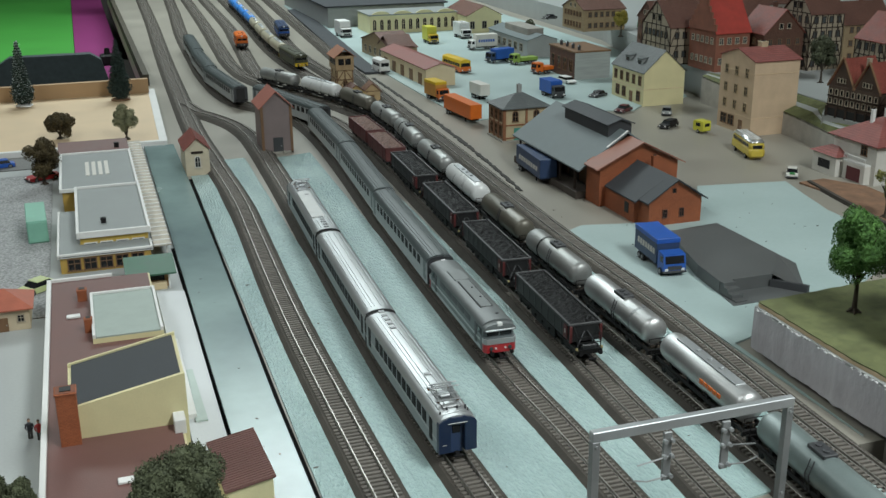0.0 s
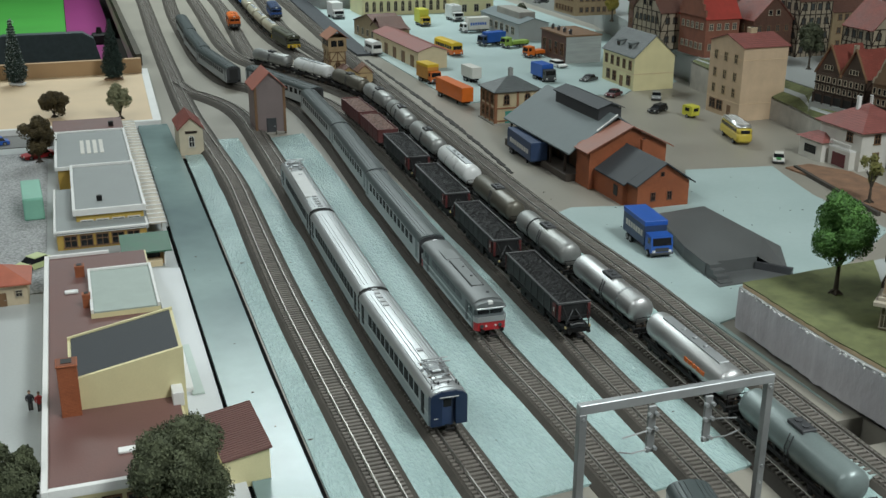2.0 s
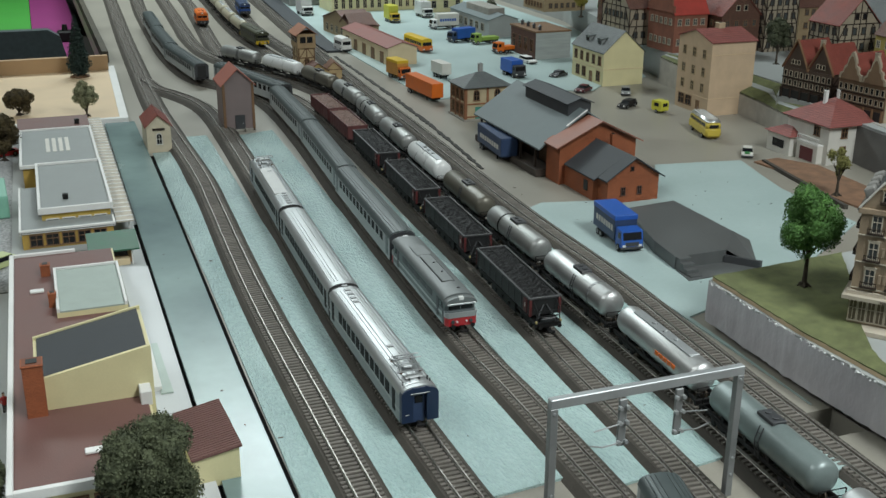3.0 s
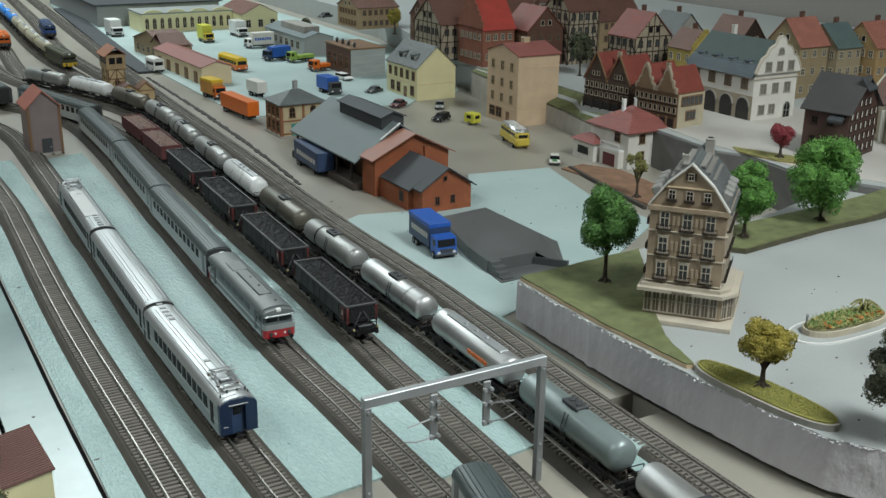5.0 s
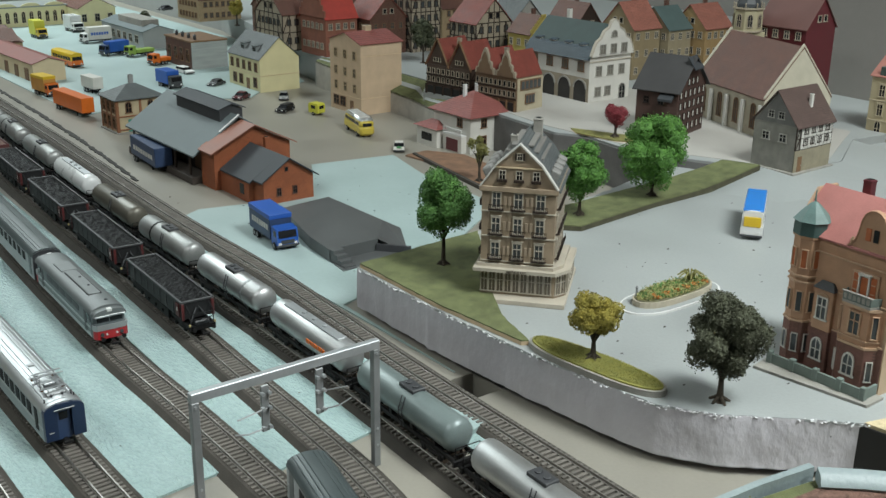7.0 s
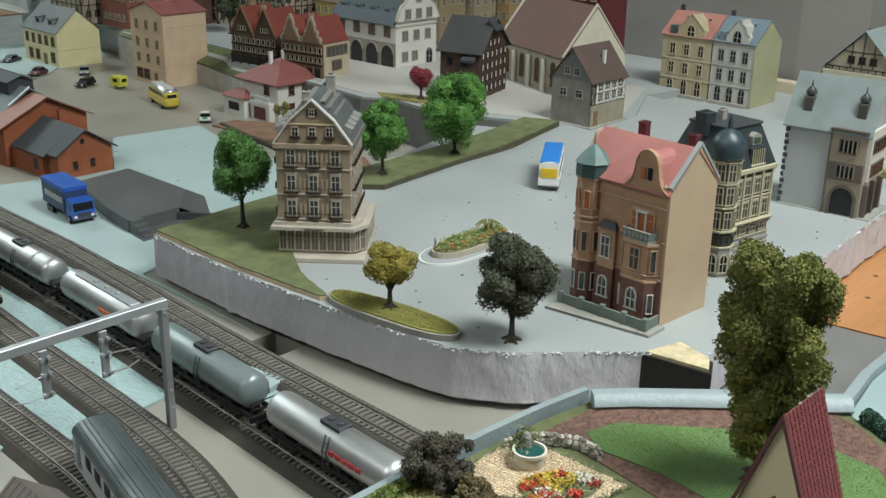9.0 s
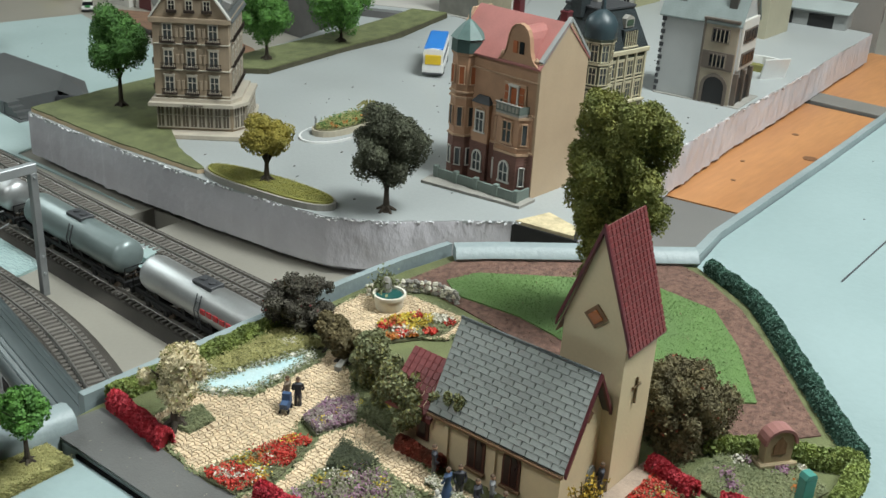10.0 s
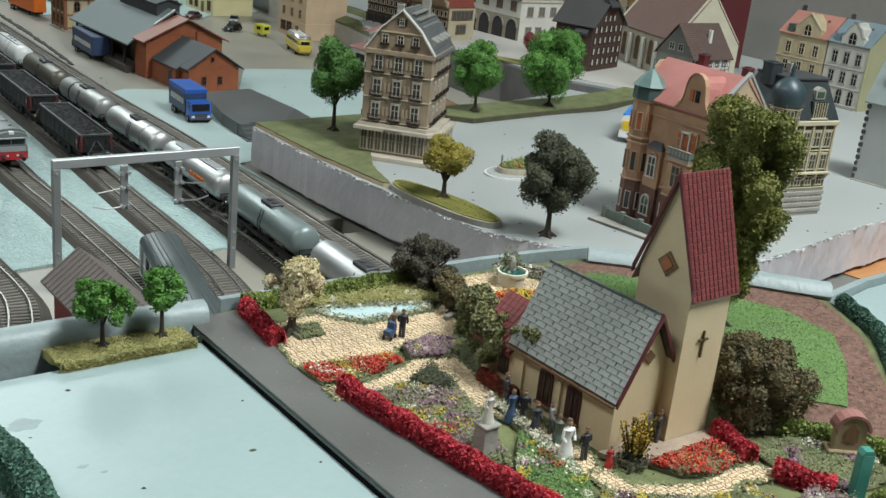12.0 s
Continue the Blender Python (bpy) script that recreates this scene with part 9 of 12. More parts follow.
b = house("grey_depot", "long grey depot building with a raised roof", 1.0, 2.75, 0.0, 0.09, 0.30, 0.05, "gy", 0.014, GREYPLASTER, SHEDROOF)
part("raised_roof", MB().box(0.02, 0.07, 0.05, 0.22, 0.05, 0.076, 0.0008), STONE, b)
windows(b, 0.09, 0.30, "W", even(6), [0.026], 0.02, 0.02, "cross")
b = house("brick_depot", "dark brick depot with roof vents and a pale end wall", 0.972, 2.385, 0.0, 0.095, 0.15, 0.068, "flat", 0.004, M("depot_brick", (0.11, 0.05, 0.035), 0.65, var=0.15, scale=60), BROWNWOOD)
windows(b, 0.095, 0.15, "W", even(4), [0.034], 0.016, 0.030, "cross", BROWNWOOD)
part("end_wall", MB().box(0.0, 0.096, -0.002, 0.001, 0, 0.068), M("pale_boards", (0.36, 0.38, 0.37), 0.6, var=0.1, scale=60, stretch=(0.3, 1, 4)), b, "pale boarded end wall")
for i in range(4):
    part("roof_vent", MB().lathe([(0.004, 0.072), (0.004, 0.080), (0.006, 0.081), (0.001, 0.085)], 0.02, 0.02 + 0.035 * i, 8), DARKGREY, b)
b = thing("long_shed", "dark grey flat-roofed shed at the far end of the yard", "shed", pose(0.63, 3.62, 0.0))
part("wall", MB().box(0.0, 0.42, 0.0, 0.8, 0.0, 0.07), GREYPLASTER, b)
part("roof", MB().box(-0.01, 0.43, -0.012, 0.81, 0.07, 0.075, 0.001), DARKFELT, b)
whole("far_platform", MB().prism([(0.508, 2.66), (0.548, 2.66), (0.56, 2.85), (0.66, 4.2), (0.60, 4.2), (0.515, 2.95)], 0.0, 0.006), DARKFELT, "dark grey platform edge by the lorry yard", "platform", kind="structure")
lw_ = random.Random(4)
whole("ditch_edge", MB().prism(wiggly([(0.458, 1.50), (0.481, 1.80), (0.496, 2.1), (0.510, 2.60), (0.517, 2.60), (0.504, 2.1), (0.489, 1.80), (0.463, 1.50)], 0.0022, 0.010, lw_), 0.0, 0.0016), M("ditch_dark", (0.045, 0.042, 0.038), 0.85, var=0.25, scale=80, bump=0.5), "ragged dark edge along the goods yard track", "edging", kind="structure")

# ---------- road vehicles ----------
tyre_mesh = mesh_of("tyre", MB().cyl((-0.0014, 0, 0), (0.0014, 0, 0), 0.0038, 0.0038, 14), RUBBER)
rim_mesh = mesh_of("rim", MB().cyl((-0.0016, 0, 0), (0.0016, 0, 0), 0.0022, 0.0022, 10), STEEL)


def wheels(v, xs, ys, k=1.0):
    for y in ys:
        for x in xs:
            w_ = part("wheel", tyre_mesh, None, v, at=pose(x, y, 0.0038 * k) @ Matrix.Scale(k, 4))
            part("rim", rim_mesh, None, w_)


def car(x, y, z, rz, paint, label, L=0.048, W=0.020, kind="saloon"):
    v = thing("car", label, "car", pose(x, y, z, 0, 0, rz), group="parked cars")
    h = W / 2
    lo, belt, top = 0.0022, 0.0092, 0.0155
    side = [(-L / 2, lo + 0.002), (-L / 2 + 0.001, belt - 0.0015), (-L * 0.28, belt), (L * 0.36, belt), (L / 2 - 0.0005, belt - 0.001), (L / 2, lo + 0.001), (L * 0.42, lo), (-L * 0.42, lo)]
    part("body", MB().slab_x(side, -h, h), paint, v)
    a, b_ = (-L * 0.26, -L * 0.12), (L * 0.34, L * 0.24)
    if kind in ("estate", "van"):
        b_ = (L * 0.47, L * 0.44)
    if kind == "van":
        a, top = (-L * 0.46, -L * 0.34), 0.022
    part("glasshouse", MB().add([(s * (h - i), yy, zz) for zz, i, q in ((belt - 0.0002, 0.0006, 0), (top - 0.0012, 0.0022, 1)) for s, yy in ((-1, a[q]), (1, a[q]), (1, b_[q]), (-1, b_[q]))], [(0, 1, 2, 3), (4, 5, 6, 7), (0, 1, 5, 4), (1, 2, 6, 5), (2, 3, 7, 6), (3, 0, 4, 7)]), GLASS, v)
    part("car_roof", MB().box(-h + 0.002, h - 0.002, a[1] - 0.0003, b_[1] + 0.0003, top - 0.0014, top, 0.0005), paint, v)
    for s in (-1, 1):
        part("headlight", MB().box(s * h * 0.62 - 0.0018, s * h * 0.62 + 0.0018, -L / 2 - 0.0003, -L / 2 + 0.001, 0.0058, 0.0078), WHITE, v)
        part("tail_light", MB().box(s * h * 0.7 - 0.0015, s * h * 0.7 + 0.0015, L / 2 - 0.001, L / 2 + 0.0003, 0.0055, 0.0075), RED, v)
    part("bumper", MB().box(-h, h, -L / 2 - 0.0012, -L / 2 + 0.001, 0.003, 0.005, 0.0003), DARKGREY, v)
    wheels(v, (-h + 0.0012, h - 0.0012), (-L * 0.30, L * 0.30))
    return v


def lorry(x, y, z, rz, cabmat, boxmat, label, L=0.088, W=0.029, cabl=0.020, hgt=0.042, bars=None, roofmat=None):
    v = thing("lorry", label, "lorry", pose(x, y, z, 0, 0, rz), group="parked lorries")
    h = W / 2
    part("chassis", MB().box(-h * 0.6, h * 0.6, -L / 2 + 0.004, L / 2, 0.005, 0.0085), UNDER, v)
    c = part("cab", MB().slab_x([(-L / 2, 0.006), (-L / 2, 0.016), (-L / 2 + 0.0025, 0.028), (-L / 2 + cabl, 0.029), (-L / 2 + cabl, 0.006)], -h + 0.001, h - 0.001), cabmat, v)
    part("windscreen", MB().slab_x([(-L / 2 - 0.0003, 0.0165), (-L / 2 + 0.0018, 0.026), (-L / 2 + 0.003, 0.026), (-L / 2 + 0.001, 0.0165)], -h + 0.003, h - 0.003), GLASS, c)
    part("grille", MB().box(-h * 0.6, h * 0.6, -L / 2 - 0.0005, -L / 2 + 0.0004, 0.0085, 0.0135), DARKGREY, c)
    for s in (-1, 1):
        part("side_window", MB().box(s * (h - 0.001) - 0.0003, s * (h - 0.001) + 0.0003, -L / 2 + 0.004, -L / 2 + 0.012, 0.0175, 0.025), GLASS, c)
        part("headlight", MB().box(s * h * 0.7 - 0.002, s * h * 0.7 + 0.002, -L / 2 - 0.0006, -L / 2 + 0.0003, 0.0075, 0.0105), WHITE, c)
    part("bumper", MB().box(-h, h, -L / 2 - 0.0015, -L / 2 + 0.001, 0.0045, 0.0075, 0.0004), DARKGREY, c)
    b_ = part("cargo_box", MB().box(-h, h, -L / 2 + cabl + 0.002, L / 2, 0.0095, hgt, 0.0006), boxmat, v)
    if roofmat:
        part("tarpaulin", MB().box(-h - 0.0004, h + 0.0004, -L / 2 + cabl + 0.0015, L / 2 + 0.0005, hgt - 0.006, hgt + 0.0006, 0.0006), roofmat, b_)
    if bars:
        for s in (-1, 1):
            for i in range(7):
                y0 = -L / 2 + cabl + 0.008 + i * (L - cabl - 0.016) / 7
                part("letter_bar", MB().box(s * h - 0.0004, s * h + 0.0004, y0, y0 + (L - cabl - 0.016) / 7 * 0.7, hgt * 0.50, hgt * 0.68), bars, b_)
    wheels(v, (-h + 0.0015, h - 0.0015), (-L / 2 + 0.010, L / 2 - 0.016, L / 2 - 0.026), 1.25)
    return v


def trailer(x, y, z, rz, boxmat, label, L=0.13, W=0.028, hgt=0.042, bars=None):
    v = thing("trailer", label, "trailer", pose(x, y, z, 0, 0, rz), group="parked trailers")
    h = W / 2
    b_ = part("cargo_box", MB().box(-h, h, -L / 2, L / 2, 0.0105, hgt, 0.0006), boxmat, v)
    part("chassis", MB().box(-h * 0.6, h * 0.6, -L / 2 + 0.004, L / 2, 0.0065, 0.0105), UNDER, v)
    for s in (-1, 1):
        part("landing_leg", MB().box(s * h * 0.6 - 0.001, s * h * 0.6 + 0.001, -L * 0.25, -L * 0.25 + 0.002, 0, 0.0065), UNDER, v)
        if bars:
            for i in range(8):
                y0 = -L / 2 + 0.012 + i * (L - 0.024) / 8
                part("letter_bar", MB().box(s * h - 0.0004, s * h + 0.0004, y0, y0 + (L - 0.024) / 8 * 0.72, hgt * 0.5, hgt * 0.68), bars, b_)
    part("rear_door", MB().box(-h + 0.001, h - 0.001, -L / 2 - 0.0005, -L / 2 + 0.0004, 0.012, hgt - 0.002), boxmat, v)
    wheels(v, (-h + 0.0015, h - 0.0015), (L / 2 - 0.016, L / 2 - 0.026), 1.25)
    return v


def bus(x, y, z, rz, lower, upper, label, L=0.10, W=0.028, hgt=0.034, back=None):
    v = thing("bus", label, "bus", pose(x, y, z, 0, 0, rz))
    h = W / 2
    part("body", MB().slab_y(shell(W, 0.004, 0.016, 0.0175), -L / 2, L / 2), lower, v, smooth=30)
    part("upper_body", MB().slab_y(shell(W - 0.001, 0.016, hgt - 0.006, hgt), -L / 2 + 0.002, L / 2 - 0.002), upper, v, smooth=30)
    n_ = 7
    for i in range(n_):
        for s in (-1, 1):
            y0 = -L / 2 + 0.008 + i * (L - 0.016) / n_
            part("window", MB().box(s * (h - 0.0006) - 0.0003, s * (h - 0.0006) + 0.0003, y0, y0 + (L - 0.016) / n_ * 0.82, 0.0175, 0.0255), GLASS, v)
    part("windscreen", MB().box(-h + 0.003, h - 0.003, -L / 2 + 0.0012, -L / 2 + 0.0022, 0.0165, 0.0265), GLASS if not back else back, v)
    part("rear_window", MB().box(-h + 0.005, h - 0.005, L / 2 - 0.0022, L / 2 - 0.0012, 0.018, 0.0255), GLASS, v)
    for s in (-1, 1):
        part("headlight", MB().cyl((s * h * 0.65, -L / 2 + 0.001, 0.009), (s * h * 0.65, -L / 2 - 0.0008, 0.009), 0.002, 0.002, 10), WHITE, v)
    part("bumper", MB().box(-h, h, -L / 2 - 0.0012, -L / 2 + 0.001, 0.004, 0.0065, 0.0004), DARKGREY, v)
    wheels(v, (-h + 0.0015, h - 0.0015), (-L * 0.28, L * 0.28), 1.25)
    return v


lorry(0.491, 1.116, 0.002, -6, BLUE, NAVY, "blue lorry with pale letter bars beside the loading ramp", 0.092, 0.031, bars=PLASTER, roofmat=BLUE)
trailer(0.520, 1.580, 0.0, -4, NAVY, "dark blue trailer with pale letter bars by the goods shed", 0.12, 0.030, bars=PLASTER)
trailer(0.562, 2.065, 0.0, 4, ORANGE, "bright orange trailer parked on the lorry yard", 0.14, 0.026, 0.040)
lorry(0.574, 2.27, 0.002, 8, ORANGE, M("yellow_orange_box", (0.55, 0.27, 0.06), 0.45), "orange lorry with a yellow-roofed box", 0.075, 0.028, 0.014, roofmat=YELLOW)
trailer(0.668, 2.245, 0.002, 5, PLASTER, "small white box trailer", 0.06, 0.024, 0.036)
lorry(0.833, 2.21, 0.002, 4, DARKGREY, BLUE, "blue canvas lorry on the yard", 0.072, 0.030, 0.014, 0.038)
lorry(0.628, 3.39, 0.002, 2, WHITE, WHITE, "white lorry at the far end of the yard", 0.085, 0.036, 0.02, 0.05)
lorry(0.842, 3.14, 0.002, 2, YELLOW, LEMON, "yellow delivery lorry on the far yard", 0.07, 0.030, 0.018, 0.05)
lorry(0.975, 3.22, 0.002, 2, WHITE, TANKWHITE, "white lorry on the far yard", 0.08, 0.034, 0.018, 0.048)
lorry(0.945, 2.96, 0.002, -88, WHITE, PLASTER, "white lorry with blue letter bars parked crosswise", 0.085, 0.030, 0.016, 0.044, bars=BLUE)
bus(0.747, 2.63, 0.002, 5, ORANGE, YELLOW, "orange coach on the lorry yard", 0.12, 0.030, 0.036)
bus(0.556, 2.68, 0.002, 6, WHITE, WHITE, "white minibus on the lorry yard", 0.062, 0.027, 0.036)
lorry(0.905, 2.72, 0.002, -75, NAVY, BLUE, "blue canvas lorry by the depot", 0.078, 0.029, 0.015, 0.036)
lorry(0.952, 2.665, 0.002, -80, LIME, LIME, "lime green flat lorry by the depot", 0.078, 0.026, 0.022, 0.018)
lorry(0.938, 2.505, 0.002, -78, ORANGE, ORANGE, "orange tractor lorry parked by the brick depot", 0.055, 0.026, 0.022, 0.018)
car(0.938, 2.355, 0.002, 5, WHITE, "white estate car by the brick depot", 0.055, 0.022, "estate")
vb = thing("bus", "old rounded yellow post bus with a ribbed silver roof", "bus", pose(0.936, 1.585, 0.0, 0, 0, 165))
CHROME = M("bus_chrome", (0.62, 0.63, 0.62), 0.25, 0.7, var=0.05)
POSTYELLOW = M("post_yellow", (0.56, 0.43, 0.06), 0.4, var=0.06, bump=0.05)
part("body", MB().box(-0.0145, 0.0145, -0.050, 0.050, 0.004, 0.0225, 0.0042), POSTYELLOW, vb, smooth=40)
part("window_band", MB().box(-0.0138, 0.0138, -0.0475, 0.0485, 0.018, 0.0315, 0.0040), POSTYELLOW, vb, smooth=40)
for s_ in (-1, 1):
    for i in range(8):
        part("window", MB().box(s_ * 0.0139 - 0.0003, s_ * 0.0139 + 0.0003, -0.040 + i * 0.0102, -0.0315 + i * 0.0102, 0.0225, 0.0285, 0.0002), GLASS, vb)
for e_ in (-0.0476, 0.0486):
    part("end_window", MB().box(-0.0085, 0.0085, e_ - 0.0003, e_ + 0.0003, 0.0215, 0.0275, 0.0002), GLASS, vb)
rf_ = part("roof", MB().box(-0.0135, 0.0135, -0.0465, 0.0475, 0.028, 0.0368, 0.0043), CHROME, vb, "silver roof", smooth=40)
for x_ in (-0.0080, -0.0027, 0.0027, 0.0080):
    part("roof_rib", MB().box(x_ - 0.0007, x_ + 0.0007, -0.038, 0.039, 0.0364, 0.0376, 0.0002), WHITE, rf_)
for i in range(7):
    part("skylight", MB().box(-0.0125, -0.0098, -0.036 + i * 0.0108, -0.0285 + i * 0.0108, 0.0352, 0.0362), GLASS, rf_)
part("bumper", MB().box(-0.013, 0.013, -0.0512, -0.0490, 0.0045, 0.0068, 0.0004), CHROME, vb)
for x_ in (-0.009, 0.009):
    part("headlight", MB().cyl((x_, -0.049, 0.0105), (x_, -0.0508, 0.0105), 0.0019, 0.0017, 10), WHITE, vb)
wheels(vb, (-0.0130, 0.0130), (-0.029, 0.028), 1.25)
v = bus(0.920, 0.677, UP + 0.0004, -56, WHITE, WHITE, "white city bus with a bright blue roof and yellow front", 0.105, 0.026, 0.036, YELLOW)
part("roof_panel", MB().box(-0.0120, 0.0120, -0.0485, 0.0485, 0.0340, 0.0366, 0.0011), SKYBLUE, v, "bright blue roof", smooth=40)
part("front_panel", MB().box(-0.0098, 0.0098, -0.0531, -0.0508, 0.0165, 0.0285, 0.0004), YELLOW, v, "yellow front window")
v = thing("caravan", "small lemon-yellow caravan on the yard", "caravan", pose(0.954, 1.768, 0.0, 0, 0, 12))
part("body", MB().slab_x([(-0.013, 0.005), (-0.014, 0.007), (-0.0142, 0.021), (-0.012, 0.0245), (0.012, 0.0245), (0.0142, 0.021), (0.014, 0.007), (0.013, 0.005)], -0.010, 0.010), LEMON, v)
part("window", MB().box(-0.006, 0.006, -0.0146, -0.0138, 0.014, 0.0205), GLASS, v)
part("side_window", MB().box(-0.0104, -0.0098, -0.006, 0.006, 0.014, 0.0205), GLASS, v)
wheels(v, (-0.009, 0.009), (0.0,))
car(0.93, 2.17, 0.0, -60, DARKGREY, "black car by the yellow house")
car(0.905, 2.0, 0.0, -55, MAROON, "dark red car by the yellow house")
car(0.98, 1.948, 0.0, -30, STEEL, "silver-grey car by the yellow house")
car(0.917, 1.832, 0.0, -60, UNDER, "black estate car on the grey yard", kind="estate")
v = car(0.917, 1.428, 0.0, -36, PLASTER, "small white and green beetle-shaped car", 0.042, 0.019)
part("bonnet_stripe", MB().box(-0.004, 0.004, -0.0205, -0.010, 0.0085, 0.0096), GREEN, v)
car(1.30, 2.9, UT + 0.001, -70, UNDER, "black car at the top of the town")
car(1.20, 3.05, UT + 0.001, -70, DARKGREY, "dark grey car at the top of the town")
car(1.12, 3.25, 0.002, -70, STEEL, "grey car on the far yard")
lorry(1.36, 2.72, UT + 0.001, -60, GREEN, GREEN, "green lorry at the top of the town", 0.08, 0.028, 0.018, 0.036)


# ---------- trees ----------
nr = np.random.default_rng(5)


def tree(x, y, z, h, r, trunk, leaf, label, name="tree", leaves=9000, leafsize=0.0012, lobes=26, ragged=0.0, tr=0.0022, spots=None, vase=0.0):
    """A model tree: a rooted trunk, limbs, and a crown of many small foam leaves set round uneven lobes."""
    t_ = thing(name, label, "tree" if name == "tree" else "bush", pose(x, y, z, 0, 0, rt.uniform(0, 360)), group="model trees")
    b_ = MB()
    rz = (h - trunk) / 2
    mid = trunk + rz
    b_.lathe([(tr * 2.2, 0.0), (tr * 1.3, 0.002), (tr, trunk * 0.5), (tr * 0.8, trunk), (tr * 0.45, mid), (tr * 0.1, mid + rz * 0.6)], 0, 0, 9)
    for i in range(7):
        a = 2 * math.pi * i / 7 + rt.uniform(-0.3, 0.3)
        z0 = trunk * rt.uniform(0.75, 1.05)
        e = (math.cos(a) * r * 0.62, math.sin(a) * r * 0.62, mid + rt.uniform(-0.35, 0.35) * rz)
        m_ = (e[0] * 0.45, e[1] * 0.45, (z0 + e[2]) / 2 + 0.003)
        b_.cyl((0, 0, z0), m_, tr * 0.55, tr * 0.35, 6).cyl(m_, e, tr * 0.35, tr * 0.12, 6)
    for i in range(5):
        a = 2 * math.pi * i / 5
        b_.cyl((math.cos(a) * tr * 3.4, math.sin(a) * tr * 3.4, 0.0006), (0, 0, tr * 2.2), tr * 0.45, tr * 0.8, 5)
    part("trunk", b_, BARK, t_)
    cs, ks = [], []
    while len(cs) < lobes:
        d_ = nr.normal(size=3)
        d_ /= np.linalg.norm(d_)
        q = nr.uniform(0.45, 0.72 + 0.2 * ragged) if len(cs) > 3 else 0.2
        k_ = min(r, rz) * nr.uniform(0.26 - 0.10 * ragged, 0.42 - 0.07 * ragged)
        c_ = np.array((0, 0, mid)) + d_ * np.array((r, r, rz)) * q
        if vase:
            u = nr.uniform(0.0, 1.0)
            a = nr.uniform(0, 2 * math.pi)
            wide = r * (1 - vase + vase * min(1.0, u / 0.62)) * (1.0 if u < 0.86 else 0.8)
            q = nr.uniform(0.25, 0.85) if u < 0.86 else nr.uniform(0.35, 0.9)
            k_ = r * nr.uniform(0.12, 0.25) * (0.65 + 0.35 * min(1.0, u / 0.4))
            c_ = np.array((math.cos(a) * wide * q, math.sin(a) * wide * q, trunk + (h - trunk) * (0.04 + 0.90 * u)))
        if c_[2] - k_ * 0.8 > trunk * 0.55:
            cs.append(c_)
            ks.append(k_)
    cs, ks = np.array(cs), np.array(ks)
    cr = MB()
    for c_, k_ in zip(cs, ks):
        cr.blob(*c_.tolist(), k_ * 0.78, k_ * 0.78, k_ * 0.72, 7, 5, 0.25, rt)
    pick = nr.choice(len(cs), size=leaves, p=ks ** 2 / (ks ** 2).sum())
    u_ = nr.normal(size=(leaves, 3))
    u_ /= np.linalg.norm(u_, axis=1)[:, None]
    u_[:, 2] *= np.where(u_[:, 2] < 0, 1.15 + 0.5 * ragged, 0.92)
    knob = 1 + (0.12 + 0.22 * ragged) * np.sin(u_[:, 0] * 11 + pick) * np.sin(u_[:, 1] * 11 + 2 * pick) * np.sin(u_[:, 2] * 10 + pick)
    pts = cs[pick] + u_ * (ks[pick] * knob)[:, None] * nr.uniform(0.86, 1.07 + 0.05 * ragged, size=(leaves, 1))
    far = ((pts[:, None, :] - cs[None, :, :]) ** 2).sum(2) / (ks[None, :] ** 2)
    keep = far.min(1) > 0.66
    pts = pts[keep]
    cr.leaves(pts, leafsize, nr, u_[keep])
    part("crown", cr, leaf, t_)
    if spots:
        sel = pts[nr.choice(len(pts), size=spots[2])]
        part(spots[0], MB().leaves(sel * np.array((1.04, 1.04, 1.01)), leafsize * 1.2, nr), spots[1], t_, kind="stuff")
    return t_


def fir(x, y, z, h, r, label, snowy=False):
    t_ = thing("fir_tree", label, "tree", pose(x, y, z, 0, 0, rt.uniform(0, 360)), group="fir trees")
    part("trunk", MB().cyl((0, 0, 0), (0, 0, h * 0.9), 0.003, 0.0008, 8), BARK, t_)
    if snowy:
        part("base", MB().blob(0, 0, 0.003, 0.02, 0.02, 0.004, 12, 5, 0.15, rt), WHITE, t_, "white snowy base")
    else:
        part("base", MB().blob(0, 0, 0.002, 0.021, 0.021, 0.004, 12, 5, 0.15, rt), BROWNWOOD, t_, "brown base")
    tiers = 24
    nd, frost = MB(), MB()
    for k in range(tiers):
        u = k / tiers
        rr, zc = r * min(1.0, 0.55 + 3 * u) * (1 - u) ** 0.9 + 0.0015, h * (0.10 + 0.89 * u)
        n_ = int(18 - 11 * u)
        for i in range(n_):
            a = 2 * math.pi * (i + 0.5 * (k % 2)) / n_ + rt.uniform(-0.15, 0.15)
            q = rr * rt.uniform(0.8, 1.1)
            tip = np.array((q * math.cos(a), q * math.sin(a), zc - q * 0.25))
            root = np.array((0, 0, zc))
            f_ = nr.uniform(0, 1, size=(50, 1)) ** 0.7
            nd.leaves(root + (tip - root) * f_ + nr.normal(size=(50, 3)) * 0.0018 * (1.1 - u), 0.0019, nr)
            if snowy:
                f_ = nr.uniform(0.5, 1, size=(9, 1))
                frost.leaves(root + (tip - root) * f_ + nr.normal(size=(9, 3)) * 0.0012 + np.array((0, 0, 0.0016)), 0.0014, nr)
    part("crown", nd, FIR, t_)
    if snowy:
        part("frost", frost, FROST, t_, "pale frost on the branch tips", kind="stuff")
    return t_


UG = UP + 0.0056
tree(0.519, 0.786, UG, 0.118, 0.034, 0.034, LEAF, "round green model tree on the grass mat", leaves=20000, ragged=0.35, lobes=34)
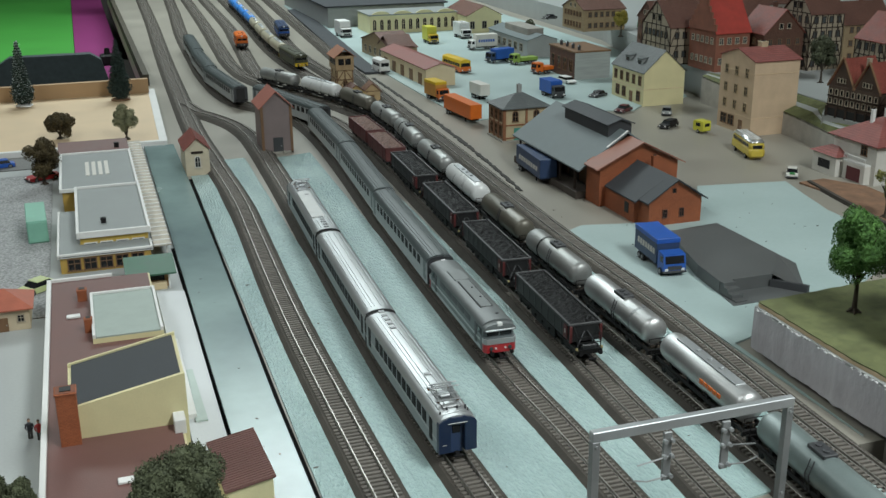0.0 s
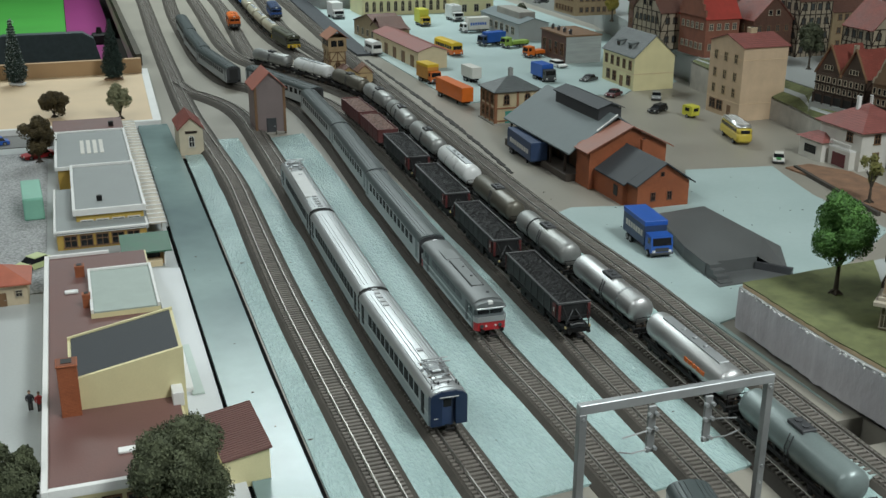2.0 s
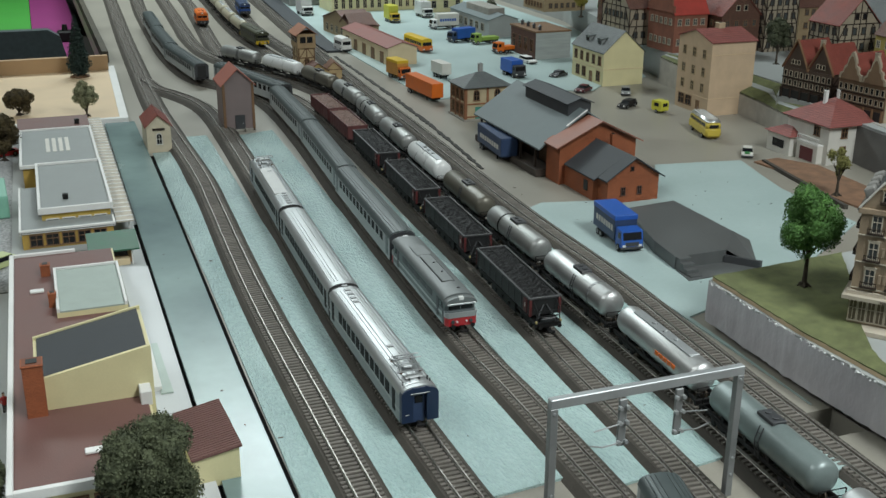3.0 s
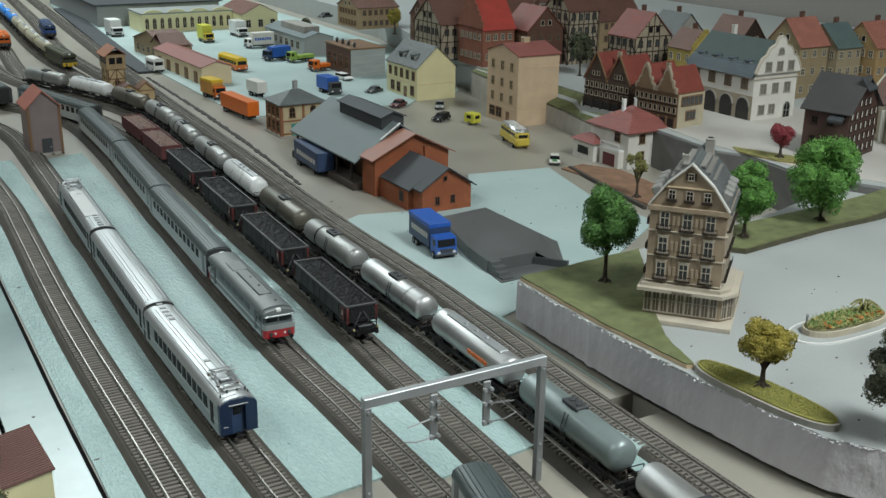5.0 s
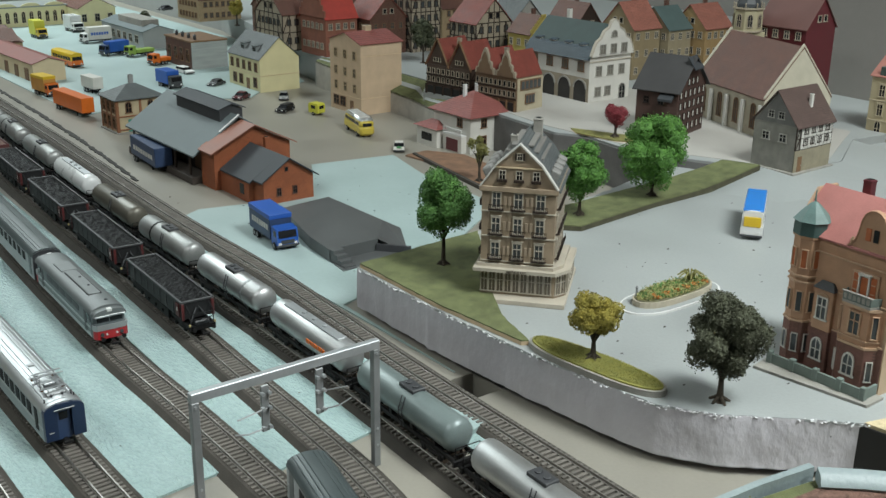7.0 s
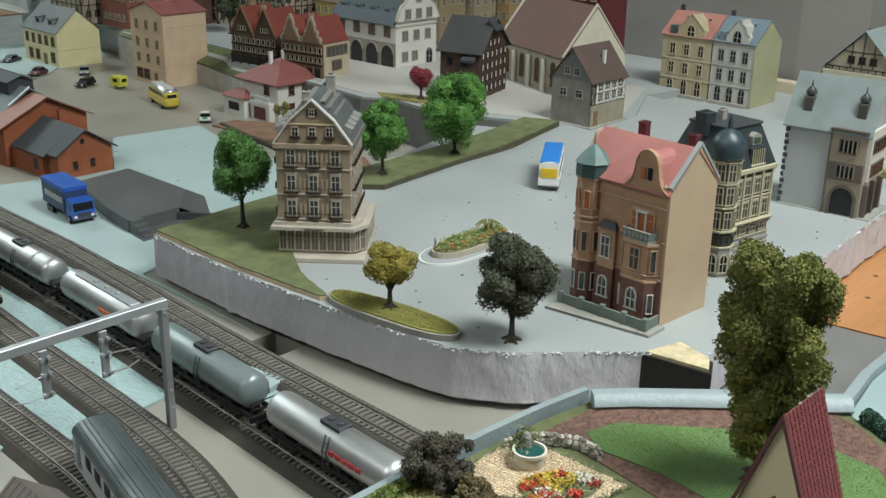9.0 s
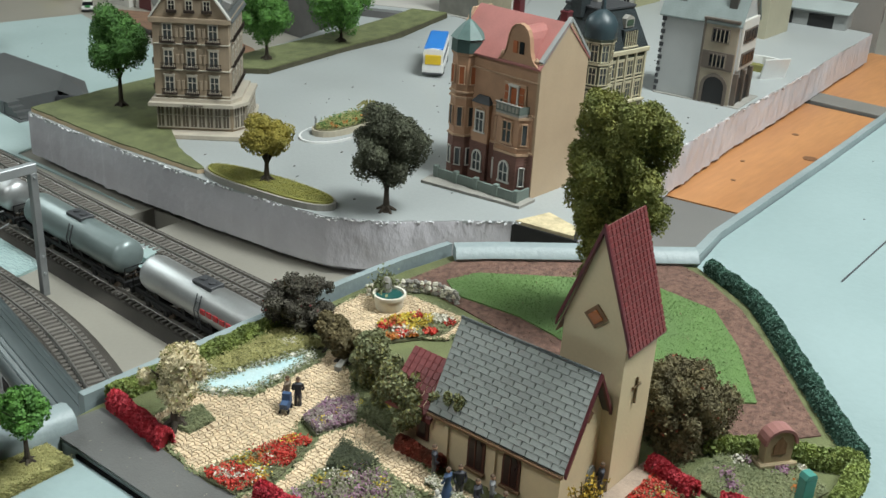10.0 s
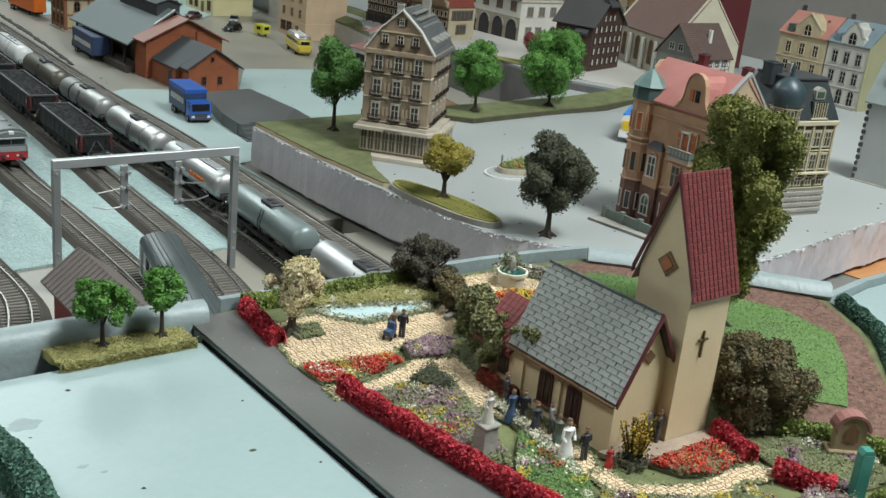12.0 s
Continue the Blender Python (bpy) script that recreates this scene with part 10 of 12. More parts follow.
tree(0.4747, 0.5134, UP + 0.007, 0.064, 0.026, 0.020, LEAF_YELLOW, "small autumn-yellow tree on a flower bed", leaves=9000, leafsize=0.0011)
tree(0.510, 0.402, UP, 0.094, 0.0305, 0.022, M("leaf_dark_umber", (0.110, 0.118, 0.072), 0.8, var=0.3, scale=130, bump=0.2, tint=(0.055, 0.058, 0.036)), "dark brown-green tree at the edge of the town square", leaves=52000, leafsize=0.0010, ragged=0.8, lobes=46, tr=0.0026)
tree(0.765, 0.825, UP + 0.0075, 0.098, 0.033, 0.022, LEAF_BRIGHT, "bright green tree on the grass strip", leaves=15000, leafsize=0.0013, ragged=0.4, lobes=32)
tree(0.905, 0.830, UP + 0.0075, 0.110, 0.047, 0.012, LEAF_BRIGHT, "broad bright green tree on the grass strip", leaves=22000, leafsize=0.0014, ragged=0.5, lobes=36)
tree(1.088, 1.072, UT + 0.004, 0.060, 0.022, 0.018, LEAF_RED, "small dark red tree by the barn", leaves=4000, leafsize=0.0013)
tree(0.897, 1.18, 0.003, 0.083, 0.018, 0.022, LEAF_OLIVE, "thin sparse tree by the dirt strip", leaves=2600, leafsize=0.0014, lobes=14, ragged=1.0)
tree(1.27, 1.83, UT, 0.10, 0.034, 0.03, LEAF_DARK, "dark tree between old town houses", leaves=5000, leafsize=0.0019)
tree(1.22, 2.62, UT, 0.075, 0.026, 0.03, LEAF_YELLOW, "yellow-green tree at the top of the town", leaves=3500, leafsize=0.0019)
tree(1.24, 2.50, UT, 0.075, 0.024, 0.03, LEAF_YELLOW, "yellow-green tree at the top of the town", leaves=3500, leafsize=0.0019)
tree(1.12, 3.02, 0.002, 0.07, 0.037, 0.012, LEAF_DARK, "dark bushy tree on the far yard", leaves=3500, leafsize=0.0024)

# ---------- flower beds on the square ----------
def pill(cx_, cy_, a, b_, ang, n_=28):
    out = []
    ca, sa = math.cos(radians(ang)), math.sin(radians(ang))
    for i in range(n_):
        q = 2 * math.pi * i / n_
        u = math.copysign(abs(math.cos(q)) ** 0.6, math.cos(q)) * a
        w_ = math.sin(q) * b_
        out.append((cx_ + ca * u - sa * w_, cy_ + sa * u + ca * w_))
    return out


def tuft(poly_fn, n_, z, size, mat, parent, name, rng=nr, hgt=0.003, label=""):
    pts = np.array([(*poly_fn(), z + abs(rng.normal()) * hgt) for _ in range(n_)])
    part(name, MB().leaves(pts, size, rng, np.tile((0.0, 0.0, 1.0), (n_, 1)), 0.4), mat, parent, label, kind="stuff")


def in_pill(cx_, cy_, a, b_, ang):
    def pick():
        while True:
            u, w_ = rt.uniform(-1, 1), rt.uniform(-1, 1)
            if u * u + w_ * w_ < 1:
                ca, sa = math.cos(radians(ang)), math.sin(radians(ang))
                return cx_ + ca * u * a - sa * w_ * b_, cy_ + sa * u * a + ca * w_ * b_
    return pick


fb = thing("grass_bed", "kerbed yellow-green grass bed round a small tree", "flower bed")
part("kerb", MB().prism(pill(0.472, 0.508, 0.074, 0.019, -84), UP, UP + 0.006), STONE, fb)
part("turf", MB().prism(pill(0.472, 0.508, 0.071, 0.0165, -84), UP + 0.006, UP + 0.0075), TURFYELLOW, fb)
tuft(in_pill(0.472, 0.508, 0.070, 0.016, -84), 24000, UP + 0.0072, 0.0006, TURFYELLOW, fb, "grass_tuft", hgt=0.0008)
fi = thing("traffic_island", "oval flower island with a white kerb and a small palm", "flower bed")
part("kerb", MB().prism(pill(0.655, 0.580, 0.068, 0.027, 0), UP, UP + 0.0025), WHITE, fi, "white painted kerb")
part("paving", MB().prism(pill(0.655, 0.580, 0.0655, 0.025, 0), UP + 0.002, UP + 0.0029), TOWN, fi)
part("bed_wall", MB().prism(pill(0.658, 0.580, 0.055, 0.019, 0), UP, UP + 0.009), M("bed_wall_stone", (0.48, 0.43, 0.33), 0.7, var=0.1), fi, "pale stone bed wall")
part("soil", MB().prism(pill(0.658, 0.580, 0.053, 0.017, 0), UP + 0.009, UP + 0.0098), BEDSOIL, fi)
tuft(in_pill(0.658, 0.580, 0.052, 0.0165, 0), 5000, UP + 0.0096, 0.0010, HAY, fi, "greenery", hgt=0.0018)
tuft(in_pill(0.658, 0.580, 0.050, 0.0165, 0), 1800, UP + 0.0098, 0.0011, LEAF, fi, "light_greenery", hgt=0.0022)
for u in (-0.035, -0.02, -0.005, 0.01, 0.025, 0.04):
    tuft(in_pill(0.658 + u, 0.572, 0.004, 0.004, 0), 60, UP + 0.011, 0.0013, FL_ORANGE, fi, "orange_flower", hgt=0.0015)
pa = MB()
for i in range(11):
    a = i * 0.57
    pa.tube([(0.688, 0.583, UP + 0.010), (0.688 + 0.006 * math.cos(a), 0.583 + 0.006 * math.sin(a), UP + 0.022), (0.688 + 0.015 * math.cos(a), 0.583 + 0.012 * math.sin(a), UP + 0.017)], 0.0009, 4)
part("palm", pa, LEAF_OLIVE, fi, "small drooping palm")
part("lamp_post", MB().lathe([(0.0022, UP + 0.009), (0.0012, UP + 0.012), (0.0011, UP + 0.018), (0.002, UP + 0.019), (0.0006, UP + 0.021)], 0.612, 0.588, 8), STEEL, fi)


# ---------- station side ----------
SG = 0.0
b = house("station_wing", "long station building with a grey flat roof and yellow walls", -0.232, 1.635, SG, 0.108, 0.235, 0.030, "flat", 0.003, M("station_yellow", (0.48, 0.31, 0.07), 0.6, var=0.08), GREYFELT)
rm_ = MB()
for bx in ((-0.004, 0.0, -0.004, 0.239), (0.108, 0.112, -0.004, 0.239), (0.0, 0.108, -0.004, 0.0), (0.0, 0.108, 0.235, 0.239)):
    rm_.box(*bx, 0.030, 0.0355, 0.0004)
part("roof_rim", rm_, WHITE, b, "white roof rim")
for i in range(4):
    part("roof_letter_bar", MB().box(0.036 + i * 0.010, 0.042 + i * 0.010, 0.08, 0.17, 0.033, 0.0338), PLASTER, b, "pale plain bars on the roof")
b = house("station_end", "low brown-roofed end of the station", -0.236, 1.877, SG, 0.112, 0.085, 0.033, "flat", 0.002, WHITE, MAROONFELT)
chimney(b, 0.095, 0.02, 0.035, 0.043, UNDER)
b = house("station_hall", "station hall with a grey roof, white rim and yellow front", -0.210, 1.385, SG, 0.086, 0.23, 0.036, "flat", 0.002, M("station_yellow_b", (0.55, 0.38, 0.08), 0.6, var=0.08), GREYFELT)
rm_ = MB()
for bx in ((-0.004, 0.0, -0.004, 0.234), (0.086, 0.090, -0.004, 0.234), (0.0, 0.086, -0.004, 0.0), (0.0, 0.086, 0.230, 0.234)):
    rm_.box(*bx, 0.033, 0.0415, 0.0004)
part("roof_rim", rm_, WHITE, b, "white roof rim")
chimney(b, 0.032, 0.045, 0.038, 0.045, UNDER, 0.0035)
windows(b, 0.086, 0.23, "S", even(4), [0.016], 0.014, 0.018, "cross", WHITE)
b = house("station_porch", "low grey-roofed porch of the station", -0.236, 1.345, SG, 0.112, 0.20, 0.022, "flat", 0.002, M("station_yellow_c", (0.48, 0.31, 0.07), 0.6, var=0.08), GREYFELT)
rm_ = MB()
for bx in ((-0.003, 0.0, -0.003, 0.2), (0.0, 0.112, -0.003, 0.0), (0.112, 0.115, -0.003, 0.03)):
    rm_.box(*bx, 0.021, 0.0265, 0.0004)
part("roof_rim", rm_, WHITE, b)
windows(b, 0.112, 0.2, "S", even(5), [0.011], 0.014, 0.014, "cross", BROWNWOOD)
cw = thing("platform_canopy", "long slatted cream canopy along the station platform", "canopy", pose(-0.119, 1.36, 0))
part("roof_board", MB().box(0.0, 0.022, 0.0, 0.64, 0.019, 0.0205), CANOPY, cw)
for i in range(32):
    part("slat", MB().box(-0.0005, 0.0225, i * 0.02, i * 0.02 + 0.0025, 0.0205, 0.0215), WHITE, cw)
for i in range(6):
    part("post", MB().box(0.016, 0.018, 0.02 + i * 0.12, 0.022 + i * 0.12, 0.0, 0.019), WHITE, cw)
b = thing("kiosk", "small open kiosk with a green roof", "kiosk", pose(-0.155, 1.245, 0.0))
part("wall", MB().box(0.006, 0.046, 0.012, 0.04, 0, 0.018), M("kiosk_tan", (0.36, 0.2, 0.07), 0.6, var=0.1), b)
part("roof", MB().slab_x([(-0.002, 0.020), (0.05, 0.028), (0.05, 0.030), (-0.002, 0.022)], -0.006, 0.054), M("kiosk_green", (0.035, 0.12, 0.07), 0.55, var=0.1), b, "dark green roof")
part("counter", MB().box(0.010, 0.042, 0.002, 0.012, 0.0, 0.008, 0.0004), CREAM, b)
part("window", MB().box(0.012, 0.040, 0.0112, 0.0122, 0.009, 0.016), GLASS, b)
for x in (0.004, 0.044):
    part("post", MB().box(x, x + 0.0018, 0.003, 0.005, 0.0, 0.021), WHITE, b)

fa = thing("factory", "factory with maroon flat roof, sawtooth hall and brick chimneys", "factory", pose(-0.246, 0.60, 0.0))
part("wall", MB().box(0.0, 0.112, 0.094, 0.62, 0, 0.033), YELLOWISH, fa)
part("maroon_roof", MB().box(0.003, 0.110, 0.097, 0.617, 0.033, 0.0345), MAROONFELT, fa, "maroon flat roof")
rm_ = MB()
for bx in ((-0.002, 0.003, 0.092, 0.62), (0.003, 0.070, 0.617, 0.621), (0.003, 0.112, 0.092, 0.097)):
    rm_.box(*bx, 0.030, 0.038, 0.0004)
part("roof_rim", rm_, WHITE, fa)
part("grey_annex", MB().box(0.044, 0.113, 0.42, 0.545, 0.03, 0.040), YELLOWISH, fa)
part("grey_roof", MB().box(0.047, 0.110, 0.42, 0.542, 0.040, 0.0415), M("mint_felt", (0.33, 0.39, 0.355), 0.6, var=0.06), fa, "pale grey-green flat roof")
rm_ = MB().box(0.044, 0.047, 0.42, 0.545, 0.040, 0.044, 0.0003).box(0.110, 0.113, 0.42, 0.545, 0.040, 0.044, 0.0003).box(0.047, 0.110, 0.542, 0.545, 0.040, 0.044, 0.0003)
part("annex_rim", rm_, WHITE, fa)
part("sawtooth_wall", MB().slab_y([(0.022, 0.030), (0.117, 0.012), (0.117, 0.0775), (0.022, 0.0595)], 0.222, 0.316), YELLOWISH, fa, "pale yellow sawtooth hall")
part("sawtooth_roof", MB().slab_y([(0.025, 0.0601), (0.114, 0.0770), (0.114, 0.0785), (0.025, 0.0616)], 0.226, 0.313), DARKFELT, fa, "dark sloping felt roof")
for y0_, y1_ in ((0.222, 0.2255), (0.3135, 0.316)):
    part("roof_rim", MB().slab_y([(0.022, 0.0595), (0.117, 0.0775), (0.117, 0.0805), (0.022, 0.0625)], y0_, y1_), YELLOWISH, fa)
chimney(fa, 0.022, 0.22, 0.03, 0.082, BRICK, 0.008)
chimney(fa, 0.036, 0.55, 0.033, 0.048, BRICK, 0.005)
chimney(fa, 0.041, 0.455, 0.033, 0.050, BRICK, 0.004)
for x, y in ((0.026, 0.50), (0.062, 0.14), (0.09, 0.11)):
    part("roof_light", MB().box(x - 0.007, x + 0.007, y - 0.004, y + 0.004, 0.0345, 0.037, 0.0006), WHITE, fa)
for i in range(6):
    window_at(fa, 0.011 + 0.018 * i, 0.094, 0.017, 0, 0.012, 0.014, "cross", BROWNWOOD)
part("platform", MB().box(0.112, 0.128, 0.28, 0.46, 0.0, 0.012, 0.0005), WHITE, fa)
part("end_cap", MB().box(0.104, 0.1135, 0.205, 0.225, 0.033, 0.046, 0.0005), WHITE, fa)

b = house("brown_roof_hut", "small cream hut with a ribbed maroon roof", -0.117, 0.787, 0.002, 0.078, 0.036, 0.026, "mono", 0.006, YELLOWISH, MAROONFELT, rz=-87, o=0.002)
for i in range(24):
    part("roof_rib", MB().box(-0.002 + i * 0.0035, -0.0014 + i * 0.0035, -0.002, 0.0385, 0, 0.0011), MAROONFELT, b, at=pose(0, 0, 0.0275, 8.5, 0, 0))
b = house("red_roof_cottage", "small cream cottage with an orange-red hip roof", -0.33, 1.172, 0.0, 0.062, 0.05, 0.026, "hip", 0.016, M("cottage_cream", (0.58, 0.48, 0.34), 0.6, var=0.1), M("cottage_roof", (0.42, 0.12, 0.07), 0.6, var=0.1), o=0.005)
door(b, 0.062, 0.05, "S", 0.55, 0.010, 0.016)
windows(b, 0.062, 0.05, "S", [0.85], [0.014], 0.006, 0.007, "cross")
b = house("crossing_hut", "small white crossing hut with a red tiled roof", -0.035, 1.782, 0.0, 0.040, 0.085, 0.046, "gy", 0.018, M("hut_cream", (0.58, 0.51, 0.38), 0.6, var=0.08), REDROOF)
windows(b, 0.040, 0.085, "S", [0.5], [0.022], 0.008, 0.014, "arch", PLASTER)
part("name_board", MB().box(0.010, 0.030, -0.0012, 0.0, 0.038, 0.042), TIMBER, b, "dark name board")
b = house("grain_tower", "tall mauve tower house with a red gabled roof", 0.114, 1.89, 0.0, 0.054, 0.075, 0.088, "gy", 0.026, TOWERWALL, M("tower_roof", (0.36, 0.12, 0.085), 0.6, var=0.1), base=STONE, o=0.005)
door(b, 0.054, 0.075, "S", 0.52, 0.018, 0.030, DARKGREY)
for x in (-0.0015, 0.051):
    part("corner_board", MB().box(x, x + 0.0045, -0.0015, 0.003, 0, 0.088), BROWNWOOD, b, "brown corner board")
for x in (0.016, 0.036):
    part("step_rail", MB().box(x, x + 0.0015, -0.012, 0.0, 0, 0.006), STONE, b)

car(-0.263, 1.292, 0.0, -50, PALELIME, "pale lime-green saloon car on the station forecourt", 0.05, 0.021)
car(-0.265, 1.845, 0.0, -65, RED, "red sports car under the brown tree", 0.055, 0.022)
car(-0.335, 1.955, 0.0, -80, BLUE, "small blue car on the dark road", 0.042, 0.019)
cn = thing("box_container", "plain mint green container on the station forecourt", "container", pose(-0.268, 1.535, 0.0, 0, 0, 3))
part("body", MB().box(-0.0135, 0.0135, -0.05, 0.05, 0.001, 0.033, 0.001), MINT, cn)
part("end_door", MB().box(-0.012, 0.012, -0.0512, -0.0498, 0.003, 0.031, 0.0004), MINT, cn)
for y in (-0.048, 0.044):
    part("skid", MB().box(-0.0125, 0.0125, y, y + 0.004, 0.0, 0.0012), STEEL, cn)
whole("side_road", MB().box(-0.8, -0.24, 1.925, 2.018, 0.0, 0.0015), ASPHALT, "dark road behind the station", "road", kind="structure")
whole("gravel_yard", MB().box(-0.8, -0.25, 1.20, 1.88, 0.0, 0.001), M("pale_gravel", (0.42, 0.43, 0.43), 0.85, var=0.3, scale=300, fine=900, bump=0.7), "speckled pale gravel forecourt", "gravel", kind="structure")

def figure(x, y, z, mat, label, k=1.0, skirt=False, rz=0, hair=None, plain=False):
    """A small painted figurine in one mesh: feet, legs or skirt, jacket, arms, head and hair."""
    f_ = MB()
    if skirt:
        f_.lathe([(0.0042, 0), (0.0036, 0.003), (0.0026, 0.007), (0.0016, 0.0102), (0.0023, 0.0130), (0.0025, 0.0148), (0.0010, 0.0160)], 0, 0, 12, 1.0, 0.8)
    else:
        for s in (-1, 1):
            f_.lathe([(0.0011, 0), (0.0010, 0.004), (0.0012, 0.0085)], s * 0.0011, 0, 8)
        f_.lathe([(0.0022, 0.0075), (0.0019, 0.010), (0.0026, 0.0135), (0.0026, 0.0150), (0.0010, 0.0160)], 0, 0, 10, 1.0, 0.65)
    f_.blob(0, 0, 0.0178, 0.0013, 0.0014, 0.0017, 8, 6, 0.0)
    f_.blob(0, 0.0002, 0.0187, 0.00135, 0.00145, 0.0011, 8, 4, 0.05, rt)
    for s in (-1, 1):
        f_.tube([(s * 0.0026, 0, 0.0148), (s * 0.0033, -0.0004, 0.0115), (s * 0.0024, -0.0019, 0.0098)], 0.0007, 6)
    me = mesh_of("figurine", f_, [mat] if plain else [mat, FLESH, hair or HAIR, TROUSER], 40)
    if not plain:
        for p in me.polygons:
            h_ = p.center.z
            p.material_index = 2 if h_ > 0.0184 else 1 if h_ > 0.0161 else 3 if h_ < 0.0078 and not skirt else 0
    return whole("figurine", me, None, label, "figurine", pose(x, y, z, 0, 0, rz) @ Matrix.Scale(k, 4), group="small figurines")


figure(-0.262, 0.905, 0.0, FIG_DARK, "tiny dark figurine standing on the forecourt")
figure(-0.254, 0.900, 0.0, FIG_RED, "tiny red figurine standing on the forecourt")
tree(-0.150, 0.648, 0.0, 0.110, 0.037, 0.024, LEAF_GREY, "round dark green bushy tree by the factory", leaves=52000, leafsize=0.0010, lobes=44, ragged=0.5)
tree(-0.272, 0.728, 0.0, 0.06, 0.030, 0.012, LEAF_GREY, "round dark green bushy tree by the factory", leaves=40000, leafsize=0.0010, lobes=36, ragged=0.5)
tree(-0.262, 1.81, 0.0, 0.084, 0.029, 0.014, LEAF_RUST, "brown-green autumn tree on the forecourt", leaves=16000, leafsize=0.0013, lobes=34, ragged=0.3)
tree(-0.237, 2.114, 0.010, 0.054, 0.033, 0.006, LEAF_RUST, "brown-green autumn tree by the raised garden", leaves=16000, leafsize=0.0013, lobes=34, ragged=0.3)
tree(-0.117, 2.062, 0.010, 0.076, 0.023, 0.008, LEAF_PALE, "slim pale blossoming tree by the station", leaves=12000, leafsize=0.0012, lobes=32)

# raised tan board with firs, and what lies beyond it
rb = thing("raised_board", "tan raised board with a white front edge", "board", kind="structure")
part("top", MB().prism([(-0.9, 2.032), (-0.060, 2.032), (-0.042, 2.545), (-0.9, 2.535)], 0.0, 0.010), TAN, rb)
part("front_edge", MB().box(-0.9, -0.046, 2.020, 2.032, 0.0, 0.0115), WHITE, rb, "white front strip")
part("side_edge", MB().prism([(-0.060, 2.032), (-0.045, 2.032), (-0.027, 2.59), (-0.042, 2.59)], 0.0, 0.0115), WHITE, rb, "white side strip")
part("back_board", MB().prism([(-0.9, 2.535), (-0.042, 2.545), (-0.042, 2.562), (-0.9, 2.552)], 0.0, 0.043), M("tan_edge", (0.42, 0.27, 0.14), 0.6, var=0.06, scale=12), rb, "low tan back board")
fir(-0.313, 2.475, 0.010, 0.146, 0.026, "frosted dark fir tree with a snowy base", True)
fir(-0.108, 2.478, 0.010, 0.140, 0.028, "dark fir tree on the tan board")
whole("yard_side_board", MB().box(-0.045, -0.03, 2.7, 5.2, 0.0, 0.028), M("dark_board", (0.07, 0.06, 0.04), 0.8, var=0.3, scale=30, bump=0.4), "dark rough board along the yard edge", "board", kind="structure")
ch = thing("office_chair", "black padded chair back behind the layout", "chair", pose(-0.264, 3.14, -0.285) @ Matrix.Scale(0.70, 4))
part("backrest", MB().slab_y([(-0.20, 0.10), (-0.21, 0.34), (-0.19, 0.42), (-0.15, 0.445), (0.15, 0.445), (0.19, 0.42), (0.21, 0.34), (0.20, 0.10)], -0.03, 0.03), M("black_leather", (0.045, 0.065, 0.07), 0.5, var=0.15, bump=0.3), ch, smooth=40)
part("seat", MB().box(-0.22, 0.22, -0.02, 0.40, 0.0, 0.09, 0.02), M("black_leather_b", (0.045, 0.065, 0.07), 0.5, var=0.15, bump=0.3), ch)
part("stem", MB().cyl((0, 0.18, -0.36), (0, 0.18, 0.0), 0.03, 0.03, 12), UNDER, ch)
part("foot", MB().cyl((0, 0.18, -0.43), (0, 0.18, -0.36), 0.22, 0.05, 12), UNDER, ch)
whole("green_cloth", MB().box(-2.2, -0.205, 3.25, 6.5, -0.85, -0.10), CLOTH_GREEN, "bright green cloth-covered table beside the layout", "table cloth", kind="structure")
whole("magenta_cloth", MB().box(-0.203, -0.055, 3.25, 6.5, -0.85, -0.10), CLOTH_PINK, "magenta cloth beside the green one", "table cloth", kind="structure")
tl = thing("table_tripod", "small black gadget lying on the magenta cloth", "gadget", pose(-0.10, 3.75, -0.10) @ Matrix.Scale(0.5, 4))
part("body", MB().box(-0.05, 0.05, -0.05, 0.05, 0.0, 0.07, 0.01), UNDER, tl)
part("knob", MB().cyl((0, 0, 0.07), (0, 0, 0.11), 0.02, 0.015, 10), UNDER, tl)

# ---------- church garden ----------
gr = random.Random(21)
ng = np.random.default_rng(9)
GZ = GARDEN
OUT = [(0.088, 0.250), (0.119, 0.252), (0.237, 0.248), (0.30, 0.246), (0.345, 0.243), (0.397, 0.234), (0.449, 0.180), (0.498, 0.120), (0.486, 0.098), (0.457, 0.052), (0.40, 0.004), (0.345, -0.045), (0.315, -0.066), (0.262, -0.070), (0.235, -0.12), (0.235, -0.30), (0.088, -0.30)]
whole("garden_board", MB().prism(OUT, GZ - 0.018, GZ - 0.001), BLUEGREY, "thick blue-grey painted board carrying the church garden", "board", kind="structure")
whole("garden_soil", MB().prism([(x + (0.3 - x) * 0.008, y + (0.1 - y) * 0.008) for x, y in OUT], GZ - 0.001, GZ), GRASS, "dull green flocked garden ground", "garden ground", kind="structure")
legs = MB().box(0.09, 0.13, -0.28, 0.2, 0.0, GZ - 0.018).box(0.38, 0.42, 0.05, 0.16, 0.0, GZ - 0.018).box(0.2, 0.26, -0.28, 0.10, 0.0, GZ - 0.018)
whole("garden_supports", legs, BLUEGREY, "hidden blocks under the garden board", "support", kind="structure")
rimp = [(-0.002, -0.004), (-0.010, -0.003), (-0.014, 0.003), (-0.010, 0.009), (-0.002, 0.010), (0.0, 0.003)]
whole("garden_rim", MB().sweep([(s - 0.006, z + GZ) for s, z in rimp], [(0.39, 0.240), (0.41, 0.222), (0.449, 0.180), (0.485, 0.136), (0.503, 0.117)][::-1]), BLUEGREY, "rounded blue-grey plaster rim at the garden edge", "rim", kind="structure", smooth=50)
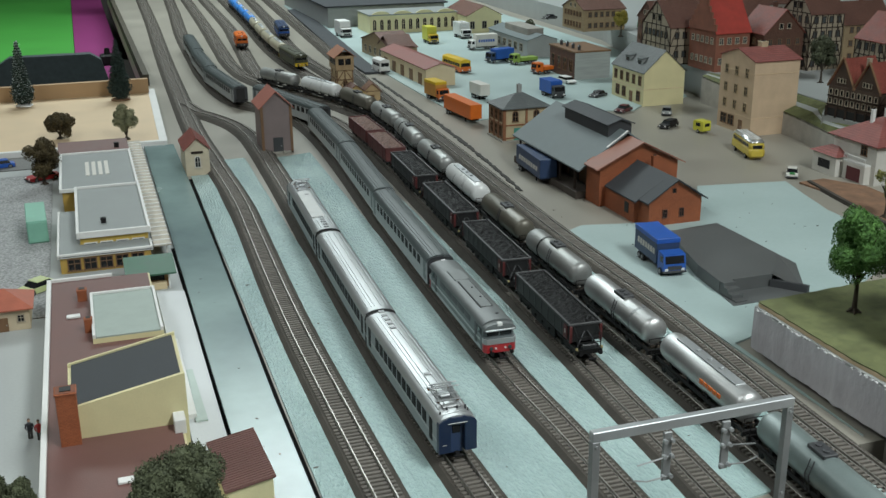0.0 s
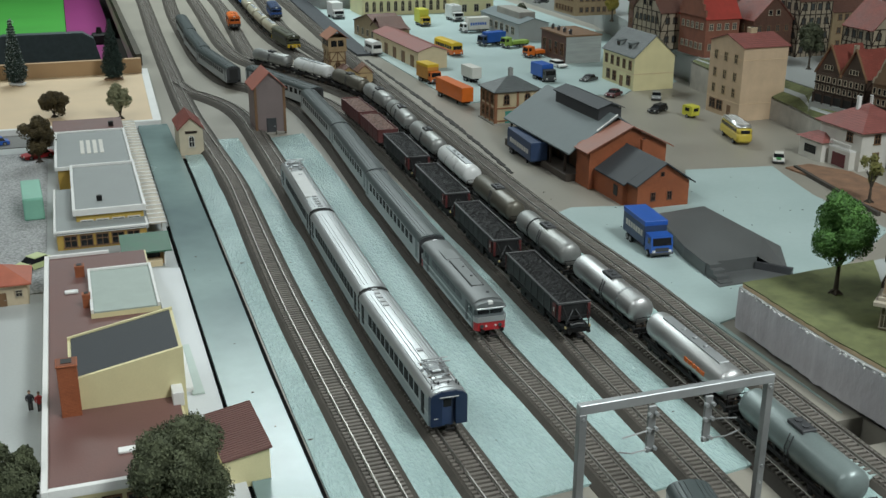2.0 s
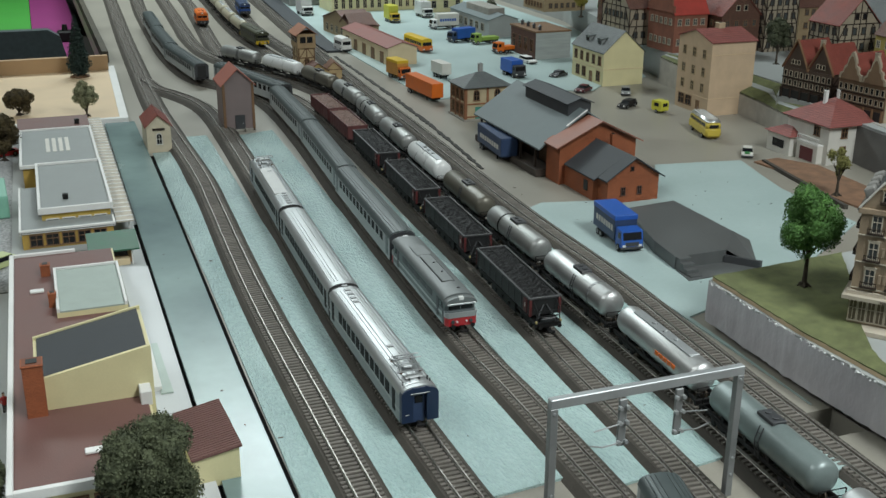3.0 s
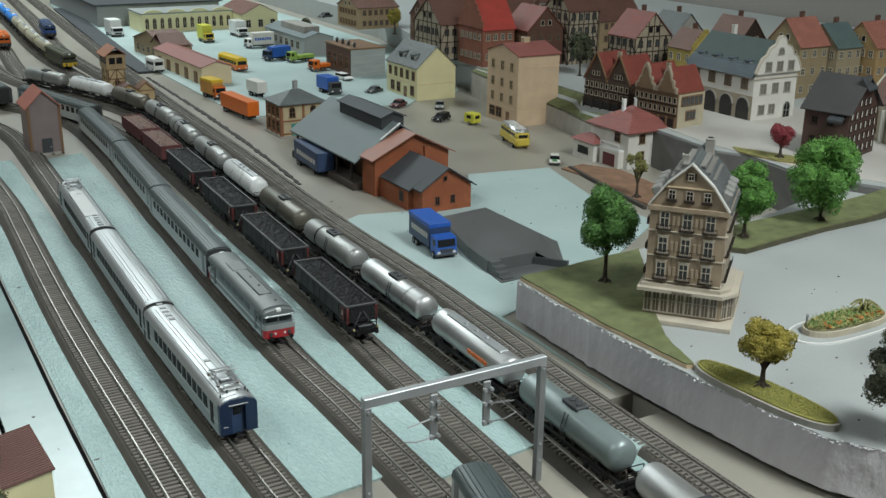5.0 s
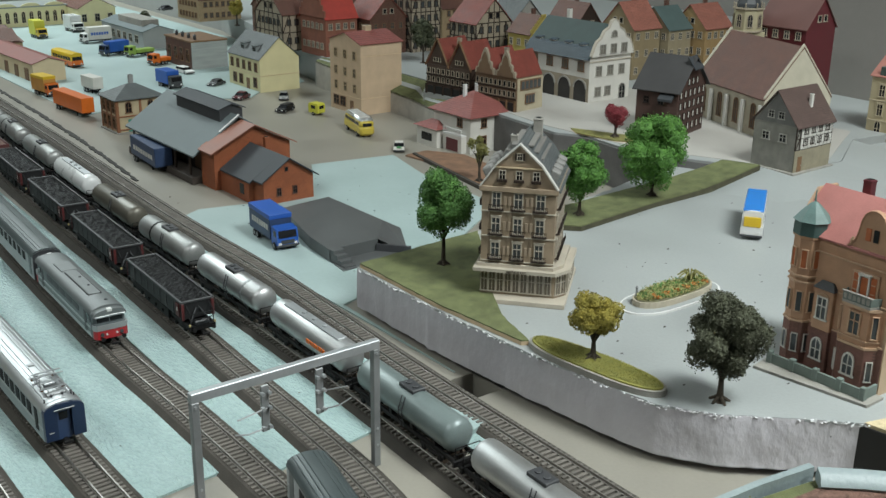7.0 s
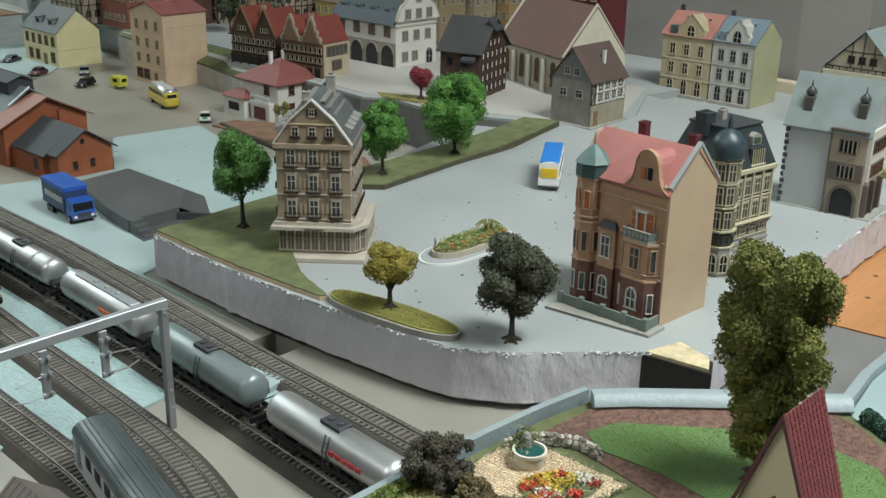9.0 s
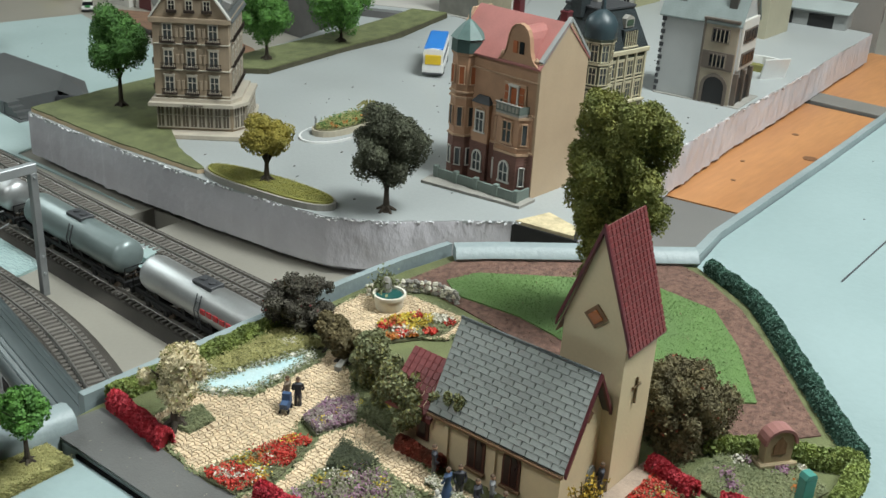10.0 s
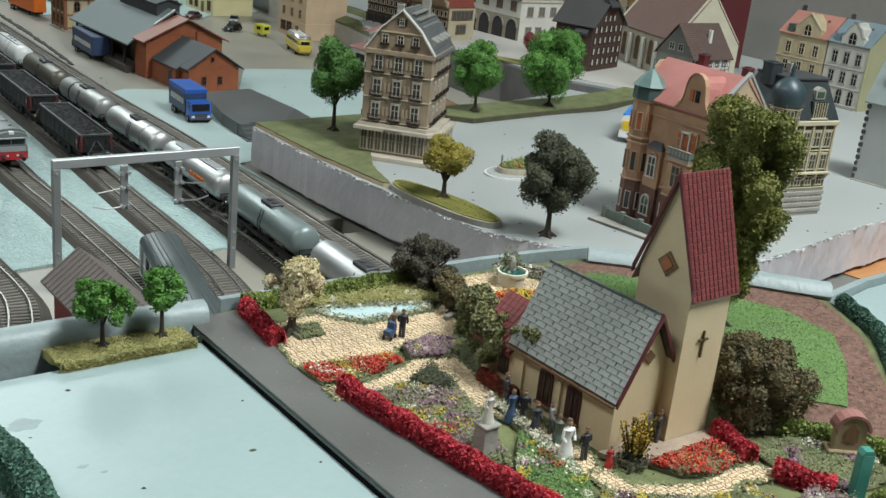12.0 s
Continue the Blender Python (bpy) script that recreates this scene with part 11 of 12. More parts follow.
whole("garden_wall", MB().sweep([(-0.004, GZ - 0.03), (-0.004, GZ + 0.006), (0.001, GZ + 0.006), (0.001, GZ - 0.03)], [(0.112, 0.256), (0.237, 0.2525), (0.30, 0.2505), (0.345, 0.247), (0.39, 0.240)]), BLUEGREY, "grey-blue upright edge board behind the garden", "edge board", kind="structure")

# grit on the card road and the near board
grit_ = MB()
for _ in range(170):
    gx_, gy_ = gr.uniform(0.092, 0.125), gr.uniform(-0.25, 0.24)
    if gx_ < 0.108 + 0.10 * max(0.0, 0.12 - gy_):
        grit_.blob(gx_, gy_, GZ + 0.0013, gr.uniform(0.0002, 0.0007), gr.uniform(0.0002, 0.0006), 0.0003, 5, 3, 0.3, gr)
whole("road_grit", grit_, M("pale_grit", (0.36, 0.33, 0.28), 0.9, var=0.2), "pale grit scattered on the card road", "grit", kind="stuff")
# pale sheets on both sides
whole("near_sheet", MB().prism([(-0.9, 0.226), (0.0868, 0.226), (0.0868, -0.45), (-0.9, -0.45)], GZ - 0.012, GZ - 0.004), SIDEBOARD_DIM, "pale blue-green painted baseboard in front", "baseboard", kind="structure")
whole("near_sheet_gap", MB().box(0.0868, 0.0877, -0.45, 0.226, GZ - 0.014, GZ - 0.0020), GAP, "black joint beside the road", "joint", kind="structure")
whole("garden_road", MB().prism([(0.0878, 0.250), (0.1165, 0.246), (0.1135, 0.19), (0.111, 0.16), (0.1165, 0.135), (0.119, 0.11), (0.123, 0.08), (0.128, 0.045), (0.135, 0.005), (0.141, -0.03), (0.146, -0.06), (0.17, -0.30), (0.0878, -0.30)], GZ, GZ + 0.0012), ASPHALT, "dark grey card road beside the garden", "road", kind="structure")
whole("right_sheet", MB().prism([(0.503, 0.112), (0.567, 0.122), (0.812, 0.126), (1.7, 0.15), (1.7, -0.5), (0.28, -0.5), (0.262, -0.075), (0.318, -0.070), (0.35, -0.042), (0.405, 0.004), (0.462, 0.051), (0.491, 0.097)], GZ - 0.022, GZ - 0.010), SIDEBOARD_DIM, "pale blue-green painted baseboard beside the garden", "baseboard", kind="structure")
whole("right_rim", MB().sweep([(-0.004, GZ - 0.035), (-0.004, GZ - 0.006), (0.004, GZ - 0.004), (0.005, GZ - 0.035)], [(0.500, 0.118), (0.567, 0.127), (0.812, 0.131), (1.7, 0.155)]), BLUEGREY, "blue-grey edge of the side baseboard", "edge board", kind="structure")
whole("sheet_seam", MB().box(0.56, 1.6, 0.028, 0.0292, GZ - 0.010, GZ - 0.0096), DARKGREY, "thin dark seam in the baseboard", "seam", kind="structure")
whole("plywood_floor", MB().prism([(0.862, 0.215), (0.85, 0.312), (1.25, 0.345), (1.325, 0.35), (1.325, -0.3), (0.80, -0.3), (0.82, 0.1)], 0.0, 0.003), WOOD, "bare orange-brown plywood floor of the layout", "plywood", kind="structure")
whole("plywood_floor", MB().prism([(1.385, 0.36), (1.72, 0.37), (1.72, -0.3), (1.385, -0.3)], 0.0, 0.003), WOOD, "bare orange-brown plywood floor beyond a grey batten", "plywood", kind="structure")
whole("floor_batten", MB().box(1.335, 1.385, -0.3, 0.36, 0.0, 0.006, 0.0006), M("batten_grey", (0.20, 0.19, 0.17), 0.6, var=0.08, scale=20), "grey painted batten between two plywood sheets", "batten", kind="structure")
whole("batten_gap", MB().box(1.325, 1.335, -0.3, 0.355, 0.0, 0.0012), BLACK, "dark joint beside the grey batten", "joint", kind="structure")
whole("dark_strip", MB().prism([(0.60, 0.13), (0.80, 0.13), (0.86, 0.215), (0.849, 0.308), (0.62, 0.275)], 0.0, 0.002), M("grey_strip", (0.17, 0.165, 0.155), 0.6, var=0.06, scale=20), "grey painted strip below the town wall", "ground sheet", kind="structure")
for x, y, r in ((1.09, 0.235, 0.009), (1.17, 0.285, 0.0045), (0.95, 0.27, 0.003), (1.02, 0.29, 0.003)):
    whole("wood_knot", MB().lathe([(r, 0.003), (r, 0.0034), (r * 0.75, 0.0036)], x, y, 16), M("knot_wood", (0.22, 0.10, 0.045), 0.5, var=0.2, scale=200), "dark knot in the plywood", "knot", kind="stuff")
bw = [(-0.9, 0.252), (-0.3, 0.252), (0.05, 0.252), (0.098, 0.247)]
whole("plaster_wall", MB().sweep([(-0.009, GZ - 0.03), (-0.010, GZ + 0.003), (-0.0075, GZ + 0.0085), (-0.002, GZ + 0.011), (0.004, GZ + 0.0105), (0.008, GZ + 0.007), (0.009, GZ + 0.001), (0.009, GZ - 0.03)], bw), BLUEGREY, "rounded blue-grey plaster wall at the board's back edge", "plaster wall", kind="structure", smooth=40)
gs = thing("grass_strip", "raised olive grass strip with two small trees", "grass")
part("base", MB().prism(wiggly([(0.008, 0.243), (0.078, 0.243), (0.082, 0.222), (0.012, 0.222)], 0.0008, 0.004, gr), GZ - 0.004, GZ + 0.0008), HAY, gs)
tuft(lambda: (gr.uniform(0.009, 0.081), gr.uniform(0.2225, 0.2425)), 30000, GZ + 0.0004, 0.0005, HAY, gs, "grass_tuft", ng, 0.0005)
tuft(lambda: (0.01 + gr.choice((0, 1)) * gr.uniform(0, 0.07), 0.222) if gr.random() < 0.3 else (gr.uniform(0.0115, 0.0825), 0.2218 + gr.uniform(-0.0006, 0.0006)), 6000, GZ - 0.004, 0.0005, HAY, gs, "side_tuft", ng, 0.0025)
tree(0.0355, 0.234, GZ + 0.0008, 0.038, 0.0175, 0.014, LEAF_BRIGHT, "small spreading bright green tree on the grass strip", leaves=7000, leafsize=0.0009, tr=0.0011, ragged=0.8)
tree(0.067, 0.233, GZ + 0.0008, 0.039, 0.0125, 0.015, LEAF_BRIGHT, "small bright green tree on the grass strip", leaves=4500, leafsize=0.0009, tr=0.0011, ragged=0.3)


def hedge(path, w, h, z, mat, label, dens=130000, size=0.0009, lump=0.2):
    o_ = thing("hedge", label, "hedge", group="garden hedges")
    P = smooth_path(path, 0.003)
    part("core", MB().sweep([(-w * 0.36, 0), (-w * 0.36, h * 0.6), (-w * 0.18, h * 0.8), (w * 0.18, h * 0.8), (w * 0.36, h * 0.6), (w * 0.36, 0)], [(p.x, p.y, z) for p in P[2:-2]]), mat, o_)
    L = 0.003 * len(P)
    pts = []
    for _ in range(int(L * dens)):
        s = gr.random() * (len(P) - 2)
        i = int(s)
        p, q = P[i], P[i + 1]
        d = (q - p).normalized()
        a = gr.uniform(0, math.pi)
        k = 1 + lump * math.sin(s * 0.9) * 0.4 + gr.uniform(-lump, lump) * 0.5
        u, vz = math.cos(a) * w / 2 * k, (math.sin(a) ** 0.6) * h * k
        pts.append((p.x + d.y * u + d.x * gr.uniform(0, 0.003), p.y - d.x * u + d.y * gr.uniform(0, 0.003), z + max(0.0004, vz)))
    part("foliage", MB().leaves(pts, size, ng), mat, o_)
    return o_


RH = "clipped bright red hedge in the church garden"
hedge([(0.121, 0.243), (0.118, 0.215), (0.1155, 0.192)], 0.0078, 0.0098, GZ, HEDGE_RED, RH)
hedge([(0.119, 0.136), (0.121, 0.11), (0.125, 0.08), (0.130, 0.045), (0.137, 0.005), (0.143, -0.03)], 0.0078, 0.0098, GZ, HEDGE_RED, RH)
hedge([(0.257, 0.016), (0.254, 0.002), (0.249, -0.013)], 0.0078, 0.0098, GZ, HEDGE_RED, RH)
hedge([(0.252, -0.022), (0.258, -0.036), (0.265, -0.052)], 0.008, 0.009, GZ, HEDGE_RED, RH)
GH_ = "yellow-green clipped hedge along the garden edge"
hedge([(0.122, 0.248), (0.16, 0.2465), (0.20, 0.246), (0.24, 0.245)], 0.008, 0.009, GZ, HEDGE_GREEN, GH_)
hedge([(0.292, 0.006), (0.310, -0.025), (0.322, -0.048), (0.328, -0.058), (0.312, -0.062), (0.28, -0.064), (0.262, -0.066)], 0.010, 0.009, GZ, HEDGE_GREEN, GH_)
hedge([(0.489, 0.096), (0.46, 0.050), (0.41, 0.006), (0.36, -0.036), (0.333, -0.060)], 0.010, 0.012, GZ - 0.004, HEDGE_DARK, "long dark green hedge beside the lawn", 120000, 0.0009, 0.1)
hedge([(-0.22, 0.19), (-0.10, 0.192), (-0.060, 0.184), (-0.042, 0.158), (-0.037, 0.12), (-0.041, 0.08), (-0.050, 0.0)], 0.014, 0.016, GZ - 0.004, HEDGE_DARK, "dark green hedge on the near baseboard", 110000, 0.001, 0.1)

# lawn and gravel path
whole("red_gravel", MB().prism([(0.335, 0.232), (0.392, 0.226), (0.441, 0.176), (0.484, 0.122), (0.476, 0.094), (0.448, 0.054), (0.40, 0.010), (0.345, -0.035), (0.325, -0.02), (0.30, 0.02), (0.28, 0.10), (0.32, 0.14), (0.33, 0.20)], GZ, GZ + 0.0008), GRAVEL, "reddish-brown gravel path round the lawn", "gravel", kind="structure")
LAWNP = [(0.350, 0.212), (0.372, 0.205), (0.392, 0.180), (0.415, 0.150), (0.438, 0.108), (0.434, 0.066), (0.400, 0.035), (0.350, 0.002), (0.325, 0.03), (0.31, 0.08), (0.335, 0.112), (0.342, 0.15), (0.338, 0.195)]
lw = thing("lawn", "bright green flocked lawn with a worn patch", "lawn", kind="structure")
part("turf", MB().prism(LAWNP, GZ + 0.0006, GZ + 0.0018), LAWN, lw)


def in_poly(poly):
    xs, ys = [p[0] for p in poly], [p[1] for p in poly]

    def inside(x, y):
        c = False
        for (x0, y0), (x1, y1) in zip(poly, poly[1:] + poly[:1]):
            if (y0 > y) != (y1 > y) and x < (x1 - x0) * (y - y0) / (y1 - y0) + x0:
                c = not c
        return c

    def pick():
        while True:
            x, y = gr.uniform(min(xs), max(xs)), gr.uniform(min(ys), max(ys))
            if inside(x, y):
                return x, y
    pick.inside = inside
    return pick


tuft(in_poly(LAWNP), 42000, GZ + 0.0017, 0.0005, LAWN, lw, "grass_blade", ng, 0.0003)
grit = MB()
pk = in_poly([(0.335, 0.232), (0.392, 0.226), (0.441, 0.176), (0.484, 0.122), (0.476, 0.094), (0.448, 0.054), (0.40, 0.010), (0.345, -0.035), (0.325, -0.02), (0.30, 0.02), (0.28, 0.10), (0.32, 0.14), (0.33, 0.20)])
grit.leaves(np.array([(*pk(), GZ + 0.001 + abs(ng.normal()) * 0.0004) for _ in range(12000)]), 0.0005, ng, np.tile((0.0, 0.0, 1.0), (12000, 1)), 0.35)
whole("gravel_grains", grit, GRAVEL, "loose reddish gravel grains", "gravel", kind="stuff")

# cobbled paths
PAVED = [
    [(0.1155, 0.190), (0.128, 0.222), (0.16, 0.224), (0.172, 0.200), (0.195, 0.199), (0.222, 0.200), (0.235, 0.205), (0.225, 0.178), (0.206, 0.160), (0.192, 0.168), (0.175, 0.166), (0.162, 0.160), (0.130, 0.166), (0.112, 0.170)],
    [(0.112, 0.143), (0.134, 0.138), (0.163, 0.146), (0.173, 0.150), (0.192, 0.142), (0.198, 0.150), (0.190, 0.118), (0.185, 0.088), (0.186, 0.060), (0.188, 0.030), (0.180, 0.018), (0.172, 0.02), (0.176, 0.06), (0.170, 0.095), (0.174, 0.122), (0.158, 0.130), (0.120, 0.128), (0.111, 0.129)],
    [(0.184, 0.022), (0.186, 0.004), (0.20, -0.004), (0.213, -0.0105), (0.235, -0.0085), (0.250, -0.010), (0.256, -0.019), (0.250, -0.026), (0.236, -0.0195), (0.215, -0.0215), (0.20, -0.016), (0.186, -0.006), (0.174, 0.004), (0.173, 0.02)],
    [(0.248, 0.238), (0.30, 0.238), (0.318, 0.215), (0.318, 0.16), (0.290, 0.165), (0.262, 0.200), (0.250, 0.205)],
]
for k, poly in enumerate(PAVED):
    pv = thing("cobbled_path", "cream irregular cobbles with brown joints", "path", kind="structure")
    part("bed", MB().prism(poly, GZ + 0.0004, GZ + 0.0010), JOINT, pv, "brown joint bed")
    ins = in_poly(poly).inside
    st = MB()
    s_ = 0.0023
    x0, x1 = min(p[0] for p in poly), max(p[0] for p in poly)
    y0, y1 = min(p[1] for p in poly), max(p[1] for p in poly)
    nx_, ny_ = int((x1 - x0) / s_) + 2, int((y1 - y0) / s_) + 2
    grid = {(i, j): (x0 + (i + gr.uniform(-0.45, 0.45) + 0.5 * (j % 2)) * s_, y0 + (j + gr.uniform(-0.45, 0.45)) * s_) for i in range(-1, nx_ + 1) for j in range(-1, ny_ + 1)}
    for i in range(-1, nx_):
        for j in range(-1, ny_):
            q = [grid[i, j], grid[i + 1, j], grid[i + 1, j + 1], grid[i, j + 1]]
            mx, my = sum(p[0] for p in q) / 4, sum(p[1] for p in q) / 4
            if not ins(mx, my):
                continue
            lo_ = [(mx + (p[0] - mx) * 0.86, my + (p[1] - my) * 0.86, GZ + 0.0009) for p in q]
            hi_ = [(mx + (p[0] - mx) * 0.74, my + (p[1] - my) * 0.74, GZ + 0.0016 + gr.uniform(0, 0.0003)) for p in q]
            st.add(lo_ + hi_, [(4, 5, 6, 7), (0, 1, 5, 4), (1, 2, 6, 5), (2, 3, 7, 6), (3, 0, 4, 7)])
    part("cobble", st, COBBLE, pv, kind="stuff")
    ring = list(zip(poly, poly[1:] + poly[:1]))
    seg_ = [math.dist(a, b_) for a, b_ in ring]

    def edge_spot():
        (ax, ay), (bx, by) = gr.choices(ring, seg_)[0]
        q_ = gr.random()
        return ax + (bx - ax) * q_ + gr.gauss(0, 0.0008), ay + (by - ay) * q_ + gr.gauss(0, 0.0008)
    tuft(edge_spot, int(sum(seg_) * 9000), GZ + 0.0006, 0.0008, BEDGREEN, pv, "edge_greenery", ng, 0.0009)

# flower beds
def bed(poly, label, greens, flowers, n_=900, hgt=0.003, fs=0.00075):
    f_ = thing("flower_bed", label, "flower bed", group="garden flower beds")
    part("soil", MB().prism(wiggly(poly, 0.0008, 0.006, gr), GZ + 0.0004, GZ + 0.0018), BEDSOIL, f_)
    pick = in_poly(poly)
    tuft(pick, int(n_ * 9), GZ + 0.0015, 0.0005, greens, f_, "greenery", ng, hgt * 0.8)
    for nm, mat, q in flowers:
        spots = []
        for _ in range(max(2, q // 9)):
            cx_, cy_ = pick()
            k_ = gr.uniform(0.0012, 0.0030)
            for _ in range(100):
                x, y = cx_ + gr.gauss(0, k_), cy_ + gr.gauss(0, k_)
                if pick.inside(x, y):
                    spots.append((x, y, GZ + 0.0030 + abs(gr.gauss(0, hgt * 0.5))))
        fl = MB().leaves(spots, fs, ng, np.tile((0.0, 0.0, 1.0), (len(spots), 1)), 0.8)
        part(nm, fl, mat, f_, kind="stuff")
    return f_


bed([(0.112, 0.168), (0.130, 0.164), (0.161, 0.159), (0.165, 0.148), (0.134, 0.140), (0.113, 0.145)], "red, orange and white flower bed beside the cobbles", BEDGREEN, [("red_blossom", FL_RED, 300), ("orange_blossom", FL_ORANGE, 40), ("white_blossom", FL_WHITE, 60), ("yellow_blossom", FL_YELLOW, 40)], 400, 0.0022)
bed([(0.176, 0.166), (0.194, 0.167), (0.209, 0.158), (0.191, 0.144), (0.171, 0.151)], "purple heather bed by the church wall", BEDMIST, [("purple_blossom", FL_PURPLE, 260), ("yellow_blossom", FL_YELLOW, 15), ("white_blossom", FL_WHITE, 12)], 900, 0.0022)
bed([(0.124, 0.127), (0.150, 0.126), (0.172, 0.118), (0.168, 0.094), (0.160, 0.07), (0.148, 0.04), (0.136, 0.05), (0.130, 0.09)], "mixed purple and yellow flower bed", BEDGREEN, [("purple_blossom", FL_PURPLE, 190), ("pale_heather", BEDMIST, 200), ("yellow_blossom", FL_YELLOW, 110), ("white_blossom", FL_WHITE, 45), ("red_blossom", FL_RED, 30)], 2000, 0.0022)
bed([(0.145, 0.036), (0.170, 0.062), (0.176, 0.036), (0.168, 0.012), (0.150, -0.01), (0.140, 0.0)], "mixed yellow and white flower bed round the statue", LAWN, [("purple_blossom", FL_PURPLE, 40), ("yellow_blossom", FL_YELLOW, 50), ("white_blossom", FL_WHITE, 90), ("red_blossom", FL_RED, 20)], 1800, 0.0018)
bed([(0.150, -0.010), (0.168, 0.006), (0.186, -0.008), (0.20, -0.018), (0.215, -0.0235), (0.232, -0.024), (0.232, -0.05), (0.20, -0.06), (0.16, -0.045)], "mixed purple and yellow flower bed by the cobbles", BEDGREEN, [("purple_blossom", FL_PURPLE, 170), ("pale_heather", BEDMIST, 150), ("yellow_blossom", FL_YELLOW, 130), ("white_blossom", FL_WHITE, 70), ("red_blossom", FL_RED, 30)], 1800, 0.002)
bed([(0.153, 0.128), (0.174, 0.137), (0.173, 0.112), (0.160, 0.112)], "dark green ground cover by the path", LEAF_DARK, [], 900, 0.0035)
bed([(0.205, 0.012), (0.252, 0.012), (0.246, -0.008), (0.226, -0.010), (0.212, -0.002)], "red and green bed in front of the tower", BEDGREEN, [("red_blossom", FL_RED, 520), ("yellow_blossom", FL_YELLOW, 20)], 900, 0.002)
bed([(0.248, -0.040), (0.258, -0.042), (0.264, -0.058), (0.24, -0.062), (0.235, -0.05)], "purple flower bed by the path", BEDMIST, [("purple_blossom", FL_PURPLE, 90), ("white_blossom", FL_WHITE, 30)], 500)
bed([(0.262, 0.000), (0.30, -0.005), (0.312, -0.035), (0.30, -0.055), (0.272, -0.050), (0.258, -0.018)], "dull green grave plot", BEDGREEN, [("purple_blossom", FL_PURPLE, 50), ("orange_blossom", FL_ORANGE, 25), ("white_blossom", FL_WHITE, 20)], 2600, 0.0012)
bed([(0.262, 0.188), (0.292, 0.168), (0.312, 0.172), (0.300, 0.196), (0.275, 0.205)], "yellow and red flower bed by the fountain", BEDGREEN, [("yellow_blossom", FL_YELLOW, 110), ("red_blossom", FL_RED, 60), ("orange_blossom", FL_ORANGE, 45), ("white_blossom", FL_WHITE, 45)], 400, 0.002, 0.0012)
bed([(0.128, 0.215), (0.150, 0.212), (0.146, 0.196), (0.130, 0.196)], "green patch round the cream tree", BEDGREEN, [], 700, 0.0012)
bed([(0.155, 0.240), (0.235, 0.240), (0.24, 0.205), (0.222, 0.214), (0.165, 0.231)], "mossy bank behind the pond", HAY, [("white_blossom", FL_WHITE, 25)], 1800, 0.002)
bed([(0.176, 0.088), (0.182, 0.088), (0.178, 0.05), (0.172, 0.02), (0.166, 0.03), (0.172, 0.06)], "white flowered edging along the path", BEDGREEN, [("white_blossom", FL_WHITE, 320)], 500, 0.002)
hedge([(0.1905, 0.116), (0.1905, 0.100), (0.1905, 0.086)], 0.006, 0.0075, GZ, M("russet_hedge", (0.33, 0.06, 0.035), 0.75, var=0.3, scale=120, tint=(0.13, 0.05, 0.025)), "low russet-red hedge along the chapel wall")
MOSSPALE = M("pale_moss", (0.50, 0.50, 0.42), 0.85, var=0.2)
bed([(0.196, 0.150), (0.208, 0.160), (0.216, 0.140), (0.202, 0.116), (0.194, 0.120), (0.197, 0.135)], "grey-green ground cover at the chapel corner", BEDGREEN, [("yellow_blossom", FL_YELLOW, 18)], 900, 0.002)
pd = thing("garden_pond", "pale turquoise pond edged with light stones", "pond")
POLYP = [(0.158, 0.226), (0.163, 0.216), (0.170, 0.208), (0.180, 0.203), (0.192, 0.2035), (0.205, 0.202), (0.218, 0.2045), (0.225, 0.2085), (0.216, 0.2135), (0.203, 0.2165), (0.192, 0.221), (0.178, 0.2235), (0.168, 0.229)]
part("water", MB().prism(wiggly(POLYP, 0.001, 0.006, gr), GZ + 0.0010, GZ + 0.0022), POND, pd, "glossy turquoise water")
for (xa, ya), (xb, yb) in zip(POLYP, POLYP[1:] + POLYP[:1]):
    for i in range(1):
        k = gr.random()
        part("stone", MB().blob(xa + (xb - xa) * k, ya + (yb - ya) * k, GZ + 0.002, gr.uniform(0.0012, 0.0028), gr.uniform(0.0012, 0.002), 0.0014, 6, 4, 0.25, gr), FL_WHITE, pd)

tuft(lambda: (lambda p, q, k: (p[0] + (q[0] - p[0]) * k + gr.gauss(0, 0.0022), p[1] + (q[1] - p[1]) * k + gr.gauss(0, 0.0022)))(*(lambda i: (POLYP[i], POLYP[(i + 1) % len(POLYP)]))(gr.randrange(len(POLYP))), gr.random()), 3600, GZ + 0.0014, 0.0007, BEDGREEN, pd, "bank_greenery", ng, 0.0009)
tuft(lambda: (lambda p, q, k: (p[0] + (q[0] - p[0]) * k + gr.gauss(0, 0.0016), p[1] + (q[1] - p[1]) * k + gr.gauss(0, 0.0016)))(*(lambda i: (POLYP[i], POLYP[(i + 1) % len(POLYP)]))(gr.randrange(len(POLYP))), gr.random()), 1500, GZ + 0.0016, 0.0006, MOSSPALE, pd, "pale_moss", ng, 0.0012, "whitish moss along the pond edge")
# church
ch = thing("chapel", "small cream chapel with a grey shingle roof and a red-roofed tower", "church", pose(0.0, 0.0, GZ))
XR, XL, XE, Y0, Y1, ZE, ZR = 0.2135, 0.1955, 0.2315, 0.029, 0.098, 0.0345, 0.068
part("terrace", MB().prism([(0.196, 0.014), (0.262, 0.012), (0.262, 0.020), (0.225, 0.0215), (0.225, 0.03), (0.190, 0.03)], 0.0008, 0.0035), M("terrace_brown", (0.33, 0.25, 0.19), 0.75, var=0.12, scale=150, bump=0.3), ch, "brown stone terrace step")
part("nave_wall", MB().slab_y([(XL, 0), (XE, 0), (XE, ZE), (XR, ZR - 0.002), (XL, ZE)], Y0, Y1), CREAM, ch, "cream nave walls")
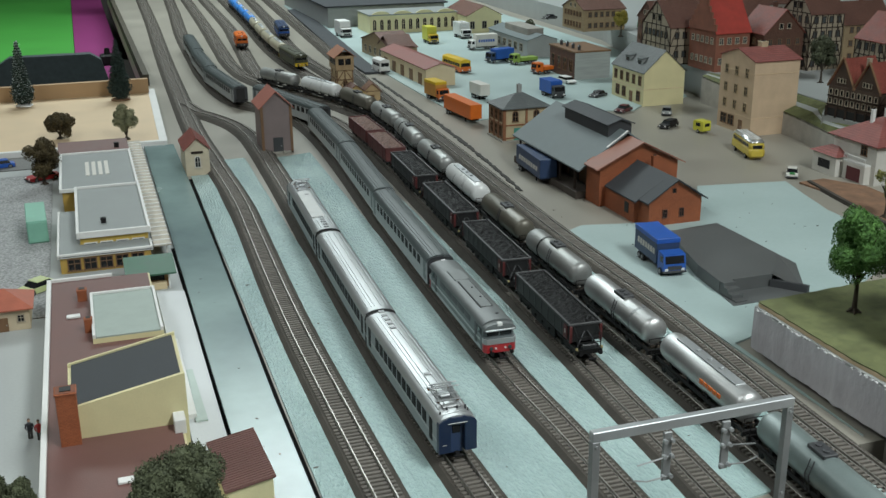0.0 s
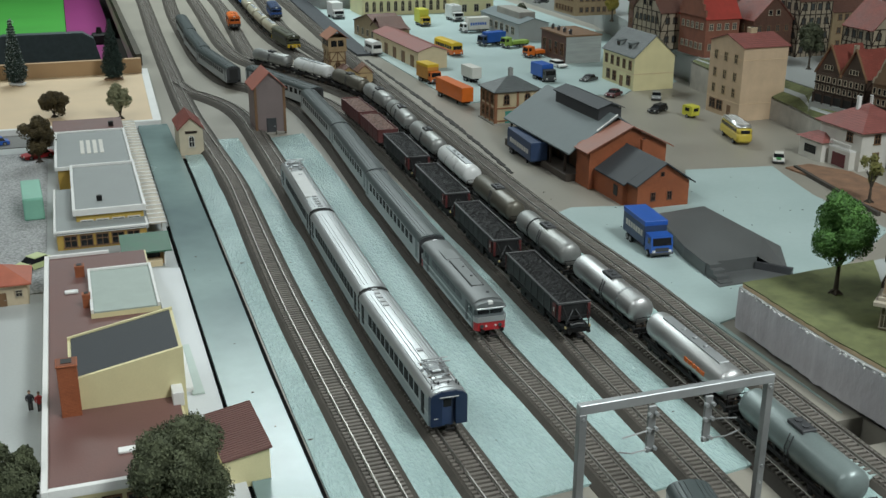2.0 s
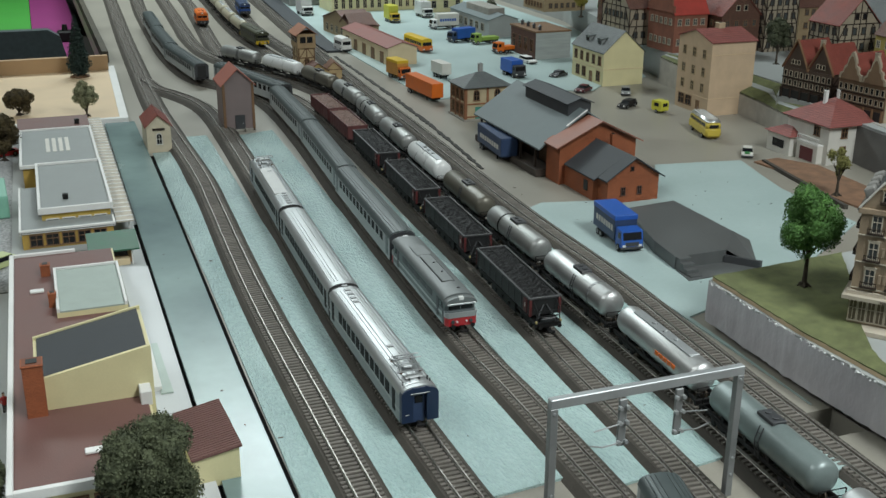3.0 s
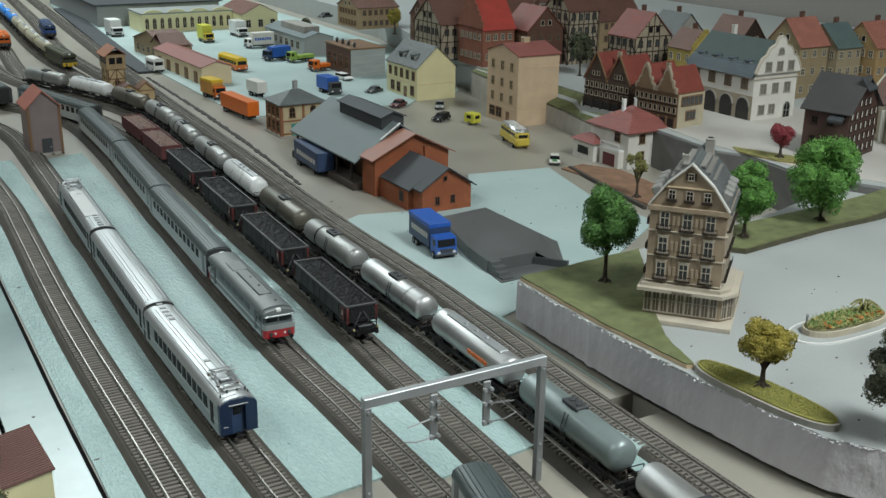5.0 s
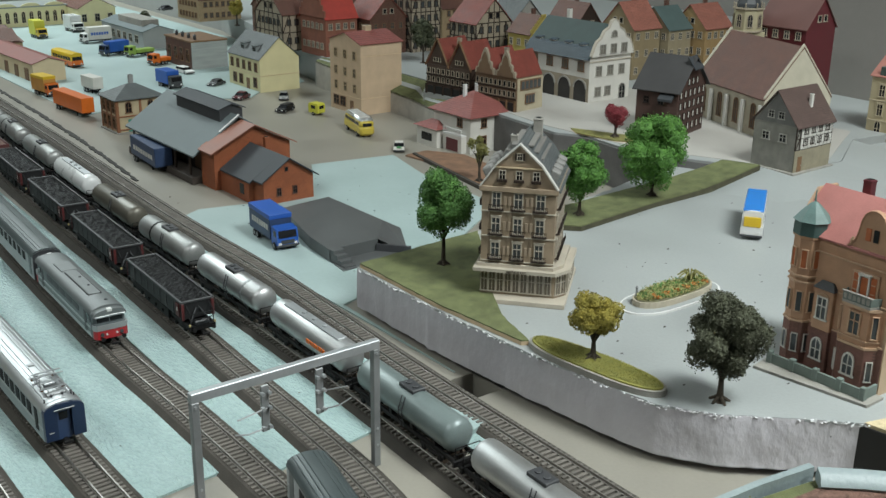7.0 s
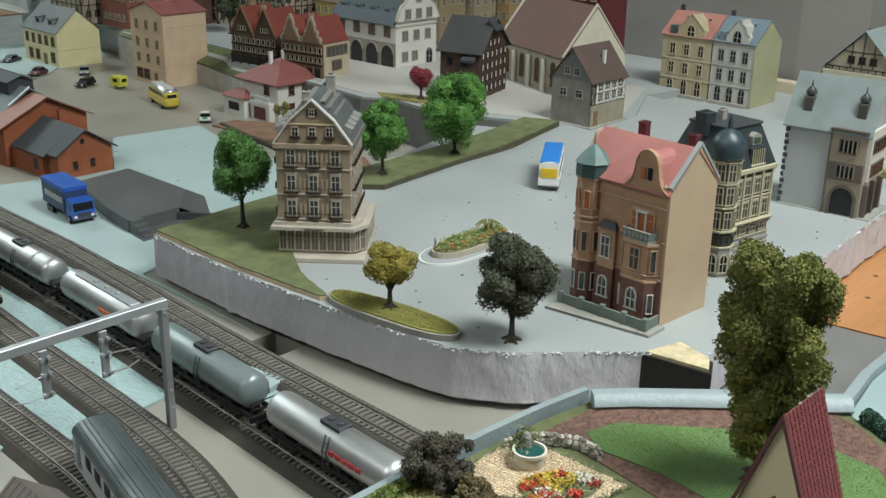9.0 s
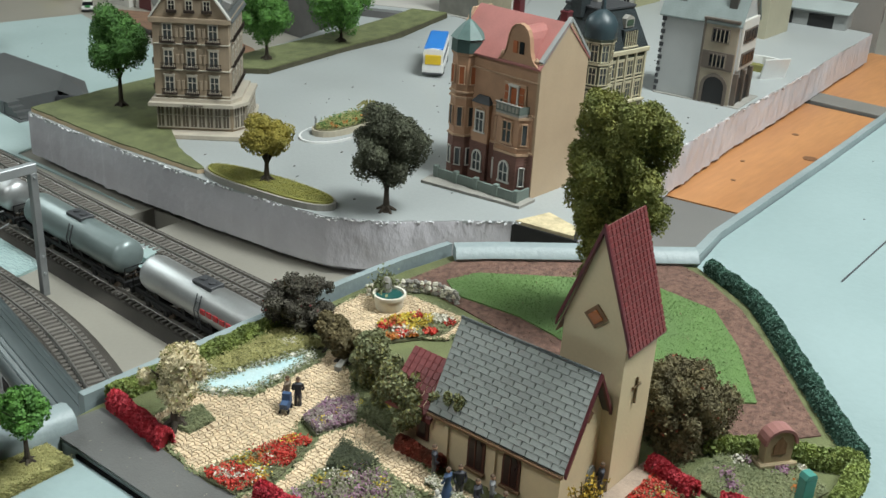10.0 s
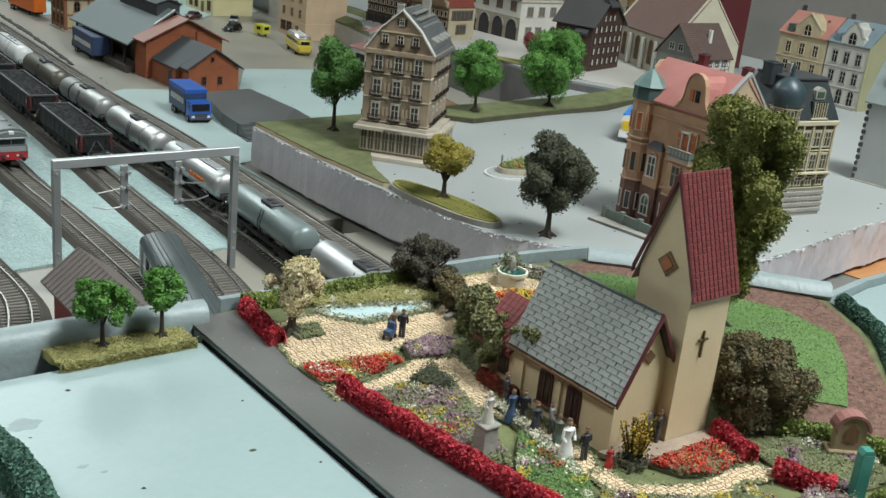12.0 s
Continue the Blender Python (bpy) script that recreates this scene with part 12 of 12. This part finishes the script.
annex = part("annex_wall", MB().slab_y([(XL, 0), (XE, 0), (XE, 0.026), (XR, 0.0425), (XL, 0.026)], Y1, Y1 + 0.024), CREAM, ch)
part("annex_roof", MB().slab_y([(XL - 0.003, 0.0205), (XR, 0.041), (XR, 0.043), (XL - 0.003, 0.0225)], Y1 + 0.001, Y1 + 0.029).slab_y([(XE + 0.004, 0.0205), (XR, 0.041), (XR, 0.043), (XE + 0.004, 0.0225)], Y1 + 0.001, Y1 + 0.029), STEEPLE_TILE, annex, "red tiled annex roof")
an_ln, an_w = math.hypot(XR - XL + 0.003, 0.0205), 0.028 / 8
an_tile = mesh_of("tile", MB().box(0.0, an_ln / 8 * 1.15, 0.0001, an_w - 0.0002, 0.0, 0.0006, 0.00015), STEEPLE_TILE)
for r_ in range(8):
    for c_ in range(8):
        part("tile", an_tile, None, annex, at=Matrix.Translation((XL - 0.003, Y1 + 0.001 + c_ * an_w, 0.0226)) @ Matrix.Rotation(-math.atan2(0.0205, XR - XL + 0.003), 4, "Y") @ Matrix.Translation((an_ln * r_ / 8, 0, 0)) @ Matrix.Rotation(radians(3), 4, "Y"))
for s in (-1, 1):
    run = (XL - 0.0035) if s < 0 else (XE + 0.0035)
    drop_ = ZE - 0.0035 * (ZR - ZE) / (XR - XL)
    slope = part("roof_slope", MB().slab_y([(run, drop_), (XR, ZR), (XR, ZR + 0.001), (run, drop_ + 0.001)], Y0 - 0.0035, Y1 + 0.002), DARKGREY, ch, "grey shingle slope")
    ln = math.hypot(XR - run, ZR - drop_)
    ang = math.degrees(math.atan2(ZR - drop_, XR - run))
    rows, cols = 16, 11
    sh_ = mesh_of("shingle", MB().box(-0.0002, ln / rows * 1.3, 0.00015, (Y1 - Y0 + 0.0055) / cols - 0.00015, 0.0, 0.0006, 0.0002), SHINGLE)
    tw_ = (Y1 - Y0 + 0.0055) / cols
    half_ = mesh_of("shingle", MB().box(-0.0002, ln / rows * 1.3, 0.0002, tw_ / 2 - 0.0002, 0.0, 0.0007, 0.0002), SHINGLE)
    for r_ in range(rows if s < 0 else 0):
        for c_ in range(cols + r_ % 2):
            yy = Y0 - 0.0035 + max(0.0, c_ - 0.5 * (r_ % 2)) * tw_
            m_ = Matrix.Translation((run, 0, drop_ + 0.001)) @ Matrix.Rotation(-radians(ang), 4, "Y") @ Matrix.Translation((ln * r_ / rows, yy, 0)) @ Matrix.Rotation(radians(4.5), 4, "Y")
            part("shingle", half_ if r_ % 2 and c_ in (0, cols) else sh_, None, slope, at=m_)
    part("verge_board", MB().slab_y([(run, drop_ - 0.001), (XR, ZR - 0.0012), (XR, ZR + 0.0018), (run, drop_ + 0.002)], Y0 - 0.0048, Y0 - 0.0034), MAROON, ch, "red verge board")
part("ridge", MB().cyl((XR, Y0 - 0.0035, ZR + 0.0012), (XR, Y1 + 0.002, ZR + 0.0012), 0.0009, 0.0009, 8), GREYROOF, ch)
part("gutter", MB().box(XL - 0.005, XL - 0.0035, Y0 - 0.003, Y1 + 0.002, ZE - 0.0078, ZE - 0.0066), BROWNWOOD, ch, "brown gutter")
NAVEFRAME = M("dark_red_frame", (0.10, 0.035, 0.022), 0.6)
STAINED = M("stained_dark", (0.030, 0.012, 0.011), 0.3)
for yy in (0.054, 0.0735):
    arch_ = [(yy + 0.0048 * math.cos(math.pi * k / 10), 0.0200 + 0.0066 * math.sin(math.pi * k / 10)) for k in range(11)]
    o_ = part("nave_window", MB().slab_x([(yy - 0.0048, 0.0065), (yy + 0.0048, 0.0065)] + arch_, XL - 0.0010, XL + 0.0005), NAVEFRAME, ch, "dark red-brown arched window")
    part("pane", MB().slab_x([(yy - 0.0036, 0.0080), (yy + 0.0036, 0.0080)] + [(yy + (a_ - yy) * 0.75, 0.0195 + (z_ - 0.020) * 0.75) for a_, z_ in arch_], XL - 0.0014, XL - 0.0006), STAINED, o_)
    part("glazing_bar", MB().box(XL - 0.0018, XL - 0.0012, yy - 0.0003, yy + 0.0003, 0.0080, 0.0240), NAVEFRAME, o_)
    part("sill", MB().box(XL - 0.0022, XL, yy - 0.0055, yy + 0.0055, 0.0052, 0.0066, 0.0002), BROWNWOOD, o_)
aw_ = part("annex_window", MB().box(XL - 0.0010, XL + 0.0005, 0.1015, 0.1085, 0.0090, 0.0205), NAVEFRAME, ch, "small dark red window")
part("pane", MB().box(XL - 0.0014, XL - 0.0006, 0.1030, 0.1070, 0.0105, 0.0190), STAINED, aw_)
for yy in (0.0635, 0.0905):
    part("buttress", MB().slab_y([(XL - 0.0016, 0), (XL, 0), (XL, 0.027), (XL - 0.0016, 0.022)], yy - 0.0011, yy + 0.0011), CREAM, ch)
part("door", MB().slab_y([(0.2185, 0), (0.2255, 0)] + [(0.222 + 0.0035 * math.cos(math.pi * k / 8), 0.012 + 0.0042 * math.sin(math.pi * k / 8)) for k in range(9)], Y0 - 0.0008, Y0 + 0.0004), GREYPLASTER, ch, "grey arched door")
TX0, TX1, TY0, TY1, TE, TR = 0.2262, 0.2555, 0.0215, 0.0535, 0.082, 0.130
tw = part("tower", MB().box(TX0, TX1, TY0, TY1, 0.0, TE).slab_x([(TY0, TE - 0.0001), (TY1, TE - 0.0001), ((TY0 + TY1) / 2, TR - 0.001)], TX0, TX1), CREAM, ch, "cream church tower")
ym = (TY0 + TY1) / 2
for s in (-1, 1):
    e = TY0 - 0.0025 if s < 0 else TY1 + 0.0025
    k = (TR - TE) / (ym - TY0)
    ze = TE - 0.0025 * k
    ln = math.hypot(ym - e, TR - ze)
    ro = part("tower_roof", MB().slab_x([(e, ze), (ym, TR), (ym, TR + 0.0008), (e, ze + 0.0008)], TX0 - 0.002, TX1 + 0.0025), M("tile_joint", (0.33, 0.19, 0.17), 0.7, var=0.1), tw, "steep red tiled slope")
    rows, cols = 22, 11
    wdt = (TX1 - TX0 + 0.0045) / cols
    tile_ = mesh_of("tile", MB().box(0.0002, wdt - 0.0003, 0, ln / rows * 0.88, 0.0, 0.0006, 0.00015), STEEPLE_TILE)
    ang = math.degrees(math.atan2(TR - ze, abs(ym - e)))
    if s < 0:
        for r_ in range(rows):
            for c_ in range(cols):
                m_ = Matrix.Translation((TX0 - 0.002 + c_ * wdt, e, ze + 0.001)) @ Matrix.Rotation(radians(ang), 4, "X") @ Matrix.Translation((0, ln * r_ / rows, 0)) @ Matrix.Rotation(radians(-3), 4, "X")
                part("tile", tile_, None, ro, at=m_)
for (ya, za), (yb, zb) in (((TY0 - 0.0025, TE - 0.004), (ym, TR + 0.001)), ((TY1 + 0.0025, TE - 0.004), (ym, TR + 0.001))):
    part("verge_board", MB().slab_x([(ya, za), (yb, zb - 0.003), (yb, zb + 0.001), (ya, za + 0.004)], TX0 - 0.0032, TX0 - 0.0018), MAROON, tw)
part("diamond_window", MB().join(MB().box(-0.0004, 0.0010, -0.0042, 0.0042, -0.0042, 0.0042), pose(TX0 - 0.0006, ym, 0.088, 45, 0, 0)), BROWNWOOD, tw, "diamond tower window")
part("diamond_pane", MB().join(MB().box(-0.0008, 0.0, -0.0026, 0.0026, -0.0026, 0.0026), pose(TX0 - 0.0008, ym, 0.088, 45, 0, 0)), M("orange_pane", (0.42, 0.13, 0.04), 0.25), tw)
part("cross", MB().box(0.2394, 0.2402, TY0 - 0.0012, TY0 - 0.0003, 0.045, 0.0585).box(0.2364, 0.2432, TY0 - 0.0012, TY0 - 0.0003, 0.0535, 0.0545), M("cross_bronze", (0.16, 0.11, 0.06), 0.5, 0.3), tw, "bronze cross on the wall")
part("side_window", MB().join(MB().box(-0.0026, 0.0026, -0.0008, 0.0004, -0.0026, 0.0026), pose(0.2135, Y0, 0.047, 0, 45, 0)), BROWNWOOD, ch)

# garden things
tree(0.1305, 0.207, GZ, 0.049, 0.017, 0.016, LEAF_CREAM, "cream blossoming tree on the cobbled square", leaves=12000, leafsize=0.0008, tr=0.0024, ragged=0.45, spots=("olive_leaf", LEAF_OLIVE, 700))
tree(0.243, 0.2335, GZ, 0.034, 0.0205, 0.003, LEAF_PLUM, "dark plum-brown bush behind the pond", "bush", leaves=30000, leafsize=0.0007, lobes=48, ragged=1.0, spots=("berry", M("berry_dull", (0.22, 0.06, 0.06), 0.7), 120))
tree(0.238, 0.205, GZ, 0.024, 0.0135, 0.002, LEAF_BROWN, "brown-green bush by the bench", "bush", leaves=6000, leafsize=0.0009)


def creeper(label, lobes, mats, n, stems):
    """Climbing greenery: woody stems and leaves that hang in uneven clumps."""
    t_ = thing("creeper", label, "creeper", group="climbing plants")
    st_ = MB()
    for p in stems:
        st_.tube(p, 0.0006, 5)
    part("stem", st_, BARK, t_)
    size_ = np.array([q[3] for q in lobes])
    for k, mat in enumerate(mats):
        m_ = int(n / (1 + 1.6 * k))
        at_ = ng.choice(len(lobes), size=m_, p=size_ ** 2 / (size_ ** 2).sum())
        c_ = np.array([q[:3] for q in lobes])[at_]
        u_ = ng.normal(size=(m_, 3))
        u_ /= np.linalg.norm(u_, axis=1)[:, None]
        pts = c_ + u_ * (size_[at_] * ng.uniform(0.55, 1.12, m_))[:, None] * np.array((1.0, 1.0, 1.25))
        pts = pts[pts[:, 2] > GZ + 0.0005]
        part(("ivy_leaves", "dark_leaves", "dry_leaves")[k], MB().leaves(pts, 0.0010 if k < 2 else 0.0008, ng), mat, t_, kind="stuff")
    return t_


def clumps(path, n, r0, r1, wobble):
    """Uneven round clumps strung along a line of points."""
    out = []
    for _ in range(n):
        q = gr.random() * (len(path) - 1)
        i = min(int(q), len(path) - 2)
        a_, b_, f_ = path[i], path[i + 1], q - i
        out.append(tuple(a_[j] + (b_[j] - a_[j]) * f_ + gr.gauss(0, wobble) for j in range(3)) + (gr.uniform(r0, r1),))
    return out


IV = [(0.207, 0.146, GZ + 0.006), (0.207, 0.136, GZ + 0.024), (0.199, 0.124, GZ + 0.029), (0.194, 0.112, GZ + 0.026), (0.193, 0.118, GZ + 0.012)]
creeper("grey-green ivy climbing over the chapel annex", clumps(IV, 34, 0.0028, 0.0052, 0.0026), (LEAF_IVY, LEAF_OLIVE, LEAF_BROWN), 9000, [IV[:3], [(0.203, 0.128, GZ), (0.196, 0.122, GZ + 0.015), IV[2]]])
IV2 = [(0.197, 0.104, GZ + 0.031), (0.1945, 0.096, GZ + 0.0335), (0.198, 0.088, GZ + 0.038), (0.1955, 0.084, GZ + 0.036)]
creeper("loose ivy sprays lying on the chapel eaves", clumps(IV2, 12, 0.0012, 0.0024, 0.0010), (LEAF_IVY, LEAF_OLIVE), 1300, [IV2])
IV3 = [(0.222, 0.166, GZ + 0.004), (0.220, 0.160, GZ + 0.018), (0.214, 0.152, GZ + 0.026)]
creeper("tall ivy shrub at the chapel corner", clumps(IV3, 20, 0.0032, 0.0056, 0.0028), (LEAF_IVY, LEAF_OLIVE, LEAF_BROWN), 7000, [IV3])
tree(0.233, 0.190, GZ, 0.022, 0.012, 0.003, LEAF_BROWN, "brown-green bush behind the chapel annex", "bush", leaves=5000, leafsize=0.0009, ragged=0.6)
tree(0.231, 0.170, GZ, 0.030, 0.012, 0.003, LEAF_IVY, "climbing green shrub behind the chapel annex", "bush", leaves=7000, leafsize=0.001, ragged=1.0)
tree(0.284, 0.016, GZ, 0.048, 0.0275, 0.002, LEAF_UMBER, "large brown-green bush beside the tower", "bush", leaves=60000, leafsize=0.00075, lobes=52, ragged=1.0, spots=("berry", M("berry_orange", (0.42, 0.10, 0.05), 0.7, var=0.2), 140))
tree(0.376, 0.1125, GZ, 0.142, 0.036, 0.014, M("leaf_tall_olive", (0.22, 0.22, 0.048), 0.75, var=0.28, scale=90, bump=0.2, tint=(0.10, 0.12, 0.024)), "tall ragged olive-green tree on the lawn", leaves=120000, leafsize=0.0009, lobes=125, ragged=1.0, tr=0.0032, vase=0.68)
tb = thing("golden_bush", "golden yellow upright bush by the chapel door", "bush", pose(0.2005, 0.018, GZ + 0.001))
bb_, gold = MB(), []
for i in range(42):
    a, r_, h_ = gr.uniform(0, 6.28), gr.uniform(0.001, 0.0085), gr.uniform(0.013, 0.024)
    tip = (r_ * math.cos(a), r_ * math.sin(a), h_)
    bb_.cyl((tip[0] * 0.2, tip[1] * 0.2, 0), tip, 0.0005, 0.0002, 4)
    for _ in range(26):
        k_ = gr.uniform(0.45, 1.05)
        gold.append((tip[0] * (0.2 + 0.8 * k_) + gr.gauss(0, 0.0006), tip[1] * (0.2 + 0.8 * k_) + gr.gauss(0, 0.0006), h_ * k_))
part("stem", bb_, LEAF_DARK, tb)
part("blossom", MB().leaves(gold, 0.0008, ng), M("golden_leaf", (0.50, 0.32, 0.03), 0.7, var=0.25, scale=120), tb)
part("foot", MB().leaves([(gr.gauss(0, 0.004), gr.gauss(0, 0.004), abs(gr.gauss(0, 0.003))) for _ in range(500)], 0.001, ng), LEAF_DARK, tb, "dark green foot leaves", kind="stuff")
fo = thing("fountain", "round cream fountain basin with green water", "fountain", pose(0.296, 0.214, GZ))
part("basin", MB().lathe([(0.007, 0), (0.0085, 0.003), (0.0088, 0.009), (0.0102, 0.0095), (0.0102, 0.0115), (0.0088, 0.0115), (0.0084, 0.0098)], 0, 0, 20), FL_WHITE, fo, smooth=40)
part("water", MB().lathe([(0.0084, 0.0095), (0.0084, 0.0102)], 0, 0, 20), M("basin_water", (0.025, 0.10, 0.09), 0.15, var=0.1), fo)
part("greenery", MB().leaves(np.array([(gr.gauss(0.004, 0.004), gr.gauss(0.008, 0.003), 0.008 + abs(gr.gauss(0, 0.006))) for _ in range(700)]), 0.0011, ng), BEDGREEN, fo, "pale greenery behind the basin", kind="stuff")
part("spout", MB().lathe([(0.0035, 0.010), (0.003, 0.016), (0.0015, 0.019), (0.0004, 0.0195)], 0.003, 0.005, 10), STONE, fo)
sw = thing("rubble_wall", "low curved wall of pale rubble stones", "stone wall")
P = smooth_path([(0.300, 0.234), (0.311, 0.230), (0.322, 0.222), (0.331, 0.205), (0.330, 0.188)], 0.0022)
for p in P:
    for lvl in range(3):
        part("stone", MB().blob(p.x + gr.uniform(-0.001, 0.001), p.y + gr.uniform(-0.001, 0.001), GZ + 0.0015 + lvl * 0.0028, 0.0016, 0.0016, 0.0016, 6, 4, 0.25, gr), STONE if gr.random() < 0.6 else FL_WHITE, sw)
bn = thing("garden_bench", "pale stone bench under the bush", "bench", pose(0.226, 0.187, GZ, 0, 0, 20))
part("seat", MB().box(-0.006, 0.006, -0.002, 0.002, 0.0035, 0.0045, 0.0003), STONE, bn)
for x in (-0.0045, 0.0045):
    part("leg", MB().box(x - 0.001, x + 0.001, -0.0018, 0.0018, 0, 0.0035), STONE, bn)
tp = thing("statue_pedestal", "grey stone pedestal in the flower bed", "pedestal", pose(0.1435, 0.056, GZ))
part("base", MB().box(-0.0055, 0.0055, -0.0055, 0.0055, 0, 0.002, 0.0004), STONE, tp)
part("shaft", MB().add([(sx * r_, sy * r_, z_) for z_, r_ in ((0.002, 0.0045), (0.016, 0.0036)) for sx, sy in ((-1, -1), (1, -1), (1, 1), (-1, 1))], [(0, 1, 2, 3), (4, 5, 6, 7), (0, 1, 5, 4), (1, 2, 6, 5), (2, 3, 7, 6), (3, 0, 4, 7)]), STONE, tp)
part("cap", MB().box(-0.0048, 0.0048, -0.0048, 0.0048, 0.016, 0.0175, 0.0004), STONE, tp)
figure(0.1435, 0.056, GZ + 0.0175, FIG_LIGHT, "pale stone statue on a pedestal", 0.78, True, plain=True)
for x, y, mat, lab, sk in ((0.184, 0.089, FIG_DARK, "dark-coated figurine by the chapel wall", False), (0.175, 0.074, FIG_BLUE, "figurine in a blue dress", True), (0.180, 0.071, FIG_DARK, "figurine in a dark suit", False), (0.177, 0.059, FIG_DARK, "figurine in a dark dress", True), (0.184, 0.056, M("figure_grey", (0.2, 0.2, 0.2), 0.6), "figurine in a grey suit", False), (0.178, 0.045, M("figure_green", (0.10, 0.13, 0.10), 0.6), "figurine holding a green bouquet", True), (0.173, 0.034, WHITE, "bride figurine in a white dress", True), (0.181, 0.030, FIG_DARK, "groom figurine in a dark suit", False), (0.2225, 0.0235, FIG_DARK, "figurine in dark clothes on the terrace", False), (0.180, 0.181, M("figure_brown", (0.18, 0.13, 0.09), 0.6), "figurine pushing a pram", False), (0.183, 0.1765, FIG_DARK, "figurine walking beside the pram", False), (0.2465, 0.208, FIG_RED, "red figurine sitting by the bush", False), (0.187, 0.020, FIG_RED, "small red figurine beside the couple", True)):
    k_ = 0.55 if "small" in lab else (0.75 if "sitting" in lab else 0.86)
    k_ = 1.08 if "bride" in lab else k_
    figure(x, y, GZ + (0.0035 if "terrace" in lab else 0.0016), mat, lab, k_, sk, gr.uniform(0, 360))
pm_ = thing("pram", "tiny blue pram on the cobbles", "pram", pose(0.1755, 0.1775, GZ + 0.0016, 0, 0, 30))
part("tub", MB().slab_y([(-0.004, 0.003), (-0.0045, 0.006), (0.0045, 0.006), (0.004, 0.003), (0.0, 0.002)], -0.002, 0.002), FIG_BLUE, pm_)
part("hood", MB().slab_y([(0.0, 0.006), (0.0005, 0.0095), (0.003, 0.0095), (0.0045, 0.006)], -0.0021, 0.0021), FIG_BLUE, pm_)
for x in (-0.003, 0.003):
    for y in (-0.0022, 0.0022):
        part("wheel", MB().cyl((x, y - 0.0003, 0.0013), (x, y + 0.0003, 0.0013), 0.0013, 0.0013, 10), UNDER, pm_)
gv = thing("grave_shrine", "sandstone grave shrine with an arched pink roof", "gravestone", pose(0.303, -0.0265, GZ, 0, 0, -38) @ Matrix.Scale(1.15, 4))
SAND = M("sandstone_b", (0.38, 0.29, 0.17), 0.7, var=0.12, scale=120)
part("base", MB().box(-0.009, 0.009, -0.004, 0.004, 0, 0.004, 0.0006), SAND, gv)
part("stone", MB().slab_y([(-0.0062, 0.004), (0.0062, 0.004), (0.0062, 0.013)] + [(0.0062 * math.cos(math.pi * k / 8), 0.013 + 0.006 * math.sin(math.pi * k / 8)) for k in range(1, 8)] + [(-0.0062, 0.013)], -0.0025, 0.0025), SAND, gv)
part("niche", MB().slab_y([(-0.0028, 0.008), (0.0028, 0.008), (0.0028, 0.013), (0.0, 0.0165), (-0.0028, 0.013)], -0.003, -0.0022), BROWNWOOD, gv)
arc = [(0.0078 * math.cos(math.pi * k / 10), 0.013 + 0.0075 * math.sin(math.pi * k / 10)) for k in range(11)]
part("roof_arch", MB().slab_y(arc + [(x * 0.84, 0.013 + (z - 0.013) * 0.84) for x, z in reversed(arc)], -0.0035, 0.0035), M("dusty_pink", (0.33, 0.15, 0.13), 0.6, var=0.1), gv, "curved pink roof")
ts = thing("green_pillar", "teal-green painted pillar by the hedge", "pillar", pose(0.2735, -0.0515, GZ, 0, 0, -30))
part("pillar", MB().box(-0.0032, 0.0032, -0.0026, 0.0026, 0, 0.0225, 0.0004).slab_y([(-0.0032, 0.0225), (0.0032, 0.0225), (0.002, 0.0245), (-0.002, 0.0245)], -0.0026, 0.0026), TEAL, ts)

# engine shed below the garden
b = thing("engine_shed", "red engine shed with a broad brown plank roof", "shed", pose(0.082, 0.353, 0.0))
b.scale = (0.62, 1.0, 1.0)
part("wall", MB().box(0.006, 0.066, 0.0, 0.11, 0.0, 0.052), M("shed_red", (0.20, 0.03, 0.025), 0.6, var=0.12, scale=60), b, "dark red walls")
RF = M("shed_plank_roof", (0.15, 0.125, 0.115), 0.65, var=0.12, scale=40, stretch=(1, 0.2, 1), bump=0.3)
part("roof_slope", MB().slab_y([(-0.008, 0.052), (0.036, 0.074), (0.036, 0.0755), (-0.008, 0.0535)], -0.008, 0.112), RF, b)
part("roof_slope", MB().slab_y([(0.080, 0.052), (0.036, 0.074), (0.036, 0.0755), (0.080, 0.0535)], -0.008, 0.112), RF, b)
for i in range(18):
    part("roof_batten", MB().box(0.0, 0.049, i * 0.0068 - 0.007, i * 0.0068 - 0.0062, 0.0, 0.0009), RF, b, at=pose(-0.008, 0, 0.0536, 0, -26.5, 0))
windows(b, 0.072, 0.11, "S", [0.35, 0.7], [0.026], 0.014, 0.022, "cross", GREYPLASTER)

# ---------- sleepers: single ones along the near stretch, the rest joined ----------
for tr, path in TRACK_OBJECTS:
    fine = smooth_path([(p.x, p.y) for p in path[::3]] + [(path[-1].x, path[-1].y)], 0.0062)
    rest = MB()
    for a, b in zip(fine, fine[1:]):
        m = Matrix.Translation((a.x, a.y, 0)) @ Matrix.Rotation(math.atan2(b.y - a.y, b.x - a.x) - math.pi / 2, 4, "Z")
        if 0.38 < a.y < 1.55:
            part("sleeper", sleeper_mesh, None, tr, at=m)
        else:
            rest.join(MB().box(-0.0143, 0.0143, -0.00165, 0.00165, 0.0055, 0.0079), m)
    if rest.f:
        part("far_sleepers", rest, SLEEPER, tr, kind="stuff")
